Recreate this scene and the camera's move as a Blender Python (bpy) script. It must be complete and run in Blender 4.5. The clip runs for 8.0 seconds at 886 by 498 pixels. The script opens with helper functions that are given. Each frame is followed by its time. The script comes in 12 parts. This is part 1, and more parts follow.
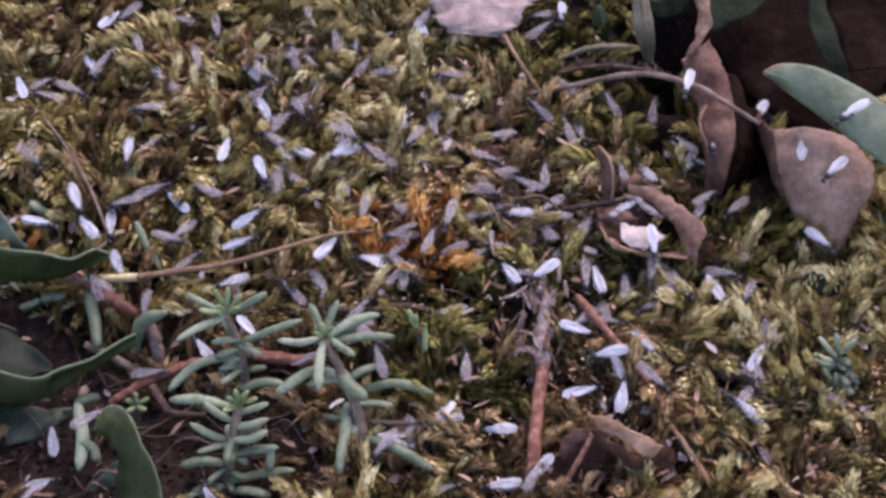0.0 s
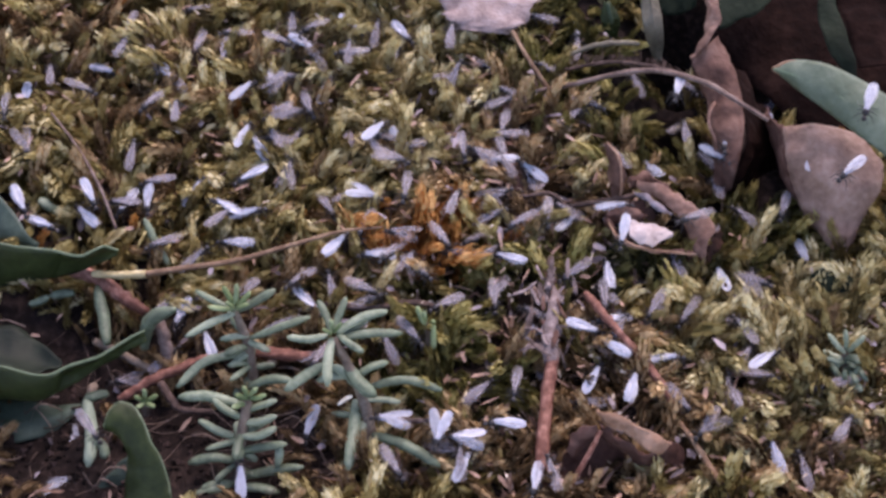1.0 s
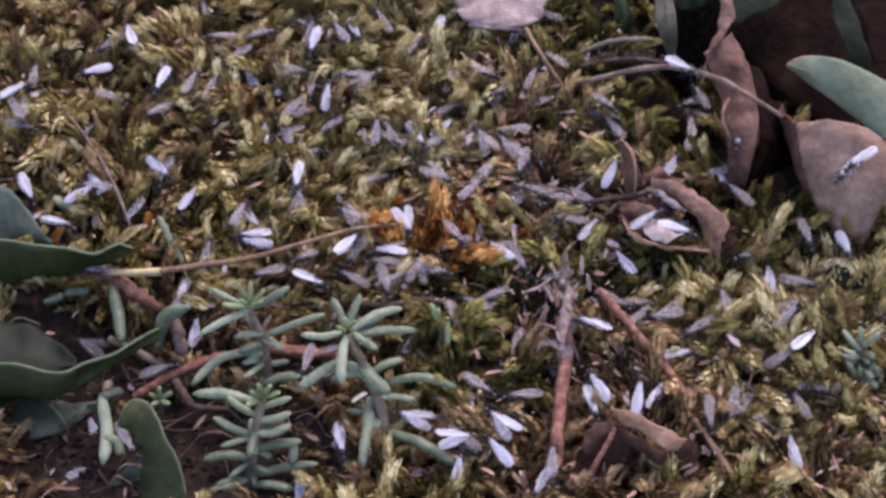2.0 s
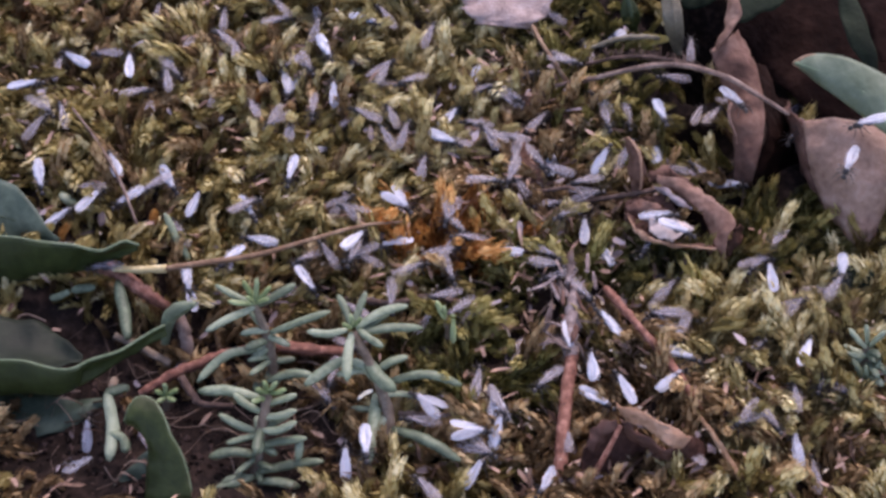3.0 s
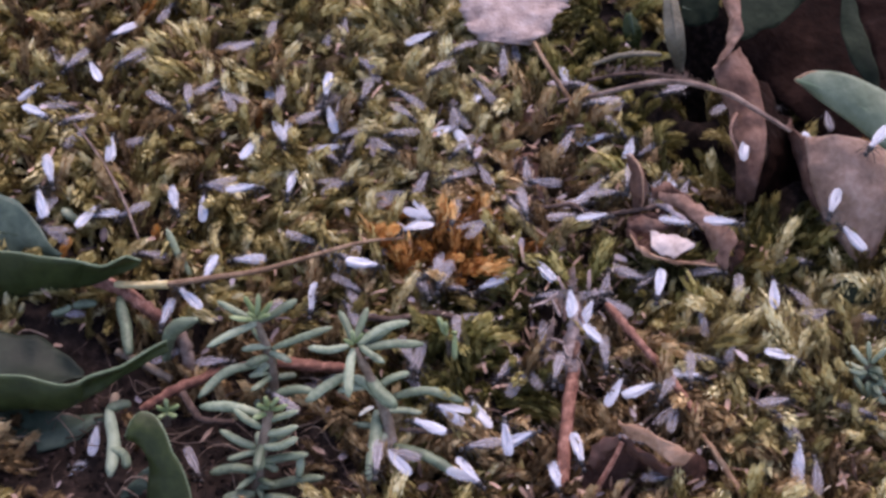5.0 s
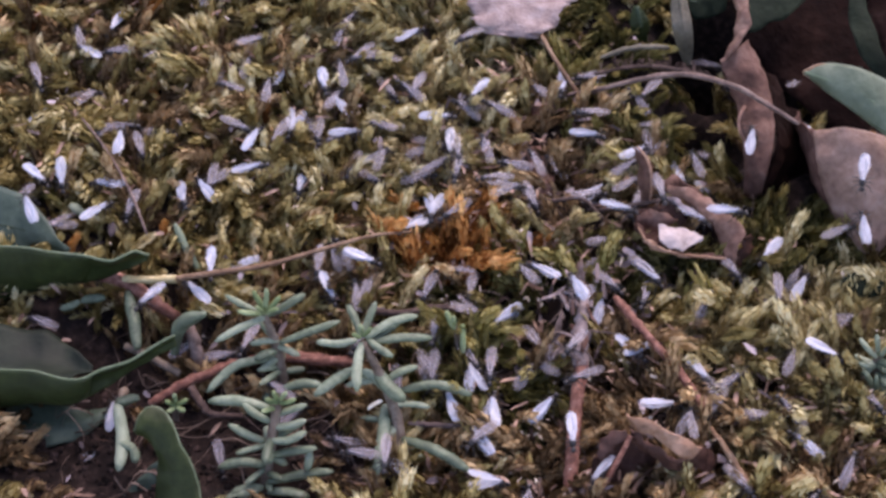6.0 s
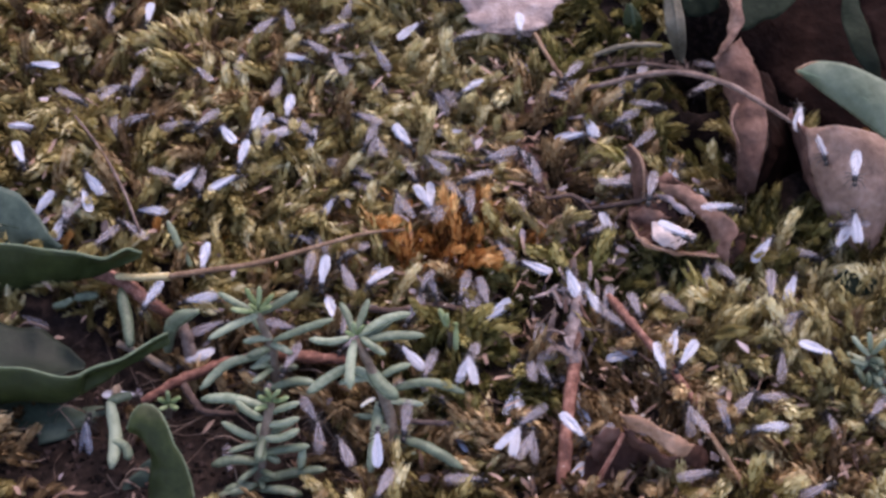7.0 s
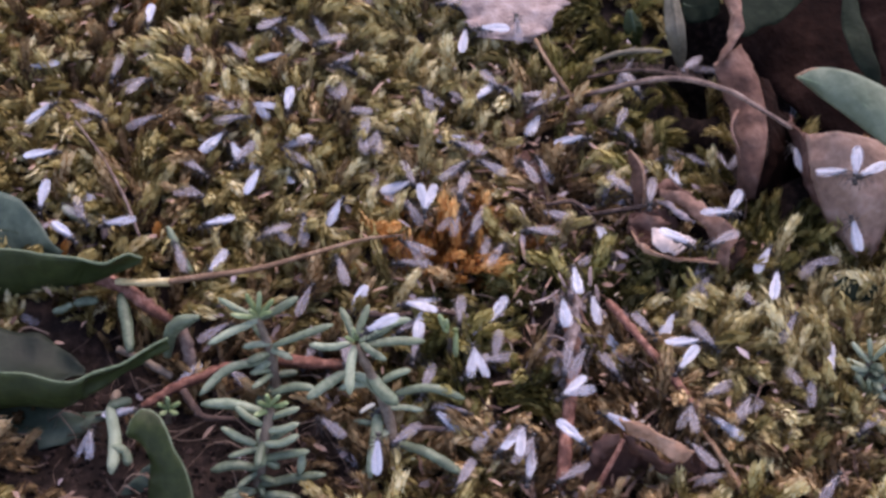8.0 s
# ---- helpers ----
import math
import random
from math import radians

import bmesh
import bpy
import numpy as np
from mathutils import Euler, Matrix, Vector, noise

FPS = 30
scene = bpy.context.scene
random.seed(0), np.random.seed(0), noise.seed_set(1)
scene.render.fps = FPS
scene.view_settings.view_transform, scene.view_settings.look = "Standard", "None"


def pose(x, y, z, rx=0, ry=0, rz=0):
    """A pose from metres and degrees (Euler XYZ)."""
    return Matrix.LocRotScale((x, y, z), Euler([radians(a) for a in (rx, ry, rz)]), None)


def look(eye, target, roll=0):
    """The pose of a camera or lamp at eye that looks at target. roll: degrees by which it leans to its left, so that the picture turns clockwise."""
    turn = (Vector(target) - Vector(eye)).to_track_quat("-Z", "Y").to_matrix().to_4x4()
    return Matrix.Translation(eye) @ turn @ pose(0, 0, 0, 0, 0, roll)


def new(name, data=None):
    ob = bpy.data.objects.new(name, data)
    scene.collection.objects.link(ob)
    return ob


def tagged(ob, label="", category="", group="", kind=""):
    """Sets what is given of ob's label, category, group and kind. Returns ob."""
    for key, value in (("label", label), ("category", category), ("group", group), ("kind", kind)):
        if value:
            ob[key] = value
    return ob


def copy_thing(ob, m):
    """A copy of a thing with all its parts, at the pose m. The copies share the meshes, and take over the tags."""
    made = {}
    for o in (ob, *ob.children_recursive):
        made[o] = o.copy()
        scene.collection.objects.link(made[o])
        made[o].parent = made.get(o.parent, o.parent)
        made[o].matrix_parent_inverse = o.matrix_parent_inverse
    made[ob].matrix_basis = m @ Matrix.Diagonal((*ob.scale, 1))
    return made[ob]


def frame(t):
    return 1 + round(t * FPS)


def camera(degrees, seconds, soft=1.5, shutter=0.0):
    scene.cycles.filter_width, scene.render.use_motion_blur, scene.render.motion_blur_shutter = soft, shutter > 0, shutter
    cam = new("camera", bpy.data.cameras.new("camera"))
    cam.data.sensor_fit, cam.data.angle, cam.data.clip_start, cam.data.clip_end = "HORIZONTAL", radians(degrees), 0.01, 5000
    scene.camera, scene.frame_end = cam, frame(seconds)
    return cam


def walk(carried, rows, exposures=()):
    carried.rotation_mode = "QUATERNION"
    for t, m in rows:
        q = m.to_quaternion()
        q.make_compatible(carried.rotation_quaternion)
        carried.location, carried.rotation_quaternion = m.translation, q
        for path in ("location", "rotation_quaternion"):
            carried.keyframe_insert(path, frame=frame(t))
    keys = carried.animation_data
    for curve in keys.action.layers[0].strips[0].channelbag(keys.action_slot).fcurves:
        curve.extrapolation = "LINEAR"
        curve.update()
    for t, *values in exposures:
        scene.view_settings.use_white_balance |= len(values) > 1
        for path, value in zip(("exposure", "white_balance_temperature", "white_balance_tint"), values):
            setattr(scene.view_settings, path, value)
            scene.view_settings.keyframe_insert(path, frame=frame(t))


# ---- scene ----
cam = camera(32.0, 8.0, soft=3.0, shutter=0.6)
EYE = (0.0, -0.15374, 0.2116)
walk(cam, [(t, pose(*EYE, tilt, lean, turn)) for t, tilt, lean, turn in [
    (0.0, 36.000, -0.000, 0.000),
    (0.5, 35.944, 0.102, 0.069),
    (1.0, 35.883, 0.264, 0.173),
    (1.5, 35.915, 0.388, 0.229),
    (2.0, 35.778, 0.747, 0.382),
    (2.2, 35.759, 0.848, 0.451),
    (3.3, 35.673, 0.860, 0.603),
    (3.5, 35.754, 0.758, 0.536),
    (4.0, 35.972, 0.602, 0.562),
    (4.5, 36.250, 0.763, 0.678),
    (4.7, 36.333, 0.796, 0.703),
    (5.8, 36.070, 1.126, 0.731),
    (6.0, 36.060, 1.177, 0.765),
    (6.5, 35.947, 1.010, 0.669),
    (7.0, 35.973, 0.958, 0.631),
    (7.5, 36.070, 0.813, 0.626),
    (8.0, 36.184, 0.911, 0.695),
]], exposures=[(0.0, 1.52, 7050, 31), (8.0, 1.52, 7050, 31)])

# ---------------------------------------------------------------- light
world = bpy.data.worlds.new("world")
scene.world = world
world.use_nodes = True
wn = world.node_tree.nodes
sky = wn.new("ShaderNodeTexSky")
sky.sky_type, sky.sun_disc = "NISHITA", False
sky.sun_elevation, sky.sun_rotation = radians(52), radians(20)
wn["Background"].inputs["Strength"].default_value = 0.15
world.node_tree.links.new(sky.outputs["Color"], wn["Background"].inputs["Color"])
sun = new("sun", bpy.data.lights.new("sun", "SUN"))
sun.data.energy, sun.data.angle, sun.data.color = 1.1, radians(40), (1.0, 0.95, 0.92)
sun.matrix_world = look((0.12, 0.35, 0.5), (0, 0, 0))

# ---------------------------------------------------------------- materials
MM = 0.001


def organic(name, dark, mid, light, grain=1.5, rough=0.6, bump=0.3, spread=0.0, through_light=0.0, gloss=0.4, fine=5.0, alpha=1.0, streak=None, single=False):
    """A natural surface: patches of grain mm, finer mottling, relief, and spread from piece to piece."""
    m = bpy.data.materials.new(name)
    m.use_nodes = True
    nt = m.node_tree
    n, link = nt.nodes, nt.links.new
    bsdf, out = n["Principled BSDF"], n["Material Output"]
    co = n.new("ShaderNodeTexCoord")
    src = co.outputs["Object"]
    if streak:
        mp = n.new("ShaderNodeMapping")
        mp.inputs["Scale"].default_value = streak
        link(src, mp.inputs["Vector"])
        src = mp.outputs["Vector"]
    big, small = n.new("ShaderNodeTexNoise"), n.new("ShaderNodeTexNoise")
    big.inputs["Scale"].default_value, big.inputs["Detail"].default_value = 1.0 / (grain * MM), 3
    small.inputs["Scale"].default_value, small.inputs["Detail"].default_value = fine / (grain * MM), 2
    link(src, big.inputs["Vector"])
    link(src, small.inputs["Vector"])
    mix = n.new("ShaderNodeMix")
    mix.inputs["Factor"].default_value = 0.35
    link(big.outputs["Fac"], mix.inputs["A"])
    link(small.outputs["Fac"], mix.inputs["B"])
    fac = mix.outputs["Result"]
    if spread:
        geo, ma = n.new("ShaderNodeObjectInfo" if single else "ShaderNodeNewGeometry"), n.new("ShaderNodeMath")
        ma.operation = "MULTIPLY_ADD"
        ma.inputs[1].default_value = spread
        sub = n.new("ShaderNodeMath")
        sub.operation = "SUBTRACT"
        sub.inputs[1].default_value = spread / 2
        link(geo.outputs["Random" if single else "Random Per Island"], ma.inputs[0])
        link(fac, sub.inputs[0])
        link(sub.outputs[0], ma.inputs[2])
        fac = ma.outputs[0]
    ramp = n.new("ShaderNodeValToRGB")
    e = ramp.color_ramp.elements
    e[0].position, e[0].color = 0.3, (*dark, 1)
    e[1].position, e[1].color = 0.72, (*light, 1)
    e.new(0.5).color = (*mid, 1)
    link(fac, ramp.inputs["Fac"])
    link(ramp.outputs["Color"], bsdf.inputs["Base Color"])
    bsdf.inputs["Roughness"].default_value = rough
    bsdf.inputs["Specular IOR Level"].default_value = gloss
    bsdf.inputs["Alpha"].default_value = alpha
    if bump:
        b = n.new("ShaderNodeBump")
        b.inputs["Strength"].default_value, b.inputs["Distance"].default_value = bump, grain * MM * 0.3
        link(mix.outputs["Result"], b.inputs["Height"])
        link(b.outputs["Normal"], bsdf.inputs["Normal"])
    if through_light:
        tr, ms = n.new("ShaderNodeBsdfTranslucent"), n.new("ShaderNodeMixShader")
        link(ramp.outputs["Color"], tr.inputs["Color"])
        ms.inputs["Fac"].default_value = through_light
        link(bsdf.outputs[0], ms.inputs[1])
        link(tr.outputs[0], ms.inputs[2])
        link(ms.outputs[0], out.inputs["Surface"])
    return m


SOIL = organic("soil", (0.0054, 0.00337, 0.00253), (0.0162, 0.0101, 0.0079), (0.054, 0.0337, 0.0264), 1.4, 0.95, 0.8, fine=7, gloss=0.15)
CRUMB = organic("soil_crumb", (0.0054, 0.00337, 0.00253), (0.018, 0.0112, 0.00897), (0.057, 0.036, 0.0298), 1.4, 0.95, 0, 0.6, gloss=0.15)
MOSS_OLIVE = organic("moss_olive", (0.0903, 0.0625, 0.0205), (0.226, 0.168, 0.0538), (0.461, 0.372, 0.151), 9, 0.6, 0, 0.5, 0.3, 0.2, fine=11)
MOSS_OLIVE_TIP = organic("moss_olive_tip", (0.22, 0.166, 0.0564), (0.458, 0.373, 0.151), (0.726, 0.633, 0.372), 9, 0.6, 0, 0.5, 0.3, 0.2, fine=11)
MOSS_ORANGE = organic("moss_orange", (0.113, 0.0393, 0.0102), (0.288, 0.11, 0.0256), (0.474, 0.22, 0.064), 5, 0.6, 0, 0.5, 0.3, 0.2, fine=9)
MOSS_ORANGE_TIP = organic("moss_orange_tip", (0.247, 0.0974, 0.0224), (0.484, 0.228, 0.0577), (0.7, 0.409, 0.154), 5, 0.6, 0, 0.5, 0.3, 0.2, fine=9)
MOSS_GREEN = organic("moss_green", (0.0381, 0.0353, 0.0112), (0.106, 0.0955, 0.0274), (0.243, 0.217, 0.0662), 7, 0.6, 0, 0.5, 0.3, 0.2, fine=9)
MOSS_GREEN_TIP = organic("moss_green_tip", (0.0878, 0.0728, 0.0213), (0.224, 0.182, 0.0554), (0.436, 0.365, 0.136), 7, 0.6, 0, 0.5, 0.3, 0.2, fine=9)
MOSS_PALE = organic("moss_pale", (0.108, 0.0801, 0.0329), (0.266, 0.207, 0.0872), (0.512, 0.42, 0.213), 6, 0.6, 0, 0.5, 0.3, 0.2, fine=9)
MOSS_PALE_TIP = organic("moss_pale_tip", (0.247, 0.195, 0.0721), (0.477, 0.398, 0.18), (0.714, 0.635, 0.379), 6, 0.6, 0, 0.5, 0.3, 0.2, fine=9)
MOSS_BROWN = organic("moss_brown", (0.0663, 0.0383, 0.0168), (0.184, 0.113, 0.0524), (0.381, 0.253, 0.127), 6, 0.75, 0, 0.5, 0.2, 0.2, fine=9)
MOSS_BROWN_TIP = organic("moss_brown_tip", (0.124, 0.0753, 0.0347), (0.293, 0.19, 0.0907), (0.572, 0.407, 0.214), 6, 0.75, 0, 0.5, 0.2, 0.2, fine=9)
LILAC_GREY = organic("lilac_grey", (0.0935, 0.0702, 0.0704), (0.22, 0.173, 0.173), (0.44, 0.367, 0.378), 4, 0.6, 0.2, 0.7, 0.2, 0.3)
LITTER = organic("litter", (0.0635, 0.0342, 0.0231), (0.182, 0.109, 0.0763), (0.454, 0.295, 0.218), 4, 0.75, 0.2, 0.7, 0.1, 0.25)
LITTER_PALE = organic("litter_pale", (0.26, 0.19, 0.13), (0.42, 0.33, 0.24), (0.6, 0.51, 0.4), 3, 0.7, 0.1, 0.6, 0.1, 0.3)
SEDUM = organic("sedum_green", (0.0851, 0.11, 0.0649), (0.159, 0.2, 0.122), (0.295, 0.335, 0.226), 3.2, 0.48, 0.2, 0.34, 0.14, 0.42, single=True)
SEDUM_TIP = organic("sedum_young", (0.105, 0.15, 0.06), (0.18, 0.24, 0.1), (0.3, 0.36, 0.19), 2.0, 0.55, 0.25, 0.3, 0.15, 0.3, single=True)
SEDUM_STEM = organic("sedum_stem", (0.075, 0.052, 0.036), (0.155, 0.115, 0.083), (0.26, 0.21, 0.16), 1.5, 0.8, 0.6, gloss=0.2)
LEAF_DARK = organic("leaf_dark_green", (0.0145, 0.0218, 0.00605), (0.0272, 0.0386, 0.0108), (0.0476, 0.063, 0.0181), 6, 0.5, 0.25, 0, 0.15, 0.22)
# Shade deep among the leaves is put into these two dark greens
LEAF_SHADED = organic("leaf_shaded_green", (0.00665, 0.0109, 0.0068), (0.0114, 0.0172, 0.0102), (0.0228, 0.0312, 0.0187), 6, 0.8, 0.3, 0, 0.1, 0.08)
LEAF_GLOSSY = organic("leaf_glossy_shaded", (0.008, 0.012, 0.008), (0.014, 0.02, 0.012), (0.026, 0.036, 0.022), 6, 0.6, 0.2, 0, 0.1, 0.2)
LEAF_BLUE = organic("leaf_blue_green", (0.03, 0.05, 0.035), (0.055, 0.083, 0.058), (0.09, 0.125, 0.09), 6, 0.5, 0.25, 0, 0.15, 0.3)
LEAF_MID = organic("leaf_mid_green", (0.085, 0.112, 0.067), (0.135, 0.168, 0.108), (0.2, 0.24, 0.165), 6, 0.5, 0.25, 0, 0.2, 0.3)
LEAF_OLIVE = organic("leaf_faded_olive", (0.085, 0.073, 0.048), (0.16, 0.138, 0.095), (0.25, 0.22, 0.16), 5, 0.6, 0.3, 0, 0.15, 0.25)
VEIN = organic("leaf_vein", (0.1, 0.14, 0.08), (0.15, 0.2, 0.115), (0.2, 0.26, 0.16), 2, 0.5, 0.1, gloss=0.3)
VEIN_DARK = organic("leaf_vein_dark", (0.0225, 0.036, 0.018), (0.0338, 0.0525, 0.0255), (0.0525, 0.075, 0.0413), 2, 0.5, 0.1, gloss=0.3)
RIM = organic("leaf_rim", (0.0602, 0.0882, 0.042), (0.0946, 0.126, 0.0672), (0.146, 0.176, 0.109), 2, 0.5, 0.1, gloss=0.3)
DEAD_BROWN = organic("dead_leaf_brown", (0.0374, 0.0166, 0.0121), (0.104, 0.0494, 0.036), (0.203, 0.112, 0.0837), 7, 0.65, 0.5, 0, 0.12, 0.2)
DEAD_TAN = organic("dead_leaf_tan", (0.104, 0.0484, 0.0324), (0.229, 0.123, 0.0864), (0.395, 0.249, 0.187), 5, 0.6, 0.5, 0, 0.15, 0.25)
# Lighter copy of the tan: light on the rims is put into it
DEAD_LIT = organic("dead_leaf_lit_tan", (0.187, 0.095, 0.054), (0.364, 0.204, 0.126), (0.541, 0.347, 0.239), 4, 0.6, 0.6, 0, 0.15, 0.25)
DEAD_PINK = organic("dead_leaf_pinkish", (0.175, 0.12, 0.106), (0.314, 0.231, 0.208), (0.454, 0.367, 0.338), 2.6, 0.6, 0.7, 0, 0.15, 0.3)
DEAD_MID = organic("dead_leaf_russet", (0.0597, 0.027, 0.0187), (0.132, 0.066, 0.0464), (0.235, 0.134, 0.0986), 6, 0.65, 0.5, 0, 0.12, 0.2)
# Darker copy of the leaf brown, with shade put into the colour
DEAD_DARK = organic("dead_leaf_shaded_umber", (0.018, 0.00774, 0.00532), (0.05, 0.0224, 0.0152), (0.1, 0.0516, 0.0357), 7, 0.75, 0.5, 0, 0.1, 0.12)
DEAD_PALE = organic("dead_leaf_bleached", (0.352, 0.273, 0.242), (0.493, 0.4, 0.365), (0.616, 0.528, 0.493), 3, 0.55, 0.4, 0, 0.2, 0.3)
# Lighter tan with the light on the hump put into the colour
DEAD_WARM_LIT = organic("dead_leaf_lit_warm_tan", (0.15, 0.085, 0.06), (0.28, 0.172, 0.128), (0.43, 0.3, 0.24), 6, 0.6, 0.4, 0, 0.15, 0.25)
# Shade of the hollow and folds is put into this near-black colour
DEAD_RED_SHADED = organic("dead_leaf_shaded_red", (0.00432, 0.0018, 0.00133), (0.0115, 0.0048, 0.00348), (0.0274, 0.0132, 0.00986), 8, 0.85, 0.5, 0, 0.1, 0.06)
STRAW = organic("straw", (0.085, 0.043, 0.022), (0.175, 0.1, 0.057), (0.3, 0.2, 0.125), 2.5, 0.6, 0.5, gloss=0.25)
STRAW_DULL = organic("stalk_dull_brown", (0.06, 0.038, 0.03), (0.15, 0.1, 0.08), (0.28, 0.205, 0.17), 2.0, 0.75, 0.7, gloss=0.2)
STRAW_END = organic("straw_end", (0.3, 0.22, 0.1), (0.45, 0.36, 0.18), (0.6, 0.52, 0.33), 2.0, 0.6, 0.4, gloss=0.25)
TWIG_RED = organic("twig_red", (0.0525, 0.0198, 0.0143), (0.168, 0.0675, 0.0445), (0.378, 0.189, 0.139), 1.3, 0.7, 0.9, gloss=0.25)
TWIG_GREY = organic("twig_grey", (0.04, 0.026, 0.022), (0.115, 0.08, 0.068), (0.25, 0.185, 0.165), 1.5, 0.85, 1.0, gloss=0.2)
BARK_PALE = organic("flaking_bark", (0.085, 0.06, 0.053), (0.205, 0.155, 0.142), (0.4, 0.325, 0.305), 1.5, 0.85, 1.0, gloss=0.2)
TWIG_DARK = organic("twig_dark", (0.024, 0.014, 0.011), (0.065, 0.04, 0.031), (0.16, 0.105, 0.085), 1.6, 0.75, 0.8, gloss=0.2)
ANT_BLACK = organic("ant_cuticle", (0.006, 0.004, 0.004), (0.014, 0.01, 0.009), (0.03, 0.022, 0.02), 0.4, 0.35, 0.2, gloss=0.5)
# Sky reflection on clear membranes is put into this pale colour
WING_SKYLIT = organic("wing_membrane_skylit", (0.342, 0.356, 0.418), (0.427, 0.446, 0.513), (0.532, 0.556, 0.627), 0.9, 0.32, 0.15, gloss=0.65, fine=3)
WING_VEIN = organic("wing_vein", (0.2, 0.18, 0.19), (0.3, 0.27, 0.29), (0.4, 0.37, 0.39), 0.5, 0.5, 0)
FIBRE = organic("root_fibre", (0.034, 0.0205, 0.0144), (0.102, 0.0656, 0.048), (0.255, 0.18, 0.136), 3.0, 0.8, 0, 0.6, gloss=0.2)
SEED = organic("seed_husk", (0.5, 0.42, 0.3), (0.68, 0.6, 0.47), (0.8, 0.74, 0.62), 1.0, 0.6, 0.2)


WING_CLEAR = organic("wing_membrane_clear", (0.194, 0.167, 0.176), (0.264, 0.231, 0.243), (0.352, 0.317, 0.333), 0.9, 0.4, 0.15, gloss=0.4, fine=3)


def clear_wings(material, least, most):
    """Opacity varies at random from wing to wing, standing in for differing sky glare."""
    nt = material.node_tree
    info, span = nt.nodes.new("ShaderNodeObjectInfo"), nt.nodes.new("ShaderNodeMapRange")
    span.inputs["To Min"].default_value, span.inputs["To Max"].default_value = least, most
    nt.links.new(info.outputs["Random"], span.inputs["Value"])
    nt.links.new(span.outputs["Result"], nt.nodes["Principled BSDF"].inputs["Alpha"])


clear_wings(WING_SKYLIT, 0.25, 0.7)
clear_wings(WING_CLEAR, 0.1, 0.38)

# ---------------------------------------------------------------- helpers


def mesh_of(name, verts, faces, material, smooth=True):
    me = bpy.data.meshes.new(name)
    me.from_pydata([tuple(v) for v in verts], [], faces)
    me.materials.append(material)
    if smooth:
        me.shade_smooth()
    me.update()
    return me


def part(name, me, parent=None, label=""):
    ob = new(name, me)
    if parent:
        ob.parent = parent
    return tagged(ob, label)


def thing(name, place, label, category, group="", kind=""):
    ob = new(name)
    ob.location = Vector(place) * MM
    ob.empty_display_size = 0.002
    return tagged(ob, label, category, group, kind)


def glide(points, count):
    """count places along a smooth curve through the points."""
    p = [np.array(q, float) for q in points]
    p = [2 * p[0] - p[1]] + p + [2 * p[-1] - p[-2]]
    out = []
    for k in range(count):
        s = k / (count - 1) * (len(p) - 3)
        i = min(int(s), len(p) - 4)
        u = s - i
        a, b, c, d = p[i:i + 4]
        out.append(0.5 * (2 * b + (c - a) * u + (2 * a - 5 * b + 4 * c - d) * u * u + (3 * b - a - 3 * c + d) * u ** 3))
    return np.array(out)


def tube(name, points, radii, material, sides=8, count=24, rough=0.0, flat=1.0, origin=(0, 0, 0)):
    """A round stem through points (mm), its radius running through radii, with knobbly sides; ends closed."""
    c = glide(points, count)
    r = glide([(q, 0, 0) for q in radii], count)[:, 0] if len(radii) > 1 else np.full(count, radii[0])
    verts, faces = [], []
    side = None
    for i in range(count):
        d = c[min(i + 1, count - 1)] - c[max(i - 1, 0)]
        d = d / (np.linalg.norm(d) + 1e-9)
        if side is None:
            side = np.cross(d, (0, 0, 1))
            if np.linalg.norm(side) < 0.1:
                side = np.array((1.0, 0, 0))
        side = side - d * np.dot(side, d)
        side = side / np.linalg.norm(side)
        top = np.cross(side, d)
        for k in range(sides):
            a = 2 * math.pi * k / sides
            q = 1 + (rough * noise.noise(Vector(c[i] * 0.9) + Vector((k * 3.1, 0, 0))) if rough else 0)
            verts.append((c[i] + (side * math.cos(a) + top * math.sin(a) * flat) * r[i] * q - np.array(origin)) * MM)
    for i in range(count - 1):
        for k in range(sides):
            j = (k + 1) % sides
            faces.append((i * sides + k, i * sides + j, (i + 1) * sides + j, (i + 1) * sides + k))
    faces.append(tuple(range(sides))[::-1])
    faces.append(tuple((count - 1) * sides + k for k in range(sides)))
    return mesh_of(name, verts, faces, material)


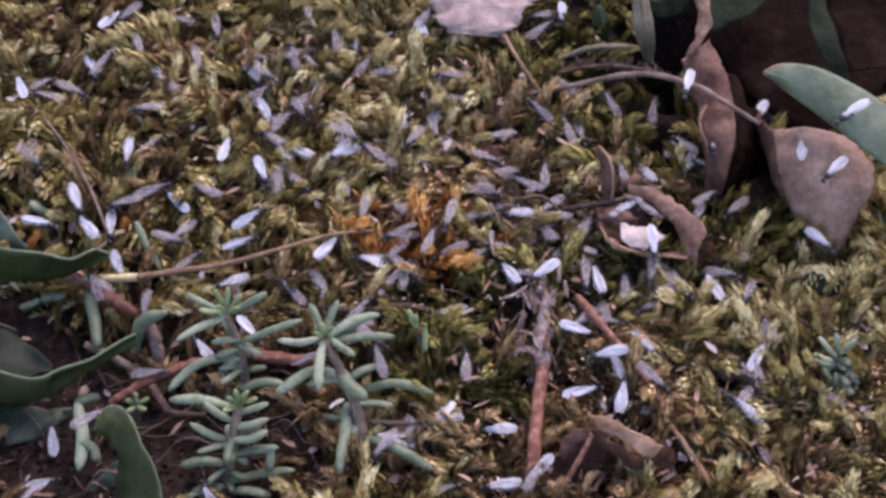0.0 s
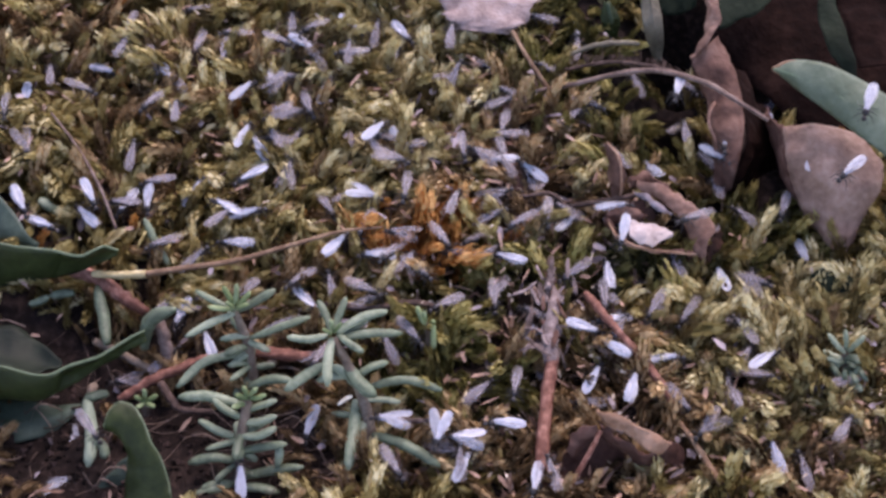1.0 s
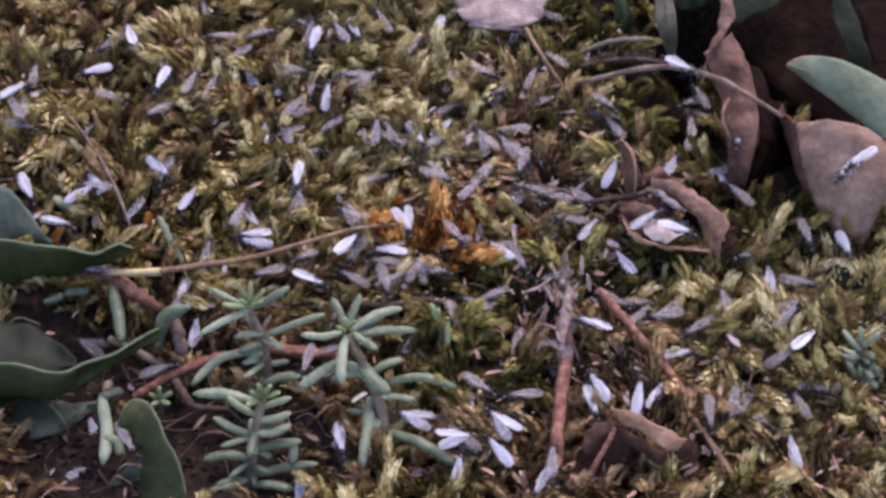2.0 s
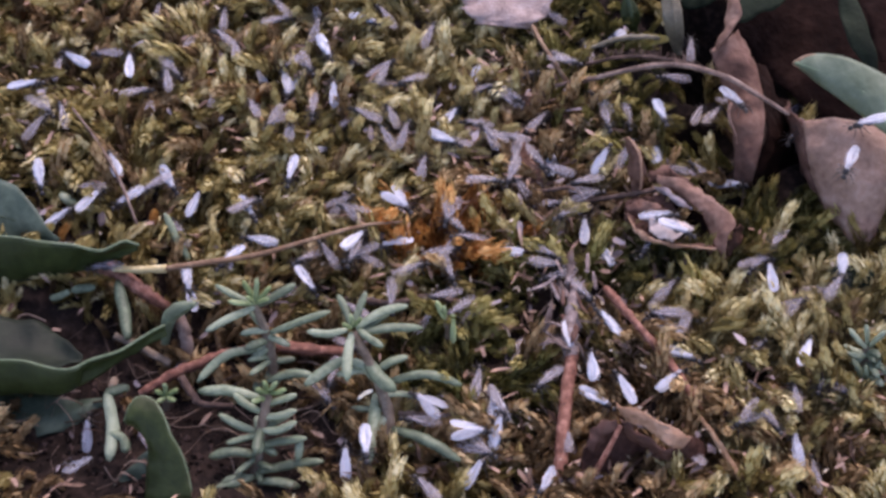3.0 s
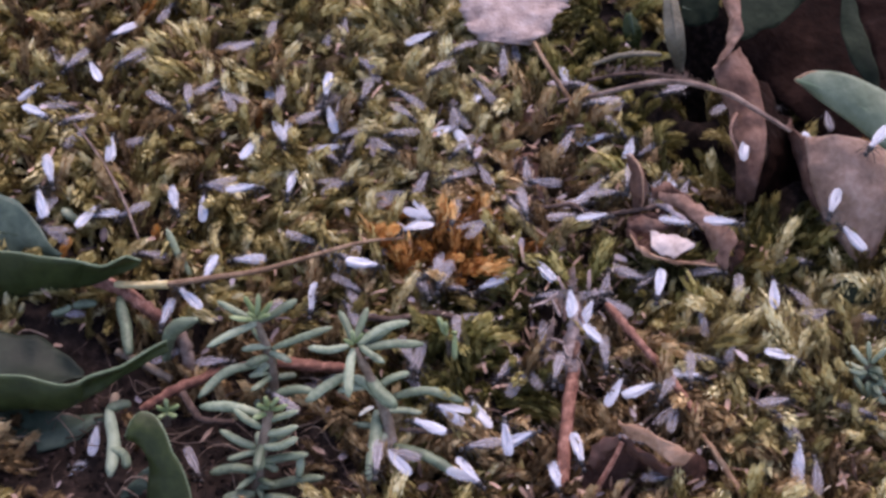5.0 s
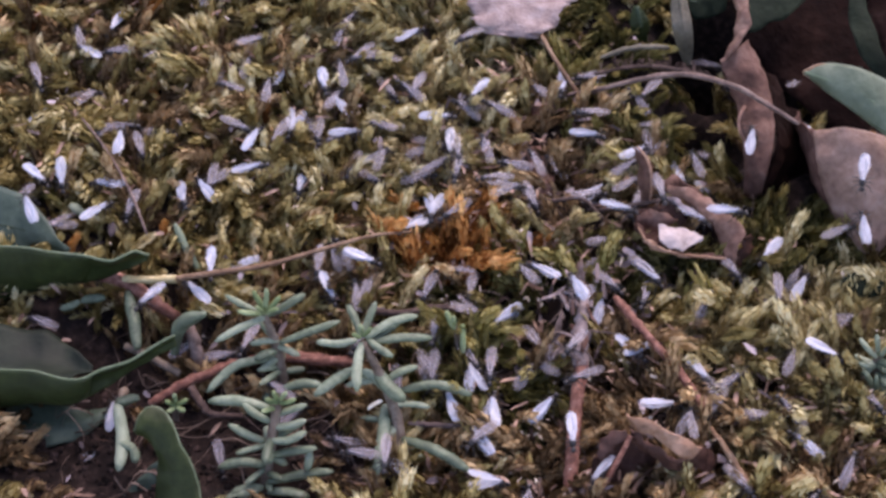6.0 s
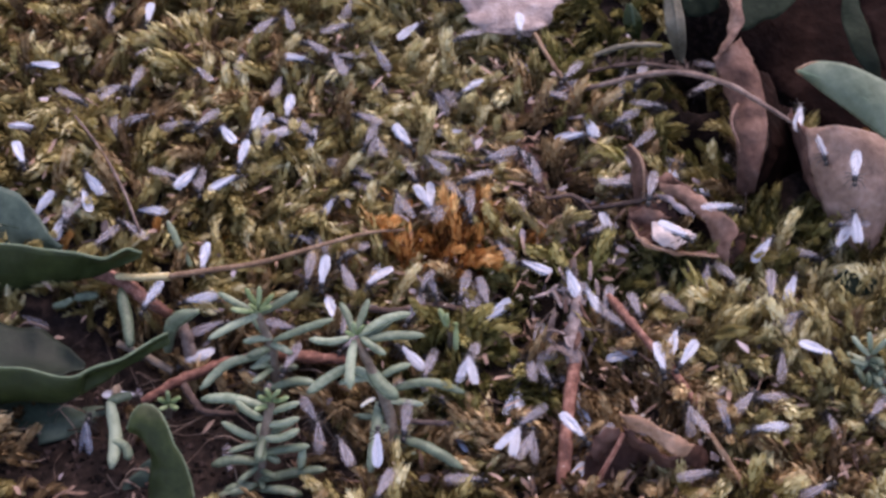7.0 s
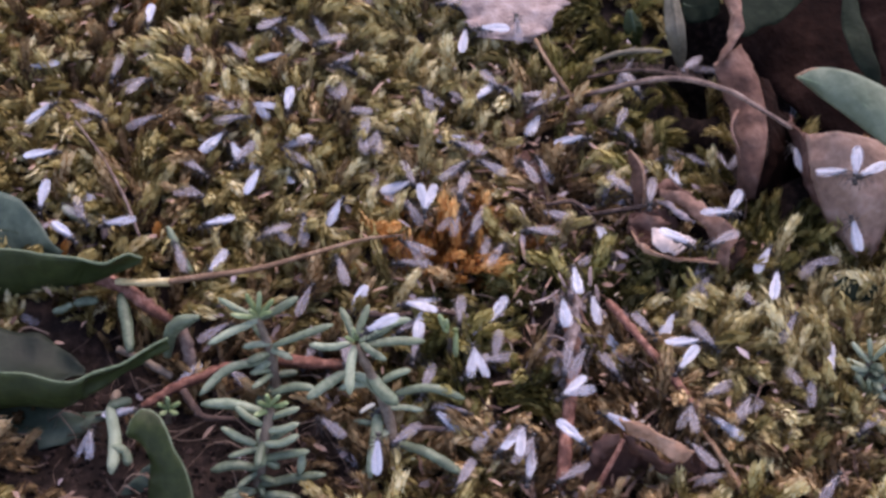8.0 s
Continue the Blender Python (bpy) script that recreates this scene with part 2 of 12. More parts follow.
def sheet(name, edge_a, edge_b, material, bulge=1.0, wave=0.0, thick=0.3, nu=26, nv=12, origin=(0, 0, 0), ends=(1.0, 1.0), crinkle=0.25, lobes=5.0, nick=0.0):
    """A leaf blade between two edges (mm): it bulges between them, its rims wave, it narrows to ends[0], ends[1] of its width at the ends and has thickness."""
    a, b = glide(edge_a, nu), glide(edge_b, nu)
    top = []
    for i in range(nu):
        u = i / (nu - 1)
        w = 1.0
        if u < 0.25:
            w = ends[0] + (1 - ends[0]) * math.sin(u / 0.25 * math.pi / 2)
        elif u > 0.7:
            w = ends[1] + (1 - ends[1]) * math.cos((u - 0.7) / 0.3 * math.pi / 2)
        mid = (a[i] + b[i]) / 2
        la, lb = mid + (a[i] - mid) * w, mid + (b[i] - mid) * w
        if nick:
            la = la + (mid - la) * nick * (max(0, noise.noise(Vector((u * 9, 1.3, mid[0])))) + 0.4 * abs(noise.noise(Vector((u * 26, 4.1, mid[0])))))
            lb = lb + (mid - lb) * nick * (max(0, noise.noise(Vector((u * 9, 7.7, mid[1])))) + 0.4 * abs(noise.noise(Vector((u * 26, 9.3, mid[1])))))
        along = a[min(i + 1, nu - 1)] + b[min(i + 1, nu - 1)] - a[max(i - 1, 0)] - b[max(i - 1, 0)]
        nrm = np.cross(along, lb - la)
        nrm = nrm / (np.linalg.norm(nrm) + 1e-9)
        if nrm[2] < 0:
            nrm = -nrm
        for j in range(nv):
            v = j / (nv - 1)
            q = la * (1 - v) + lb * v
            lift = bulge * math.sin(v * math.pi) * w
            lift += wave * (2 * v - 1) ** 2 * math.sin(u * lobes * math.pi + (1.7 if v > 0.5 else 0)) * w
            lift += crinkle * (noise.noise(Vector(q * 0.35)) + 0.3 * noise.noise(Vector(q * 1.1)))
            top.append(q + nrm * lift)
    top = np.array(top)
    grid = top.reshape(nu, nv, 3)
    du, dv = np.gradient(grid, axis=0), np.gradient(grid, axis=1)
    nr = np.cross(du, dv)
    nr /= np.linalg.norm(nr, axis=2, keepdims=True) + 1e-9
    low = (grid - nr * thick).reshape(-1, 3)
    verts = (np.concatenate([top, low]) - np.array(origin)) * MM
    n = nu * nv
    faces = []
    for i in range(nu - 1):
        for j in range(nv - 1):
            q = (i * nv + j, i * nv + j + 1, (i + 1) * nv + j + 1, (i + 1) * nv + j)
            faces.append(q)
            faces.append(tuple(k + n for k in q[::-1]))
    rim = [j for j in range(nv)] + [i * nv + nv - 1 for i in range(1, nu)] + [(nu - 1) * nv + j for j in range(nv - 2, -1, -1)] + [i * nv for i in range(nu - 2, 0, -1)]
    for k, p in enumerate(rim):
        q = rim[(k + 1) % len(rim)]
        faces.append((q, p, p + n, q + n))
    return mesh_of(name, verts, faces, material), grid


def capsule(name, base, tip, width, material, bend=0.0, flat=0.8, sides=9, count=11, origin=(0, 0, 0)):
    """A fleshy finger-shaped leaf from base to tip (mm), bending upwards by bend of its length, blunt at its end."""
    base, tip = np.array(base, float), np.array(tip, float)
    ln = np.linalg.norm(tip - base)
    swing = noise.noise(Vector(tip) * 0.37)
    mid = (base + tip) / 2 + np.array((0, 0.25, 1.0)) * bend * ln + np.cross(tip - base, (0, 0, 1.0)) * 0.16 * swing
    rad = [0.55, 0.78, 0.88, 0.94, 0.98, 1.0, 1.0, 0.99, 0.94, 0.76, 0.3]
    c = glide([base, mid, tip], count)
    verts, faces = [], []
    for i in range(count):
        d = c[min(i + 1, count - 1)] - c[max(i - 1, 0)]
        d = d / np.linalg.norm(d)
        side = np.cross(d, (0.05, 0, 1))
        side = side / np.linalg.norm(side)
        up = np.cross(side, d)
        r = width / 2 * 0.76 * rad[i]
        for k in range(sides):
            a = 2 * math.pi * k / sides
            q = 1 + 0.14 * noise.noise(Vector(c[i] * 0.8) + Vector((math.cos(a), math.sin(a), 0)) * 0.7)
            verts.append((c[i] + side * math.cos(a) * r * q + up * math.sin(a) * r * flat * q - np.array(origin)) * MM)
    for i in range(count - 1):
        for k in range(sides):
            j = (k + 1) % sides
            faces.append((i * sides + k, i * sides + j, (i + 1) * sides + j, (i + 1) * sides + k))
    faces.append(tuple(range(sides))[::-1])
    faces.append(tuple((count - 1) * sides + k for k in range(sides)))
    return mesh_of(name, verts, faces, material)


def mound(x, y, cx, cy, rx, ry):
    return np.exp(-((x - cx) / rx) ** 2 - ((y - cy) / ry) ** 2)


def height(x, y):
    """The soil's height in mm at a place in mm."""
    h = 1.3 * np.sin(x * 0.083 + 1.1) * np.cos(y * 0.071 - 0.4) + 0.8 * np.sin(x * 0.21 + y * 0.17) + 0.5 * np.sin(x * 0.37 - y * 0.41 + 2)
    h -= 5.0 * mound(x, y, -59.6, -24.6, 26, 20)
    h -= 3.0 * mound(x, y, -32.4, -27.8, 22, 16)
    h -= 28.0 * mound(x, y, 40.7, 29.4, 7.5, 7)
    h -= 24.0 * mound(x, y, 42.3, 48.9, 6.5, 8)
    h -= 13.0 * mound(x, y, 65.0, 41.1, 20, 17)
    h -= 2.5 * mound(x, y, 15.8, -24.6, 8, 25)
    return h


# ---------------------------------------------------------------- ground


def build_ground():
    n = 150
    near = np.linspace(-1, 1, n)
    grow = np.where(np.abs(near) < 0.72, near * 150, np.sign(near) * (108 + (np.abs(near) - 0.72) ** 3 / 0.28 ** 3 * 12000))
    x, y = np.meshgrid(grow, grow)
    fade = np.exp(-np.maximum(0, np.hypot(x, y) - 100) / 60)
    z = height(x, y) * fade
    rnd = np.random.RandomState(3)
    z = z + rnd.normal(0, 0.28, z.shape) * (fade > 0.2)
    verts = np.stack([x, y, z], -1).reshape(-1, 3) * MM
    faces = [(i * n + j, i * n + j + 1, (i + 1) * n + j + 1, (i + 1) * n + j) for i in range(n - 1) for j in range(n - 1)]
    part("ground", mesh_of("ground", verts, faces, SOIL))
    tagged(bpy.data.objects["ground"], "dark brown crumbly soil under the moss", "ground", kind="structure")


build_ground()


# ---------------------------------------------------------------- moss
def shoot(seed, nodes=15, leaves=6):
    """One foxtail moss shoot of length 1: a bowed axis clothed in short overlapping hollow leaves that close into a pointed tip; the last ones are young."""
    r = np.random.RandomState(seed)
    verts, faces, young = [], [], []
    bow = r.uniform(0.12, 1.35)
    axis = []
    for i in range(nodes + 1):
        u = i / nodes
        a = bow * u * 1.5
        axis.append((math.sin(a) * u * 0.75, 0.07 * math.sin(3 * u + seed), u * math.cos(a * 0.8)))
    axis = np.array(axis)
    for i in range(nodes + 1):
        w = 0.016 * (1 - 0.6 * i / nodes)
        verts += [axis[i] + (0, -w, 0), axis[i] + (0, w, 0)]
    for i in range(nodes):
        faces.append((2 * i, 2 * i + 1, 2 * i + 3, 2 * i + 2))
        young.append(0)
    for i in range(1, nodes + 1):
        u = i / nodes
        d = axis[i] - axis[i - 1]
        d = d / np.linalg.norm(d)
        for k in range(leaves):
            a = 2 * math.pi * k / leaves + 0.7 * i + r.uniform(-0.35, 0.35)
            out = np.array((math.cos(a), math.sin(a), 0.0))
            out = out - d * np.dot(out, d)
            out = out / np.linalg.norm(out)
            open_up = r.uniform(0.22, 0.75) * (1 - 0.42 * u)
            ln = r.uniform(0.16, 0.32) * (0.7 + 0.5 * math.sin(0.5 + u * 2.0))
            tip = axis[i] + (d * math.cos(open_up) + out * math.sin(open_up)) * ln
            sd = np.cross(d, out)
            mid = axis[i] * 0.55 + tip * 0.45 + out * ln * 0.16
            w = ln * r.uniform(0.085, 0.135)
            b = len(verts)
            verts += [mid + sd * w, tip - out * ln * 0.05, mid - sd * w]
            faces.append((2 * i + k % 2, b, b + 1, b + 2))
            young.append(1 if u > 0.68 else 0)
    return np.array(verts), faces, young


SHOOTS = [shoot(s) for s in range(9)]


def moss_carpet(name, label, material, tip_material, x, y, length, lean, seed, upright=0.55, extra=()):
    """Many shoots at the places x, y (mm) in one mesh. extra: shoots of note (x, y, heading, tilt, length)."""
    r = np.random.RandomState(seed)
    allv, allf, ally, base = [], [], [], 0
    sprigs = [(x[i], y[i], lean[i] + r.normal(0, 0.9), upright + r.normal(0, 0.3), length[i], -0.8) for i in range(len(x))] + [(*e[:4], e[4] * 1.25, 3.0) for e in extra]
    for px, py, yaw, tip, s, rise in sprigs:
        v, f, yng = SHOOTS[r.randint(9)]
        cy, sy, ct, st = math.cos(yaw), math.sin(yaw), math.cos(tip), math.sin(tip)
        roll = np.array(((ct, 0, st), (0, 1, 0), (-st, 0, ct)))
        turn = np.array(((cy, -sy, 0), (sy, cy, 0), (0, 0, 1)))
        wide = r.uniform(0.85, 1.25)
        p = (v * (s, s * wide, s)) @ (turn @ roll).T + (px, py, float(height(px, py)) + rise)
        allv.append(p)
        allf += [tuple(k + base for k in q) for q in f]
        ally += yng
        base += len(v)
    me = mesh_of(name, np.concatenate(allv) * MM, allf, material, smooth=False)
    me.materials.append(tip_material)
    me.polygons.foreach_set("material_index", ally)
    return tagged(part(name, me), label, "moss", kind="stuff")


def build_moss():
    r = np.random.RandomState(11)
    n = 13000
    x, y = r.uniform(-105, 105, n), r.uniform(-62, 84, n)
    nz = np.array([noise.noise(Vector((a * 0.05, b * 0.05, 3.0))) for a, b in zip(x, y)])
    nz2 = np.array([noise.noise(Vector((a * 0.16, b * 0.16, 8.0))) for a, b in zip(x, y)])
    bare = 0.62 * mound(x, y, -49.2, -28.8, 32, 15) + 0.35 * mound(x, y, -23.3, -31.9, 17, 14) + 0.9 * mound(x, y, 63.3, 35.5, 30, 22)
    bare = bare + 0.55 * mound(x, y, 20.7, 3.4, 17, 7) + 0.75 * mound(x, y, 14.9, -25.7, 6, 22) + 0.6 * mound(x, y, 9.7, 26.0, 4, 16) + 1.5 * mound(x, y, 41.3, 30.7, 9, 8.5) + 1.2 * mound(x, y, 62.5, 29.4, 12, 9) + 1.3 * mound(x, y, 42.3, 48.9, 6, 9) + 0.85 * mound(x, y, 35.0, 49.7, 15, 11) + 1.3 * mound(x, y, 68.5, 51.1, 18, 14)
    bare = bare + 1.4 * mound(x, y, 53.9, 12.1, 8, 7) + 1.2 * mound(x, y, -77.5, 3.5, 10, 6) + 0.6 * mound(x, y, -58.9, 0.1, 15, 6) + 1.4 * mound(x, y, -47.4, -46.0, 17, 9) + 0.6 * mound(x, y, -9.6, -13.9, 16, 3) + 0.7 * mound(x, y, -57.0, -42.7, 24, 10) + 0.5 * mound(x, y, -28.5, -45.6, 22, 8) + 1.2 * mound(x, y, -67.1, -22.5, 13, 11)
    keep = r.uniform(0, 1, n) > np.clip(bare + 0.25 * nz2, 0, 0.97)
    orange = 1.05 * mound(x, y, -3.7, -0.6, 10, 7.5) + 0.2 * mound(x, y, -19.5, 1.4, 9, 6)
    green = 0.8 * mound(x, y, 29.1, 48.2, 14, 9) + 0.75 * mound(x, y, 21.0, 43.9, 12, 10) + 1.0 * mound(x, y, 6.9, -19.3, 12, 17) + 0.72 * mound(x, y, 32.8, 26.0, 19, 13) + 0.7 * mound(x, y, 57.1, 3.4, 14, 9) + 0.75 * mound(x, y, 27.8, -6.0, 18, 7) + 0.6 * mound(x, y, -5.7, -28.8, 10, 12)
    pale = 0.8 * mound(x, y, 49.1, -23.6, 19, 17) + 0.42 * mound(x, y, 51.2, -42.7, 26, 9) + 0.9 * mound(x, y, -5.1, 39.9, 11, 8) + 0.75 * mound(x, y, 10.7, 28.0, 5, 6) + 0.6 * mound(x, y, -13.2, 14.4, 14, 6) + 0.5 * mound(x, y, -19.2, 43.9, 20, 12) + 0.55 * mound(x, y, -5.9, 24.1, 11, 11) + 0.6 * mound(x, y, 61.5, -12.8, 10, 6)
    brown = 0.45 * mound(x, y, 27.7, 24.7, 20, 9) + 0.26 * mound(x, y, 1.6, 11.9, 30, 16) + 0.25 * mound(x, y, 45.7, -29.8, 40, 20) + 0.9 * mound(x, y, -54.4, -42.7, 30, 12) + 0.1 * mound(x, y, -73.8, 45.3, 22, 18) + 0.5 * mound(x, y, 20.7, 4.6, 22, 10) + 0.7 * mound(x, y, 14.8, -28.8, 10, 24) + 0.45 * mound(x, y, 31.5, -41.8, 26, 10) + 0.3 * mound(x, y, 9.7, 28.7, 8, 20) + 0.95 * mound(x, y, -43.0, -28.8, 34, 16) + 0.22 * mound(x, y, 57.6, -39.8, 20, 12) + 0.33 * mound(x, y, -56.9, 35.5, 45, 26) + 0.2 * nz2
    score = np.stack([0.34 + 0.2 * nz, orange, green, pale, brown]) + r.uniform(0, 0.42, (5, n))
    pick = np.argmax(score, 0)
    lean = nz * 7 + 1.2
    length = r.uniform(4.4, 9.8, n) * (1 + 0.4 * nz2)
    notable = [(20.9, 7.5, 0.75, 0.9, 8.5), (21.3, 8.0, 1.0, 0.7, 7.0), (11.5, -1.9, 0.4, 0.8, 6.5), (13.8, -2.7, 1.3, 0.7, 6.5), (11.0, -1.3, 2.2, 0.7, 6.0), (-9.2, 12.6, 1.3, 0.5, 8.5), (-12.3, -15.0, 1.2, 0.8, 6.0),
               (37.7, -25.2, 1.0, 0.9, 7.5), (38.3, -28.8, 0.8, 0.9, 7.0), (49.2, -7.1, 1.2, 0.6, 8.0), (60.3, -15.0, 0.9, 0.8, 8.5), (63.0, -15.0, 0.7, 0.8, 8.0), (66.2, -15.0, 0.6, 0.8, 8.0)]
    for k, (name, label, material, young) in enumerate((
            ("olive_moss", "golden olive foxtail moss carpet", MOSS_OLIVE, MOSS_OLIVE_TIP), ("orange_moss", "rusty orange dried moss patch", MOSS_ORANGE, MOSS_ORANGE_TIP),
            ("green_moss", "dark green foxtail moss", MOSS_GREEN, MOSS_GREEN_TIP), ("pale_moss", "pale straw-yellow foxtail moss", MOSS_PALE, MOSS_PALE_TIP),
            ("brown_moss", "brown withered moss and plant shreds", MOSS_BROWN, MOSS_BROWN_TIP))):
        m = keep & (pick == k)
        moss_carpet(name, label, material, young, x[m], y[m], length[m], lean[m] if k != 1 else lean[m] * 0 + 1.3, 20 + k, upright=0.2 if k == 1 else 0.28, extra=notable if k == 3 else ())


build_moss()


def build_litter(name, label, material, seed, n, longest, widest, least, top, soil):
    """Small torn flakes and shreds lying in the moss."""
    r = np.random.RandomState(seed)
    x, y = r.uniform(-100, 100, n), r.uniform(-58, 78, n)
    zone = least + 0.5 * mound(x, y, 4.5, 13.2, 30, 18) + 0.8 * mound(x, y, 20.7, 3.4, 22, 9) + 0.8 * mound(x, y, 15.8, -23.6, 9, 30) + 0.6 * mound(x, y, -47.5, -28.8, 35, 18) + 0.7 * mound(x, y, 34.4, -37.9, 40, 15) + 0.7 * mound(x, y, 9.7, 28.7, 6, 20) + 0.5 * mound(x, y, -12.4, -12.8, 25, 5)
    zone = zone - soil * mound(x, y, -47.5, -28.8, 40, 22)
    zone = zone - 1.5 * (mound(x, y, 41, 30, 11, 10) + mound(x, y, 42, 49, 9, 12) + mound(x, y, 63, 38, 22, 20) + mound(x, y, 54, 13, 9, 9))
    keep = r.uniform(0, 1, n) < zone
    x, y = x[keep], y[keep]
    z = height(x, y) + r.uniform(0.3, top, len(x))
    verts, faces = [], []
    for i in range(len(x)):
        e = Euler((r.uniform(-0.6, 0.6), r.uniform(-0.6, 0.6), r.uniform(0, 6.3))).to_matrix()
        ln, w = r.uniform(0.35, 1.0) * longest, r.uniform(0.25, 1.0) * widest
        b = len(verts)
        for p in ((-ln, 0, 0), (-ln * r.uniform(0.2, 0.7), -w * r.uniform(0.5, 1.2), 0.2), (ln * r.uniform(0.3, 0.7), -w * r.uniform(0.4, 1.2), 0.1), (ln, 0.1, -0.1), (ln * 0.3, w, 0.2), (-ln * 0.5, w * 0.7, 0)):
            verts.append((Vector(p) * 0.8 @ e + Vector((x[i], y[i], z[i]))) * MM)
        faces.append(tuple(range(b, b + 6)))
    tagged(part(name, mesh_of(name, verts, faces, material, smooth=False)), label, "litter", kind="stuff")


def build_crumbs():
    """Loose crumbs of soil on the bare patches."""
    r = np.random.RandomState(15)
    verts, faces = [], []
    for cx, cy, rx, ry, n in ((-49.2, -28.8, 30, 14, 520), (-56.3, -41.8, 24, 9, 260), (-24.8, -35.9, 22, 12, 300), (15.8, -23.6, 8, 26, 160), (21.7, 4.0, 18, 8, 140)):
        for _ in range(n):
            x, y, s = cx + r.normal(0, rx * 0.6), cy + r.normal(0, ry * 0.6), r.uniform(0.2, 0.85) ** 1.4
            z, b = float(height(x, y)) + 0.3 * s, len(verts)
            e = Euler(tuple(r.uniform(0, 6.3, 3))).to_matrix()
            for p in ((1, 0, 0), (-1, 0, 0), (0, 1, 0), (0, -1, 0), (0, 0, 1), (0, 0, -1)):
                verts.append((Vector(p) * s * r.uniform(0.6, 1.3) @ e + Vector((x, y, z))) * MM)
            faces += [(b + i, b + j, b + k) for i, j, k in ((0, 2, 4), (2, 1, 4), (1, 3, 4), (3, 0, 4), (2, 0, 5), (1, 2, 5), (3, 1, 5), (0, 3, 5))]
    tagged(part("soil_crumbs", mesh_of("soil_crumbs", verts, faces, CRUMB, smooth=False)), "dark brown crumbs of soil on bare ground", "soil", kind="stuff")


build_crumbs()
# Grey flakes are added as still stand-ins for ants with dim wings
build_litter("grey_litter", "lilac-grey flakes added in place of dim ant wings", LILAC_GREY, 6, 900, 2.3, 0.95, 0.42, 6.0, 0.95)
build_litter("litter", "brown shreds of dead plants among the moss", LITTER, 5, 5600, 2.6, 0.55, 0.34, 5.6, 0.95)
build_litter("pale_litter", "pale tan specks and chaff caught in the moss", LITTER_PALE, 8, 4200, 1.05, 0.32, 0.22, 6.4, 1.25)


def build_rootlets():
    """Fine brown root fibres and stalks over the bare soil."""
    r = np.random.RandomState(9)
    verts, faces = [], []
    spots = [(-49.2, -28.8, 30, 14, 90), (-24.8, -35.9, 22, 12, 60), (15.9, -21.5, 9, 26, 50), (21.7, 4.6, 18, 8, 50), (36.1, -38.9, 32, 12, 60), (9.7, 28.7, 6, 18, 30)]
    for cx, cy, rx, ry, n in spots:
        for _ in range(n):
            x, y = cx + r.normal(0, rx * 0.6), cy + r.normal(0, ry * 0.6)
            a, ln = r.uniform(0, 6.3), r.uniform(4, 12)
            pts = [(x, y, float(height(x, y)) + r.uniform(0.2, 2.0))]
            for k in range(3):
                a += r.normal(0, 0.5)
                x, y = x + math.cos(a) * ln / 3, y + math.sin(a) * ln / 3
                pts.append((x, y, float(height(x, y)) + r.uniform(0.3, 4.5)))
            c = glide(pts, 9)
            rad, b = r.uniform(0.07, 0.2), len(verts)
            for q in c:
                for k in range(4):
                    verts.append((q + np.array((0, math.cos(k * 1.571), math.sin(k * 1.571))) * rad + np.array((math.sin(k * 1.571) * rad * 0.5, 0, 0))) * MM)
            for i in range(8):
                for k in range(4):
                    j = (k + 1) % 4
                    faces.append((b + i * 4 + k, b + i * 4 + j, b + i * 4 + 4 + j, b + i * 4 + 4 + k))
    tagged(part("rootlets", mesh_of("rootlets", verts, faces, FIBRE)), "fine brown root fibres and stalks on soil", "roots", kind="stuff")


build_rootlets()

# ---------------------------------------------------------------- stonecrop


def stonecrop(label, root, stem, stem_radii, leaves, tips=()):
    """A fleshy sprig: its stem and each finger-shaped leaf (base, tip, width, bend)."""
    t = thing("stonecrop", root, label, "succulent plant", "stonecrop sprigs")
    if stem:
        part("stem", tube("stem", stem, stem_radii, SEDUM_STEM, rough=0.25, origin=root), t, "brownish stem")
    for b, e, w, bend in leaves:
        part("leaf", capsule("leaf", b, e, w * 0.9, SEDUM, bend, origin=root), t)
    if len(leaves) > 6:
        r = np.random.RandomState(int(abs(root[0]) * 10))
        way = glide(stem, 30)
        for k in range(11):
            c = way[r.randint(2, 22)]
            a, ln = r.uniform(0, 6.3), r.uniform(3.0, 6.5)
            e = c + np.array((math.cos(a) * ln, math.sin(a) * ln * 0.8, r.uniform(-1.0, 2.2)))
            part("leaf", capsule("leaf", c, e, r.uniform(1.3, 2.1), SEDUM, r.uniform(-0.1, 0.12), origin=root), t)
    for b, e, w, bend in tips:
        part("young_leaf", capsule("young_leaf", b, e, w * 0.82, SEDUM_TIP, bend, origin=root), t, "light green young leaf")
    return t


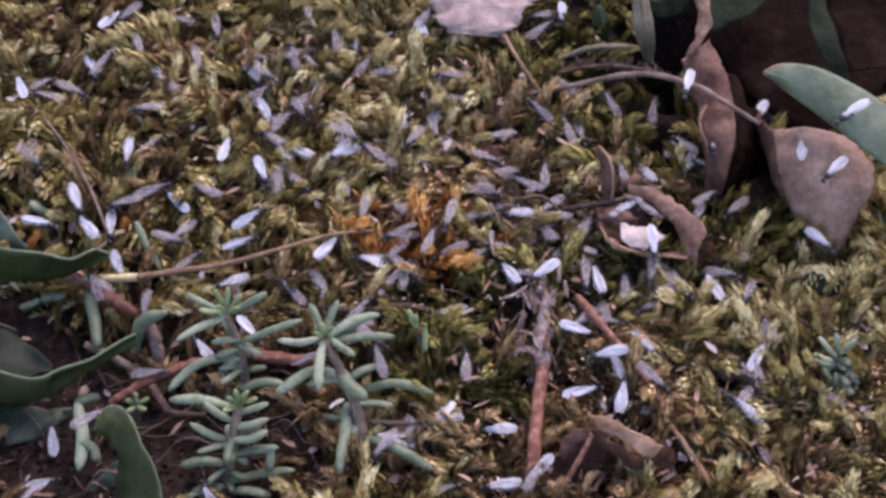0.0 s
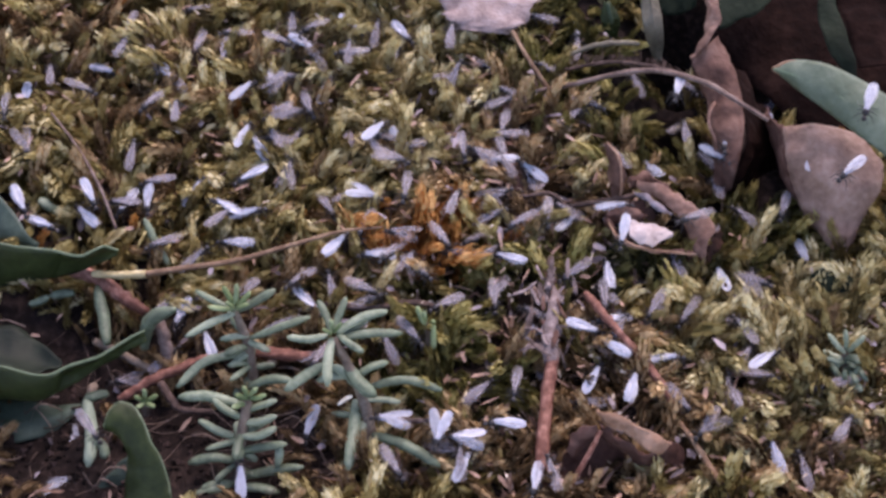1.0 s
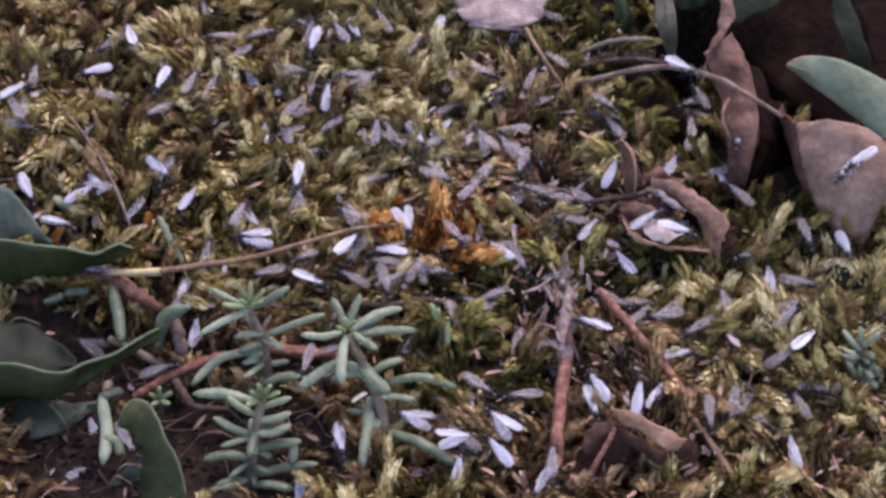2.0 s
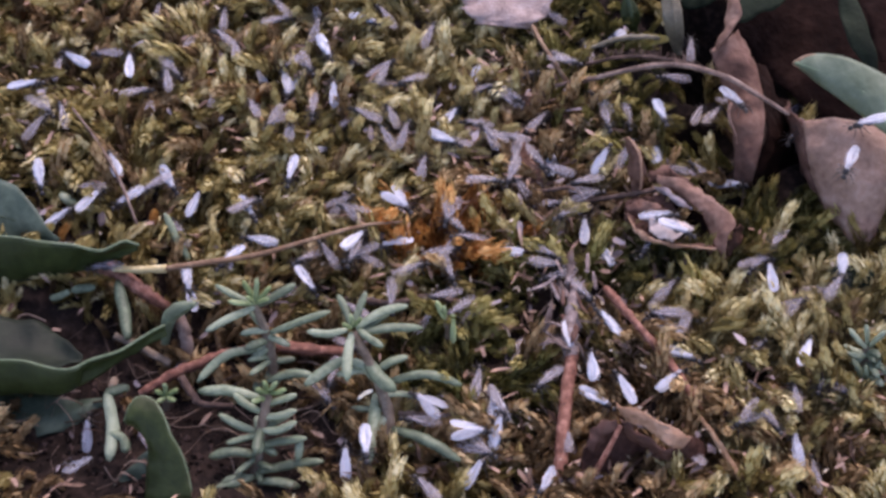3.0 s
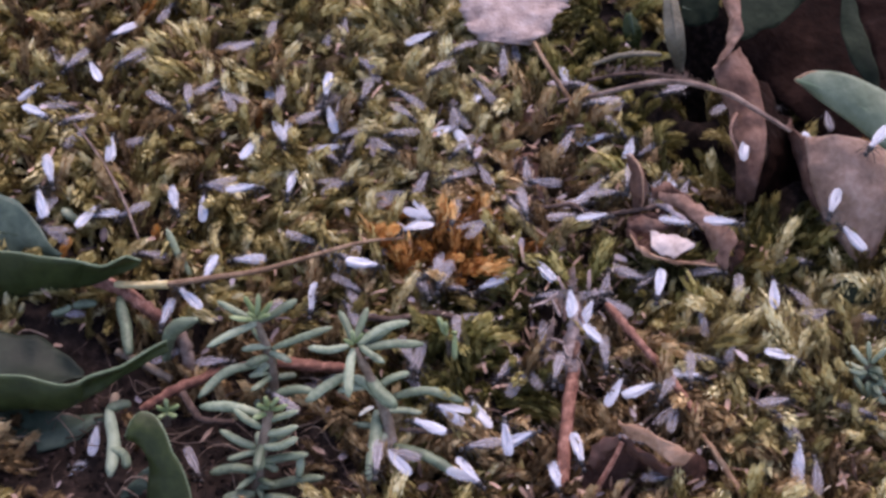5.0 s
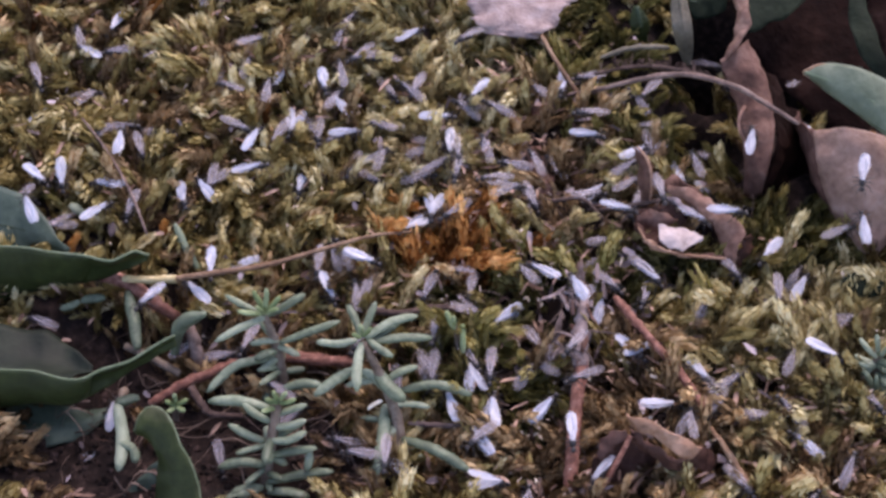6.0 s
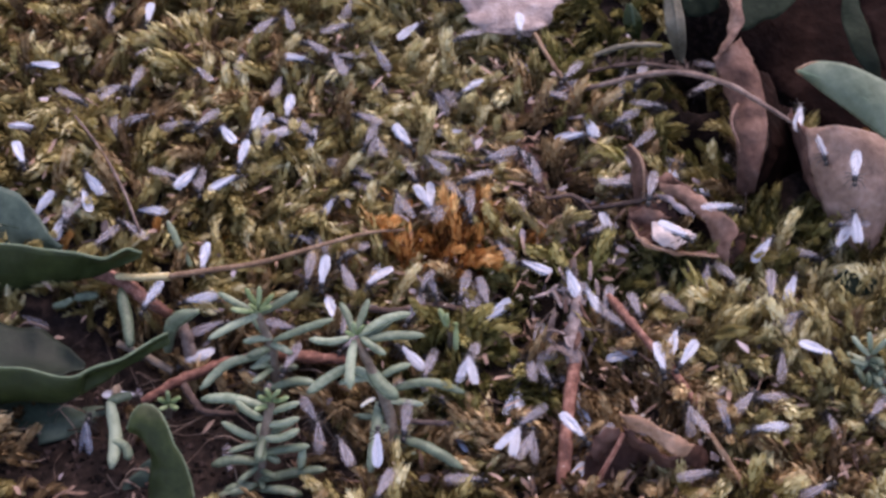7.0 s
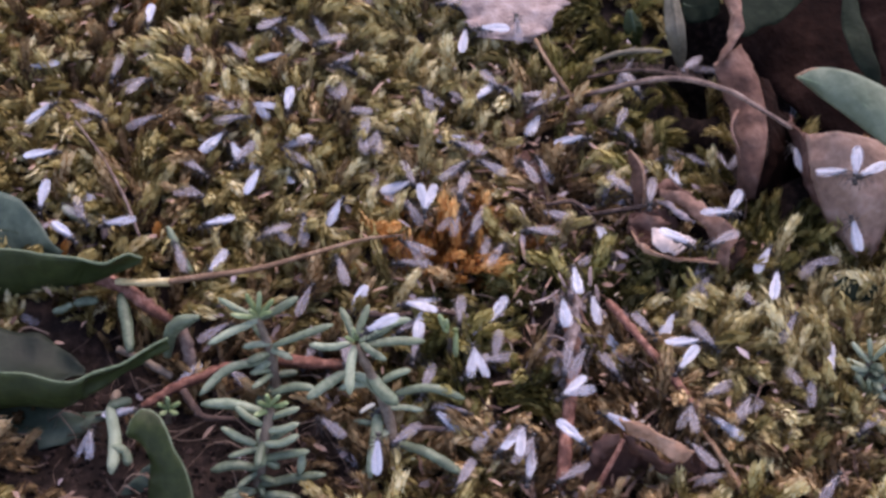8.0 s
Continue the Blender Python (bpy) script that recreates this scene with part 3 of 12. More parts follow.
stonecrop("stonecrop sprig with a light green tip rosette in the moss", (-31.3, -27.6, 0.0), [(-31.3, -27.6, 0.0), (-31.9, -24.0, 6.0), (-33.6, -21.1, 12.0)], [0.9, 0.8, 0.6], [
    ((-33.6, -21.6, 12.0), (-41.0, -25.3, 11.0), 1.9, 0.04), ((-31.7, -23.2, 8.0), (-36.1, -23.9, 8.0), 1.7, 0.05), ((-31.4, -23.7, 8.0), (-21.9, -21.6, 11.0), 2.0, 0.03),
    ((-33.2, -21.1, 12.0), (-27.3, -18.5, 14.0), 2.2, -0.02), ((-33.2, -24.6, 5.0), (-42.6, -30.8, 5.0), 2.3, 0.08), ((-31.8, -29.4, 3.0), (-24.5, -29.6, 5.0), 2.3, 0.08),
    ((-33.2, -21.2, 12.0), (-39.9, -18.0, 13.0), 1.7, 0.02)], [
    ((-33.5, -21.4, 13.0), (-37.5, -21.7, 14.0), 1.5, -0.05), ((-33.5, -21.0, 13.0), (-35.2, -19.2, 16.0), 1.5, 0), ((-33.4, -21.0, 13.0), (-32.9, -19.5, 17.0), 1.4, 0),
    ((-33.2, -21.2, 13.0), (-30.8, -20.3, 16.0), 1.5, 0), ((-33.3, -21.4, 13.0), (-31.1, -22.0, 15.0), 1.4, 0), ((-33.5, -21.4, 13.0), (-34.4, -22.2, 16.0), 1.3, 0)])
stonecrop("stonecrop sprig with spreading blue-green leaves", (-12.5, -44.1, -1.0), [(-12.4, -44.5, -1.0), (-12.6, -37.0, 4.0), (-14.6, -32.0, 9.0), (-17.9, -27.5, 14.0)], [1.0, 0.95, 0.8, 0.6], [
    ((-18.2, -26.5, 14.0), (-20.5, -21.2, 15.0), 1.9, 0.02), ((-17.9, -26.3, 14.0), (-16.1, -21.3, 16.0), 1.8, 0.0), ((-17.5, -26.6, 14.0), (-9.7, -23.2, 15.0), 2.2, 0.05),
    ((-17.1, -26.9, 13.0), (-7.5, -25.3, 12.0), 2.2, 0.06), ((-18.8, -27.0, 14.0), (-25.1, -26.6, 13.0), 1.9, -0.06), ((-18.1, -27.5, 14.0), (-18.5, -35.4, 13.0), 2.3, 0.0),
    ((-17.6, -26.9, 13.0), (-12.5, -23.1, 13.0), 2.0, 0.0), ((-17.1, -27.0, 14.0), (-13.3, -30.0, 14.0), 1.9, 0.0), ((-19.4, -29.0, 9.0), (-25.5, -33.2, 8.0), 2.6, 0.06),
    ((-15.9, -30.1, 10.0), (-11.5, -34.8, 9.0), 3.4, 0.04), ((-12.5, -31.8, 7.0), (-1.4, -32.5, 7.0), 2.3, 0.1), ((-14.7, -33.1, 5.0), (-15.6, -44.6, 4.0), 3.0, 0.05),
    ((-12.0, -38.5, 4.0), (-1.6, -44.0, 4.0), 2.6, 0.1), ((-15.1, -30.4, 8.0), (-20.8, -30.8, 7.0), 1.9, 0.02)], [
    ((-17.9, -26.8, 15.0), (-18.2, -26.1, 17.0), 1.2, 0), ((-17.8, -27.1, 15.0), (-16.5, -26.7, 17.0), 1.2, 0), ((-18.1, -27.3, 15.0), (-19.5, -27.1, 16.0), 1.2, 0)])
stonecrop("dense stonecrop sprig with stacked finger leaves", (-33.1, -44.3, -2.0), [(-33.1, -44.7, -2.0), (-32.2, -40.9, 4.0), (-30.6, -35.1, 10.0)], [1.0, 0.9, 0.7], [
    ((-31.9, -35.6, 8.0), (-41.8, -33.6, 7.0), 2.6, 0.03), ((-31.5, -36.8, 8.0), (-26.3, -36.0, 10.0), 1.7, -0.05), ((-31.8, -38.2, 7.0), (-26.3, -38.1, 9.0), 1.9, -0.06),
    ((-31.9, -39.9, 6.0), (-26.3, -39.5, 8.0), 2.0, -0.06), ((-32.2, -41.4, 4.0), (-24.8, -41.2, 6.0), 2.0, -0.04), ((-26.0, -40.5, 5.0), (-26.3, -43.5, 3.0), 2.0, 0.0),
    ((-32.5, -44.3, 1.0), (-22.4, -43.5, 3.0), 2.3, -0.03), ((-32.9, -39.5, 5.0), (-38.3, -37.7, 7.0), 2.0, -0.12), ((-32.7, -42.5, 3.0), (-39.9, -42.9, 3.0), 2.4, 0.1),
    ((-31.9, -37.8, 8.0), (-36.1, -35.2, 9.0), 1.9, 0), ((-33.1, -44.6, 0.0), (-38.9, -46.5, 0.0), 2.2, 0.05), ((-32.5, -45.5, 0.0), (-26.1, -46.3, 0.0), 2.2, 0.05)], [
    ((-30.6, -35.4, 10.0), (-31.1, -35.4, 13.0), 1.5, 0), ((-30.5, -35.2, 10.0), (-29.0, -35.6, 13.0), 1.5, 0), ((-30.6, -35.7, 10.0), (-32.4, -36.2, 12.0), 1.5, 0), ((-30.3, -35.7, 10.0), (-27.7, -36.2, 12.0), 1.5, 0),
    ((-31.0, -35.9, 9.0), (-32.8, -37.9, 11.0), 1.6, 0)])
stonecrop("small grey-green stonecrop sprig in pale moss", (61.5, -29.2, 0.0), [(61.5, -29.2, 0.0), (61.4, -26.5, 5.0), (61.3, -25.3, 8.0)], [0.8, 0.7, 0.6], [
    ((61.0, -26.3, 8.0), (58.0, -24.7, 11.0), 1.5, 0), ((61.3, -25.8, 8.0), (60.4, -24.7, 12.0), 1.5, 0), ((61.5, -26.1, 8.0), (63.6, -25.1, 11.0), 1.5, 0),
    ((61.4, -26.6, 6.0), (58.0, -27.3, 8.0), 1.4, 0), ((61.8, -26.9, 6.0), (64.2, -27.3, 8.0), 1.7, 0),
    ((60.9, -30.0, 4.0), (58.9, -27.9, 7.0), 1.6, 0.05), ((61.3, -30.0, 4.0), (63.2, -27.9, 7.0), 1.6, -0.05), ((60.7, -32.1, 2.0), (58.1, -31.0, 5.0), 1.5, 0.05), ((61.2, -32.1, 2.0), (62.7, -30.6, 5.0), 1.6, -0.05), ((61.0, -30.9, 3.0), (60.4, -29.4, 8.0), 1.5, 0)])
stonecrop("tiny yellow-green stonecrop shoot among moss", (-3.5, -22.3, 0.0), [(-3.5, -22.3, 0.0), (-3.7, -21.9, 6.0), (-4.1, -21.2, 9.0)], [0.6, 0.5, 0.4], [], [
    ((-4.1, -21.7, 9.0), (-5.4, -20.3, 12.0), 1.6, 0), ((-4.1, -21.5, 9.0), (-4.3, -21.2, 12.0), 1.4, 0), ((-3.7, -21.3, 8.0), (-2.5, -21.2, 9.0), 1.5, 0.1), ((-2.8, -21.7, 9.0), (-2.8, -24.5, 6.0), 1.6, 0.05)])
stonecrop("tiny bright green stonecrop rosette on soil", (-48.5, -31.1, -2.0), [(-48.5, -31.6, -2.0), (-47.6, -32.0, 3.0)], [0.6, 0.5], [], [
    ((-47.6, -32.1, 3.0), (-49.0, -32.4, 5.0), 1.5, 0), ((-47.7, -31.9, 3.0), (-47.4, -31.7, 6.0), 1.4, 0), ((-47.5, -32.0, 3.0), (-45.5, -32.2, 5.0), 1.5, 0), ((-47.4, -32.3, 3.0), (-45.9, -33.6, 4.0), 1.5, 0), ((-47.8, -32.3, 3.0), (-48.7, -33.8, 4.0), 1.4, 0)])
creeper = stonecrop("creeping stonecrop shoot with bent grey-green leaves", (-53.1, -21.1, -2.0), [(-48.7, -23.3, -2.0), (-52.9, -21.2, -1.0), (-58.0, -19.1, 0.0)], [0.7, 0.7, 0.6], [
    ((-55.3, -21.0, 2.0), (-57.9, -10.9, 4.0), 3.0, -0.03), ((-61.9, -11.0, 2.0), (-65.9, -11.7, 2.0), 2.4, 0.03), ((-66.1, -11.7, 2.0), (-69.4, -12.5, 1.0), 2.1, 0.0)])
part("leaf", tube("leaf", [(-49.4, -21.2, 1.0), (-48.9, -20.0, 3.5), (-48.0, -19.3, 6.0), (-46.0, -18.7, 7.5), (-43.5, -18.5, 8.5)], [0.7, 1.0, 1.2, 1.15, 0.35], SEDUM, sides=10, count=18, rough=0.1, origin=(-53.1, -21.1, -2.0)), creeper)
stonecrop("upright blue-grey stonecrop leaf pair behind the straw", (-47.2, -5.1, 0.0), [(-46.7, -5.7, -0.0), (-46.8, -5.4, 2.0)], [0.7, 0.6], [((-46.7, -6.0, 2.0), (-51.0, 0.6, 7.0), 2.0, 0.04)])
stonecrop("pale stonecrop leaves lying on the litter", (-66.8, 5.9, 0.0), [(-66.2, 5.1, 0.0), (-65.9, 4.8, 2.0)], [0.6, 0.6], [((-65.8, 4.6, 2.0), (-69.9, 6.2, 5.0), 2.8, 0.06)])
stonecrop("stonecrop shoot with hanging finger leaves", (-57.6, -28.7, 0.0), [(-56.9, -27.6, 0.0), (-56.3, -30.9, 3.0)], [0.7, 0.7], [
    ((-56.5, -32.6, 4.5), (-55.3, -43.0, 2.0), 3.1, -0.05), ((-53.6, -30.9, 3.5), (-56.8, -32.7, 4.6), 2.5, 0.05), ((-55.6, -38.7, 3.0), (-53.2, -39.7, 3.0), 2.2, 0.0), ((-53.6, -39.1, 3.0), (-53.0, -41.6, 2.0), 2.2, 0.0)])

# ---------------------------------------------------------------- green leaves


def green_leaf(label, root, edge_a, edge_b, material, bulge, wave, ends, vein=None, rim=None, **more):
    t = thing("green_leaf", root, label, "leaf", "green leaves")
    me, grid = sheet("blade", edge_a, edge_b, material, bulge, wave, origin=root, ends=ends, **more)
    part("blade", me, t)
    nu, nv = grid.shape[:2]
    if rim:
        part("rim", tube("rim", list(grid[:, 0][::3]), [0.2, 0.26, 0.2], rim, sides=6, count=40, origin=root), t, "paler leaf edge")
    if vein:
        mid = grid[:, nv // 2] + (0, 0, 0.06)
        part("midrib", tube("midrib", list(mid[1:-1:4]), [0.4, 0.12], vein, sides=6, count=20, origin=root), t, "paler raised midrib")
        for k in range(3, nu - 5, 3):
            for j in (0, nv - 1):
                e = (grid[min(k + 3, nu - 1), j] * 0.86 + mid[k] * 0.14) + (0, 0, 0.03)
                h = (mid[k] + grid[min(k + 2, nu - 1), (nv // 2 + j) // 2] + (0, 0, 0.06)) / 2
                part("vein", tube("vein", [mid[k], h, e], [0.12, 0.08, 0.04], vein, sides=5, count=7, origin=root), t)
    return t


green_leaf("dark green wavy-edged leaf hanging at the moss edge", (-73.0, -6.2, 4.0), [(-81.3, -6.8, 11.0), (-74.9, -7.2, 11.0), (-69.7, -8.3, 11.0), (-64.7, -8.6, 11.0), (-59.9, -9.9, 11.0), (-56.1, -8.1, 11.0), (-53.6, -8.1, 10.0)], [(-83.3, -11.4, 0.0), (-76.8, -9.8, 1.0), (-71.7, -8.8, 2.0), (-67.3, -8.7, 3.0), (-62.5, -8.3, 4.0), (-57.5, -8.1, 6.0), (-54.2, -7.7, 8.0)], LEAF_DARK, 0.7, 0.2, (1.0, 0.8), rim=RIM, nu=40)
green_leaf("long dark green leaf with a folded pale edge", (-68.6, -27.6, 0.0), [(-77.6, -29.0, 9.0), (-70.0, -29.4, 9.0), (-63.4, -31.1, 9.0), (-56.7, -29.3, 10.0), (-51.4, -27.0, 11.0), (-47.2, -24.7, 12.0)], [(-79.1, -31.8, 1.0), (-71.3, -31.1, 2.0), (-64.1, -31.4, 3.0), (-59.0, -30.0, 5.0), (-53.1, -27.3, 7.0), (-47.4, -24.6, 9.0)], LEAF_DARK, 0.8, 0.2, (1.0, 0.9), rim=RIM, nu=40)
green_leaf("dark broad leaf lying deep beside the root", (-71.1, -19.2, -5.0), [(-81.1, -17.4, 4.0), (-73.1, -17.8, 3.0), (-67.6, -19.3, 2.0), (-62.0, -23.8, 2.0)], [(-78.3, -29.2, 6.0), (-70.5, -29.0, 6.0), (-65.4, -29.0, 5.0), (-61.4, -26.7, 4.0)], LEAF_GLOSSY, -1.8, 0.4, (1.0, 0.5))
green_leaf("dark leaf lying under the long leaf", (-69.3, -31.4, -6.0), [(-77.3, -25.7, -5.0), (-69.7, -27.3, -5.0), (-64.1, -28.3, -5.0), (-59.6, -27.8, -5.0)], [(-75.8, -35.5, -6.0), (-68.8, -34.5, -6.0), (-63.7, -32.4, -6.0), (-59.6, -29.4, -5.0)], LEAF_BLUE, 0.8, 0.4, (1.0, 0.5), vein=VEIN_DARK)
green_leaf("curled green leaf with a hooked tip over soil", (-48.1, -45.0, -3.0), [(-51.5, -41.1, 11.0), (-51.0, -39.6, 12.0), (-49.5, -38.0, 12.5), (-47.4, -38.3, 12.0), (-45.7, -40.4, 11.0), (-44.7, -42.8, 9.5), (-43.4, -44.5, 8.0), (-42.3, -46.6, 6.0), (-41.4, -50.2, 4.0)], [(-51.8, -40.3, 9.0), (-50.6, -41.0, 9.5), (-49.5, -41.7, 9.5), (-48.9, -42.4, 9.0), (-48.4, -43.2, 7.5), (-48.4, -43.9, 6.0), (-48.5, -45.0, 4.5), (-48.8, -46.6, 3.0), (-49.2, -49.2, 1.0)], LEAF_DARK, 0.7, 0.15, (0.7, 1.0), rim=RIM, nu=44)
green_leaf("blue-green leaf blade lying low on soil", (-50.0, -47.0, -4.0), [(-50.1, -40.7, 2.0), (-51.8, -42.2, 0.0), (-54.3, -43.5, -2.0), (-56.6, -46.3, -4.0)], [(-46.2, -41.2, 1.0), (-44.9, -42.8, -1.0), (-44.9, -44.7, -3.0), (-45.7, -47.7, -4.0)], LEAF_BLUE, 0.8, 0.3, (0.6, 1.0), vein=VEIN_DARK)
green_leaf("blue-green leaf rising beside the moss", (-79.4, 5.8, 2.0), [(-86.2, 9.6, 8.0), (-77.6, 5.5, 9.0), (-74.6, 3.4, 9.0), (-71.1, -1.1, 8.0), (-67.9, -3.8, 6.0)], [(-85.5, -2.5, 2.0), (-79.4, -3.2, 3.0), (-75.6, -3.2, 3.0), (-72.5, -3.7, 4.0), (-68.5, -4.2, 5.0)], LEAF_BLUE, 0.8, 0.3, (1.0, 0.6), vein=VEIN_DARK)
broad = green_leaf("broad mid-green leaf with a pointed tip", (77.7, 18.6, 15.0), [(52.7, 18.3, 24.0), (54.2, 18.4, 25.4), (56.5, 17.9, 26.4), (59.6, 16.9, 27.0), (64.5, 15.0, 26.0), (69.2, 12.2, 25.0), (74.9, 8.7, 23.0)], [(52.7, 18.0, 24.0), (54.5, 16.4, 23.6), (57.1, 14.0, 23.0), (60.5, 11.4, 22.0), (64.6, 7.7, 21.0), (68.9, 3.5, 20.0), (74.4, -1.1, 18.0)], LEAF_MID, 0.9, 0.25, (0.5, 0.9), vein=VEIN, nu=34)
part("dry_tip", tube("dry_tip", [(53.5, 17.0, 24.1), (52.6, 18.0, 24.2), (53.3, 18.0, 25.1), (54.5, 18.2, 25.8), (55.8, 18.0, 26.3)], [0.12, 0.3, 0.26, 0.2, 0.1], DEAD_LIT, sides=6, count=20, rough=0.2, origin=(77.7, 18.6, 15.0)), broad, "dried brown leaf tip")
green_leaf("dark green leaf in the shade behind dead leaves", (75.1, 50.1, 0.0), [(67.6, 52.5, 9.0), (66.2, 43.6, 10.0), (66.6, 36.2, 10.5), (68.6, 29.2, 10.0)], [(69.9, 51.4, 10.0), (70.3, 42.9, 10.0), (71.0, 34.8, 10.5), (71.5, 28.6, 10.0)], LEAF_SHADED, 0.6, 0.3, (0.9, 0.6))
green_leaf("dark green leaf low beside the curled dead leaf", (72.1, -1.1, -0.0), [(69.0, 5.8, 2.0), (67.1, -1.8, 1.0), (69.3, -6.9, 0.0)], [(78.6, 7.5, 3.0), (79.0, -2.5, 2.0), (76.1, -9.8, 1.0)], LEAF_SHADED, 1.0, 0.5, (0.5, 0.6), vein=VEIN_DARK)
green_leaf("small dark green leaf tucked into pale moss", (63.2, -8.7, 1.0), [(58.6, -9.2, 5.0), (61.2, -9.0, 6.0), (65.8, -10.3, 5.0)], [(58.7, -11.3, 4.0), (61.3, -13.1, 5.0), (65.8, -11.9, 4.0)], LEAF_SHADED, 0.6, 0.3, (0.5, 0.5), vein=VEIN_DARK)
green_leaf("narrow faded olive leaf standing upright", (37.9, 42.9, 0.0), [(34.0, 47.1, 14.0), (34.4, 41.9, 10.0), (36.8, 40.8, 2.0)], [(36.8, 47.1, 14.0), (38.0, 41.9, 10.0), (39.0, 40.5, 2.0)], LEAF_OLIVE, 0.6, 0.2, (0.9, 0.6), vein=LEAF_OLIVE)
green_leaf("small green leaf standing in the moss", (29.9, 48.4, 0.0), [(27.2, 46.6, 11.0), (27.2, 44.5, 8.0), (29.2, 44.9, 3.0)], [(28.9, 46.9, 11.0), (30.7, 45.0, 8.0), (30.7, 44.9, 3.0)], LEAF_DARK, 0.5, 0.2, (0.6, 0.6), vein=VEIN_DARK)
green_leaf("dark green leaf above the hollow", (55.7, 57.6, 0.0), [(49.0, 54.7, 9.0), (53.1, 57.0, 9.0), (57.3, 56.9, 9.0), (62.1, 56.5, 8.0)], [(48.1, 41.6, 8.0), (51.9, 44.6, 8.0), (55.9, 46.7, 8.0), (61.1, 52.8, 7.0)], LEAF_SHADED, 0.5, 0.3, (0.9, 0.5), rim=VEIN_DARK)
green_leaf("dim green leaf standing over the black hollow", (42.0, 53.0, -2.0), [(38.8, 57.1, 6.0), (40.6, 57.4, 6.0), (43.3, 57.1, 6.0), (46.1, 56.4, 6.0)], [(38.9, 52.7, 3.0), (40.5, 51.5, 2.5), (43.1, 52.0, 2.5), (45.8, 52.7, 3.0)], LEAF_SHADED, 0.4, 0.3, (0.9, 0.7), vein=VEIN_DARK)

# ---------------------------------------------------------------- dead leaves


def dead_leaf(label, root, sheets, ribs=(), crumple=0.45):
    t = thing("dead_leaf", root, label, "dead leaf", "dead leaves")
    for name, a, b, material, bulge, wave, ends, nick in sheets:
        me, _ = sheet(name, a, b, material, bulge, wave, nu=40, nv=14, origin=root, ends=ends, crinkle=crumple, nick=nick)
        part(name, me, t)
    for name, pts, radii, material in ribs:
        part(name, tube(name, pts, radii, material, sides=6, rough=0.2, origin=root), t)
    return t


dead_leaf("pinkish-grey dead leaf lying flat on moss", (7.0, 53.1, 3.0), [
    ("blade", [(-3.4, 54.7, 8.0), (-2.1, 47.9, 7.5), (0.1, 44.5, 7.0), (5.3, 43.3, 6.5)], [(21.0, 54.4, 9.0), (16.4, 49.1, 8.5), (13.5, 44.5, 8.0), (10.7, 42.5, 7.0)], DEAD_PINK, 0.5, 0.7, (1.0, 0.9), 0.25)], [
    ], crumple=0.9)
# Sheets of one leaf, coloured lighter or darker as light falls on them
dead_leaf("large curled brown dead leaf with a lit hump", (60.1, 19.7, -3.0), [
    ("blade", [(41.1, 28.9, 15.0), (41.8, 26.3, 14.0), (43.1, 22.9, 12.0), (44.3, 18.9, 10.0), (44.7, 13.9, 7.0), (45.1, 11.1, 2.0), (46.4, 11.7, -5.0)], [(46.0, 32.1, 17.0), (48.3, 27.6, 15.4), (49.5, 22.3, 13.4), (49.9, 17.7, 11.4), (49.0, 12.8, 8.4), (48.2, 10.3, 3.0), (49.0, 11.7, -5.0)], DEAD_MID, 1.1, 0.35, (1.0, 0.9), 0.2),
    ("side_fold", [(48.4, 28.0, 15.0), (49.6, 22.7, 13.0), (50.0, 18.1, 11.0), (49.1, 13.1, 8.0), (48.3, 10.6, 2.6), (49.1, 12.0, -6.0)], [(51.7, 32.4, 8.0), (54.3, 29.1, 5.0), (55.9, 24.3, 3.0), (56.3, 18.8, 1.0), (56.1, 15.2, -4.0), (56.2, 14.1, -10.0)], DEAD_RED_SHADED, -0.8, 0.3, (1.0, 0.9), 0.0),
    # Near-black sheet put in the crease in place of its shade
    ("valley", [(54.0, 29.1, 5.0), (55.6, 24.3, 3.0), (56.0, 18.8, 1.0), (55.8, 15.2, -4.0), (55.9, 14.1, -10.0)], [(56.6, 29.1, 2.0), (57.9, 24.0, 1.0), (59.0, 17.9, -1.0), (60.7, 11.4, -4.0), (63.5, 6.3, -7.0)], DEAD_RED_SHADED, -0.9, 0.3, (1.0, 1.0), 0.0),
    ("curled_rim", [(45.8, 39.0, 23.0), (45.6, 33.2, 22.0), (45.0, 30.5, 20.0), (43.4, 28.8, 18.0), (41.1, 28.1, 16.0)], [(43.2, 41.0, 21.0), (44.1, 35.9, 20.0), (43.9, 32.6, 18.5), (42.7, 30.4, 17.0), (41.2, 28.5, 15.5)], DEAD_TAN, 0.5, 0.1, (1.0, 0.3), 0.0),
    ("hump", [(55.5, 15.3, 13.0), (55.5, 8.6, 12.0), (57.4, 4.6, 8.0), (61.0, 0.1, 3.0), (67.2, -4.1, -3.0)], [(67.0, 11.3, 16.0), (70.8, 7.0, 14.0), (70.6, 3.2, 11.0), (67.4, -0.9, 6.0), (68.0, -4.1, -3.0)], DEAD_WARM_LIT, 3.2, 0.3, (1.0, 0.5), 0.05),
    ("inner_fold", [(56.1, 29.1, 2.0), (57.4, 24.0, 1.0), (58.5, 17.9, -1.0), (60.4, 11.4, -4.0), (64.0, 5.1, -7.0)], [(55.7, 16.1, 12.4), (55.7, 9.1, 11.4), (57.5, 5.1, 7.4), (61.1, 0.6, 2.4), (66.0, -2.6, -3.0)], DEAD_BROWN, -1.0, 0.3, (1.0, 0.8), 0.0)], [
    ("torn_rim", [(44.9, 21.1, 12.5), (43.6, 18.2, 13.0), (43.5, 15.8, 12.5), (44.4, 14.3, 11.0), (44.9, 13.5, 9.0)], [0.3, 0.26, 0.2], DEAD_TAN)], crumple=0.95)
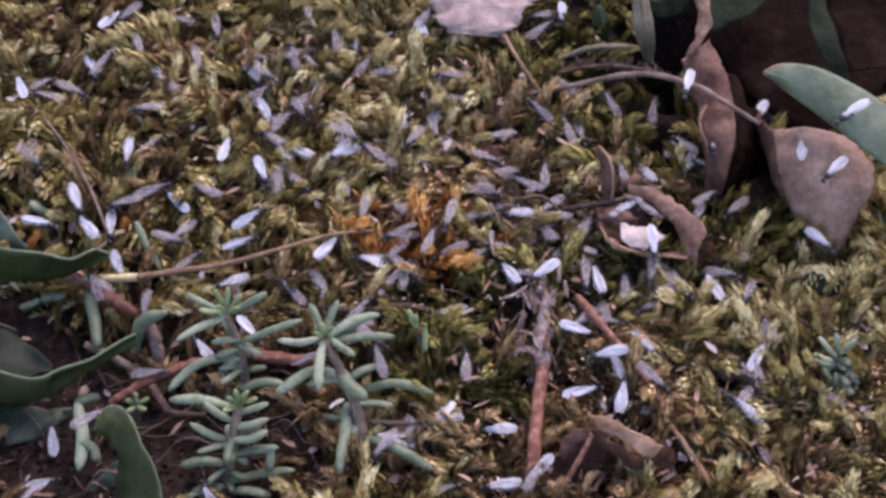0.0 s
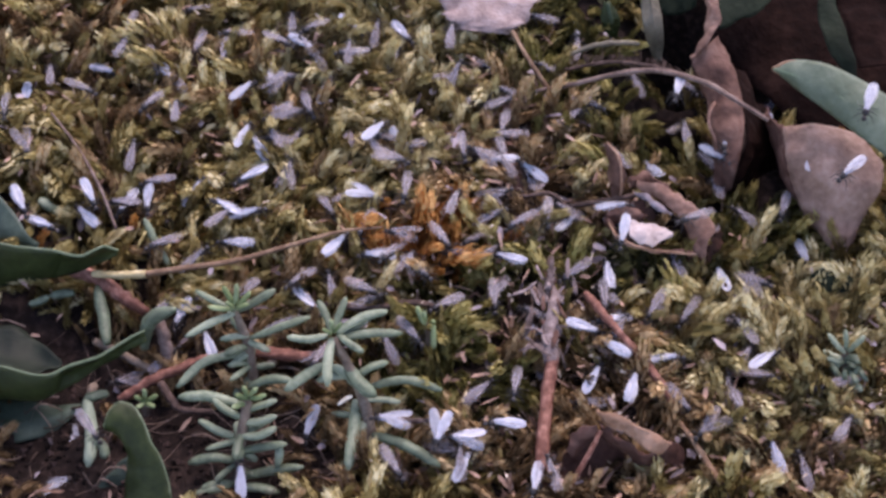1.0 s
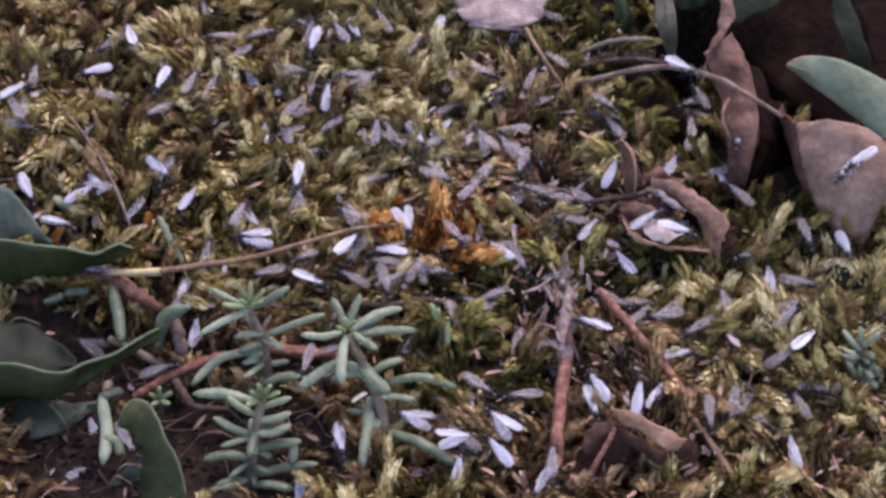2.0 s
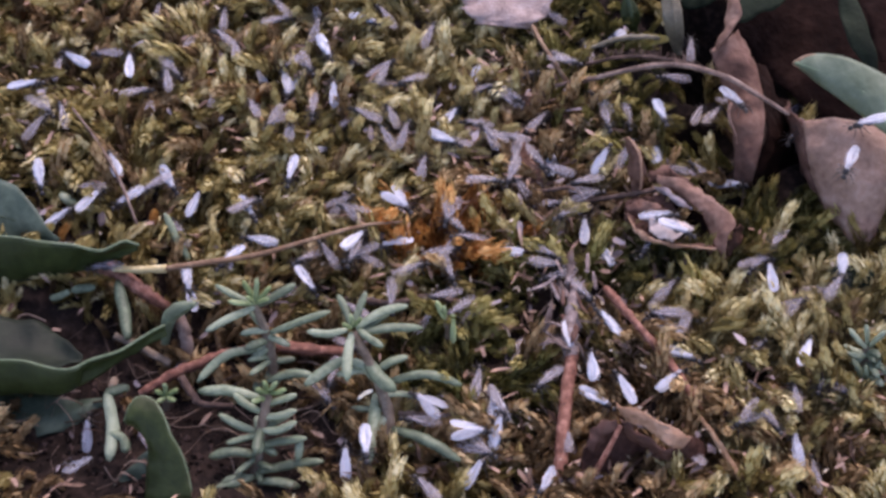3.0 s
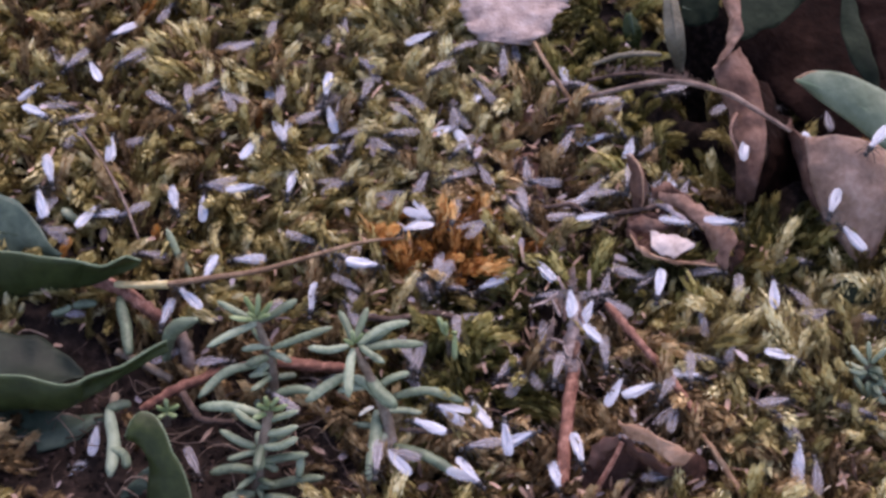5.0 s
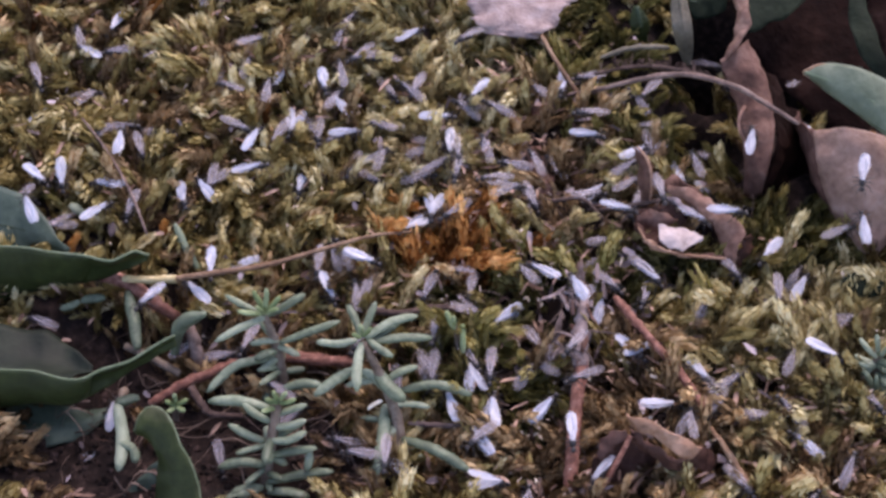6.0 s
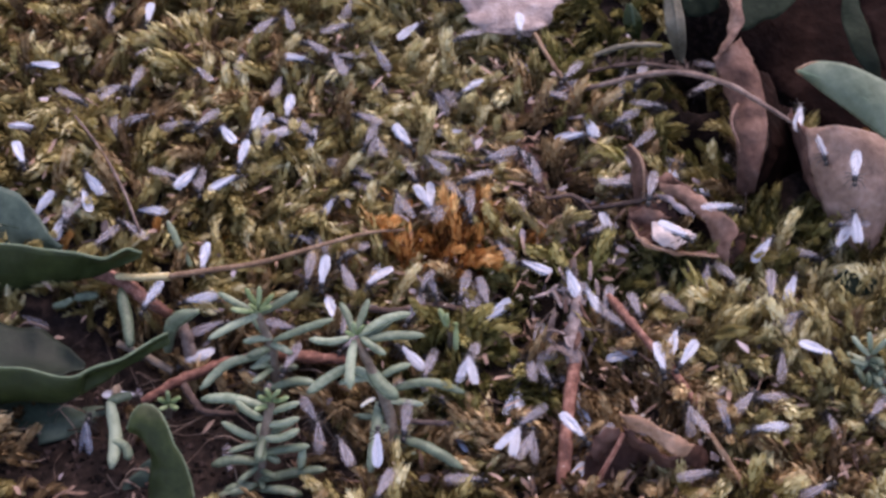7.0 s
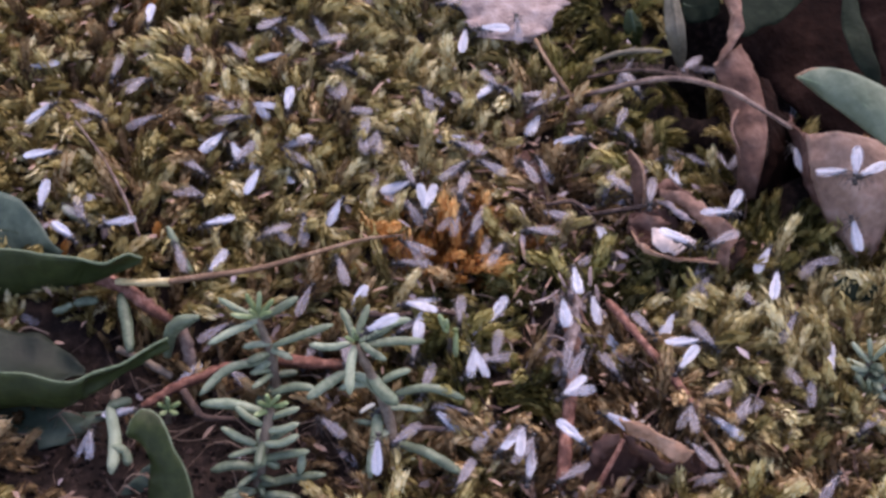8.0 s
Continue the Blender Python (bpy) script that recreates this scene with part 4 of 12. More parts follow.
# Its darkness is the hollow's shade, put into the leaf colour
dead_leaf("reddish dead leaf coloured as shaded, arching over a hollow", (69.7, 52.8, -9.0), [
    ("blade", [(48.4, 48.7, 0.0), (55.6, 40.9, -4.0), (63.0, 32.1, -5.0), (73.1, 24.5, -4.0)], [(54.8, 64.1, 4.0), (67.1, 64.7, 2.0), (77.8, 63.1, 2.0), (91.3, 54.1, 2.0)], DEAD_RED_SHADED, 1.5, 0.8, (1.0, 1.0), 0.0),
    ("rim_fold", [(66.4, 42.6, 19.0), (67.1, 36.8, 19.0), (68.2, 31.1, 18.0), (69.0, 24.8, 17.0)], [(81.0, 41.5, 20.0), (81.8, 37.7, 18.0), (81.5, 32.0, 17.0), (81.4, 26.6, 15.0)], DEAD_RED_SHADED, 1.4, 0.5, (1.0, 1.0), 0.0)])
dead_leaf("small crumpled brown leaf folded into a cup", (35.2, 2.5, 0.0), [
    ("upright_flap", [(25.3, 10.9, 14.0), (25.9, 9.4, 11.0), (26.4, 7.0, 8.0), (27.0, 5.2, 5.5)], [(25.8, 10.6, 14.6), (27.4, 8.5, 13.6), (28.8, 6.5, 12.0), (28.8, 5.0, 9.0), (28.2, 4.4, 6.0)], DEAD_MID, 0.8, 0.3, (0.4, 0.7), 0.2),
    ("back_flap", [(29.8, 8.2, 9.0), (32.9, 8.9, 9.0), (35.4, 5.9, 9.4), (38.0, 3.9, 9.6)], [(30.0, 6.5, 7.5), (32.8, 6.3, 7.5), (35.0, 4.7, 8.0), (37.7, 3.2, 8.4)], DEAD_MID, 0.4, 0.5, (0.8, 0.4), 0.5),
    ("folded_tip", [(30.9, 6.5, 10.0), (34.3, 5.3, 10.4), (37.3, 2.9, 10.6), (40.2, 0.4, 10.4), (43.0, -3.2, 9.6), (41.9, -5.2, 8.2), (41.4, -7.4, 5.0)], [(31.2, 5.3, 8.6), (34.3, 3.1, 8.8), (36.7, 0.4, 8.8), (38.0, -1.3, 8.4), (39.1, -4.2, 7.2), (40.2, -6.5, 5.8), (41.1, -7.3, 4.8)], DEAD_TAN, 0.5, 0.4, (0.7, 0.4), 0.45),
    # Dark sheet takes the place of the shade beside the tip
    ("tip_under", [(43.3, -2.9, 9.0), (42.1, -5.3, 8.0), (41.7, -7.3, 5.4)], [(45.6, -1.0, 4.6), (44.8, -3.6, 4.4), (43.2, -6.2, 4.2)], DEAD_DARK, 0.3, 0.3, (0.6, 0.4), 0.3),
    # Dark sheet stands in for the shade under the folded roof
    ("tip_shade", [(31.6, 5.3, 7.8), (34.6, 3.0, 8.0), (37.0, 0.3, 8.0), (38.2, -1.4, 7.6), (39.4, -4.2, 6.4)], [(31.0, 2.8, 4.6), (33.7, 1.6, 4.6), (36.3, -0.8, 4.6), (37.8, -3.2, 4.8), (39.4, -5.2, 5.0)], DEAD_RED_SHADED, -0.3, 0.2, (0.8, 0.7), 0.1),
    ("grey_strip", [(30.6, 4.7, 9.2), (32.7, 3.8, 9.0), (34.6, 1.9, 8.8), (36.5, 0.5, 8.6)], [(30.5, 4.3, 8.6), (32.5, 3.2, 8.4), (34.2, 1.3, 8.2), (36.2, 0.1, 8.2)], LILAC_GREY, 0.2, 0.2, (0.4, 0.4), 0.3),
    ("cup", [(25.8, -0.9, 8.1), (27.1, -3.5, 8.1), (29.0, -4.8, 8.2), (32.2, -6.3, 8.2), (36.2, -6.5, 7.6), (39.9, -6.4, 6.6)], [(25.8, 3.1, 7.0), (29.1, 4.3, 7.0), (32.9, 4.3, 7.0), (36.5, 2.4, 7.0), (39.1, -1.1, 6.6), (40.2, -5.2, 6.2)], DEAD_BROWN, -3.4, 0.5, (0.7, 0.6), 0.15),
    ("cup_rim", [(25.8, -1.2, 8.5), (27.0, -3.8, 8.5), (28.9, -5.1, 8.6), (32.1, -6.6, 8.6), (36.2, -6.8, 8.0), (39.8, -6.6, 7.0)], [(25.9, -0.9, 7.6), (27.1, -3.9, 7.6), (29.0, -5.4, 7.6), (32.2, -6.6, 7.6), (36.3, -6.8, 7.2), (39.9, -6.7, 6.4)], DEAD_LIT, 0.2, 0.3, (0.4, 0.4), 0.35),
    ("pale_flap", [(29.1, -1.1, 9.0), (30.7, -1.7, 9.2), (33.0, -2.2, 9.0), (35.0, -2.6, 8.4), (36.0, -3.5, 8.0)], [(29.0, -4.9, 8.6), (30.6, -5.9, 8.6), (32.1, -6.6, 8.6), (33.8, -5.6, 8.4), (35.8, -4.1, 8.0)], DEAD_PALE, 0.15, 0.25, (0.9, 0.4), 0.3),
    ("inner_flap", [(25.7, 1.8, 8.0), (28.2, 2.1, 8.5), (30.5, 1.2, 8.5), (32.3, 0.7, 8.0)], [(26.1, 0.4, 6.5), (28.2, -0.1, 6.5), (30.3, -0.2, 7.0), (32.2, 0.5, 7.5)], DEAD_MID, 0.4, 0.4, (0.7, 0.3), 0.4)], [
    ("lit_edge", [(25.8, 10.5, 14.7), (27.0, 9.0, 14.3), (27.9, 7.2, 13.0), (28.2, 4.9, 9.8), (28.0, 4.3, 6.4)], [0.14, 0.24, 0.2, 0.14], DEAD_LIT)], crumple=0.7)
dead_leaf("small reddish-brown leaf fragment in the litter", (10.5, 15.4, 0.0), [
    ("blade", [(7.8, 20.6, 2.0), (8.0, 14.5, 3.5), (8.9, 8.5, 3.5)], [(11.2, 21.1, 2.0), (12.0, 15.9, 3.0), (13.4, 9.9, 3.0)], DEAD_BROWN, 0.3, 0.5, (0.6, 0.7), 0.4)], crumple=0.8)
dead_leaf("orange-brown leaf scrap between moss shoots", (10.9, 35.0, 1.0), [
    ("blade", [(8.0, 35.5, 2.0), (8.5, 30.5, 3.0), (9.2, 25.8, 3.0)], [(10.9, 36.2, 2.0), (12.0, 31.9, 3.0), (11.4, 26.5, 3.0)], DEAD_BROWN, 0.3, 0.5, (0.6, 0.6), 0.4)], crumple=0.8)
dead_leaf("curled tan dead leaf with a pale stalk", (25.7, -40.7, 0.0), [
    ("blade", [(17.1, -41.5, 5.0), (19.6, -39.9, 7.0), (23.1, -39.5, 7.0), (27.8, -41.5, 5.0), (31.1, -42.9, 5.0)], [(16.4, -45.5, 0.0), (21.3, -44.5, -1.0), (26.5, -43.1, -1.0), (29.9, -43.1, 0.0), (31.7, -43.1, 3.0)], DEAD_BROWN, -1.0, 0.5, (0.8, 0.6), 0.1),
    # Rim takes the lighter tan to show it lit
    ("curled_rim", [(21.7, -37.7, 11.0), (23.4, -39.0, 11.6), (26.5, -40.3, 11.4), (29.4, -41.8, 11.0), (31.2, -42.7, 10.6), (32.6, -42.8, 10.0)], [(22.2, -38.3, 10.0), (23.3, -40.0, 9.4), (25.5, -40.6, 9.4), (27.0, -42.0, 9.2), (29.0, -43.7, 8.8), (30.9, -44.5, 8.6)], DEAD_LIT, 0.35, 0.25, (0.4, 0.8), 0.15),
    ("end_fold", [(31.3, -42.2, 9.0), (33.3, -42.0, 8.0), (34.8, -42.2, 7.0)], [(30.7, -44.2, 7.4), (32.6, -44.8, 6.0), (34.4, -44.8, 5.0)], DEAD_DARK, 0.5, 0.3, (0.8, 0.6), 0.2),
    ("under_fold", [(22.3, -39.3, 9.5), (24.9, -41.6, 9.0), (28.1, -43.8, 8.5), (31.4, -44.0, 8.0)], [(22.4, -39.6, 6.0), (25.7, -41.5, 5.0), (28.6, -43.3, 4.0), (31.2, -43.4, 4.0)], DEAD_BROWN, -0.6, 0.4, (0.6, 0.7), 0.2),
    ("side_flap", [(17.1, -41.5, 6.0), (18.7, -40.0, 8.0), (21.5, -40.0, 10.0)], [(18.4, -42.9, 4.0), (20.2, -41.1, 6.0), (22.3, -40.4, 8.0)], DEAD_BROWN, 0.6, 0.3, (0.5, 0.7), 0.1)], [
    ("stalk", [(22.2, -40.6, 9.0), (20.6, -43.3, 7.0), (17.0, -48.0, 3.0)], [0.4, 0.44, 0.4], TWIG_RED)])

# ---------------------------------------------------------------- twigs and stalks


def twig(name, label, category, pieces, root):
    t = thing(name, root, label, category, "twigs and stalks")
    for pname, pts, radii, material, rough in pieces:
        part(pname, tube(pname, pts, radii, material, rough=rough, origin=root, count=30), t)
    return t


twig("straw", "tan dry grass straw with a pale cut end", "straw", [
    ("shaft", [(-49.5, -10.7, 7.0), (-44.7, -10.1, 7.4), (-35.1, -8.8, 8.0), (-26.0, -6.4, 9.0), (-17.9, -3.6, 9.0), (-11.3, -2.0, 8.0)], [0.52, 0.5, 0.42, 0.32, 0.2], STRAW, 0.12),
    ("pale_end", [(-58.4, -9.7, 5.6), (-54.0, -10.5, 6.4), (-49.4, -10.7, 7.0)], [0.6, 0.62, 0.7], STRAW_END, 0.12)], (-33.8, -6.4, 5.0))
twig("arching_stalk", "thin brown dead stalk arching over the moss", "stalk", [
    ("shaft", [(15.2, 30.4, 5.0), (21.4, 28.5, 9.0), (28.9, 27.3, 13.0), (35.4, 26.1, 15.0), (42.5, 21.7, 17.0), (47.5, 16.6, 18.0), (52.4, 13.2, 17.0)], [0.4, 0.45, 0.5, 0.5, 0.48, 0.42, 0.3], STRAW_DULL, 0.35),
    ("side_shoot", [(20.2, 32.8, 8.0), (27.5, 32.7, 10.0), (33.9, 29.2, 13.0), (40.0, 24.1, 16.0)], [0.25, 0.35, 0.4, 0.4], TWIG_DARK, 0.35)], (18.0, 33.4, 2.0))
def stalk_fibres():
    """Dark withered hairs along the arching stalk's side shoot."""
    r = np.random.RandomState(77)
    stalk = bpy.data.objects["arching_stalk"]
    root = np.array(stalk.location) / MM
    way = glide([(20.2, 32.8, 8.0), (27.5, 32.7, 10.0), (33.9, 29.2, 13.0), (40.0, 24.1, 16.0)], 60)
    for k in range(64):
        c = way[r.randint(4, 56)]
        a, ln = r.normal(1.2, 0.7), r.uniform(1.0, 2.8)
        e = c + np.array((math.cos(a) * ln * 0.6, math.sin(a) * ln, r.uniform(-0.6, 1.2)))
        m = (c + e) / 2 + np.array((r.normal(0, 0.3), r.normal(0, 0.3), 0.3))
        part("fibre", tube("fibre", [c, m, e], [0.1, 0.08, 0.03], TWIG_DARK, sides=4, count=6, origin=root), stalk)


stalk_fibres()
twig("leaf_stalk", "thin tan leaf stalk standing in the moss", "stalk", [("shaft", [(11.1, 42.4, 7.7), (12.6, 37.3, 8.7), (14.6, 33.7, 7.7), (17.4, 30.9, 4.7)], [0.35, 0.4, 0.45, 0.5], STRAW, 0.2)], (17.7, 33.4, 2.0))
twig("root", "reddish root crossing bare soil", "root", [
    ("shaft", [(-62.8, -7.6, 3.5), (-58.5, -9.1, 3.8), (-55.2, -11.4, 3.6), (-52.2, -13.6, 3.0), (-49.9, -13.6, 0.0)], [0.9, 1.15, 1.15, 1.1, 0.8], TWIG_RED, 0.5)], (-52.5, -12.0, -0.0))
twig("root", "thick pinkish-red root under the stonecrop", "root", [
    ("shaft", [(-53.0, -29.0, -2.0), (-46.3, -25.7, 0.0), (-40.1, -23.5, 1.0), (-34.6, -22.7, 2.0), (-31.0, -22.8, 2.5), (-19.7, -23.6, 2.0)], [0.7, 0.95, 0.8, 0.7, 1.05, 0.8], TWIG_RED, 0.6),
    ("side_root", [(-46.0, -27.7, 1.0), (-43.6, -31.4, 2.0), (-42.2, -32.9, 2.0), (-37.4, -32.8, 1.0)], [0.7, 0.65, 0.55, 0.4], TWIG_DARK, 0.5)], (-43.9, -24.9, -1.0))
twig("stem", "short brown upright stem beside the root", "stem", [
    ("shaft", [(-47.4, -17.3, 4.0), (-46.5, -19.2, 3.0), (-46.0, -20.6, 1.0), (-45.7, -23.0, -2.0)], [0.9, 1.1, 1.1, 1.0], STRAW_DULL, 0.3)], (-46.0, -24.0, 0.0))
twig("bark_stem", "upright stem with flaking grey bark and orange wood", "stem", [
    ("bark", [(15.9, -9.5, 3.0), (16.5, -15.3, 5.0), (15.6, -21.2, 5.0), (15.8, -26.0, 4.5)], [0.7, 1.15, 1.2, 1.2], BARK_PALE, 0.5),
    ("bare_wood", [(15.9, -25.1, 4.5), (14.7, -33.0, 4.0), (13.8, -40.7, 3.5), (13.2, -48.4, 2.0)], [1.1, 1.05, 1.1, 1.15], TWIG_RED, 0.18)], (15.5, -24.5, 0.0))
twig("twig", "thin reddish twig lying over the moss", "twig", [
    ("shaft", [(21.7, -13.6, 5.6), (23.7, -18.4, 7.6), (26.6, -23.0, 7.8), (30.3, -27.9, 7.2), (33.9, -34.9, 6.8), (35.8, -35.6, 3.2)], [0.6, 0.72, 0.62, 0.66, 0.55, 0.4], TWIG_RED, 0.5)], (29.2, -24.2, 3.0))
twig("leaf_stalk", "pale tan stalk lying by the curled dead leaf", "stalk", [("shaft", [(34.7, -37.6, 5.9), (36.9, -42.5, 6.9), (39.7, -48.6, 6.9)], [0.4, 0.5, 0.5], STRAW, 0.4)], (37.7, -39.8, 2.0))
twig("stalk", "pale olive stalk lying across the moss", "stalk", [("shaft", [(21.0, 38.2, 6.0), (25.6, 39.0, 7.5), (29.6, 39.3, 8.0), (34.0, 41.0, 6.0)], [0.35, 0.5, 0.5, 0.4], LEAF_OLIVE, 0.3)], (26.5, 42.3, 4.0))
twig("twig", "thin dark stick across the leaf litter", "twig", [("shaft", [(19.1, 4.5, 5.0), (25.1, 4.1, 7.0), (30.7, 4.6, 8.0), (36.1, 6.2, 8.0)], [0.3, 0.4, 0.4, 0.25], TWIG_DARK, 0.4)], (25.6, 7.2, 3.0))
twig("twig", "thin dark crooked stick in the litter", "twig", [("shaft", [(7.3, 10.4, 4.0), (11.5, 6.1, 6.0), (16.8, 6.4, 6.0), (20.5, 2.9, 5.0)], [0.25, 0.35, 0.35, 0.25], TWIG_DARK, 0.4)], (14.1, 8.4, 3.0))
twig("grass_stalk", "thin brown grass stalk leaning on moss", "stalk", [("shaft", [(-69.3, 22.0, 9.0), (-63.8, 14.4, 9.0), (-59.1, 6.6, 8.0), (-55.6, -1.0, 6.0)], [0.2, 0.25, 0.28, 0.22], STRAW_DULL, 0.15)], (-56.5, 1.2, 3.0))
twig("twig", "dark thin stick on soil", "twig", [("shaft", [(-20.5, -14.6, 4.0), (-13.1, -15.4, 4.0), (-5.8, -15.0, 5.0), (0.5, -16.3, 4.0)], [0.5, 0.6, 0.6, 0.4], TWIG_DARK, 0.3)], (-9.6, -13.6, 2.0))
twig("twig", "thin grey stick beside the stonecrop stem", "twig", [("shaft", [(-12.6, -35.0, 3.0), (-7.3, -36.0, 4.0), (-0.8, -36.2, 4.0)], [0.4, 0.45, 0.4], TWIG_GREY, 0.3)], (-7.4, -34.9, 2.0))
def bark_flakes():
    """Loose strips of bark and shreds round the stem's upper end."""
    r = np.random.RandomState(31)
    stem = [o for o in bpy.data.objects if o.name.startswith("bark_stem")][0]
    root = np.array(stem.location) / MM
    (x, y), (x2, y2) = (16.2, -8.3), (15.8, -25.7)
    for k in range(44):
        u = r.uniform(0, 1)
        c = np.array((x + (x2 - x) * u + r.normal(0, 2.2), y + (y2 - y) * u, r.uniform(3.6, 7.4)))
        a, ln, w = r.normal(1.57, 0.9), r.uniform(0.7, 2.6), r.uniform(0.12, 0.5)
        d, q = np.array((math.cos(a), math.sin(a), r.normal(0, 0.4))), np.array((-math.sin(a), math.cos(a), r.normal(0, 0.5)))
        bend = np.array((r.normal(0, 0.4), r.normal(0, 0.4), r.normal(0, 0.5)))
        me, _ = sheet("bark_strip", [c - d * ln - q * w, c - q * w * 1.2 + bend, c + d * ln - q * w * 0.6], [c - d * ln + q * w * 0.7, c + q * w + bend, c + d * ln + q * w * 0.8], (BARK_PALE, BARK_PALE, DEAD_MID, TWIG_GREY)[k % 4], r.uniform(-0.3, 0.3), 0.1, thick=0.12, nu=6, nv=4, origin=root, ends=(0.6, 0.3), nick=0.3)
        part("bark_strip", me, stem)


bark_flakes()
husk = thing("seed_husk", (-16.1, -34.1, 7.0), "tiny pale seed husk on a leaf", "seed husk")
part("shell", capsule("shell", (-17.3, -35.0, 7.0), (-15.0, -34.0, 8.0), 0.9, SEED, 0.1, origin=(-16.1, -34.1, 7.0)), husk)

# ---------------------------------------------------------------- winged ants


def lump(name, rings, material, sides=10):
    """A body segment along x: rings of (x, z, half width, half height) in mm."""
    verts, faces = [], []
    for x, z, w, h in rings:
        for k in range(sides):
            a = 2 * math.pi * k / sides
            verts.append((x * 1.12 * MM, math.cos(a) * w * 1.22 * MM, (z + math.sin(a) * h * 1.2) * MM))
    n = len(rings)
    for i in range(n - 1):
        for k in range(sides):
            j = (k + 1) % sides
            faces.append((i * sides + k, i * sides + j, (i + 1) * sides + j, (i + 1) * sides + k))
    faces.append(tuple(range(sides))[::-1])
    faces.append(tuple((n - 1) * sides + k for k in range(sides)))
    return mesh_of(name, verts, faces, material)


def wing_mesh(name, length, width, side, spread, lift, droop, membrane):
    """A membranous wing: it springs from the thorax, runs back and a little outwards, broadest past its middle, with a thick leading edge."""
    nu, nv = 15, 7
    top = []
    ca, sa = math.cos(radians(spread)), math.sin(radians(spread))
    for i in range(nu):
        u = 1 - (1 - i / (nu - 1)) ** 1.5
        q = min(1.0, u / 0.55)
        w = width * (0.44 + 0.56 * q * q * (3 - 2 * q))
        if u > 0.74:
            w = width * math.sqrt(max(0.12, 1 - ((u - 0.74) / 0.26) ** 2.8))
        for j in range(nv):
            v = j / (nv - 1) - 0.42
            x, y = -u * length, v * w
            z = lift * (1 - u) + 0.16 * math.sin(v * 3) - droop * u * u + 0.05 * math.sin(u * 9 + v * 5)
            top.append((x * ca - y * sa * 1, (x * sa + y * ca), z))
    verts = [(x * MM, side * (-y + 0.12) * MM, z * MM) for x, y, z in top]
    faces = []
    for i in range(nu - 1):
        for j in range(nv - 1):
            q = (i * nv + j, i * nv + j + 1, (i + 1) * nv + j + 1, (i + 1) * nv + j)
            faces.append(q)
    return mesh_of(name, verts, faces, membrane)


def winged_ant(spread, label, membrane):
    """A winged ant, head towards +x, its feet at z 0: head, thorax, waist, abdomen, four wings, six legs, two feelers."""
    t = thing("winged_ant", (0, 0, 0), label, "ant", "winged ants on the moss")
    part("thorax", lump("thorax", [(-0.75, 0.85, 0.12, 0.14), (-0.55, 0.92, 0.34, 0.36), (-0.1, 1.0, 0.45, 0.48), (0.35, 0.98, 0.42, 0.44), (0.62, 0.92, 0.25, 0.26), (0.72, 0.9, 0.1, 0.1)], ANT_BLACK), t)
    part("head", lump("head", [(0.7, 0.86, 0.1, 0.1), (0.82, 0.88, 0.34, 0.26), (1.05, 0.84, 0.4, 0.3), (1.28, 0.76, 0.3, 0.22), (1.42, 0.7, 0.12, 0.1)], ANT_BLACK), t)
    part("waist", lump("waist", [(-1.05, 0.72, 0.1, 0.1), (-0.92, 0.82, 0.14, 0.2), (-0.72, 0.84, 0.1, 0.1)], ANT_BLACK), t)
    part("abdomen", lump("abdomen", [(-2.35, 0.66, 0.06, 0.06), (-2.15, 0.7, 0.26, 0.24), (-1.75, 0.78, 0.44, 0.4), (-1.35, 0.8, 0.42, 0.38), (-1.1, 0.75, 0.22, 0.2), (-1.0, 0.72, 0.08, 0.08)], ANT_BLACK), t)
    for side in (-1, 1):
        fore = part("forewing", wing_mesh("forewing", 5.1, 1.52, side, spread, 0.1, 0.25, membrane), t, "translucent whitish forewing")
        fore.location = (-0.05 * MM, 0, (1.47 + 0.03 * side) * MM)
        vein = tube("wing_vein", [(0, 0.1 * side, 0.12), (-1.6, (0.05 + 1.6 * math.tan(radians(spread)) + 0.28) * side, 0.1), (-3.4, (3.4 * math.tan(radians(spread)) + 0.45) * side, 0.02)], [0.06, 0.05, 0.03], WING_VEIN, sides=5, count=8)
        part("wing_vein", vein, fore)
        hind = part("hindwing", wing_mesh("hindwing", 3.8, 1.35, side, spread + 4, 0.08, 0.2, membrane), t, "translucent whitish hindwing")
        hind.location = (-0.3 * MM, 0, (1.36 + 0.03 * side) * MM)
        for x0, x1, x2 in ((0.4, 0.95, 1.45), (0.0, -0.15, -0.35), (-0.4, -1.0, -1.7)):
            leg = tube("leg", [(x0, 0.3 * side, 0.75), ((x0 + x1) / 2, 0.9 * side, 1.15), (x1, 1.35 * side, 0.55), (x2, 1.75 * side, 0.02)], [0.09, 0.1, 0.06, 0.04], ANT_BLACK, sides=5, count=9)
            part("leg", leg, t)
        part("antenna", tube("antenna", [(1.2, 0.15 * side, 0.9), (1.5, 0.5 * side, 1.15), (1.85, 0.65 * side, 0.9), (2.2, 0.75 * side, 0.7)], [0.05, 0.05, 0.045, 0.05], ANT_BLACK, sides=5, count=9), t)
    return t


KINDS = [(-1, "small black winged ant with sky-bright wings folded back", WING_SKYLIT), (2, "small black winged ant with sky-bright wings slightly parted", WING_SKYLIT), (15, "small black winged ant with sky-bright wings spread in a V", WING_SKYLIT),
         (-1, "small black winged ant with clear greyish wings folded back", WING_CLEAR), (2, "small black winged ant with clear greyish wings slightly parted", WING_CLEAR), (15, "small black winged ant with clear greyish wings in a V", WING_CLEAR)]
ants = [winged_ant(*k) for k in KINDS]
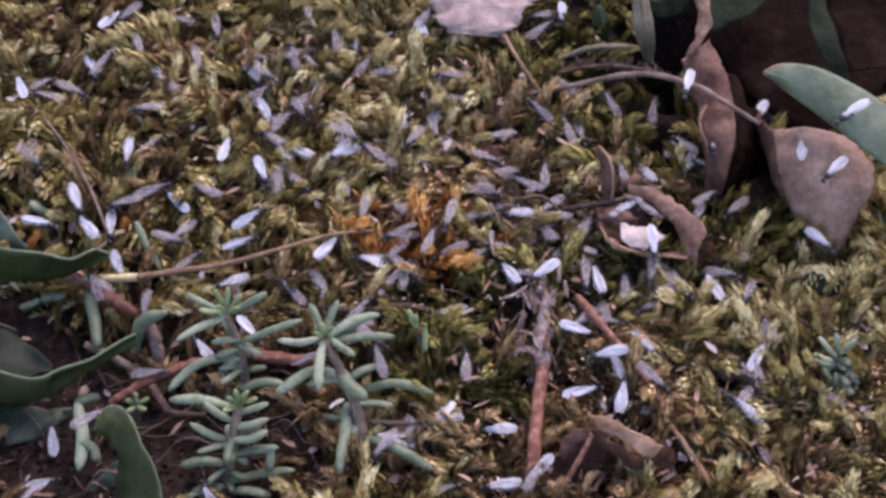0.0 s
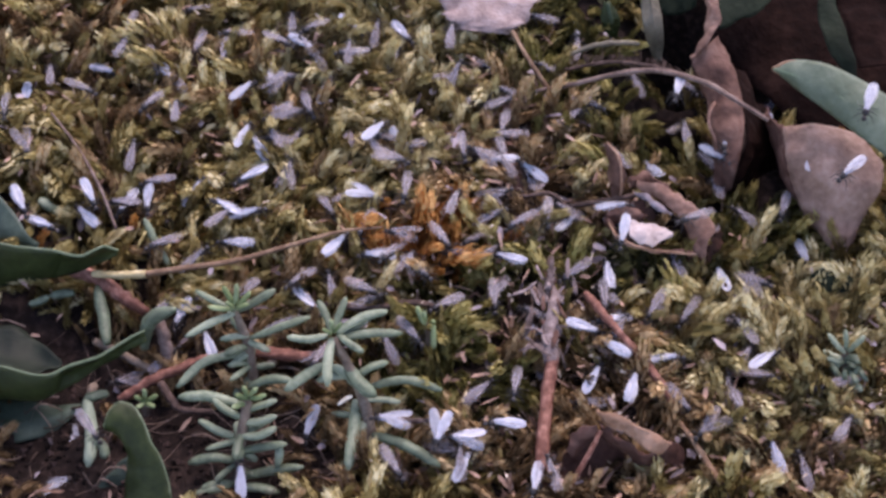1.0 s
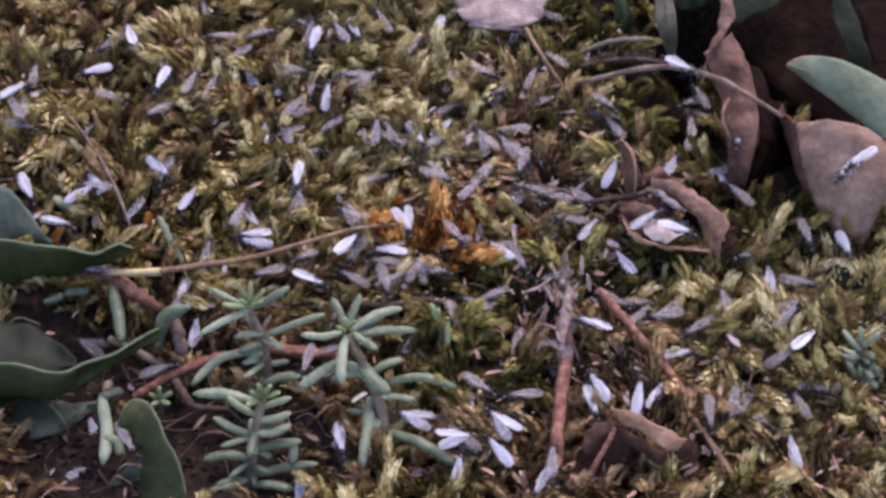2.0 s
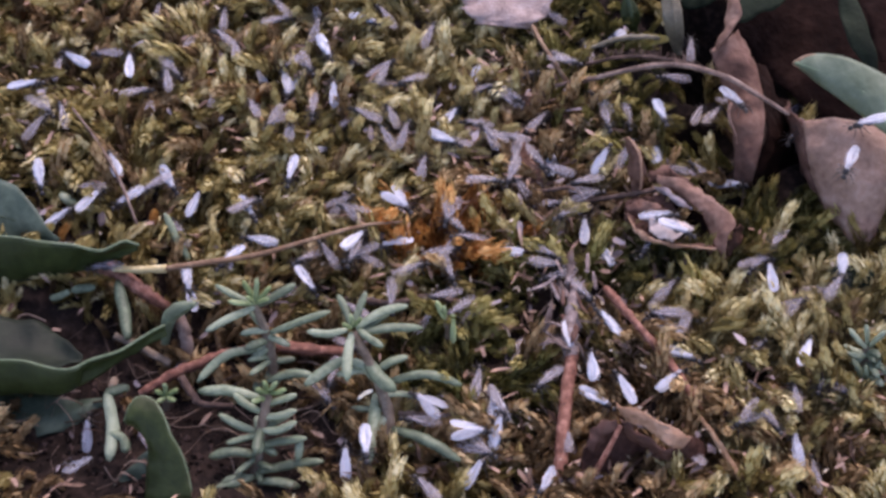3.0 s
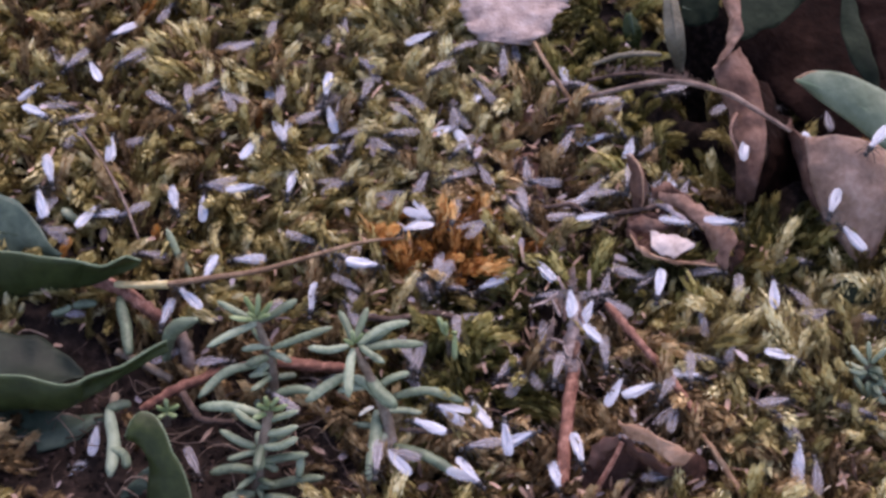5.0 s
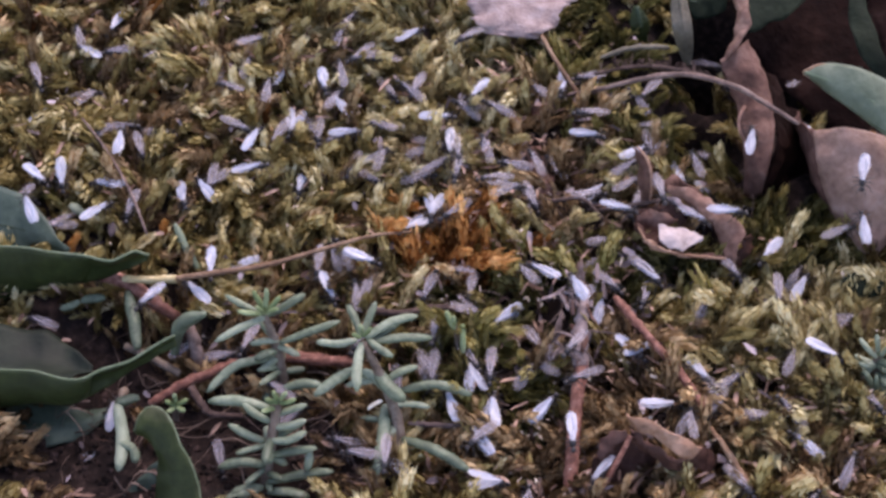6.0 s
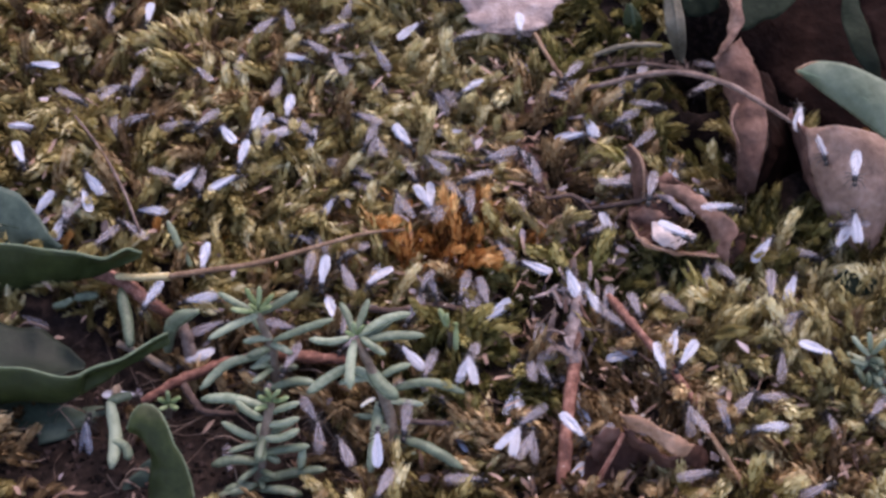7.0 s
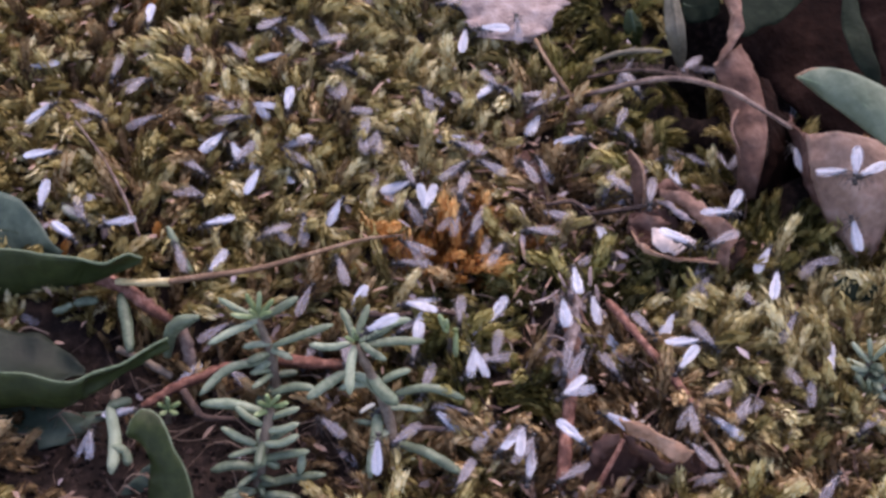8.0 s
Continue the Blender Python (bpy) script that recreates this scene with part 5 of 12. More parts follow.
# the calm ants come first, the restless ones last
for k in range(6, 215):
    ants.append(copy_thing(ants[(0, 0, 1, 0, 1, 0, 1, 0, 2, 0, 1)[k % 11] + (3 if k >= 71 else 0)], pose(0, 0, 0)))


def crawl(rows):
    """Rows of seconds, place in mm and turns, as poses."""
    return [(t, pose(x * MM, (y - 1.1) * MM, (z + 1.55) * MM, rx, ry, rz)) for t, x, y, z, rx, ry, rz in rows]


def wander(seed):
    """The way of a restless ant: it rests, turns and runs on in turns, on the tips of the moss."""
    r = np.random.RandomState(seed)
    while True:
        x, y = r.uniform(-72, 66), r.uniform(-44, 54)
        if r.uniform() < 0.35 + 0.8 * mound(x, y, 8, 8, 34, 26) + 0.5 * mound(x, y, 20, -25, 24, 18) - 0.7 * mound(x, y, -40, -32, 34, 16) - 0.9 * mound(x, y, 62, 40, 18, 24):
            break
    head, rx, ry, rows = r.uniform(0, 360), r.uniform(-14, 14), r.uniform(-12, 12), []
    for k in range(17):
        rows.append((k * 0.5, x, y, float(height(x, y)) + 3.4 + 1.6 * noise.noise(Vector((x * 0.2, y * 0.2, 5.0))), rx, ry, head))
        head += r.normal(0, 26)
        run = max(0.0, r.normal(1.4, 2.6))
        x, y = x + math.cos(radians(head)) * run, y + math.sin(radians(head)) * run
        if not (-78 < x < 70 and -48 < y < 56):
            head += 60
    return rows


def motions():
    walk(ants[0], crawl([(0.0, 43.1, -8.0, 2.3, -4, -1, 115), (0.5, 43.8, -6.8, 1.4, -7, 5, 110), (1.0, 43.8, -6.6, 1.4, -7, 7, 104), (1.5, 49.5, -6.9, 1.5, -5, -3, 92), (2.0, 49.5, -7.1, 1.5, -1, -1, 89), (2.5, 48.9, -7.9, 2.1, -1, -1, 91), (3.0, 48.4, -7.9, 2.8, -1, -2, 94), (3.5, 48.6, -8.5, 3.4, -0, -2, 96), (4.0, 48.5, -8.7, 3.4, 2, -0, 97), (4.5, 48.1, -8.7, 3.4, -5, -2, 101), (5.0, 48.9, -7.7, 2.6, -4, -2, 87), (5.5, 52.2, -7.0, 1.7, -4, -1, 73), (6.0, 53.0, -7.2, 0.8, -3, -1, 59), (6.5, 52.8, -7.3, 0.8, -7, -4, 59), (7.0, 52.1, -8.4, 2.1, 0, -3, 67), (7.5, 49.4, -7.7, 3.8, -2, 2, 76), (8.0, 49.1, -7.8, 3.8, -4, 2, 77)]))
    walk(ants[1], crawl([(0.0, 62.8, 5.8, 25.8, 9, 11, 214), (0.5, 64.8, 5.8, 26.7, 9, 9, 254), (1.0, 64.6, 5.9, 26.7, 3, 14, 249), (1.5, 64.6, 6.1, 26.7, 4, 11, 251), (2.0, 61.8, 2.5, 16.4, 4, 10, 214), (2.5, 60.9, 3.1, 19.3, 3, 11, 202), (3.0, 61.0, 5.4, 22.3, 3, 12, 191), (3.5, 60.2, 8.2, 25.2, 3, 13, 180), (4.0, 61.4, 7.0, 25.6, 9, 13, 193), (4.5, 61.0, 7.0, 25.7, 3, 9, 215), (5.0, 62.5, 4.3, 22.2, 5, 10, 229), (5.5, 60.7, 2.5, 18.6, 7, 11, 244), (6.0, 61.0, 1.9, 15.0, 9, 12, 258), (6.5, 61.0, 2.0, 15.0, 5, 11, 259), (7.0, 61.0, 2.3, 15.0, 6, 6, 260), (7.5, 61.2, 3.5, 15.5, 7, 12, 262), (8.0, 61.2, 3.7, 15.5, 5, 17, 262)]))
    walk(ants[2], crawl([(0.0, -10.2, -37.2, 1.2, 6, -4, 174), (0.5, -11.0, -36.3, 4.4, 7, -4, 174), (1.0, -11.0, -36.3, 4.4, 7, 1, 174), (1.5, -10.2, -34.9, 3.0, 11, 1, 163), (2.0, -10.0, -35.3, 3.0, 6, -5, 165), (2.5, -8.9, -34.5, 3.7, 5, -5, 155), (3.0, -8.4, -33.4, 4.4, 5, -4, 146), (3.5, -6.5, -32.6, 5.1, 4, -3, 136), (4.0, -6.6, -32.5, 5.1, 1, 1, 138), (4.5, -7.8, -32.8, 4.7, -1, -0, 180), (5.0, -5.3, -32.3, 4.3, 2, -1, 156), (5.5, -5.3, -27.3, 3.9, 4, -3, 132), (6.0, -2.1, -25.4, 3.5, 7, -4, 107), (6.5, -2.3, -26.5, 2.1, 7, -3, 99), (7.0, -0.8, -25.6, 5.1, 0, 3, 86), (7.5, -1.0, -24.0, 4.1, 8, -5, 86), (8.0, -0.2, -24.0, 6.6, 10, -3, 99)]))
    walk(ants[3], crawl([(0.0, 30.0, -8.1, 1.9, -13, 16, 86), (0.5, 26.2, -11.8, 2.4, -9, 14, 86), (1.0, 24.6, -10.3, 1.1, -9, 17, 122), (1.5, 29.2, -7.9, 1.1, -10, 13, 70), (2.0, 29.6, -14.0, 1.1, -14, 14, 6), (2.5, 26.4, -17.5, 2.1, -12, 13, -21), (3.0, 18.6, -14.6, 3.1, -11, 12, -48), (3.5, 17.7, -14.5, 4.0, -9, 12, -75), (4.0, 17.2, -14.9, 4.0, -16, 11, -82), (4.5, 13.0, -16.8, 1.8, -12, 17, -92), (5.0, 10.7, -19.8, 1.1, -13, 17, -94), (5.5, 11.6, -21.1, 0.5, -15, 17, -97), (6.0, 10.4, -23.5, -0.2, -16, 17, -100), (6.5, 16.8, -23.2, 6.3, -13, 12, -61), (7.0, 23.2, -19.5, 4.4, -11, 17, -36), (7.5, 17.1, -20.8, 6.2, -12, 16, -56), (8.0, 13.8, -27.0, 5.5, -12, 20, -100)]))
    walk(ants[4], crawl([(0.0, -1.5, 37.2, -1.0, 5, 1, 75), (0.5, -1.9, 36.0, 2.2, -2, 1, 75), (1.0, 0.1, 45.1, 4.9, 1, -6, 83), (1.5, -0.2, 41.8, 2.2, 2, -4, 160), (2.0, 7.8, 43.1, 0.6, -1, -7, 244), (2.5, 8.2, 40.5, 1.6, 1, -7, 235), (3.0, 9.4, 35.8, 2.6, 3, -7, 226), (3.5, 8.4, 32.4, 3.7, 5, -7, 217), (4.0, 3.5, 36.7, 8.6, -3, -3, 255), (4.5, -5.0, 40.3, 3.6, 3, -2, 206), (5.0, -7.3, 37.4, 3.8, 1, -2, 220), (5.5, -9.9, 34.1, 4.0, -0, -2, 234), (6.0, -12.1, 30.8, 4.2, -2, -2, 248), (6.5, -15.0, 31.2, -0.0, 0, -8, 248), (7.0, -15.7, 31.8, 2.1, -4, -7, 303), (7.5, -20.2, 29.0, 6.7, 0, -2, 249), (8.0, -27.7, 41.1, 6.8, 4, -7, 207)]))
    walk(ants[5], crawl([(0.0, -27.6, 13.5, 3.4, -6, -3, 69), (0.5, -15.9, 6.5, 1.6, 4, -3, 13), (1.0, -27.7, 14.8, 2.6, -3, -8, 82), (1.5, -27.7, 11.4, 2.2, -2, -5, 81), (2.0, -28.0, 7.6, 3.1, 1, -9, 90), (2.5, -23.0, 6.8, 2.8, 1, -7, 64), (3.0, -20.8, 6.2, 2.5, 1, -5, 38), (3.5, -15.1, 3.1, 2.3, 2, -4, 12), (4.0, -19.5, 4.0, 4.9, -3, -4, 48), (4.5, -14.0, 10.1, 3.1, -3, -6, 25), (5.0, -11.9, 10.2, 3.0, -3, -3, 19), (5.5, -11.4, 13.6, 2.9, -3, -1, 13), (6.0, -8.9, 13.0, 2.9, -3, 2, 6), (6.5, -12.4, 8.6, 3.8, 3, -3, 90), (7.0, -12.7, 6.5, 4.9, -1, -6, 107), (7.5, -9.5, 4.0, 3.6, 3, -4, 91), (8.0, -11.1, -2.4, 5.3, -1, -9, 145)]))
    walk(ants[6], crawl([(0.0, -18.0, -2.3, 4.7, 15, 6, 53), (0.5, -18.0, -2.5, 4.7, 6, 9, 53), (1.0, -18.0, -2.4, 4.7, 11, 7, 53), (1.5, -18.0, -2.3, 4.7, 6, 3, 53), (2.0, -18.3, -3.3, 5.2, 11, 11, 52), (2.5, -18.5, -3.4, 5.2, 11, 12, 53), (3.0, -18.2, -3.2, 5.2, 10, 14, 53), (3.5, -18.2, -3.2, 5.2, 10, 15, 54), (4.0, -17.6, -1.7, 3.6, 7, 8, 47), (4.5, -15.1, -4.3, 4.3, 10, 12, 6), (5.0, -15.9, -5.7, 4.5, 9, 12, -2), (5.5, -17.6, -5.6, 4.7, 8, 12, -10), (6.0, -17.7, -6.3, 4.9, 7, 11, -18), (6.5, -17.7, -6.0, 4.9, 8, 8, -15), (7.0, -24.3, -10.8, 4.2, 11, 11, -95), (7.5, -21.4, -12.2, -0.3, 12, 15, -95), (8.0, -19.3, -13.5, 1.5, 13, 11, -113)]))
    walk(ants[7], crawl([(0.0, 40.3, 18.8, 17.3, 3, -2, 254), (0.5, 39.1, 20.0, 13.5, 6, -3, 254), (1.0, 38.0, 21.1, 12.9, 5, -4, 254), (1.5, 36.8, 22.2, 12.3, 11, -6, 254), (2.0, 38.1, 24.1, 14.9, 3, -3, 320), (2.5, 35.3, 20.9, 11.1, 4, -4, 302), (3.0, 33.1, 19.2, 7.4, 5, -6, 284), (3.5, 31.7, 16.5, 3.7, 7, -8, 266), (4.0, 33.5, 18.6, 0.9, 6, -6, 310), (4.5, 35.5, 14.2, -0.4, 9, -6, 300), (5.0, 35.3, 14.1, -0.4, 9, -5, 299), (5.5, 35.3, 14.2, -0.4, 9, -3, 298), (6.0, 35.2, 14.1, -0.4, 9, -1, 297), (6.5, 35.3, 14.3, -0.4, 6, -4, 298), (7.0, 35.4, 14.1, -0.4, 13, -8, 294), (7.5, 35.4, 14.1, -0.4, 6, -3, 292), (8.0, 35.5, 13.9, -0.4, 3, 2, 294)]))
    walk(ants[8], crawl([(0.0, -4.7, -39.0, 0.8, -1, 5, 261), (0.5, -3.6, -39.4, 0.8, -2, 9, 261), (1.0, -2.4, -39.7, 4.0, -8, 9, 261), (1.5, 0.6, -40.3, 3.1, -2, 12, 297), (2.0, 0.3, -39.3, 3.1, -2, 10, 371), (2.5, 0.9, -39.4, 3.1, -1, 10, 368), (3.0, 1.6, -38.7, 3.2, 0, 9, 364), (3.5, 2.1, -39.3, 3.2, 2, 8, 360), (4.0, 0.9, -40.5, 3.1, -2, 11, 297), (4.5, -0.0, -43.1, 1.7, -4, 8, 307), (5.0, 0.7, -43.8, 1.5, -4, 9, 325), (5.5, 1.5, -42.8, 1.2, -5, 10, 342), (6.0, 2.7, -44.6, 1.0, -5, 11, 360), (6.5, 5.2, -40.6, 2.3, -4, 13, 440), (7.0, 6.8, -37.4, 3.5, -5, 6, 422), (7.5, 7.6, -36.3, 2.9, -5, 13, 427), (8.0, 7.5, -36.3, 2.9, -3, 11, 426)]))
    walk(ants[9], crawl([(0.0, -53.9, 14.8, 3.9, 2, 4, 273), (0.5, -59.9, 4.6, 5.0, -1, 9, 297), (1.0, -59.9, 4.7, 5.0, -5, 7, 298), (1.5, -61.6, 3.8, 4.6, -1, -1, 317), (2.0, -62.8, 7.3, 4.9, 1, 2, 399), (2.5, -62.5, 7.2, 4.7, 0, 3, 407), (3.0, -62.7, 5.8, 4.5, -0, 4, 415), (3.5, -63.4, 5.9, 4.4, -1, 5, 422), (4.0, -63.7, 6.0, 4.4, 0, 5, 425), (4.5, -64.1, 6.4, 4.4, -1, 9, 432), (5.0, -63.5, 5.5, 4.6, -0, 9, 423), (5.5, -63.8, 5.6, 4.8, 0, 9, 414), (6.0, -63.0, 4.9, 5.0, 1, 9, 405), (6.5, -63.0, 5.0, 2.9, -6, 6, 441), (7.0, -65.8, 7.5, 4.4, -3, 8, 474), (7.5, -65.6, 7.6, 4.4, -7, 3, 474), (8.0, -64.4, 7.7, 1.2, 3, 1, 474)]))
    walk(ants[10], crawl([(0.0, 10.1, -5.6, 2.4, -12, 9, 119), (0.5, 8.0, -4.4, 2.9, -6, 16, 124), (1.0, 7.9, -5.4, 3.7, -4, 12, 156), (1.5, 6.1, -4.0, 2.9, -10, 7, 162), (2.0, 4.5, -3.5, 3.2, -7, 10, 134), (2.5, 4.7, -5.2, 3.0, -6, 11, 151), (3.0, 3.9, -4.9, 2.7, -6, 12, 169), (3.5, 3.4, -6.3, 2.5, -5, 12, 186), (4.0, 1.0, -8.5, 2.4, -11, 9, 215), (4.5, 0.3, -6.3, 3.3, -3, 14, 198), (5.0, 1.5, -9.2, 2.8, -4, 14, 204), (5.5, 3.6, -14.4, 2.3, -6, 13, 209), (6.0, 2.5, -16.3, 1.9, -7, 12, 215), (6.5, 2.4, -16.3, 1.9, -7, 15, 216), (7.0, 2.3, -16.3, 1.9, -7, 17, 220), (7.5, 2.3, -16.1, 1.9, -5, 16, 223), (8.0, 2.6, -15.3, 1.6, -11, 9, 239)]))
    walk(ants[11], crawl([(0.0, 22.2, 2.6, -2.8, -7, 5, 45), (0.5, 21.6, 3.6, -2.8, -13, 3, 45), (1.0, 20.9, 4.6, 0.4, -6, 11, 45), (1.5, 20.7, 3.2, 1.0, -1, 2, 79), (2.0, 21.8, 1.1, 3.0, -6, 6, 54), (2.5, 20.8, 1.1, 2.6, -3, 5, 71), (3.0, 18.9, 1.4, 2.2, 0, 5, 87), (3.5, 18.0, 1.1, 1.8, 3, 5, 104), (4.0, 22.4, 6.6, 2.5, 0, 6, 71), (4.5, 21.7, 4.5, 5.6, -7, 6, 24), (5.0, 22.0, 3.1, 5.9, -6, 3, 10), (5.5, 24.3, 3.6, 6.3, -5, 1, -5), (6.0, 24.5, 2.5, 6.7, -5, -1, -19), (6.5, 23.1, -0.0, 1.8, -3, 2, -68), (7.0, 23.0, 0.1, 1.8, -1, 9, -69), (7.5, 22.1, -1.6, 1.5, -1, 4, -76), (8.0, 22.4, -1.5, 1.5, -5, 7, -71)]))
    walk(ants[12], crawl([(0.0, -33.0, 31.0, 2.7, -6, -8, 117), (0.5, -37.1, 31.8, 2.4, -13, -5, 109), (1.0, -35.8, 32.5, 3.0, -8, 4, 51), (1.5, -34.7, 35.2, 1.4, -12, 3, 39), (2.0, -39.5, 37.8, 0.6, -13, -5, 117), (2.5, -39.3, 37.9, -0.3, -12, -4, 117), (3.0, -38.8, 38.2, -1.2, -11, -3, 117), (3.5, -38.6, 38.3, -2.1, -10, -1, 117), (4.0, -38.3, 38.4, -1.9, -5, -2, 117), (4.5, -38.0, 38.6, -1.8, -15, 1, 117), (5.0, -37.1, 39.0, -0.5, -13, -0, 98), (5.5, -34.6, 39.5, 0.7, -12, -1, 80), (6.0, -34.9, 39.1, 1.9, -10, -2, 61), (6.5, -33.2, 39.7, -0.1, -5, -6, 61), (7.0, -30.3, 37.8, 4.3, -7, -1, -13), (7.5, -32.6, 38.6, 3.6, -15, -5, -26), (8.0, -34.8, 41.3, 3.2, -12, -1, 14)]))
    walk(ants[13], crawl([(0.0, 24.8, -6.5, 2.4, -4, 2, 103), (0.5, 25.3, -6.2, 2.4, 3, 3, 97), (1.0, 25.3, -6.2, 2.4, 5, 2, 96), (1.5, 25.1, -5.1, 2.1, 7, 2, 108), (2.0, 25.0, -4.0, 1.4, -2, 2, 122), (2.5, 21.9, -2.7, 1.2, -1, 0, 119), (3.0, 21.0, -2.0, 1.0, -1, -1, 116), (3.5, 19.4, -2.3, 0.7, -1, -3, 113), (4.0, 18.6, -2.2, 1.0, 3, 2, 192), (4.5, 10.8, -1.9, 2.9, -5, -6, 118), (5.0, 10.1, -3.6, 2.9, -2, -3, 129), (5.5, 9.3, -3.4, 2.9, 1, 0, 139), (6.0, 8.5, -6.1, 2.9, 4, 4, 150), (6.5, 8.3, -6.0, 2.9, 1, 4, 152), (7.0, 8.2, -5.9, 2.9, -6, 5, 153), (7.5, 11.2, -8.3, 1.8, 3, 2, 153), (8.0, 16.0, -9.3, 7.1, 3, 6, 96)]))
    walk(ants[14], crawl([(0.0, -22.1, 31.7, 4.8, 7, -9, 77), (0.5, -21.8, 31.7, 4.8, 2, -6, 76), (1.0, -21.6, 31.7, 4.8, -1, -5, 74), (1.5, -22.6, 31.0, 1.4, 6, -15, 74), (2.0, -24.1, 30.4, 4.5, -1, -9, 85), (2.5, -24.2, 30.3, 4.1, 1, -9, 90), (3.0, -24.5, 31.0, 3.7, 3, -8, 95), (3.5, -25.4, 31.9, 3.3, 5, -8, 101), (4.0, -24.9, 33.2, 3.5, 1, -9, 86), (4.5, -24.6, 29.2, 3.9, -3, -15, 93), (5.0, -25.6, 29.2, 3.6, -1, -14, 107), (5.5, -26.2, 30.0, 3.3, 0, -13, 120), (6.0, -26.4, 30.9, 3.0, 2, -12, 133), (6.5, -31.1, 27.6, -0.5, 0, -13, 133), (7.0, -36.5, 21.7, 2.4, -1, -8, 200), (7.5, -33.9, 21.8, 2.2, 8, -13, 206), (8.0, -32.6, 20.5, 2.5, 0, -13, 218)]))
    walk(ants[15], crawl([(0.0, -48.7, 6.4, -0.6, 15, 2, 273), (0.5, -49.7, 5.8, -0.6, 7, 10, 273), (1.0, -50.8, 5.3, 2.6, 19, 2, 273), (1.5, -49.5, 7.3, 3.4, 22, -2, 300), (2.0, -50.6, 11.4, 3.6, 18, 5, 316), (2.5, -49.4, 9.6, 3.3, 19, 5, 308), (3.0, -50.2, 8.4, 3.0, 20, 5, 300), (3.5, -49.5, 7.4, 2.7, 21, 5, 292), (4.0, -49.6, 7.5, 2.7, 23, 6, 292), (4.5, -49.9, 7.3, 2.7, 14, 6, 287), (5.0, -49.9, 7.1, 2.7, 15, 2, 287), (5.5, -49.8, 7.4, 2.7, 16, -2, 287), (6.0, -50.0, 7.4, 2.7, 18, -6, 286), (6.5, -47.3, 11.0, 2.9, 14, 1, 370), (7.0, -48.2, 13.6, 3.3, 20, 4, 416), (7.5, -46.2, 16.6, 1.9, 15, 3, 405), (8.0, -44.4, 22.4, 3.6, 21, 3, 411)]))
    walk(ants[16], crawl([(0.0, -61.6, -32.4, -5.0, -4, 2, 103), (0.5, -61.5, -32.4, -5.0, -9, 0, 99), (1.0, -60.3, -30.6, -8.2, -2, -1, 99), (1.5, -59.7, -28.9, -5.0, -9, -2, 115), (2.0, -60.2, -29.9, -8.2, -10, 3, 115), (2.5, -60.4, -30.5, -6.6, -15, -9, 103), (3.0, -60.4, -32.0, -5.1, -20, -21, 92), (3.5, -60.4, -32.7, -3.5, -24, -34, 80), (4.0, -59.9, -31.4, -6.2, 13, 32, 80), (4.5, -60.5, -32.6, -4.7, -3, 6, 90), (5.0, -59.4, -31.4, -4.6, -5, 4, 89), (5.5, -59.8, -29.3, -4.6, -8, 2, 89), (6.0, -58.5, -27.8, -4.5, -10, 0, 89), (6.5, -60.5, -32.4, -4.7, -4, 0, 85), (7.0, -54.7, -26.6, -5.2, -9, 5, 1), (7.5, -54.6, -26.7, -5.2, -2, 3, 4), (8.0, -53.9, -29.3, -3.4, -9, 2, 12)]))
    walk(ants[17], crawl([(0.0, 44.0, -33.7, 6.5, 7, -9, 138), (0.5, 42.6, -30.1, 4.4, 5, -1, 111), (1.0, 47.8, -40.1, 3.9, 6, -5, 106), (1.5, 47.9, -40.1, 3.9, 11, -4, 105), (2.0, 48.2, -39.8, 3.9, 10, -2, 101), (2.5, 48.3, -39.6, 3.9, 10, -3, 99), (3.0, 48.1, -39.6, 3.9, 11, -5, 96), (3.5, 48.3, -39.6, 3.9, 12, -7, 94), (4.0, 48.1, -39.8, 4.5, 10, -7, 58), (4.5, 49.5, -38.5, 4.5, 7, -6, 58), (5.0, 48.6, -38.6, 4.5, 8, -7, 85), (5.5, 47.6, -38.4, 4.5, 8, -8, 112), (6.0, 46.9, -38.5, 4.5, 9, -9, 139), (6.5, 44.8, -40.1, 5.5, 13, 1, 168), (7.0, 41.9, -39.0, 6.1, 11, -3, 191), (7.5, 39.1, -37.9, 5.6, 4, -7, 169), (8.0, 36.1, -36.0, 5.9, 8, -6, 145)]))
    walk(ants[18], crawl([(0.0, -37.0, 19.2, 4.2, -2, 5, 79), (0.5, -34.3, 23.1, 3.3, 1, 8, 50), (1.0, -35.6, 22.6, 3.1, 3, 2, 70), (1.5, -34.9, 25.9, 2.9, -2, 0, 90), (2.0, -35.4, 25.2, -0.3, -1, 7, 90), (2.5, -35.4, 24.1, -0.3, -1, 6, 90), (3.0, -36.6, 23.3, -0.3, -1, 5, 90), (3.5, -37.0, 23.4, -0.3, -1, 4, 90), (4.0, -37.6, 22.8, -0.3, 2, 5, 90), (4.5, -36.9, 21.9, 2.9, -2, 6, 61), (5.0, -37.6, 21.5, 3.4, -3, 5, 62), (5.5, -37.8, 21.2, 3.8, -4, 4, 64), (6.0, -38.7, 21.7, 4.3, -6, 3, 66), (6.5, -42.7, 27.8, 4.2, 2, 3, 95), (7.0, -44.3, 22.7, 3.5, 4, 5, 126), (7.5, -41.8, 21.1, 2.2, 1, 4, 114), (8.0, -42.1, 21.0, 2.2, -3, 7, 115)]))
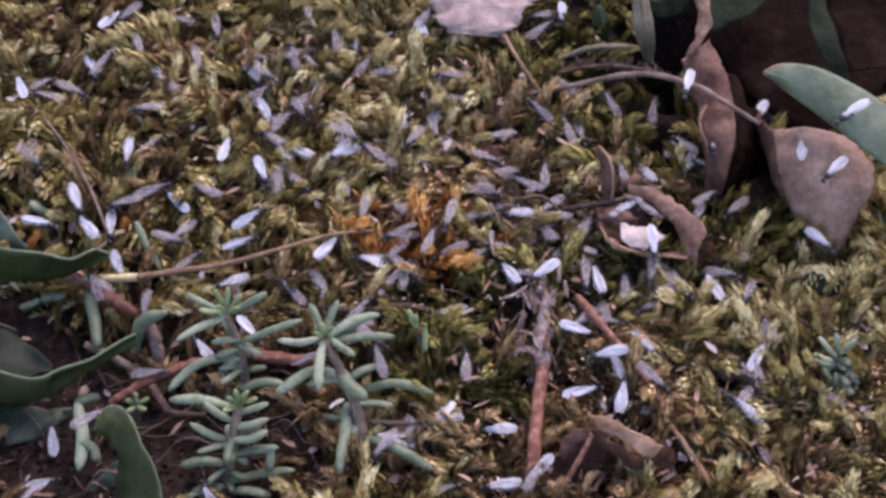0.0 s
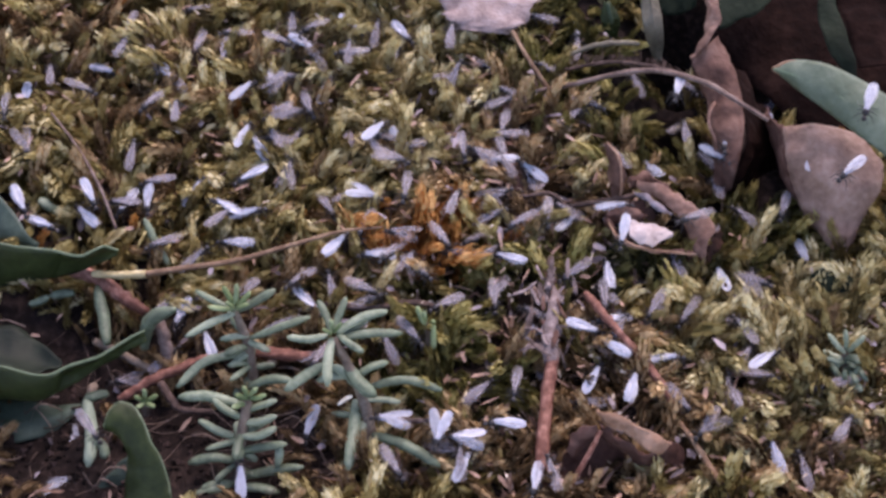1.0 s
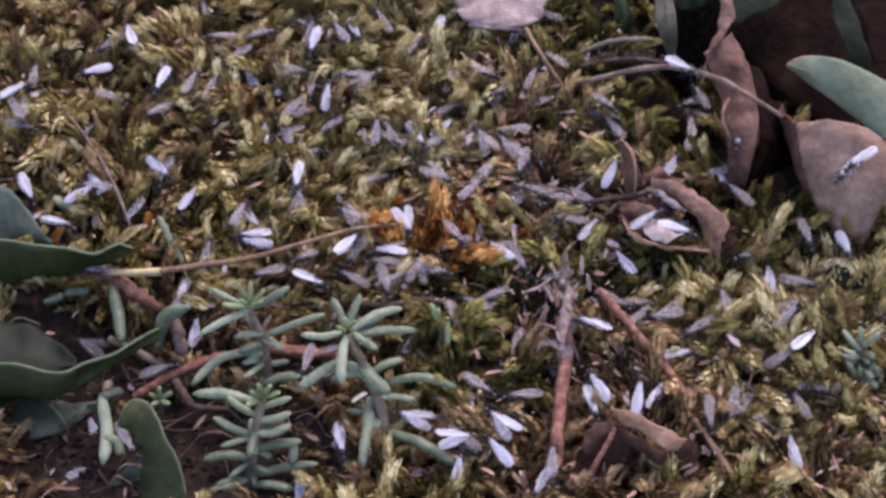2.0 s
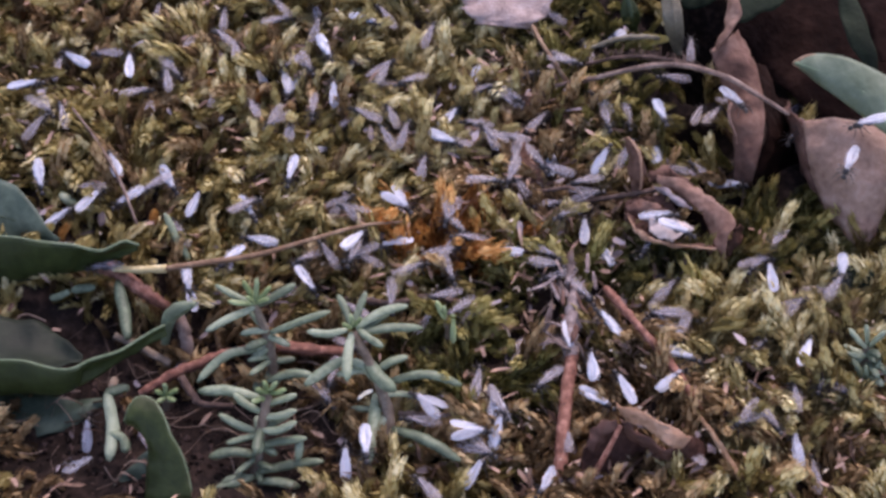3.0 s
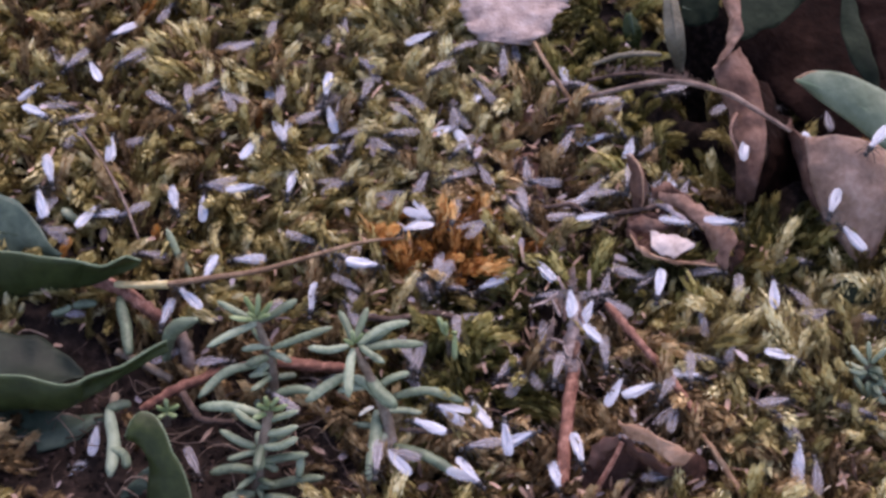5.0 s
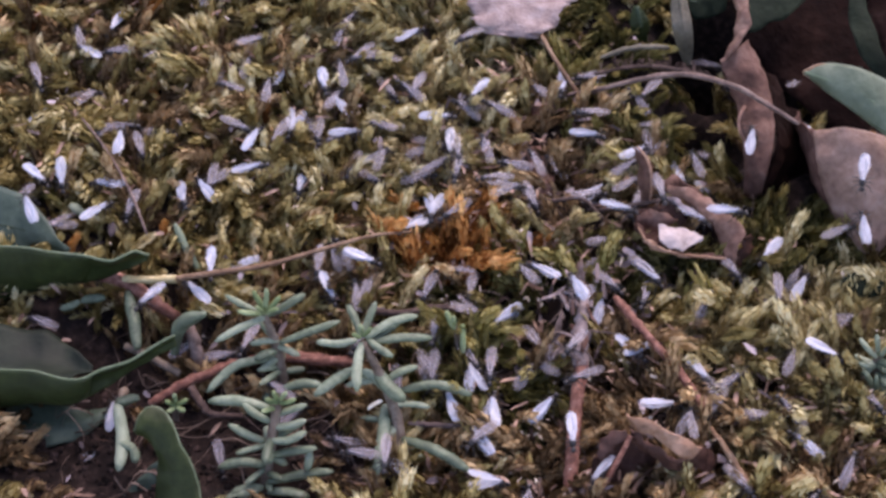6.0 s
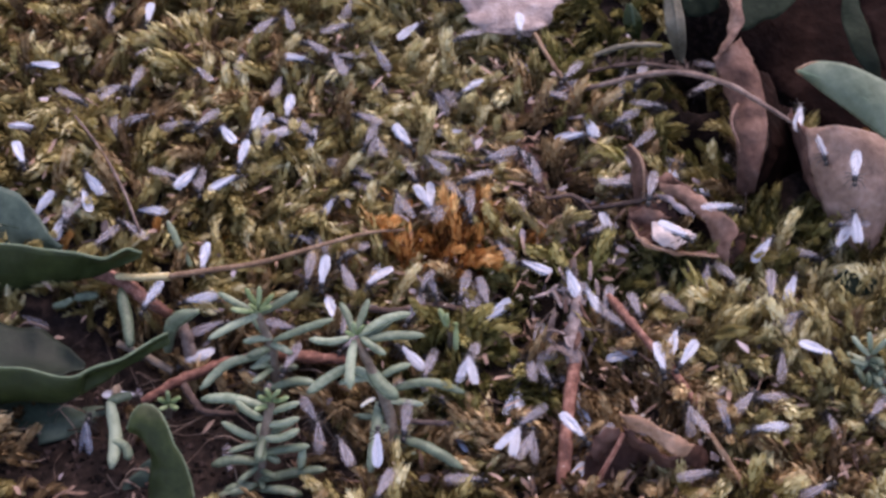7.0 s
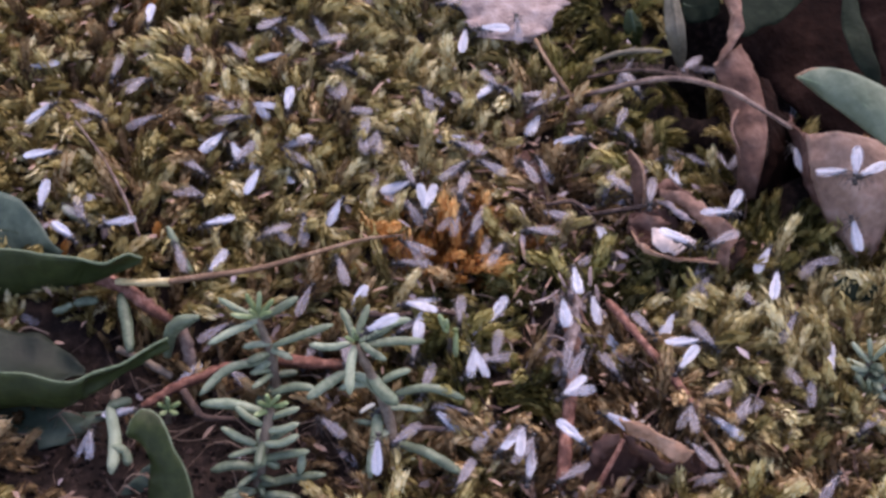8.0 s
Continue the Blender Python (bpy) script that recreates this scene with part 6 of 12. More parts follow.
    walk(ants[19], crawl([(0.0, -33.5, 34.6, 2.2, -16, 6, 289), (0.5, -33.4, 34.3, 2.2, -17, 1, 287), (1.0, -32.6, 33.4, 1.9, -19, -2, 258), (1.5, -34.5, 33.6, 2.2, -23, 5, 241), (2.0, -34.4, 32.9, -1.1, -13, 7, 241), (2.5, -34.2, 32.4, -0.2, -15, 5, 252), (3.0, -33.2, 31.0, 0.8, -17, 4, 263), (3.5, -32.8, 30.6, 1.7, -20, 2, 274), (4.0, -33.2, 26.1, -1.4, -19, -0, 274), (4.5, -33.0, 21.7, 1.9, -9, 2, 289), (5.0, -33.3, 22.3, 2.1, -10, 1, 279), (5.5, -33.3, 23.2, 2.2, -12, 1, 269), (6.0, -33.7, 23.4, 2.4, -13, 1, 258), (6.5, -32.7, 24.2, 2.0, -18, 8, 262), (7.0, -38.8, 21.5, 4.3, -13, 3, 241), (7.5, -40.6, 27.5, 4.5, -12, 2, 167), (8.0, -38.9, 30.4, 2.6, -16, 10, 144)]))
    walk(ants[20], crawl([(0.0, 50.3, -22.2, 3.5, 1, -3, 59), (0.5, 50.3, -24.1, 3.4, 5, -2, 37), (1.0, 50.4, -24.0, 3.4, -1, 3, 35), (1.5, 50.6, -24.0, 3.4, 7, -1, 33), (2.0, 54.3, -21.4, 4.2, 6, 7, 41), (2.5, 53.4, -21.9, 4.1, 3, 5, 53), (3.0, 52.8, -23.3, 3.9, 1, 4, 64), (3.5, 50.3, -23.3, 3.7, -2, 2, 75), (4.0, 50.7, -23.8, 2.9, 3, 1, -9), (4.5, 49.4, -23.5, 2.9, -2, 3, -12), (5.0, 50.5, -23.4, 3.5, -1, 2, -20), (5.5, 53.2, -24.0, 4.2, -1, 0, -29), (6.0, 54.8, -24.7, 4.9, -1, -1, -37), (6.5, 55.0, -24.8, 4.9, -2, 1, -31), (7.0, 55.2, -25.0, 4.9, -0, -2, -29), (7.5, 53.3, -17.6, 4.2, -1, 1, -18), (8.0, 55.8, -25.2, 2.8, 3, 6, -89)]))
    walk(ants[21], crawl([(0.0, 23.7, -25.3, 6.1, -15, 7, 192), (0.5, 23.7, -25.3, 6.1, -4, 8, 195), (1.0, 23.9, -22.5, 4.5, -7, 7, 145), (1.5, 21.4, -29.1, 2.5, -10, -1, 114), (2.0, 19.7, -28.5, 3.1, -11, 1, 119), (2.5, 19.5, -27.3, 3.5, -13, 3, 106), (3.0, 19.0, -25.7, 3.8, -14, 6, 92), (3.5, 18.7, -24.6, 4.1, -16, 8, 79), (4.0, 17.2, -17.5, 6.5, -15, 5, 54), (4.5, 16.9, -12.7, 6.1, -15, 4, 80), (5.0, 15.9, -12.4, 6.2, -14, 5, 91), (5.5, 15.7, -11.6, 6.3, -13, 6, 102), (6.0, 15.0, -10.9, 6.4, -13, 7, 114), (6.5, 15.4, -10.5, 6.4, -11, 3, 107), (7.0, 15.4, -10.4, 6.4, -11, 5, 104), (7.5, 15.6, -10.4, 6.4, -11, 4, 99), (8.0, 14.4, -14.7, 6.1, -12, 4, 96)]))
    walk(ants[22], crawl([(0.0, -46.5, 9.8, 1.6, -15, -3, 136), (0.5, -46.1, 10.4, -1.5, -7, 1, 136), (1.0, -42.8, 11.4, 1.7, -7, -11, 61), (1.5, -41.7, 8.5, 2.4, -7, -2, 26), (2.0, -45.7, 9.5, 1.6, -4, -0, 61), (2.5, -45.4, 8.9, 1.3, -7, -0, 67), (3.0, -46.2, 8.2, 1.0, -9, -0, 73), (3.5, -46.1, 7.3, 0.7, -12, -1, 79), (4.0, -45.7, 8.7, 1.2, -9, -9, 80), (4.5, -45.6, 8.6, 1.2, -12, 0, 78), (5.0, -45.8, 10.3, 1.7, -11, -1, 95), (5.5, -46.3, 11.7, 2.1, -10, -2, 111), (6.0, -48.1, 12.2, 2.5, -8, -4, 127), (6.5, -39.1, 12.5, 2.5, -11, -3, 70), (7.0, -40.7, 12.0, 2.8, -7, -1, 32), (7.5, -37.8, 13.1, 4.3, -6, 0, 87), (8.0, -36.9, 14.1, 3.4, -4, -2, 70)]))
    walk(ants[23], crawl([(0.0, -55.7, 1.0, 1.5, -6, 8, 273), (0.5, -55.9, 1.0, 1.5, -3, 5, 273), (1.0, -56.1, 5.6, 1.4, -7, 3, 241), (1.5, -56.9, 5.0, -1.1, -5, 4, 241), (2.0, -57.6, 4.4, -0.3, -5, 4, 241), (2.5, -59.0, 4.3, 1.6, -6, 4, 230), (3.0, -59.2, 4.5, 3.4, -6, 5, 218), (3.5, -60.9, 3.7, 5.2, -6, 5, 206), (4.0, -62.3, 3.4, 3.4, 1, 7, 186), (4.5, -62.8, 4.5, 2.6, -1, 5, 193), (5.0, -64.4, 5.2, 3.1, 1, 6, 184), (5.5, -63.6, 9.0, 3.6, 2, 6, 176), (6.0, -65.3, 10.5, 4.1, 4, 7, 168), (6.5, -65.3, 10.4, 4.1, -2, 9, 161), (7.0, -56.9, 6.5, 0.8, -0, 4, 174), (7.5, -59.4, 5.1, 2.3, -7, 8, 190), (8.0, -61.3, 2.6, 3.6, 0, 8, 186)]))
    walk(ants[24], crawl([(0.0, -64.8, 0.3, 5.1, -3, -3, 342), (0.5, -64.9, 0.3, 5.1, -3, -11, 344), (1.0, -66.3, 0.1, 3.8, -4, -4, 332), (1.5, -66.1, -0.1, 3.8, -3, -8, 333), (2.0, -66.0, 0.0, 3.8, -11, -4, 339), (2.5, -65.5, 0.8, 4.0, -10, -7, 367), (3.0, -66.8, 2.4, 4.2, -10, -10, 395), (3.5, -67.4, 3.7, 4.5, -10, -12, 423), (4.0, -67.2, 3.4, 4.5, 3, -5, 419), (4.5, -70.1, 9.5, 6.1, -5, -10, 467), (5.0, -72.6, 7.4, 7.2, -5, -9, 469), (5.5, -74.8, 6.0, 8.2, -6, -7, 472), (6.0, -74.9, 3.3, 9.3, -6, -6, 475), (6.5, -66.8, 1.8, 3.0, -3, -4, 399), (7.0, -68.3, 3.2, 3.9, -1, -6, 433), (7.5, -67.7, 1.7, 3.4, -3, -4, 373), (8.0, -66.6, -1.2, 4.7, -9, -3, 318)]))
    walk(ants[25], crawl([(0.0, -6.7, 23.7, 5.6, 13, 1, 63), (0.5, -5.1, 22.5, 4.8, 8, 1, 43), (1.0, -12.0, 20.7, 6.0, 6, 6, 49), (1.5, -14.2, 21.9, 4.2, 15, -1, 76), (2.0, -2.7, 25.0, 1.1, 11, 3, 48), (2.5, -2.8, 25.6, 1.3, 11, 3, 51), (3.0, -2.9, 26.5, 1.5, 10, 3, 54), (3.5, -3.1, 27.3, 1.6, 10, 3, 58), (4.0, -3.9, 28.1, 1.2, 10, 8, 58), (4.5, -2.9, 26.0, 1.2, 10, 6, 37), (5.0, -3.3, 25.4, 2.7, 10, 4, 25), (5.5, -4.7, 24.2, 4.1, 10, 2, 12), (6.0, -5.6, 24.2, 5.5, 9, 0, -0), (6.5, -2.3, 24.1, 1.2, 18, 2, 10), (7.0, -2.1, 23.6, 1.2, 11, 0, 3), (7.5, -2.0, 23.8, 1.2, 12, -2, 6), (8.0, -1.8, 23.5, 1.2, 11, 2, 4)]))
    walk(ants[26], crawl([(0.0, 6.3, -35.4, 0.1, -2, -10, 191), (0.5, 6.3, -36.6, 3.3, -1, -10, 191), (1.0, 6.1, -36.5, 3.3, 5, -12, 185), (1.5, 6.5, -36.7, 3.3, 1, -3, 121), (2.0, 3.6, -39.5, 2.4, -0, -7, 131), (2.5, 5.1, -36.1, 2.4, 2, -10, 103), (3.0, 4.4, -35.7, 2.3, 5, -12, 75), (3.5, 8.3, -32.7, 2.3, 7, -14, 47), (4.0, 9.5, -34.4, 2.6, -3, -10, 17), (4.5, 8.7, -37.1, 2.9, 2, -11, 6), (5.0, 9.2, -35.8, 2.5, 3, -10, 20), (5.5, 11.0, -30.7, 2.2, 4, -8, 34), (6.0, 10.9, -30.5, 1.9, 5, -7, 48), (6.5, 14.7, -30.5, -1.7, -0, -11, 48), (7.0, 16.2, -29.9, 1.1, -1, -15, 105), (7.5, 18.0, -31.2, 2.5, 2, -10, 140), (8.0, 20.1, -33.0, 2.4, -0, -12, 157)]))
    walk(ants[27], crawl([(0.0, 46.1, 15.5, 6.5, 4, -4, 272), (0.5, 42.9, 14.2, 4.7, 5, -5, 233), (1.0, 46.5, 13.8, 5.0, 7, -7, 317), (1.5, 45.4, 11.4, 4.2, 6, -6, 299), (2.0, 45.2, 10.4, 0.3, 10, -7, 299), (2.5, 45.4, 10.2, 0.6, 8, -5, 327), (3.0, 45.7, 10.3, 1.0, 5, -4, 355), (3.5, 45.6, 10.2, 1.3, 3, -2, 383), (4.0, 46.8, 5.0, 3.6, 4, -7, 360), (4.5, 42.8, -2.4, 10.4, 5, -4, 347), (5.0, 42.4, -1.5, 10.3, 5, -6, 347), (5.5, 41.8, -0.9, 10.2, 5, -7, 347), (6.0, 41.8, -0.3, 10.1, 5, -9, 347), (6.5, 41.8, -0.3, 10.1, 4, -12, 349), (7.0, 48.4, -2.4, 4.4, 4, -6, 412), (7.5, 49.5, -1.8, 3.3, 7, -2, 403), (8.0, 48.1, -3.0, 4.1, 5, -2, 420)]))
    walk(ants[28], crawl([(0.0, -60.2, 2.7, 3.8, -5, -0, 129), (0.5, -62.5, 5.0, 2.8, -12, -1, 133), (1.0, -62.4, 4.9, 2.8, -5, 1, 134), (1.5, -60.4, 7.0, 5.2, 1, 5, 81), (2.0, -63.6, 10.7, 4.2, -4, 3, 121), (2.5, -63.5, 11.3, 4.4, -5, 2, 118), (3.0, -61.5, 13.8, 4.6, -6, 1, 115), (3.5, -61.0, 16.4, 4.7, -7, 1, 113), (4.0, -63.0, 21.0, 4.6, -9, -2, 98), (4.5, -62.8, 22.6, 3.5, -9, -3, 94), (5.0, -62.9, 21.7, 3.8, -6, -1, 93), (5.5, -62.3, 21.8, 4.2, -3, 1, 91), (6.0, -62.6, 21.2, 4.6, -1, 3, 90), (6.5, -64.9, 17.1, 5.0, -6, -9, 106), (7.0, -65.8, 11.6, 4.7, -10, -7, 129), (7.5, -66.0, 11.9, 4.7, -7, -1, 129), (8.0, -67.0, 11.1, 1.5, -6, 9, 129)]))
    walk(ants[29], crawl([(0.0, -39.7, -18.4, -1.1, 2, -4, 129), (0.5, -40.0, -18.2, -4.3, -4, -8, 129), (1.0, -39.7, -17.6, -1.1, -3, -2, 112), (1.5, -44.0, -15.7, -1.0, -3, -8, 87), (2.0, -44.2, -14.0, -3.4, 4, -2, 87), (2.5, -45.0, -12.4, -1.5, 4, -2, 98), (3.0, -46.5, -10.3, 0.3, 3, -3, 109), (3.5, -45.9, -9.1, 2.2, 3, -3, 120), (4.0, -46.0, -9.3, 2.2, -1, -7, 120), (4.5, -47.8, -9.3, 2.2, -2, -3, 138), (5.0, -47.8, -9.3, 2.2, 1, -3, 138), (5.5, -48.1, -9.1, 2.2, 4, -4, 138), (6.0, -47.9, -9.3, 2.2, 7, -4, 138), (6.5, -47.8, -9.4, 2.2, -6, -8, 140), (7.0, -46.5, -22.0, -2.4, 2, -3, 210), (7.5, -50.9, -29.6, -7.4, -45, 50, 294), (8.0, -52.1, -29.4, -9.0, -4, -8, 294)]))
    walk(ants[30], crawl([(0.0, -13.7, -5.3, 3.4, 13, -6, 174), (0.5, -14.0, -5.3, 3.4, 16, -6, 179), (1.0, -14.1, -5.3, 3.4, 16, 1, 183), (1.5, -14.3, -5.2, 3.4, 15, -2, 187), (2.0, -14.5, -5.1, 3.4, 16, -1, 189), (2.5, -14.2, -3.8, 3.1, 19, -3, 198), (3.0, -14.4, -4.3, 2.8, 21, -5, 207), (3.5, -14.0, -3.1, 2.5, 24, -7, 216), (4.0, -14.1, -3.4, 2.5, 18, -1, 219), (4.5, -10.5, 1.0, 4.0, 14, -2, 205), (5.0, -11.4, 1.4, 3.8, 15, -2, 209), (5.5, -12.2, 1.4, 3.5, 16, -3, 212), (6.0, -12.5, 1.0, 3.2, 18, -4, 216), (6.5, -8.7, -5.3, 5.2, 17, 0, 267), (7.0, -17.0, -10.0, 2.1, 15, -5, 237), (7.5, -17.3, -9.0, 1.1, 14, -7, 210), (8.0, -10.9, -14.6, 4.9, 14, -4, 180)]))
    walk(ants[31], crawl([(0.0, -35.8, -44.6, -0.6, -12, -10, 121), (0.5, -36.0, -43.4, 2.6, -3, -10, 121), (1.0, -31.6, -42.8, 1.6, -6, -11, 95), (1.5, -28.4, -42.9, -1.2, -4, -9, 95), (2.0, -25.1, -43.0, -0.7, -5, -12, 95), (2.5, -20.7, -42.5, 0.8, -6, -12, 94), (3.0, -18.8, -41.1, 2.3, -8, -12, 93), (3.5, -15.2, -43.2, 3.8, -9, -12, 92), (4.0, -14.9, -39.0, 5.8, -8, -14, 88), (4.5, -10.4, -40.6, 4.5, 0, -10, 137), (5.0, -13.1, -39.6, 3.6, -2, -9, 137), (5.5, -13.3, -40.6, 2.8, -5, -8, 137), (6.0, -14.6, -40.1, 1.9, -8, -7, 137), (6.5, -14.3, -39.1, 5.4, -6, -13, 94), (7.0, -14.3, -39.1, 5.4, -8, -9, 92), (7.5, -14.2, -39.1, 5.4, -5, -11, 89), (8.0, -14.2, -39.2, 5.4, -8, -15, 90)]))
    walk(ants[32], crawl([(0.0, 62.7, -4.9, 6.1, 1, -7, 304), (0.5, 55.7, -4.5, 1.8, -2, -10, 280), (1.0, 58.6, -5.0, 0.9, -2, -4, 280), (1.5, 61.4, -5.4, 6.3, -0, -6, 279), (2.0, 61.6, -7.7, 6.2, 0, -10, 278), (2.5, 61.3, -9.1, 6.1, -1, -11, 268), (3.0, 58.8, -12.3, 6.1, -2, -11, 257), (3.5, 58.0, -14.3, 6.0, -3, -12, 246), (4.0, 58.3, -3.2, 6.4, -2, -11, 180), (4.5, 59.4, -1.0, 8.3, -7, -2, 141), (5.0, 60.0, -1.2, 8.5, -3, -2, 124), (5.5, 60.7, -1.0, 8.7, 0, -2, 107), (6.0, 61.6, -0.7, 8.8, 4, -3, 90), (6.5, 61.7, -0.8, 8.8, 3, -10, 89), (7.0, 61.6, -0.7, 8.8, -1, -6, 90), (7.5, 61.6, -0.7, 8.8, 2, -1, 91), (8.0, 61.3, -0.7, 8.8, -1, -12, 96)]))
    walk(ants[33], crawl([(0.0, 13.0, -45.3, 3.7, -12, -8, 232), (0.5, 12.8, -45.5, 3.7, -12, -8, 232), (1.0, 11.9, -47.8, 3.1, -12, -4, 259), (1.5, 6.1, -42.7, 0.9, -14, -6, 186), (2.0, 9.9, -47.7, 1.5, -21, -5, 241), (2.5, 9.8, -47.7, 1.5, -18, -7, 242), (3.0, 10.0, -48.0, 1.5, -15, -10, 243), (3.5, 10.1, -48.0, 1.5, -13, -12, 244), (4.0, 13.9, -47.2, 3.4, -14, -8, 306), (4.5, 12.8, -45.0, 0.8, -12, -13, 306), (5.0, 13.1, -44.9, 1.6, 7, -8, 281), (5.5, 16.3, -44.1, 2.4, 26, -3, 256), (6.0, 17.4, -45.7, 3.3, 45, 1, 232), (6.5, 17.3, -45.5, 3.3, -13, -10, 234), (7.0, 13.8, -44.7, -0.5, -9, -5, 234), (7.5, 10.4, -44.0, -1.1, -16, -1, 234), (8.0, 7.9, -43.7, 1.5, -13, -8, 260)]))
    walk(ants[34], crawl([(0.0, -30.0, 11.0, 3.9, 6, 5, 293), (0.5, -28.4, 9.5, 3.2, 0, 5, 262), (1.0, -35.5, 10.0, 4.1, 1, 5, 212), (1.5, -33.8, 11.7, 3.0, 2, 1, 206), (2.0, -28.6, 8.8, 3.3, 1, 2, 266), (2.5, -29.2, 10.4, 3.1, 2, 3, 263), (3.0, -30.9, 9.9, 2.9, 3, 5, 260), (3.5, -31.7, 10.5, 2.7, 3, 6, 258), (4.0, -31.5, 10.6, 2.7, 1, -3, 259), (4.5, -31.5, 10.8, 2.7, 10, 1, 261), (5.0, -31.4, 11.0, 2.0, 7, 2, 261), (5.5, -31.4, 11.1, 1.4, 4, 3, 261), (6.0, -31.2, 11.2, 0.7, 2, 4, 261), (6.5, -30.0, 11.5, 4.3, -4, 4, 289), (7.0, -40.1, 14.5, 3.5, 2, 8, 259), (7.5, -37.4, 16.1, 3.2, 6, 0, 267), (8.0, -38.5, 15.7, 0.0, -0, 1, 267)]))
    walk(ants[35], crawl([(0.0, 6.7, -45.0, 0.9, -22, -7, 191), (0.5, 3.7, -39.5, 2.7, -23, -3, 126), (1.0, 2.9, -41.6, 2.5, -18, 0, 63), (1.5, 0.7, -43.9, 1.8, -16, -9, 33), (2.0, -0.4, -42.3, 2.3, -23, -8, 81), (2.5, 0.3, -43.0, 2.0, -21, -8, 68), (3.0, 2.0, -43.3, 1.8, -20, -8, 56), (3.5, 1.9, -42.7, 1.5, -19, -8, 43), (4.0, 3.1, -37.8, 2.9, -17, -3, 126), (4.5, 5.4, -37.4, 3.7, -17, -10, 81), (5.0, 5.2, -34.5, 3.3, -17, -10, 96), (5.5, 0.4, -36.1, 2.9, -17, -10, 111), (6.0, -1.1, -35.7, 2.4, -16, -10, 126), (6.5, -2.1, -34.8, 2.5, -21, -5, 117), (7.0, -3.0, -33.9, -0.7, -16, -6, 117), (7.5, -3.8, -33.0, -0.6, -18, -10, 117), (8.0, -5.4, -32.6, 2.6, -19, -5, 142)]))
    walk(ants[36], crawl([(0.0, 32.3, 4.2, 5.9, -15, -4, 29), (0.5, 28.8, 2.7, 5.9, -11, -3, -0), (1.0, 28.8, 3.1, 5.9, -9, -1, 7), (1.5, 27.5, 4.0, 6.2, -9, -6, 45), (2.0, 31.2, -0.9, 8.0, -13, -5, 34), (2.5, 32.2, -1.1, 7.8, -11, -5, 19), (3.0, 32.4, -1.4, 7.7, -10, -4, 3), (3.5, 33.6, -0.8, 7.6, -9, -4, -13), (4.0, 38.3, 7.3, -0.4, -8, -5, -19), (4.5, 34.9, 1.2, 6.4, -12, -2, -6), (5.0, 35.5, 0.8, 6.3, -13, -2, -17), (5.5, 35.7, 0.5, 6.3, -14, -2, -27), (6.0, 36.4, 0.4, 6.2, -15, -2, -38), (6.5, 36.2, 0.7, 6.2, -9, -7, -30), (7.0, 42.0, -0.3, 10.1, -16, -6, -3), (7.5, 41.9, -0.1, 10.1, -10, 0, 0), (8.0, 41.9, -0.1, 10.1, -10, -6, -4)]))
    walk(ants[37], crawl([(0.0, -23.0, 38.7, 1.8, 2, 5, 323), (0.5, -24.1, 39.2, 1.8, 1, 4, 323), (1.0, -25.2, 39.7, 5.0, 7, 5, 323), (1.5, -24.8, 39.8, 5.0, 10, 3, 330), (2.0, -27.4, 38.2, 5.4, 7, 10, 258), (2.5, -25.1, 37.2, 5.1, 7, 9, 276), (3.0, -25.3, 36.7, 4.8, 7, 8, 295), (3.5, -24.3, 37.0, 4.5, 7, 7, 313), (4.0, -25.0, 39.3, 4.2, 4, 6, 313), (4.5, -25.6, 30.1, 4.3, 7, 9, 258), (5.0, -26.0, 31.6, 4.0, 7, 6, 265), (5.5, -27.6, 32.6, 3.7, 6, 3, 273), (6.0, -27.6, 32.5, 3.4, 6, -0, 281), (6.5, -27.9, 34.2, 3.7, 2, 3, 266), (7.0, -32.8, 26.3, 2.1, 8, 3, 266), (7.5, -32.6, 26.0, 2.1, 2, 5, 265), (8.0, -33.1, 29.2, 2.2, 6, 7, 266)]))
    walk(ants[38], crawl([(0.0, 33.7, -7.5, 8.2, -7, 12, 274), (0.5, 32.9, -6.2, 6.3, -15, 12, 224), (1.0, 27.6, -3.9, 5.7, -8, 12, 258), (1.5, 29.3, -3.3, 4.7, -6, 9, 301), (2.0, 35.8, -5.2, 8.6, -6, 3, 341), (2.5, 35.2, -5.5, 8.5, -7, 6, 339), (3.0, 34.6, -5.5, 8.4, -8, 8, 337), (3.5, 34.4, -5.8, 8.3, -8, 10, 335), (4.0, 28.0, -11.3, 2.4, -15, 7, 283), (4.5, 29.9, -12.7, 4.4, -1, 7, 233), (5.0, 29.6, -11.4, 3.9, -5, 6, 259), (5.5, 28.5, -10.3, 3.3, -9, 6, 286), (6.0, 28.4, -9.0, 2.8, -13, 5, 312), (6.5, 33.9, -5.1, 8.7, -8, 13, 329), (7.0, 33.9, -5.1, 8.7, -10, 7, 330), (7.5, 34.0, -4.9, 8.7, -7, 10, 334), (8.0, 34.1, -5.2, 8.7, -10, 11, 336)]))
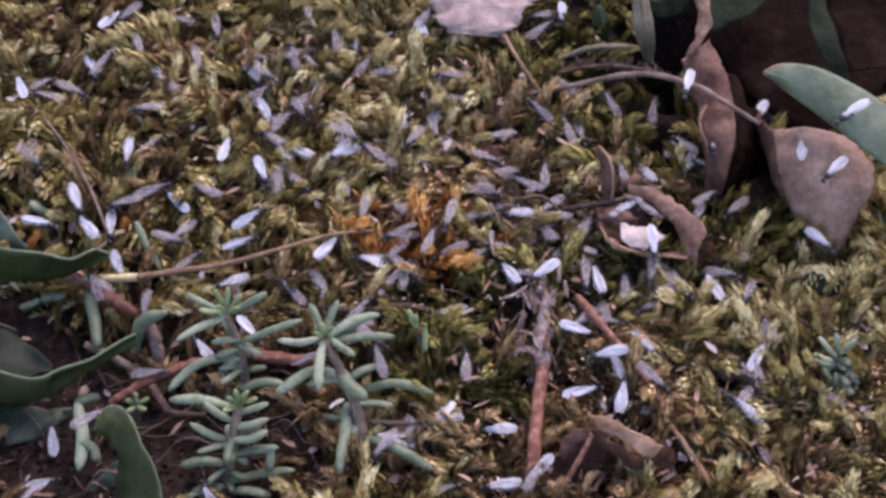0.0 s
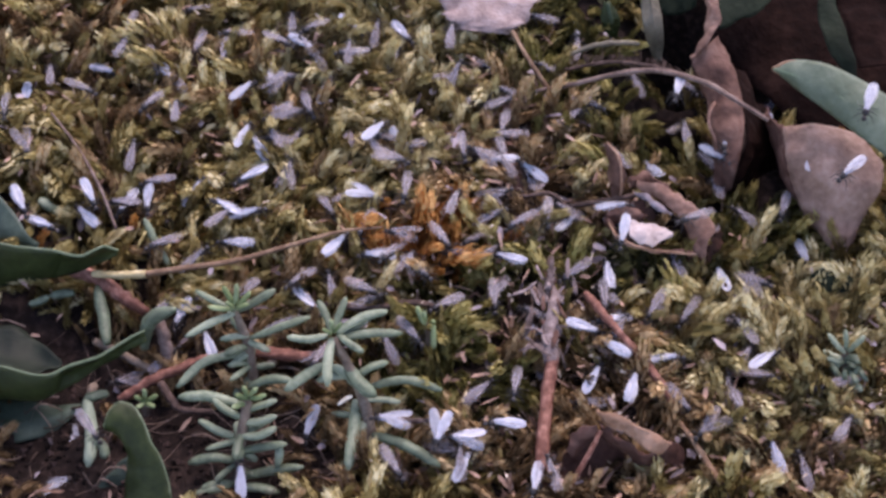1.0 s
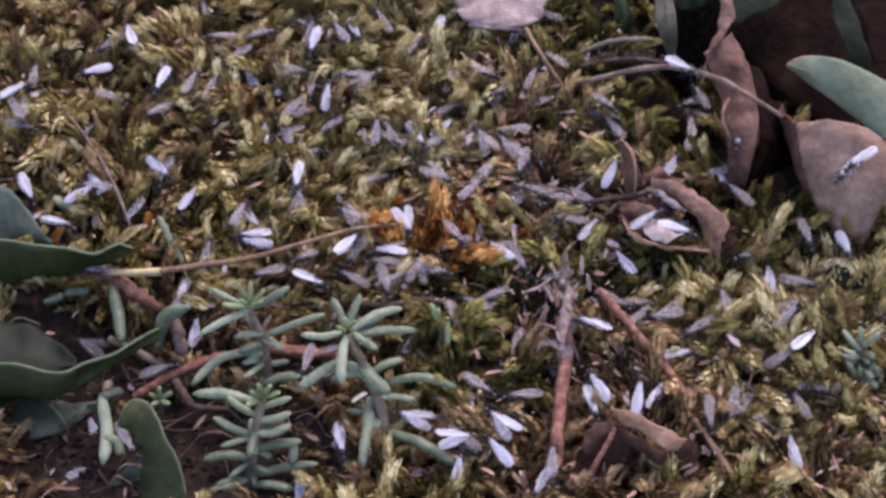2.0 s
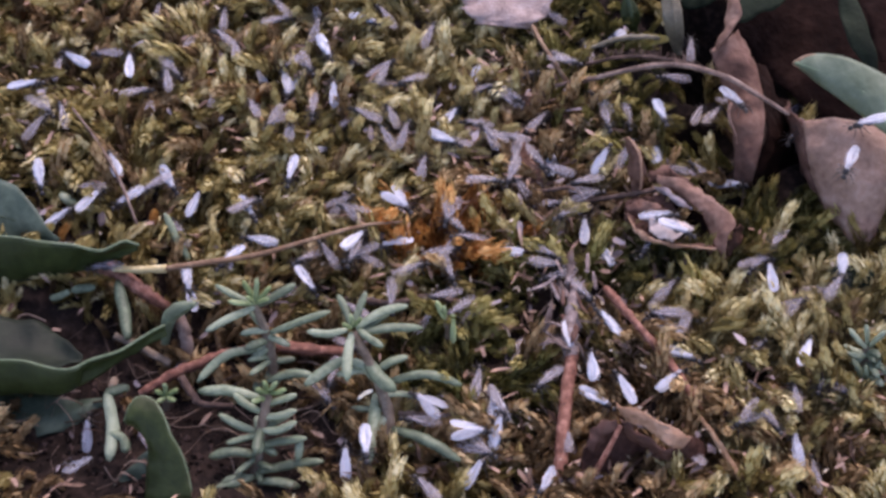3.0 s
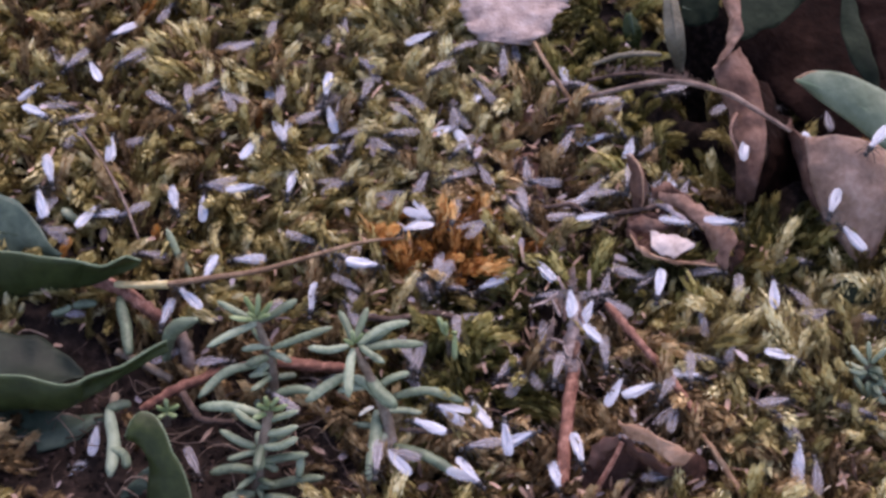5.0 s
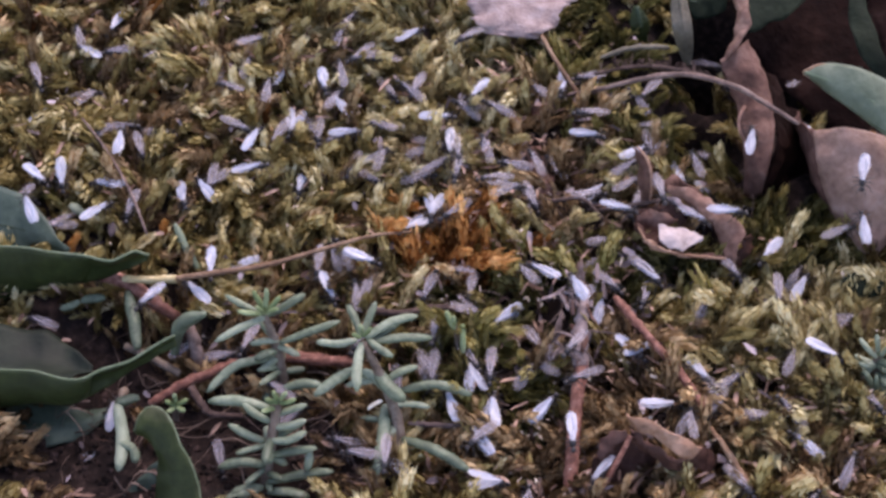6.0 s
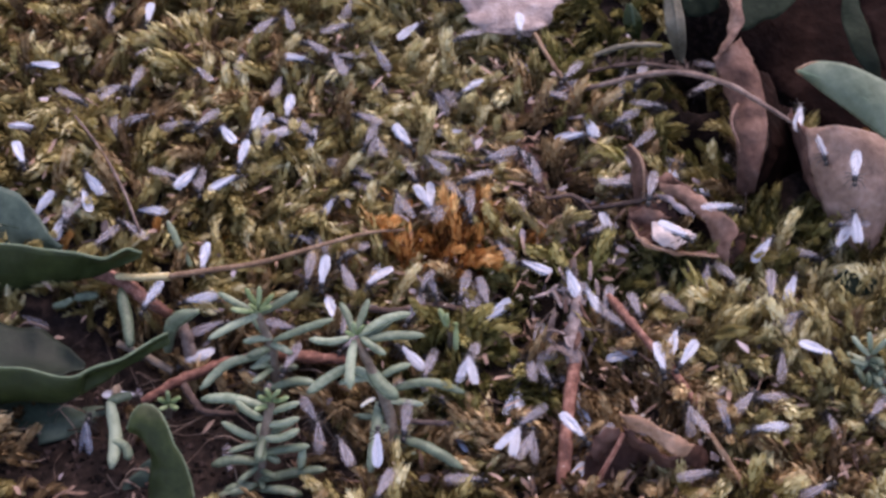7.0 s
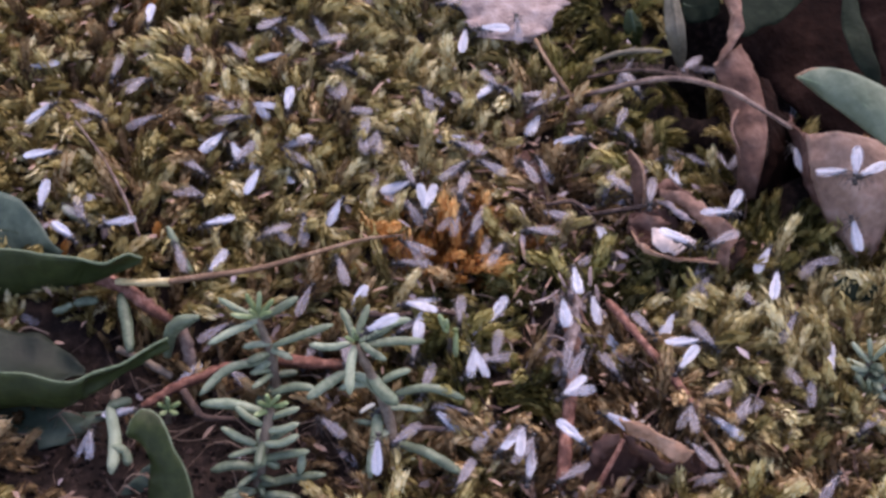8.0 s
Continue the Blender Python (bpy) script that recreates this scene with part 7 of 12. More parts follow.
    walk(ants[39], crawl([(0.0, 28.0, -29.8, 4.6, -7, -2, 78), (0.5, 28.2, -29.2, 1.3, -8, 12, 78), (1.0, 28.5, -28.7, 4.3, -7, 2, 73), (1.5, 28.4, -28.9, 4.3, -10, 4, 72), (2.0, 30.5, -30.3, 3.0, -10, 4, 60), (2.5, 32.0, -29.7, 3.9, -10, 3, 51), (3.0, 32.2, -29.5, 4.7, -10, 3, 42), (3.5, 32.6, -28.5, 5.5, -11, 3, 33), (4.0, 24.9, -28.6, 4.5, -14, 2, 61), (4.5, 26.2, -28.5, 7.9, -10, 2, 33), (5.0, 27.4, -30.1, 6.6, -10, 3, 22), (5.5, 28.2, -32.3, 5.2, -9, 5, 11), (6.0, 29.2, -32.9, 3.9, -9, 6, 0), (6.5, 30.1, -24.2, 5.9, -9, 7, 77), (7.0, 31.9, -21.0, 5.0, -14, 5, 69), (7.5, 31.1, -16.3, 3.2, -6, 9, 61), (8.0, 32.0, -15.4, 2.7, -10, 2, 61)]))
    walk(ants[40], crawl([(0.0, 25.7, -23.6, 4.3, 16, -10, 113), (0.5, 26.2, -22.9, 6.1, 14, -1, 150), (1.0, 23.7, -18.3, 3.4, 18, -1, 186), (1.5, 18.1, -17.4, 3.0, 18, -3, 156), (2.0, 17.8, -20.6, 6.1, 23, -2, 162), (2.5, 19.4, -19.5, 5.8, 23, -2, 143), (3.0, 20.0, -19.1, 5.5, 23, -1, 124), (3.5, 20.9, -20.1, 5.2, 23, -0, 104), (4.0, 22.4, -19.9, 4.2, 18, -4, 23), (4.5, 19.5, -12.4, 4.5, 15, -5, 63), (5.0, 18.8, -12.0, 3.3, 17, -6, 68), (5.5, 19.0, -11.6, 2.1, 18, -7, 74), (6.0, 19.2, -10.6, 0.9, 20, -8, 79), (6.5, 19.4, -13.4, 4.6, 16, -4, 75), (7.0, 17.8, -10.6, 2.0, 14, -4, 118), (7.5, 19.1, -9.7, 0.2, 19, -11, 83), (8.0, 18.8, -11.2, 2.1, 15, -3, 100)]))
    walk(ants[41], crawl([(0.0, -18.9, 15.7, 4.3, -4, 4, 218), (0.5, -12.4, 10.3, 2.3, -4, 1, 287), (1.0, -12.9, 6.6, 3.8, -9, 4, 341), (1.5, -15.0, 7.9, 1.6, -3, 4, 336), (2.0, -9.5, -0.8, 3.5, -7, 3, 287), (2.5, -8.8, 2.1, 3.7, -5, 3, 300), (3.0, -10.8, 3.1, 3.9, -3, 2, 312), (3.5, -9.3, 5.3, 4.0, -2, 2, 324), (4.0, -7.0, 3.8, 3.8, -1, 1, 373), (4.5, -6.9, 3.9, 3.6, -3, 2, 348), (5.0, -7.0, 3.9, 3.7, -3, -0, 320), (5.5, -7.7, 3.6, 3.8, -2, -3, 292), (6.0, -8.2, 3.5, 3.9, -2, -5, 264), (6.5, -8.3, 3.5, 3.9, -8, 4, 261), (7.0, -7.3, 4.3, 4.5, -5, 6, 287), (7.5, -7.4, 4.1, 4.5, 0, 0, 285), (8.0, -8.0, 2.7, 7.6, -1, 8, 267)]))
    walk(ants[42], crawl([(0.0, 23.1, -19.8, 3.6, 6, 8, 342), (0.5, 23.1, -19.8, 3.6, 1, 3, 342), (1.0, 22.9, -19.9, 3.6, 7, 7, 342), (1.5, 15.7, -25.9, 6.6, 7, 1, 268), (2.0, 20.0, -34.5, 1.9, 2, 1, 285), (2.5, 21.0, -33.9, 2.1, 3, 2, 306), (3.0, 20.9, -33.5, 2.3, 4, 3, 327), (3.5, 23.0, -33.3, 2.5, 5, 4, 348), (4.0, 16.1, -36.3, 2.3, 4, 9, 264), (4.5, 17.0, -40.2, 0.4, -1, 1, 290), (5.0, 16.5, -40.5, 1.9, 0, 1, 284), (5.5, 15.2, -40.5, 3.4, 2, 1, 278), (6.0, 13.8, -39.9, 5.0, 3, 1, 272), (6.5, 14.2, -39.9, 5.0, 3, 0, 278), (7.0, 16.4, -39.2, 4.8, 6, 4, 310), (7.5, 16.4, -39.2, 4.8, 2, 5, 312), (8.0, 16.3, -39.1, 4.8, 3, 2, 316)]))
    walk(ants[43], crawl([(0.0, -26.8, 20.1, 2.0, -17, -3, 155), (0.5, -33.2, 20.6, 2.3, -13, -4, 135), (1.0, -33.9, 20.1, 3.3, -18, -7, 117), (1.5, -32.0, 23.2, 2.4, -18, 1, 78), (2.0, -25.1, 17.9, 1.1, -14, -8, -0), (2.5, -24.8, 18.0, 0.3, -14, -6, -0), (3.0, -24.4, 18.9, -0.5, -14, -5, -0), (3.5, -23.9, 19.0, -1.3, -14, -3, -0), (4.0, -23.5, 19.3, -1.1, -11, -7, -0), (4.5, -23.2, 20.2, 2.3, -17, -8, 13), (5.0, -22.7, 20.8, 2.6, -15, -6, 9), (5.5, -22.1, 21.6, 2.8, -13, -4, 4), (6.0, -21.5, 22.4, 3.1, -11, -2, -0), (6.5, -23.5, 21.6, -0.6, -11, -3, -0), (7.0, -27.6, 23.2, 2.1, -12, -3, 82), (7.5, -32.0, 17.5, 4.2, -16, -6, 102), (8.0, -32.4, 18.6, 1.0, -11, -3, 102)]))
    walk(ants[44], crawl([(0.0, -60.3, 50.7, 3.1, 10, 8, 54), (0.5, -60.5, 50.8, 3.1, 4, 9, 50), (1.0, -60.0, 48.5, 0.3, 1, 3, 50), (1.5, -59.6, 46.3, 0.8, 9, 6, 50), (2.0, -61.6, 44.4, 4.5, 8, 8, 111), (2.5, -62.7, 42.2, 3.3, 10, 5, 104), (3.0, -62.3, 38.9, 2.1, 11, 1, 97), (3.5, -64.5, 36.3, 0.8, 13, -3, 90), (4.0, -66.3, 38.1, -2.2, 5, -1, 90), (4.5, -68.7, 39.8, 1.1, 11, 3, 105), (5.0, -70.4, 41.6, 1.4, 10, 3, 119), (5.5, -71.7, 43.0, 1.6, 10, 2, 132), (6.0, -73.9, 44.3, 1.8, 10, 2, 145), (6.5, -75.3, 43.5, 1.4, 14, -2, 180), (7.0, -79.7, 37.2, 3.8, 9, 3, 173), (7.5, -80.6, 38.0, 2.8, 9, 5, 187), (8.0, -80.7, 39.7, 1.9, 6, 4, 187)]))
    walk(ants[45], crawl([(0.0, -31.9, 0.3, 1.1, -6, -4, 19), (0.5, -32.2, 0.3, 1.1, -8, -2, 18), (1.0, -32.3, 4.4, 3.1, -2, -6, 13), (1.5, -33.9, 2.5, 3.1, -5, -4, -53), (2.0, -35.0, 2.8, -0.1, 1, -1, -53), (2.5, -35.9, 2.9, 0.9, 0, -2, -56), (3.0, -36.6, 2.9, 1.9, -0, -3, -59), (3.5, -38.7, 3.3, 2.9, -1, -5, -61), (4.0, -38.5, 3.0, 2.9, -0, -9, -59), (4.5, -35.3, 9.7, 5.3, -1, -4, 0), (5.0, -36.6, 9.6, 5.5, -1, -4, 4), (5.5, -37.1, 12.0, 5.6, -2, -3, 9), (6.0, -37.3, 12.9, 5.8, -2, -3, 13), (6.5, -28.5, 12.9, 3.4, -8, -5, 38), (7.0, -23.6, 7.5, 2.2, -7, -10, 58), (7.5, -23.6, 7.7, 2.2, -3, -3, 59), (8.0, -22.4, 7.4, 3.6, -5, -7, 68)]))
    walk(ants[46], crawl([(0.0, -5.3, 26.3, 0.9, 15, 0, 13), (0.5, -4.6, 25.3, 4.1, 8, 1, 13), (1.0, -7.4, 17.5, 4.0, 8, 1, -56), (1.5, -7.7, 17.5, 4.0, 17, -3, -58), (2.0, -7.1, 16.4, 5.6, 12, 3, -61), (2.5, -5.9, 17.4, 5.2, 13, 2, -45), (3.0, -2.8, 16.7, 4.8, 14, 1, -29), (3.5, -2.4, 18.0, 4.3, 16, 0, -13), (4.0, -0.7, 17.1, 4.3, 8, -3, -47), (4.5, 1.8, 19.4, 3.7, 14, -0, -48), (5.0, -0.3, 19.3, 3.6, 14, 1, -62), (5.5, -3.9, 17.4, 3.6, 13, 3, -75), (6.0, -5.0, 17.6, 3.6, 12, 5, -89), (6.5, -8.5, 17.7, 0.8, 16, 5, -89), (7.0, -10.8, 18.1, 4.4, 14, 5, -56), (7.5, -9.5, 15.9, 3.4, 15, 1, -31), (8.0, -11.3, 12.4, 2.8, 20, 2, 25)]))
    walk(ants[47], crawl([(0.0, 32.6, -24.2, 4.3, -12, -4, 302), (0.5, 45.2, -22.0, 4.5, -13, -4, 360), (1.0, 34.9, -26.0, 4.9, -17, 0, 366), (1.5, 34.7, -25.8, 4.9, -15, -2, 367), (2.0, 34.7, -25.7, 4.9, -11, -2, 367), (2.5, 34.5, -27.3, 5.0, -11, -1, 353), (3.0, 34.0, -27.1, 5.0, -11, -1, 338), (3.5, 33.7, -28.5, 5.0, -10, -1, 324), (4.0, 36.4, -24.0, 5.4, -12, -2, 383), (4.5, 34.7, -25.7, 4.5, -12, -1, 372), (5.0, 34.9, -27.3, 4.6, -12, -3, 349), (5.5, 34.8, -27.4, 4.7, -12, -5, 325), (6.0, 34.5, -28.9, 4.7, -11, -6, 302), (6.5, 31.5, -27.0, 5.6, -18, -1, 236), (7.0, 31.6, -27.0, 5.6, -11, 2, 237), (7.5, 31.5, -26.6, 5.6, -12, -5, 236), (8.0, 31.5, -26.6, 5.6, -11, -0, 233)]))
    walk(ants[48], crawl([(0.0, -60.6, 4.1, 4.7, 0, 14, 293), (0.5, -71.7, 10.3, 7.3, -4, 15, 220), (1.0, -71.2, 3.0, 5.2, -3, 14, 298), (1.5, -71.7, 4.0, 5.5, -6, 21, 294), (2.0, -73.6, 6.7, 3.0, -6, 18, 298), (2.5, -72.8, 7.0, 4.1, -5, 18, 290), (3.0, -72.5, 7.1, 5.1, -4, 18, 283), (3.5, -71.7, 6.9, 6.2, -3, 18, 275), (4.0, -72.8, 10.2, 6.0, -2, 19, 244), (4.5, -70.9, 11.6, 6.3, 1, 20, 290), (5.0, -71.3, 10.6, 6.1, 1, 19, 287), (5.5, -71.2, 10.1, 5.9, 1, 18, 283), (6.0, -70.8, 9.3, 5.6, 1, 18, 279), (6.5, -73.2, 3.5, 3.8, -2, 15, 243), (7.0, -73.3, 3.5, 3.8, 0, 14, 241), (7.5, -72.5, 4.8, 5.7, -2, 18, 263), (8.0, -72.5, 4.9, 5.7, -2, 13, 264)]))
    walk(ants[49], crawl([(0.0, -74.4, 31.0, 6.9, -8, 4, 113), (0.5, -75.9, 35.1, 2.0, -6, 5, 92), (1.0, -75.9, 34.9, 2.0, -5, 4, 94), (1.5, -76.1, 34.8, 2.0, -5, 1, 100), (2.0, -77.9, 30.0, 5.1, -6, 6, 41), (2.5, -77.8, 30.4, 4.7, -5, 4, 27), (3.0, -77.2, 30.7, 4.3, -4, 1, 14), (3.5, -76.9, 31.4, 4.0, -2, -1, -0), (4.0, -76.4, 31.2, 0.9, -3, 3, -0), (4.5, -76.0, 30.0, 4.2, -5, -0, -24), (5.0, -75.4, 26.4, 4.1, -5, 1, -30), (5.5, -74.2, 17.2, 3.9, -6, 3, -36), (6.0, -74.8, 11.1, 3.8, -6, 5, -42), (6.5, -74.8, 10.9, 3.8, -1, 4, -47), (7.0, -77.6, 14.3, 4.1, -7, 3, -66), (7.5, -75.7, 14.4, 1.3, -3, 8, -66), (8.0, -72.5, 17.2, 4.8, -4, 3, 13)]))
    walk(ants[50], crawl([(0.0, 34.4, 17.5, -0.5, -11, 11, 120), (0.5, 34.4, 17.3, -0.5, -20, 10, 120), (1.0, 34.0, 17.4, -0.5, -12, 14, 122), (1.5, 33.9, 17.4, -0.5, -16, 12, 126), (2.0, 36.7, 17.3, -0.5, -11, 10, 62), (2.5, 32.8, 18.1, 0.9, -10, 10, 78), (3.0, 31.5, 18.0, 2.2, -9, 10, 95), (3.5, 28.8, 18.5, 3.6, -8, 10, 111), (4.0, 28.9, 22.8, 1.7, -16, 10, 102), (4.5, 29.0, 22.5, 1.7, -19, 10, 95), (5.0, 28.0, 22.3, 2.4, -15, 9, 74), (5.5, 27.4, 18.2, 3.2, -11, 9, 52), (6.0, 27.8, 17.7, 3.9, -7, 9, 30), (6.5, 20.0, 23.7, 6.2, -14, 9, 64), (7.0, 19.8, 22.9, 5.3, -12, 8, 107), (7.5, 20.4, 24.3, 3.8, -10, 11, 131), (8.0, 11.6, 26.7, 3.0, -10, 3, 65)]))
    walk(ants[51], crawl([(0.0, -2.5, 45.5, 2.0, 8, -2, 297), (0.5, -5.4, 39.9, 2.4, 14, -4, 302), (1.0, -7.7, 45.8, 1.1, 14, 2, 307), (1.5, -5.4, 45.6, -1.5, 12, -5, 307), (2.0, -4.8, 45.0, 2.2, 3, -8, 263), (2.5, -2.5, 44.6, 1.9, 6, -5, 262), (3.0, 0.5, 32.0, 1.6, 8, -2, 260), (3.5, -1.8, 27.1, 1.3, 11, 1, 259), (4.0, -3.1, 27.7, 3.0, 13, -2, 218), (4.5, -2.7, 27.9, 3.0, 9, 1, 221), (5.0, -2.1, 28.1, 3.7, 10, -1, 226), (5.5, -1.4, 28.1, 4.4, 10, -2, 232), (6.0, -1.3, 28.7, 5.2, 10, -3, 238), (6.5, -1.8, 28.9, 5.2, 9, -2, 232), (7.0, -1.8, 28.9, 5.2, 16, -8, 226), (7.5, -1.7, 28.7, 5.2, 7, -6, 229), (8.0, 0.5, 30.4, 3.4, 8, -2, 228)]))
    walk(ants[52], crawl([(0.0, -59.8, -42.6, -3.3, -19, -3, 23), (0.5, -59.7, -41.9, -6.6, -25, 8, 23), (1.0, -59.6, -41.2, -6.7, -17, 4, 23), (1.5, -59.5, -40.5, -6.9, -24, 0, 23), (2.0, -59.4, -39.9, -7.0, -20, 1, 23), (2.5, -59.1, -38.9, -7.1, -21, 3, 23), (3.0, -59.7, -38.5, -7.2, -22, 4, 23), (3.5, -59.1, -37.8, -7.3, -23, 5, 23), (4.0, -59.0, -37.1, -7.4, -21, 2, 23), (4.5, -58.9, -36.5, -7.5, -20, 4, 23), (5.0, -59.1, -35.7, -7.7, -21, 1, 23), (5.5, -58.8, -36.0, -7.8, -21, -1, 23), (6.0, -58.6, -34.4, -7.9, -22, -3, 23), (6.5, -58.4, -33.8, -8.0, -20, -0, 23), (7.0, -60.3, -31.6, -3.3, -38, -33, 85), (7.5, -60.3, -31.8, -4.9, -27, 1, 83), (8.0, -60.2, -32.2, -4.9, -24, -3, 82)]))
    walk(ants[53], crawl([(0.0, -31.1, 4.9, 3.0, 13, -5, 37), (0.5, -35.4, 4.9, 1.8, 10, -3, 121), (1.0, -39.6, 5.9, 3.1, 16, 3, 146), (1.5, -42.5, 0.1, 2.6, 10, 5, 186), (2.0, -37.5, 0.3, 0.6, 7, 0, 186), (2.5, -39.5, -2.8, 1.0, 8, -0, 207), (3.0, -41.0, -6.8, 1.4, 8, -1, 228), (3.5, -43.7, -7.0, 1.9, 9, -1, 250), (4.0, -43.8, -7.0, 1.9, 13, 0, 247), (4.5, -43.9, -7.0, 1.9, 12, -0, 246), (5.0, -43.7, -7.2, 2.2, 11, 1, 255), (5.5, -44.0, -7.0, 2.6, 9, 1, 265), (6.0, -44.1, -7.3, 2.9, 7, 2, 274), (6.5, -44.3, -7.2, 2.9, 4, 3, 267), (7.0, -44.2, -7.0, 2.9, 10, 4, 267), (7.5, -42.0, 0.2, 2.2, 11, 1, 275), (8.0, -44.8, 3.1, 2.5, 13, 5, 193)]))
    walk(ants[54], crawl([(0.0, -36.9, -7.7, -0.7, -13, -0, 205), (0.5, -29.4, -7.1, 1.3, -20, 2, 168), (1.0, -38.0, -0.2, 0.7, -15, -2, 180), (1.5, -37.0, -0.4, 0.8, -16, 2, 168), (2.0, -37.0, -0.6, 0.8, -11, 2, 168), (2.5, -36.9, -0.7, 0.8, -12, 0, 168), (3.0, -37.2, -0.6, 0.8, -13, -2, 169), (3.5, -37.1, -0.6, 0.8, -14, -4, 170), (4.0, -38.7, -1.0, 0.9, -14, 8, 168), (4.5, -38.7, -1.3, 0.9, -11, 0, 174), (5.0, -39.6, -1.9, 0.7, -12, 2, 184), (5.5, -40.8, -3.3, 0.4, -13, 3, 194), (6.0, -41.6, -4.5, 0.1, -14, 4, 205), (6.5, -46.3, -11.2, 3.1, -14, -6, 205), (7.0, -46.6, -12.7, 2.1, -13, 2, 192), (7.5, -44.0, -7.5, 2.4, -19, 6, 254), (8.0, -43.8, -5.5, 1.5, -14, -3, 245)]))
    walk(ants[55], crawl([(0.0, -50.0, 33.8, 3.5, -4, 2, 306), (0.5, -50.0, 33.6, 3.5, 6, -2, 305), (1.0, -50.0, 33.5, 3.5, -2, 1, 304), (1.5, -54.3, 30.0, 4.5, -8, -1, 252), (2.0, -54.6, 29.9, 4.5, -5, 2, 252), (2.5, -54.1, 31.6, 4.2, -4, 1, 252), (3.0, -54.8, 34.2, 3.8, -3, -1, 253), (3.5, -56.3, 36.4, 3.4, -2, -2, 253), (4.0, -64.2, 48.0, 2.4, -4, 1, 169), (4.5, -66.3, 47.9, 3.1, 2, -2, 201), (5.0, -66.7, 47.9, 2.5, -1, -1, 216), (5.5, -68.0, 48.0, 1.9, -5, -1, 230), (6.0, -69.2, 49.2, 1.3, -8, -0, 245), (6.5, -67.0, 50.9, 0.7, -4, 0, 270), (7.0, -60.3, 48.4, 3.3, -3, -2, 270), (7.5, -60.4, 49.0, -0.0, 1, -1, 270), (8.0, -60.5, 49.6, 3.1, -4, -1, 270)]))
    walk(ants[56], crawl([(0.0, -29.9, -19.5, 1.4, -6, 5, 308), (0.5, -29.7, -18.6, 1.1, -5, 3, 337), (1.0, -22.2, -13.8, 0.5, -4, 11, 316), (1.5, -23.1, -12.9, -1.3, -2, 6, 316), (2.0, -23.5, -11.3, 3.2, -3, 10, 337), (2.5, -24.2, -11.1, 2.1, -2, 10, 321), (3.0, -25.8, -11.2, 0.9, -0, 10, 306), (3.5, -26.9, -11.2, -0.3, 1, 10, 290), (4.0, -26.5, -12.4, 1.7, -0, 10, 312), (4.5, -28.9, -12.8, -0.7, -4, 11, 248), (5.0, -26.5, -11.7, 0.1, -4, 11, 263), (5.5, -25.7, -11.7, 1.0, -4, 11, 278), (6.0, -24.2, -11.5, 1.8, -4, 11, 294), (6.5, -26.4, -13.0, 2.4, -2, 7, 278), (7.0, -22.1, -16.6, 1.1, -1, 10, 290), (7.5, -21.0, -17.6, 0.8, -8, 9, 290), (8.0, -15.7, -26.3, 15.6, -3, 8, 206)]))
    walk(ants[57], crawl([(0.0, 61.6, 2.3, 15.8, 0, -1, 227), (0.5, 62.9, 1.2, 16.2, 3, 10, 223), (1.0, 62.6, 1.4, 16.2, 1, 5, 223), (1.5, 61.7, 1.9, 15.9, -3, 3, 227), (2.0, 60.1, 1.3, 14.9, 6, 3, 227), (2.5, 59.9, 1.7, 14.8, 5, 4, 236), (3.0, 60.1, 2.4, 14.6, 5, 5, 245), (3.5, 60.0, 2.5, 14.5, 5, 6, 254), (4.0, 60.2, 2.6, 14.5, 0, 7, 256), (4.5, 60.4, 2.6, 14.5, 2, 1, 257), (5.0, 57.6, 0.0, 11.0, 1, 2, 249), (5.5, 52.1, -3.8, 7.5, -0, 2, 240), (6.0, 46.0, -5.4, 4.0, -1, 3, 232), (6.5, 46.1, -5.6, 4.0, 4, 1, 234), (7.0, 58.6, -4.9, 5.6, -3, -1, 239), (7.5, 61.6, 3.0, 16.4, 4, 4, 204), (8.0, 61.6, 2.6, 16.4, 4, 4, 207)]))
    walk(ants[58], crawl([(0.0, 11.4, 16.5, 0.3, -11, -15, 143), (0.5, 11.8, 15.3, 0.3, -5, -15, 143), (1.0, 12.2, 14.2, 3.5, -8, -12, 143), (1.5, 21.9, 9.0, 1.9, -6, -19, 63), (2.0, 25.7, 12.6, 4.7, -3, -12, 63), (2.5, 23.8, 14.0, 4.7, -3, -14, 60), (3.0, 23.4, 15.0, 4.8, -4, -17, 58), (3.5, 22.9, 17.8, 4.8, -4, -19, 55), (4.0, 20.8, 24.0, 6.1, -7, -18, 64), (4.5, 25.1, 22.9, 3.6, -7, -13, 25), (5.0, 23.2, 22.0, 4.1, -5, -13, 10), (5.5, 21.2, 21.1, 4.6, -4, -13, -5), (6.0, 20.3, 19.8, 5.1, -3, -12, -20), (6.5, 19.6, 20.7, 6.1, -2, -8, 25), (7.0, 19.2, 19.4, 5.1, -9, -14, -0), (7.5, 19.0, 19.7, 5.1, -8, -13, 2), (8.0, 19.1, 20.0, 5.1, -9, -17, 1)]))
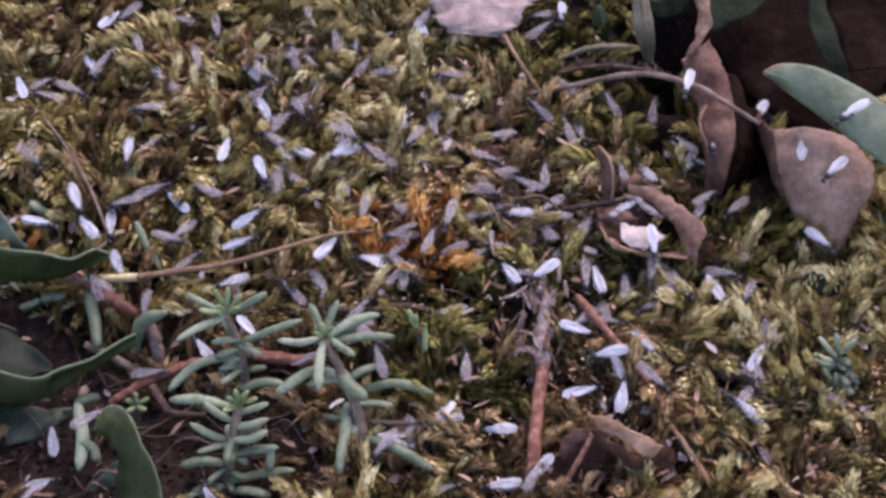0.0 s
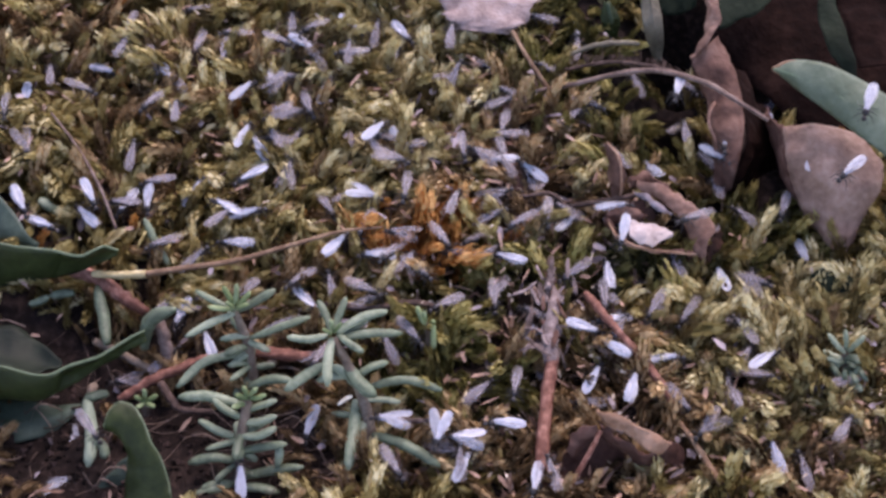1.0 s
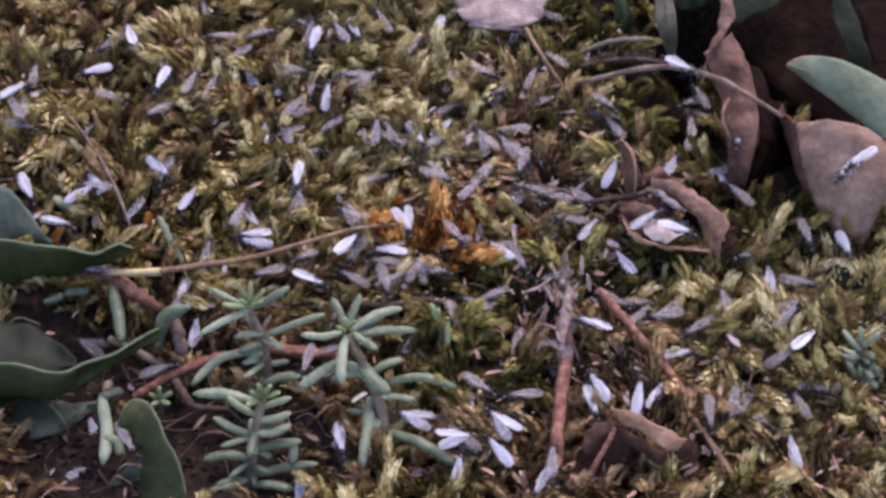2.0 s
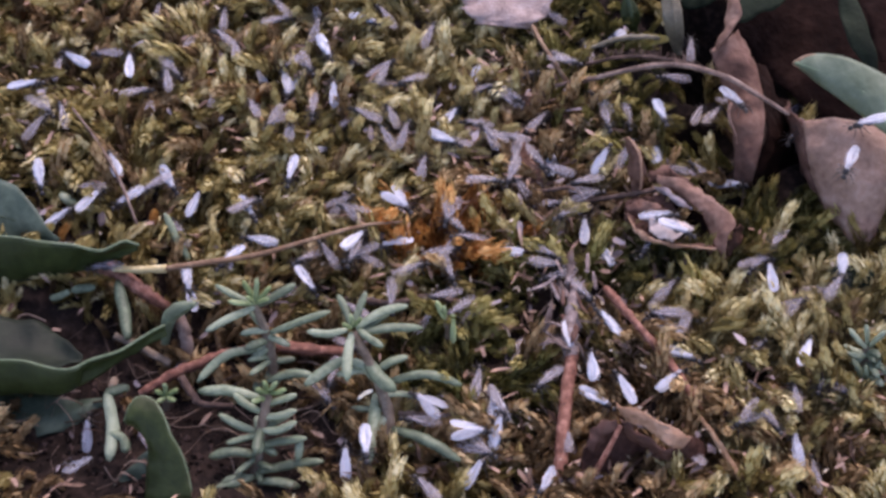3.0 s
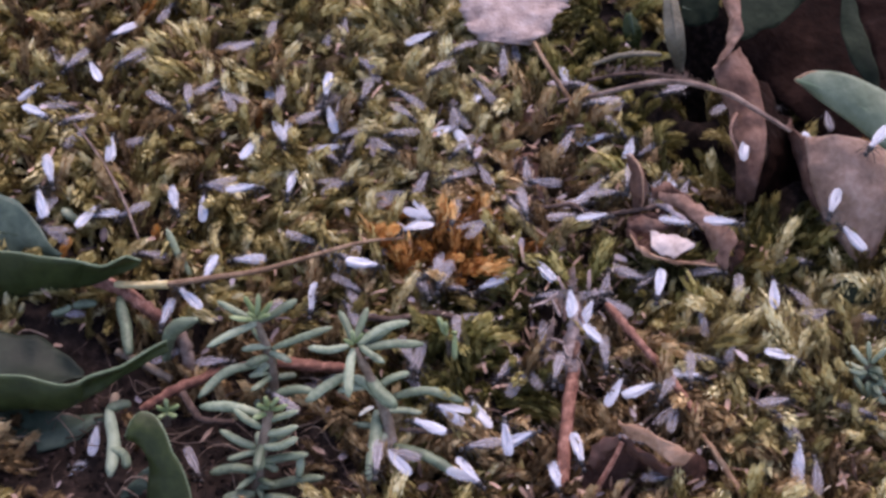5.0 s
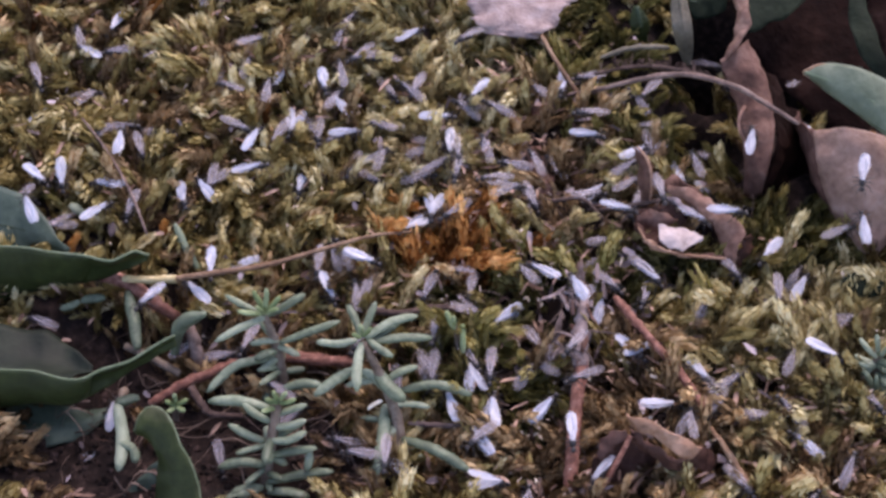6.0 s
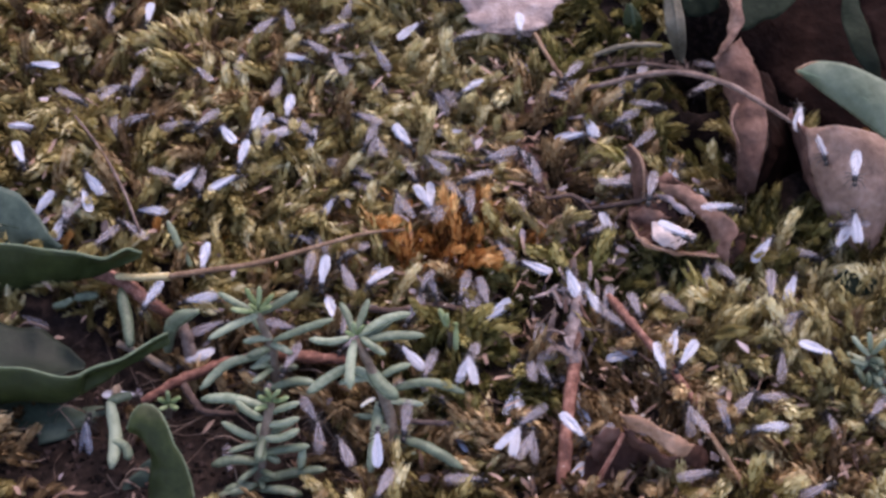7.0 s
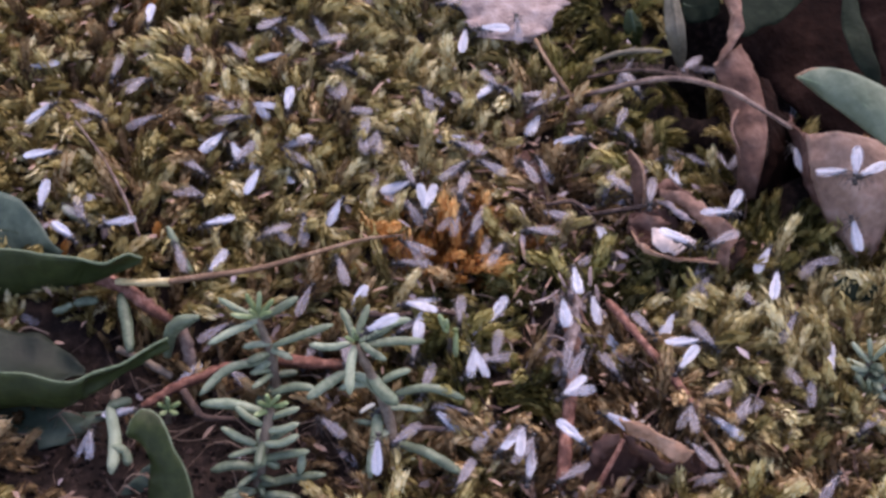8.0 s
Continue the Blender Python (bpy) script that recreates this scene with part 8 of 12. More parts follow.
    walk(ants[59], crawl([(0.0, 10.1, 3.8, 3.8, 2, -5, 186), (0.5, 6.9, 15.1, 3.1, -1, 3, 186), (1.0, 6.6, 15.1, 3.1, -3, -1, 186), (1.5, 11.6, 22.0, 1.9, -2, 3, 122), (2.0, 13.3, 18.8, 3.8, -34, -25, 104), (2.5, 13.2, 16.7, 3.7, -23, -18, 96), (3.0, 14.0, 16.0, 3.6, -12, -10, 88), (3.5, 14.3, 14.6, 3.5, -1, -3, 80), (4.0, 14.6, 14.5, 3.5, -2, -1, 76), (4.5, 20.8, 11.9, 1.6, -3, -3, 46), (5.0, 20.7, 12.0, 1.6, -2, -2, 44), (5.5, 20.7, 11.9, 1.6, -1, 0, 41), (6.0, 20.7, 11.5, 1.6, 0, 2, 39), (6.5, 23.1, 11.4, -0.9, -0, 4, 39), (7.0, 25.6, 11.2, -0.3, 2, 1, 39), (7.5, 28.5, 10.0, 3.5, -4, -3, 13), (8.0, 27.7, 11.0, 0.3, 2, 1, 13)]))
    walk(ants[60], crawl([(0.0, 59.2, 12.5, 13.1, 24, 3, 75), (0.5, 60.1, 10.6, 13.1, 19, 2, 67), (1.0, 60.1, 11.5, 10.4, 17, 2, 67), (1.5, 59.6, 12.6, 14.1, 17, 1, 78), (2.0, 58.4, 14.0, 8.7, 19, 3, 78), (2.5, 57.6, 14.8, 7.5, 21, 3, 87), (3.0, 56.1, 17.6, 6.3, 23, 3, 95), (3.5, 53.8, 18.2, 5.1, 25, 3, 103), (4.0, 46.3, 19.8, 6.1, 22, 5, 84), (4.5, 46.3, 19.8, 6.1, 18, 2, 82), (5.0, 45.8, 18.7, 7.6, 20, 1, 80), (5.5, 45.3, 17.8, 9.1, 21, -0, 78), (6.0, 45.0, 16.3, 10.5, 23, -1, 77), (6.5, 46.0, 20.0, 6.2, 23, 3, 80), (7.0, 55.9, 24.3, 6.5, 19, -3, 76), (7.5, 56.1, 21.4, 6.3, 19, -3, 99), (8.0, 54.3, 17.4, 5.1, 20, 1, 99)]))
    walk(ants[61], crawl([(0.0, 56.4, 31.0, -3.6, -12, 0, 241), (0.5, 56.4, 31.1, -3.6, -3, -0, 242), (1.0, 55.6, 28.6, -5.2, -10, -3, 242), (1.5, 54.7, 26.1, -3.7, -8, -2, 242), (2.0, 53.9, 23.6, -2.1, -3, -5, 242), (2.5, 53.6, 20.8, 0.5, -7, -3, 242), (3.0, 54.9, 18.6, 3.1, -11, -2, 241), (3.5, 51.4, 16.1, 5.7, -14, -0, 241), (4.0, 52.0, 17.7, 5.5, -9, -7, 249), (4.5, 56.5, 13.9, 7.3, -10, 4, 259), (5.0, 56.5, 15.6, 6.7, -8, 1, 269), (5.5, 56.6, 16.4, 6.1, -6, -2, 278), (6.0, 57.1, 17.1, 5.5, -5, -4, 287), (6.5, 57.6, 13.4, 5.2, -11, -2, 287), (7.0, 57.7, 9.5, 11.3, -4, 3, 274), (7.5, 61.0, 12.6, 13.8, -6, -4, 358), (8.0, 61.0, 7.0, 11.9, -7, -3, 360)]))
    walk(ants[62], crawl([(0.0, 21.7, 49.8, 2.3, -14, -5, 267), (0.5, 22.4, 48.8, -1.2, -12, -4, 267), (1.0, 23.1, 47.8, -1.4, -16, -10, 267), (1.5, 23.9, 46.8, -1.6, -11, -10, 267), (2.0, 24.6, 45.8, -1.9, -19, -4, 267), (2.5, 24.8, 45.8, -1.0, -18, -4, 245), (3.0, 24.5, 44.3, -0.2, -16, -5, 222), (3.5, 24.6, 44.4, 0.7, -15, -5, 200), (4.0, 24.1, 40.0, 0.6, -13, -6, 282), (4.5, 18.4, 38.3, 0.6, -16, -8, 283), (5.0, 16.5, 35.8, 1.9, -16, -8, 277), (5.5, 14.7, 35.0, 3.1, -17, -9, 271), (6.0, 13.9, 30.8, 4.3, -17, -9, 265), (6.5, 13.7, 35.5, 0.6, -12, -10, 268), (7.0, 7.8, 40.8, 8.2, -16, -5, 269), (7.5, 1.4, 43.4, 8.1, -8, -12, 185), (8.0, 1.2, 43.7, 8.1, -14, -6, 184)]))
    walk(ants[63], crawl([(0.0, -1.9, -35.5, 2.5, -12, -4, 214), (0.5, 1.8, -41.2, 3.9, -6, -0, 252), (1.0, 0.1, -38.6, 3.1, -6, -1, 174), (1.5, 1.7, -36.2, 2.1, -9, 1, 152), (2.0, 3.9, -35.5, 3.7, -0, -7, 136), (2.5, 4.1, -32.7, 2.8, -1, -5, 117), (3.0, 3.6, -31.5, 1.9, -2, -4, 99), (3.5, 3.2, -28.8, 0.9, -3, -2, 81), (4.0, 0.7, -33.2, 2.2, -8, -4, 136), (4.5, -0.5, -29.8, 1.9, -3, -4, 121), (5.0, 0.1, -30.2, 2.0, -4, -4, 108), (5.5, 1.4, -31.0, 2.2, -6, -3, 94), (6.0, 2.0, -30.7, 2.3, -7, -2, 81), (6.5, 4.5, -29.2, -0.8, -5, -10, 81), (7.0, 6.9, -27.7, -0.7, -2, -2, 81), (7.5, 7.0, -27.2, 2.6, -12, -5, 146), (8.0, 13.6, -31.4, 5.3, -3, -7, 213)]))
    walk(ants[64], crawl([(0.0, 23.6, -29.4, 2.5, 2, -4, 11), (0.5, 22.5, -32.9, 2.5, 5, -3, 11), (1.0, 23.0, -26.0, 1.9, -0, 0, 61), (1.5, 23.0, -26.0, 1.9, 4, -5, 66), (2.0, 26.6, -30.8, 4.5, 6, -5, 78), (2.5, 25.8, -30.6, 3.8, 5, -4, 97), (3.0, 22.7, -29.1, 3.1, 4, -4, 115), (3.5, 20.9, -28.0, 2.4, 3, -4, 134), (4.0, 20.4, -26.8, 1.2, 10, -5, 105), (4.5, 21.8, -27.8, 2.6, 6, -6, 79), (5.0, 23.1, -26.5, 2.6, 3, -4, 60), (5.5, 24.1, -22.0, 2.7, 1, -2, 41), (6.0, 27.2, -21.0, 2.7, -1, -0, 23), (6.5, 28.8, -23.4, 4.5, 7, -7, 12), (7.0, 26.0, -21.5, 0.2, 6, -2, 12), (7.5, 22.2, -22.0, 2.4, 7, -0, -57), (8.0, 23.8, -20.8, -1.5, 7, 25, -57)]))
    walk(ants[65], crawl([(0.0, 41.5, 16.1, -0.6, -14, 0, 242), (0.5, 40.6, 17.9, -0.5, -11, -3, 204), (1.0, 46.1, 15.4, 6.4, -14, -2, 272), (1.5, 46.1, 15.1, 6.4, -11, -6, 267), (2.0, 45.9, 15.1, 6.4, -12, -4, 262), (2.5, 44.2, 16.2, 10.0, -13, -3, 283), (3.0, 44.8, 17.0, 13.5, -13, -3, 305), (3.5, 43.2, 19.3, 17.1, -13, -3, 326), (4.0, 36.4, 14.3, -0.2, -17, 7, 300), (4.5, 43.7, 13.3, -0.4, -12, 2, 316), (5.0, 42.3, 12.1, -1.5, -11, -0, 316), (5.5, 41.3, 13.4, -2.7, -10, -2, 316), (6.0, 39.8, 13.9, -3.9, -9, -4, 316), (6.5, 39.1, 15.3, -0.8, -14, -2, 347), (7.0, 42.5, 12.1, -2.6, -14, -4, 347), (7.5, 43.7, 7.0, 2.0, -11, -3, 272), (8.0, 42.6, 6.2, 2.8, -14, -2, 241)]))
    walk(ants[66], crawl([(0.0, -15.9, 42.6, 1.6, 2, -4, 283), (0.5, -17.0, 42.2, 4.8, 0, 3, 283), (1.0, -17.1, 45.3, 3.7, 1, 0, 312), (1.5, -18.1, 45.1, 3.7, 3, -1, 287), (2.0, -19.1, 41.9, 4.6, 3, -1, 295), (2.5, -19.0, 44.1, 4.7, 3, -1, 316), (3.0, -17.5, 44.8, 4.8, 3, -1, 338), (3.5, -17.1, 46.1, 4.8, 4, -1, 360), (4.0, -17.2, 49.4, 4.5, -4, -3, 429), (4.5, -5.6, 51.4, 1.0, 7, -2, 387), (5.0, -8.0, 49.3, 1.4, 6, -1, 389), (5.5, -9.6, 47.7, 1.9, 5, 1, 391), (6.0, -11.6, 47.7, 2.3, 4, 2, 393), (6.5, -10.3, 49.6, 1.3, 1, -1, 404), (7.0, -10.5, 49.4, 1.3, 4, 1, 406), (7.5, -5.4, 47.6, -0.6, 2, 2, 406), (8.0, -1.7, 46.6, 3.9, 5, -1, 443)]))
    walk(ants[67], crawl([(0.0, -52.1, -8.0, 2.9, 14, 4, 293), (0.5, -45.8, -11.6, 1.8, 7, 5, 284), (1.0, -44.2, -16.1, -0.3, 12, 8, 249), (1.5, -47.1, -11.4, 1.7, 8, 2, 250), (2.0, -47.1, -11.4, -1.5, 9, 3, 250), (2.5, -46.1, -11.6, -0.4, 9, 2, 267), (3.0, -45.8, -11.4, 0.7, 9, 2, 283), (3.5, -45.1, -11.3, 1.8, 9, 1, 300), (4.0, -49.4, -13.5, 7.3, 7, 8, 217), (4.5, -49.7, -15.6, -1.8, 8, 4, 268), (5.0, -50.2, -14.8, 0.3, 8, 3, 255), (5.5, -54.0, -13.6, 2.5, 8, 2, 242), (6.0, -54.3, -14.7, 4.6, 8, 1, 229), (6.5, -50.9, -14.0, -2.3, 6, 3, 229), (7.0, -52.5, -15.3, 4.2, 7, 9, 240), (7.5, -47.2, -24.4, -3.1, 0, 3, 228), (8.0, -47.3, -24.7, -3.1, 8, 6, 226)]))
    walk(ants[68], crawl([(0.0, -63.4, 37.9, 1.0, -5, -7, 292), (0.5, -63.2, 40.7, 1.5, -10, -11, 335), (1.0, -61.7, 38.5, -0.4, -5, -6, 335), (1.5, -63.1, 35.1, 4.2, -15, -3, 253), (2.0, -68.9, 36.0, 1.9, -10, -6, 207), (2.5, -70.4, 38.7, 2.2, -12, -5, 179), (3.0, -73.5, 39.5, 2.6, -13, -5, 151), (3.5, -75.3, 40.2, 3.0, -14, -4, 123), (4.0, -75.8, 37.8, 3.9, -12, -5, 42), (4.5, -77.8, 37.7, 4.1, -10, -3, 42), (5.0, -77.6, 35.2, 2.8, -11, -3, 42), (5.5, -76.0, 32.2, 1.4, -12, -3, 42), (6.0, -77.7, 30.3, 0.1, -13, -4, 42), (6.5, -77.7, 27.8, -0.2, -13, -2, 42), (7.0, -77.2, 23.0, 2.7, -12, -7, -18), (7.5, -77.3, 23.3, 2.7, -12, -5, -17), (8.0, -74.6, 27.9, 4.9, -7, -10, 41)]))
    walk(ants[69], crawl([(0.0, 14.4, -11.9, 7.9, -6, 4, 215), (0.5, 13.2, -9.4, 4.0, -6, 1, 144), (1.0, 12.2, -15.0, -2.5, -5, 1, 144), (1.5, 11.6, -23.8, -2.1, -35, -10, 228), (2.0, 12.2, -23.9, -3.6, -4, -1, 233), (2.5, 13.9, -23.6, -0.4, -4, 1, 255), (3.0, 15.5, -23.9, 2.8, -5, 3, 277), (3.5, 16.0, -23.9, 6.0, -5, 5, 299), (4.0, 17.9, -22.9, 6.0, -7, -5, 314), (4.5, 18.8, -23.1, 4.6, -7, -3, 299), (5.0, 20.5, -21.2, 3.9, -6, -2, 304), (5.5, 22.0, -21.1, 3.3, -4, -2, 309), (6.0, 24.9, -23.1, 2.6, -2, -1, 313), (6.5, 26.4, -28.2, 4.4, -5, -2, 241), (7.0, 29.0, -28.2, 5.7, -3, 1, 279), (7.5, 31.0, -26.1, 2.2, 0, 2, 279), (8.0, 34.9, -21.6, 5.1, -6, 2, 363)]))
    walk(ants[70], crawl([(0.0, -21.6, -34.0, -3.4, 10, 2, 255), (0.5, -21.9, -35.1, -3.4, 6, -5, 255), (1.0, -22.1, -36.3, -0.6, 10, 10, 255), (1.5, -21.6, -38.3, 2.2, 8, 1, 295), (2.0, -18.5, -40.9, 1.8, 8, -1, 281), (2.5, -16.9, -42.7, 3.1, 8, -1, 278), (3.0, -15.5, -43.3, 4.3, 8, -1, 275), (3.5, -14.6, -44.2, 5.6, 7, -2, 272), (4.0, -9.9, -37.1, 4.5, 4, -4, 188), (4.5, -10.2, -37.1, 4.5, 8, -2, 186), (5.0, -8.9, -35.0, 4.2, 7, -1, 160), (5.5, -7.8, -32.8, 3.8, 7, 0, 134), (6.0, -5.2, -30.7, 3.4, 7, 1, 108), (6.5, -7.8, -26.6, 0.4, 7, -2, 108), (7.0, -11.4, -23.1, 3.7, 8, -6, 136), (7.5, -8.7, -15.2, 3.3, 9, -0, 87), (8.0, -8.6, -15.1, 3.3, 4, 2, 86)]))
    walk(ants[71], crawl([(0.0, -5.1, 2.7, 3.3, -18, 2, 314), (0.5, -9.5, 4.3, 3.6, -15, 6, 324), (1.0, -8.2, 4.2, 7.4, -21, 2, 263), (1.5, -8.3, 2.3, 7.0, -20, 3, 263), (2.0, -0.9, -3.8, 4.5, -16, 1, 304), (2.5, -0.5, -4.0, 4.4, -19, 2, 307), (3.0, -1.7, -2.2, 4.3, -23, 2, 311), (3.5, -1.5, -0.0, 4.2, -26, 3, 314), (4.0, -1.0, -0.8, 4.6, -17, 3, 286), (4.5, -1.2, 2.2, 5.0, -14, -1, 282), (5.0, -3.7, 2.4, 5.2, -15, 1, 260), (5.5, -2.8, 2.0, 5.3, -16, 3, 238), (6.0, -5.8, 2.8, 5.5, -18, 4, 216), (6.5, -5.7, 3.1, 5.5, -15, 2, 216), (7.0, -7.2, 12.5, 7.4, -20, 6, 133), (7.5, -9.1, 9.4, 2.4, -14, -4, 133), (8.0, -10.4, 6.7, 3.8, -24, 3, 116)]))
    walk(ants[72], crawl([(0.0, 32.1, -14.4, 2.1, -1, -9, 213), (0.5, 28.6, -15.8, 1.4, -5, -9, 208), (1.0, 31.5, -17.0, 1.9, -9, -7, 232), (1.5, 29.5, -16.3, 1.7, -2, -4, 213), (2.0, 27.4, -19.6, 3.1, -0, -8, 213), (2.5, 27.3, -19.2, 2.9, -2, -8, 213), (3.0, 27.5, -18.5, 2.7, -4, -8, 213), (3.5, 27.2, -18.2, 2.5, -6, -8, 213), (4.0, 16.9, -9.0, 6.9, -9, -7, 144), (4.5, 21.3, -7.1, 2.7, 0, -8, 104), (5.0, 22.2, -5.9, 2.0, 0, -7, 76), (5.5, 21.9, -3.7, 1.2, -0, -7, 48), (6.0, 22.0, -2.4, 0.5, -0, -6, 20), (6.5, 16.5, -4.3, 1.4, 49, -5, 24), (7.0, 18.4, -3.6, -1.9, -3, -6, 24), (7.5, 20.2, -2.9, -1.7, 2, -9, 24), (8.0, 22.1, -2.3, 1.6, -1, -3, 18)]))
    walk(ants[73], crawl([(0.0, -26.1, -9.0, 1.8, 2, -11, 136), (0.5, -26.4, -10.6, 3.2, 8, -16, 216), (1.0, -26.0, -10.8, 3.2, 3, -9, 223), (1.5, -26.7, -8.3, -0.7, 9, -9, 223), (2.0, -27.6, -5.6, 1.8, 8, -13, 216), (2.5, -27.7, -6.1, 1.6, 6, -12, 214), (3.0, -28.4, -6.1, 1.4, 4, -11, 213), (3.5, -29.2, -6.1, 1.3, 3, -10, 211), (4.0, -26.7, -1.4, 2.2, 7, -13, 238), (4.5, -23.5, -0.3, 4.1, 5, -9, 257), (5.0, -20.2, -4.5, 2.3, 4, -11, 257), (5.5, -19.7, -6.6, 0.5, 3, -13, 257), (6.0, -18.2, -6.7, -1.3, 2, -15, 257), (6.5, -17.0, -8.5, 1.2, -1, -12, 242), (7.0, -21.1, -5.2, 3.9, 1, -17, 222), (7.5, -24.4, -5.2, 0.2, 5, -11, 247), (8.0, -35.0, 0.5, 3.1, 5, -12, 217)]))
    walk(ants[74], crawl([(0.0, 48.3, -30.6, 1.0, -1, 8, 247), (0.5, 47.3, -31.3, 4.2, -3, 3, 247), (1.0, 37.4, -39.3, 5.5, -5, 5, 221), (1.5, 36.5, -38.1, 5.7, -0, 2, 191), (2.0, 39.8, -36.7, 4.9, -3, 13, 239), (2.5, 40.2, -37.3, 5.2, -3, 10, 227), (3.0, 40.0, -38.5, 5.4, -2, 8, 214), (3.5, 40.5, -38.9, 5.7, -2, 5, 202), (4.0, 33.2, -26.9, 3.9, -2, 15, 133), (4.5, 29.9, -30.9, 4.6, -4, 7, 52), (5.0, 30.8, -32.8, 4.9, -4, 9, 60), (5.5, 30.4, -33.7, 5.2, -4, 10, 68), (6.0, 31.5, -35.4, 5.5, -4, 11, 77), (6.5, 33.3, -34.5, 5.4, -2, 5, 77), (7.0, 32.5, -35.3, 6.3, -4, 4, 103), (7.5, 32.7, -34.3, 6.2, 3, 6, 77), (8.0, 32.7, -34.4, 6.2, -3, 14, 77)]))
    walk(ants[75], crawl([(0.0, 39.4, -28.5, -0.5, 10, -11, 133), (0.5, 40.6, -28.5, 2.7, 2, -9, 133), (1.0, 42.7, -28.6, 3.3, 7, -9, 76), (1.5, 42.7, -28.9, 3.3, 2, -9, 76), (2.0, 50.9, -24.3, 3.4, 6, -8, 27), (2.5, 47.7, -24.3, 3.4, 7, -8, 32), (3.0, 45.2, -23.1, 3.3, 8, -7, 37), (3.5, 44.2, -22.2, 3.2, 9, -7, 42), (4.0, 39.6, -17.9, 3.8, 5, -11, 102), (4.5, 39.6, -16.0, 3.0, 5, -5, 77), (5.0, 41.0, -19.5, 3.1, 3, -3, 73), (5.5, 47.3, -22.5, 3.2, 0, -1, 70), (6.0, 49.0, -22.8, 3.4, -2, 0, 67), (6.5, 49.0, -22.8, 3.4, 5, -7, 68), (7.0, 48.0, -23.9, 3.2, 3, -2, 83), (7.5, 49.4, -20.4, 3.3, 4, -6, 17), (8.0, 50.6, -16.5, 4.4, 3, -5, 59)]))
    walk(ants[76], crawl([(0.0, 3.2, -23.0, 1.9, 22, 5, 90), (0.5, 5.1, -29.9, 2.2, 16, 0, 63), (1.0, 5.3, -28.5, 2.0, 19, 2, 44), (1.5, -0.9, -25.8, 4.1, 18, -0, 90), (2.0, 0.4, -31.1, 1.6, 19, 3, 81), (2.5, -0.9, -28.5, 1.9, 19, 2, 81), (3.0, 0.8, -27.7, 2.3, 20, 1, 81), (3.5, -1.3, -23.7, 2.6, 20, -0, 82), (4.0, 8.6, -23.5, 1.6, 23, -0, 44), (4.5, 7.9, -24.7, 1.7, 16, -2, 54), (5.0, 8.0, -24.5, 1.7, 16, -1, 55), (5.5, 7.9, -24.7, 1.7, 16, 0, 56), (6.0, 7.8, -24.4, 1.7, 16, 1, 57), (6.5, 8.8, -23.4, 1.6, 15, 3, 63), (7.0, 8.2, -23.4, 2.3, 21, 3, 97), (7.5, 11.1, -21.4, 0.0, 17, 2, 13), (8.0, 14.0, -20.1, 0.3, 22, 6, 71)]))
    walk(ants[77], crawl([(0.0, 64.1, 39.0, -11.3, -2, 7, 30), (0.5, 63.0, 39.5, -14.1, -13, 11, 30), (1.0, 61.0, 41.0, -10.4, -5, 7, 61), (1.5, 61.0, 41.0, -10.4, -9, 13, 59), (2.0, 61.3, 40.9, -13.7, -3, 7, 59), (2.5, 61.9, 41.1, -12.8, -6, 8, 47), (3.0, 63.1, 39.5, -11.8, -8, 8, 36), (3.5, 63.0, 39.3, -10.8, -10, 9, 24), (4.0, 65.2, 37.0, -10.6, -2, 18, 24), (4.5, 65.3, 36.1, -4.0, -3, 12, 90), (5.0, 65.2, 36.7, -7.0, -4, 11, 90), (5.5, 64.3, 38.6, -9.9, -5, 10, 90), (6.0, 63.6, 38.8, -12.9, -6, 10, 90), (6.5, 62.3, 39.6, -11.6, -4, 10, 107), (7.0, 60.7, 40.3, -14.2, -6, 11, 107), (7.5, 59.0, 41.0, -10.4, -7, 7, 107), (8.0, 60.3, 41.3, -10.6, -6, 13, 76)]))
    walk(ants[78], crawl([(0.0, -0.9, 21.5, 2.9, 11, -4, 282), (0.5, -0.5, 21.4, 2.9, 10, 0, 288), (1.0, 2.4, 15.7, 3.9, 11, 4, 277), (1.5, -5.9, 9.4, 7.2, 12, -0, 267), (2.0, -7.9, 15.8, 4.1, 6, -6, 217), (2.5, -6.3, 14.5, 4.1, 8, -5, 192), (3.0, -4.8, 17.6, 4.0, 9, -5, 168), (3.5, -2.2, 18.1, 3.9, 10, -4, 143), (4.0, 5.8, 21.5, 3.7, 4, -3, 59), (4.5, 9.2, 15.7, 3.9, 7, -5, 85), (5.0, 8.9, 16.6, 3.6, 7, -5, 94), (5.5, 8.8, 17.2, 3.3, 6, -4, 104), (6.0, 8.7, 17.5, 3.1, 6, -4, 113), (6.5, 8.2, 17.4, 3.1, 8, -7, 119), (7.0, 8.1, 17.3, 3.1, 6, -7, 117), (7.5, 8.1, 15.9, 3.5, 6, -5, 122), (8.0, 8.4, 15.7, 3.5, 6, 2, 118)]))
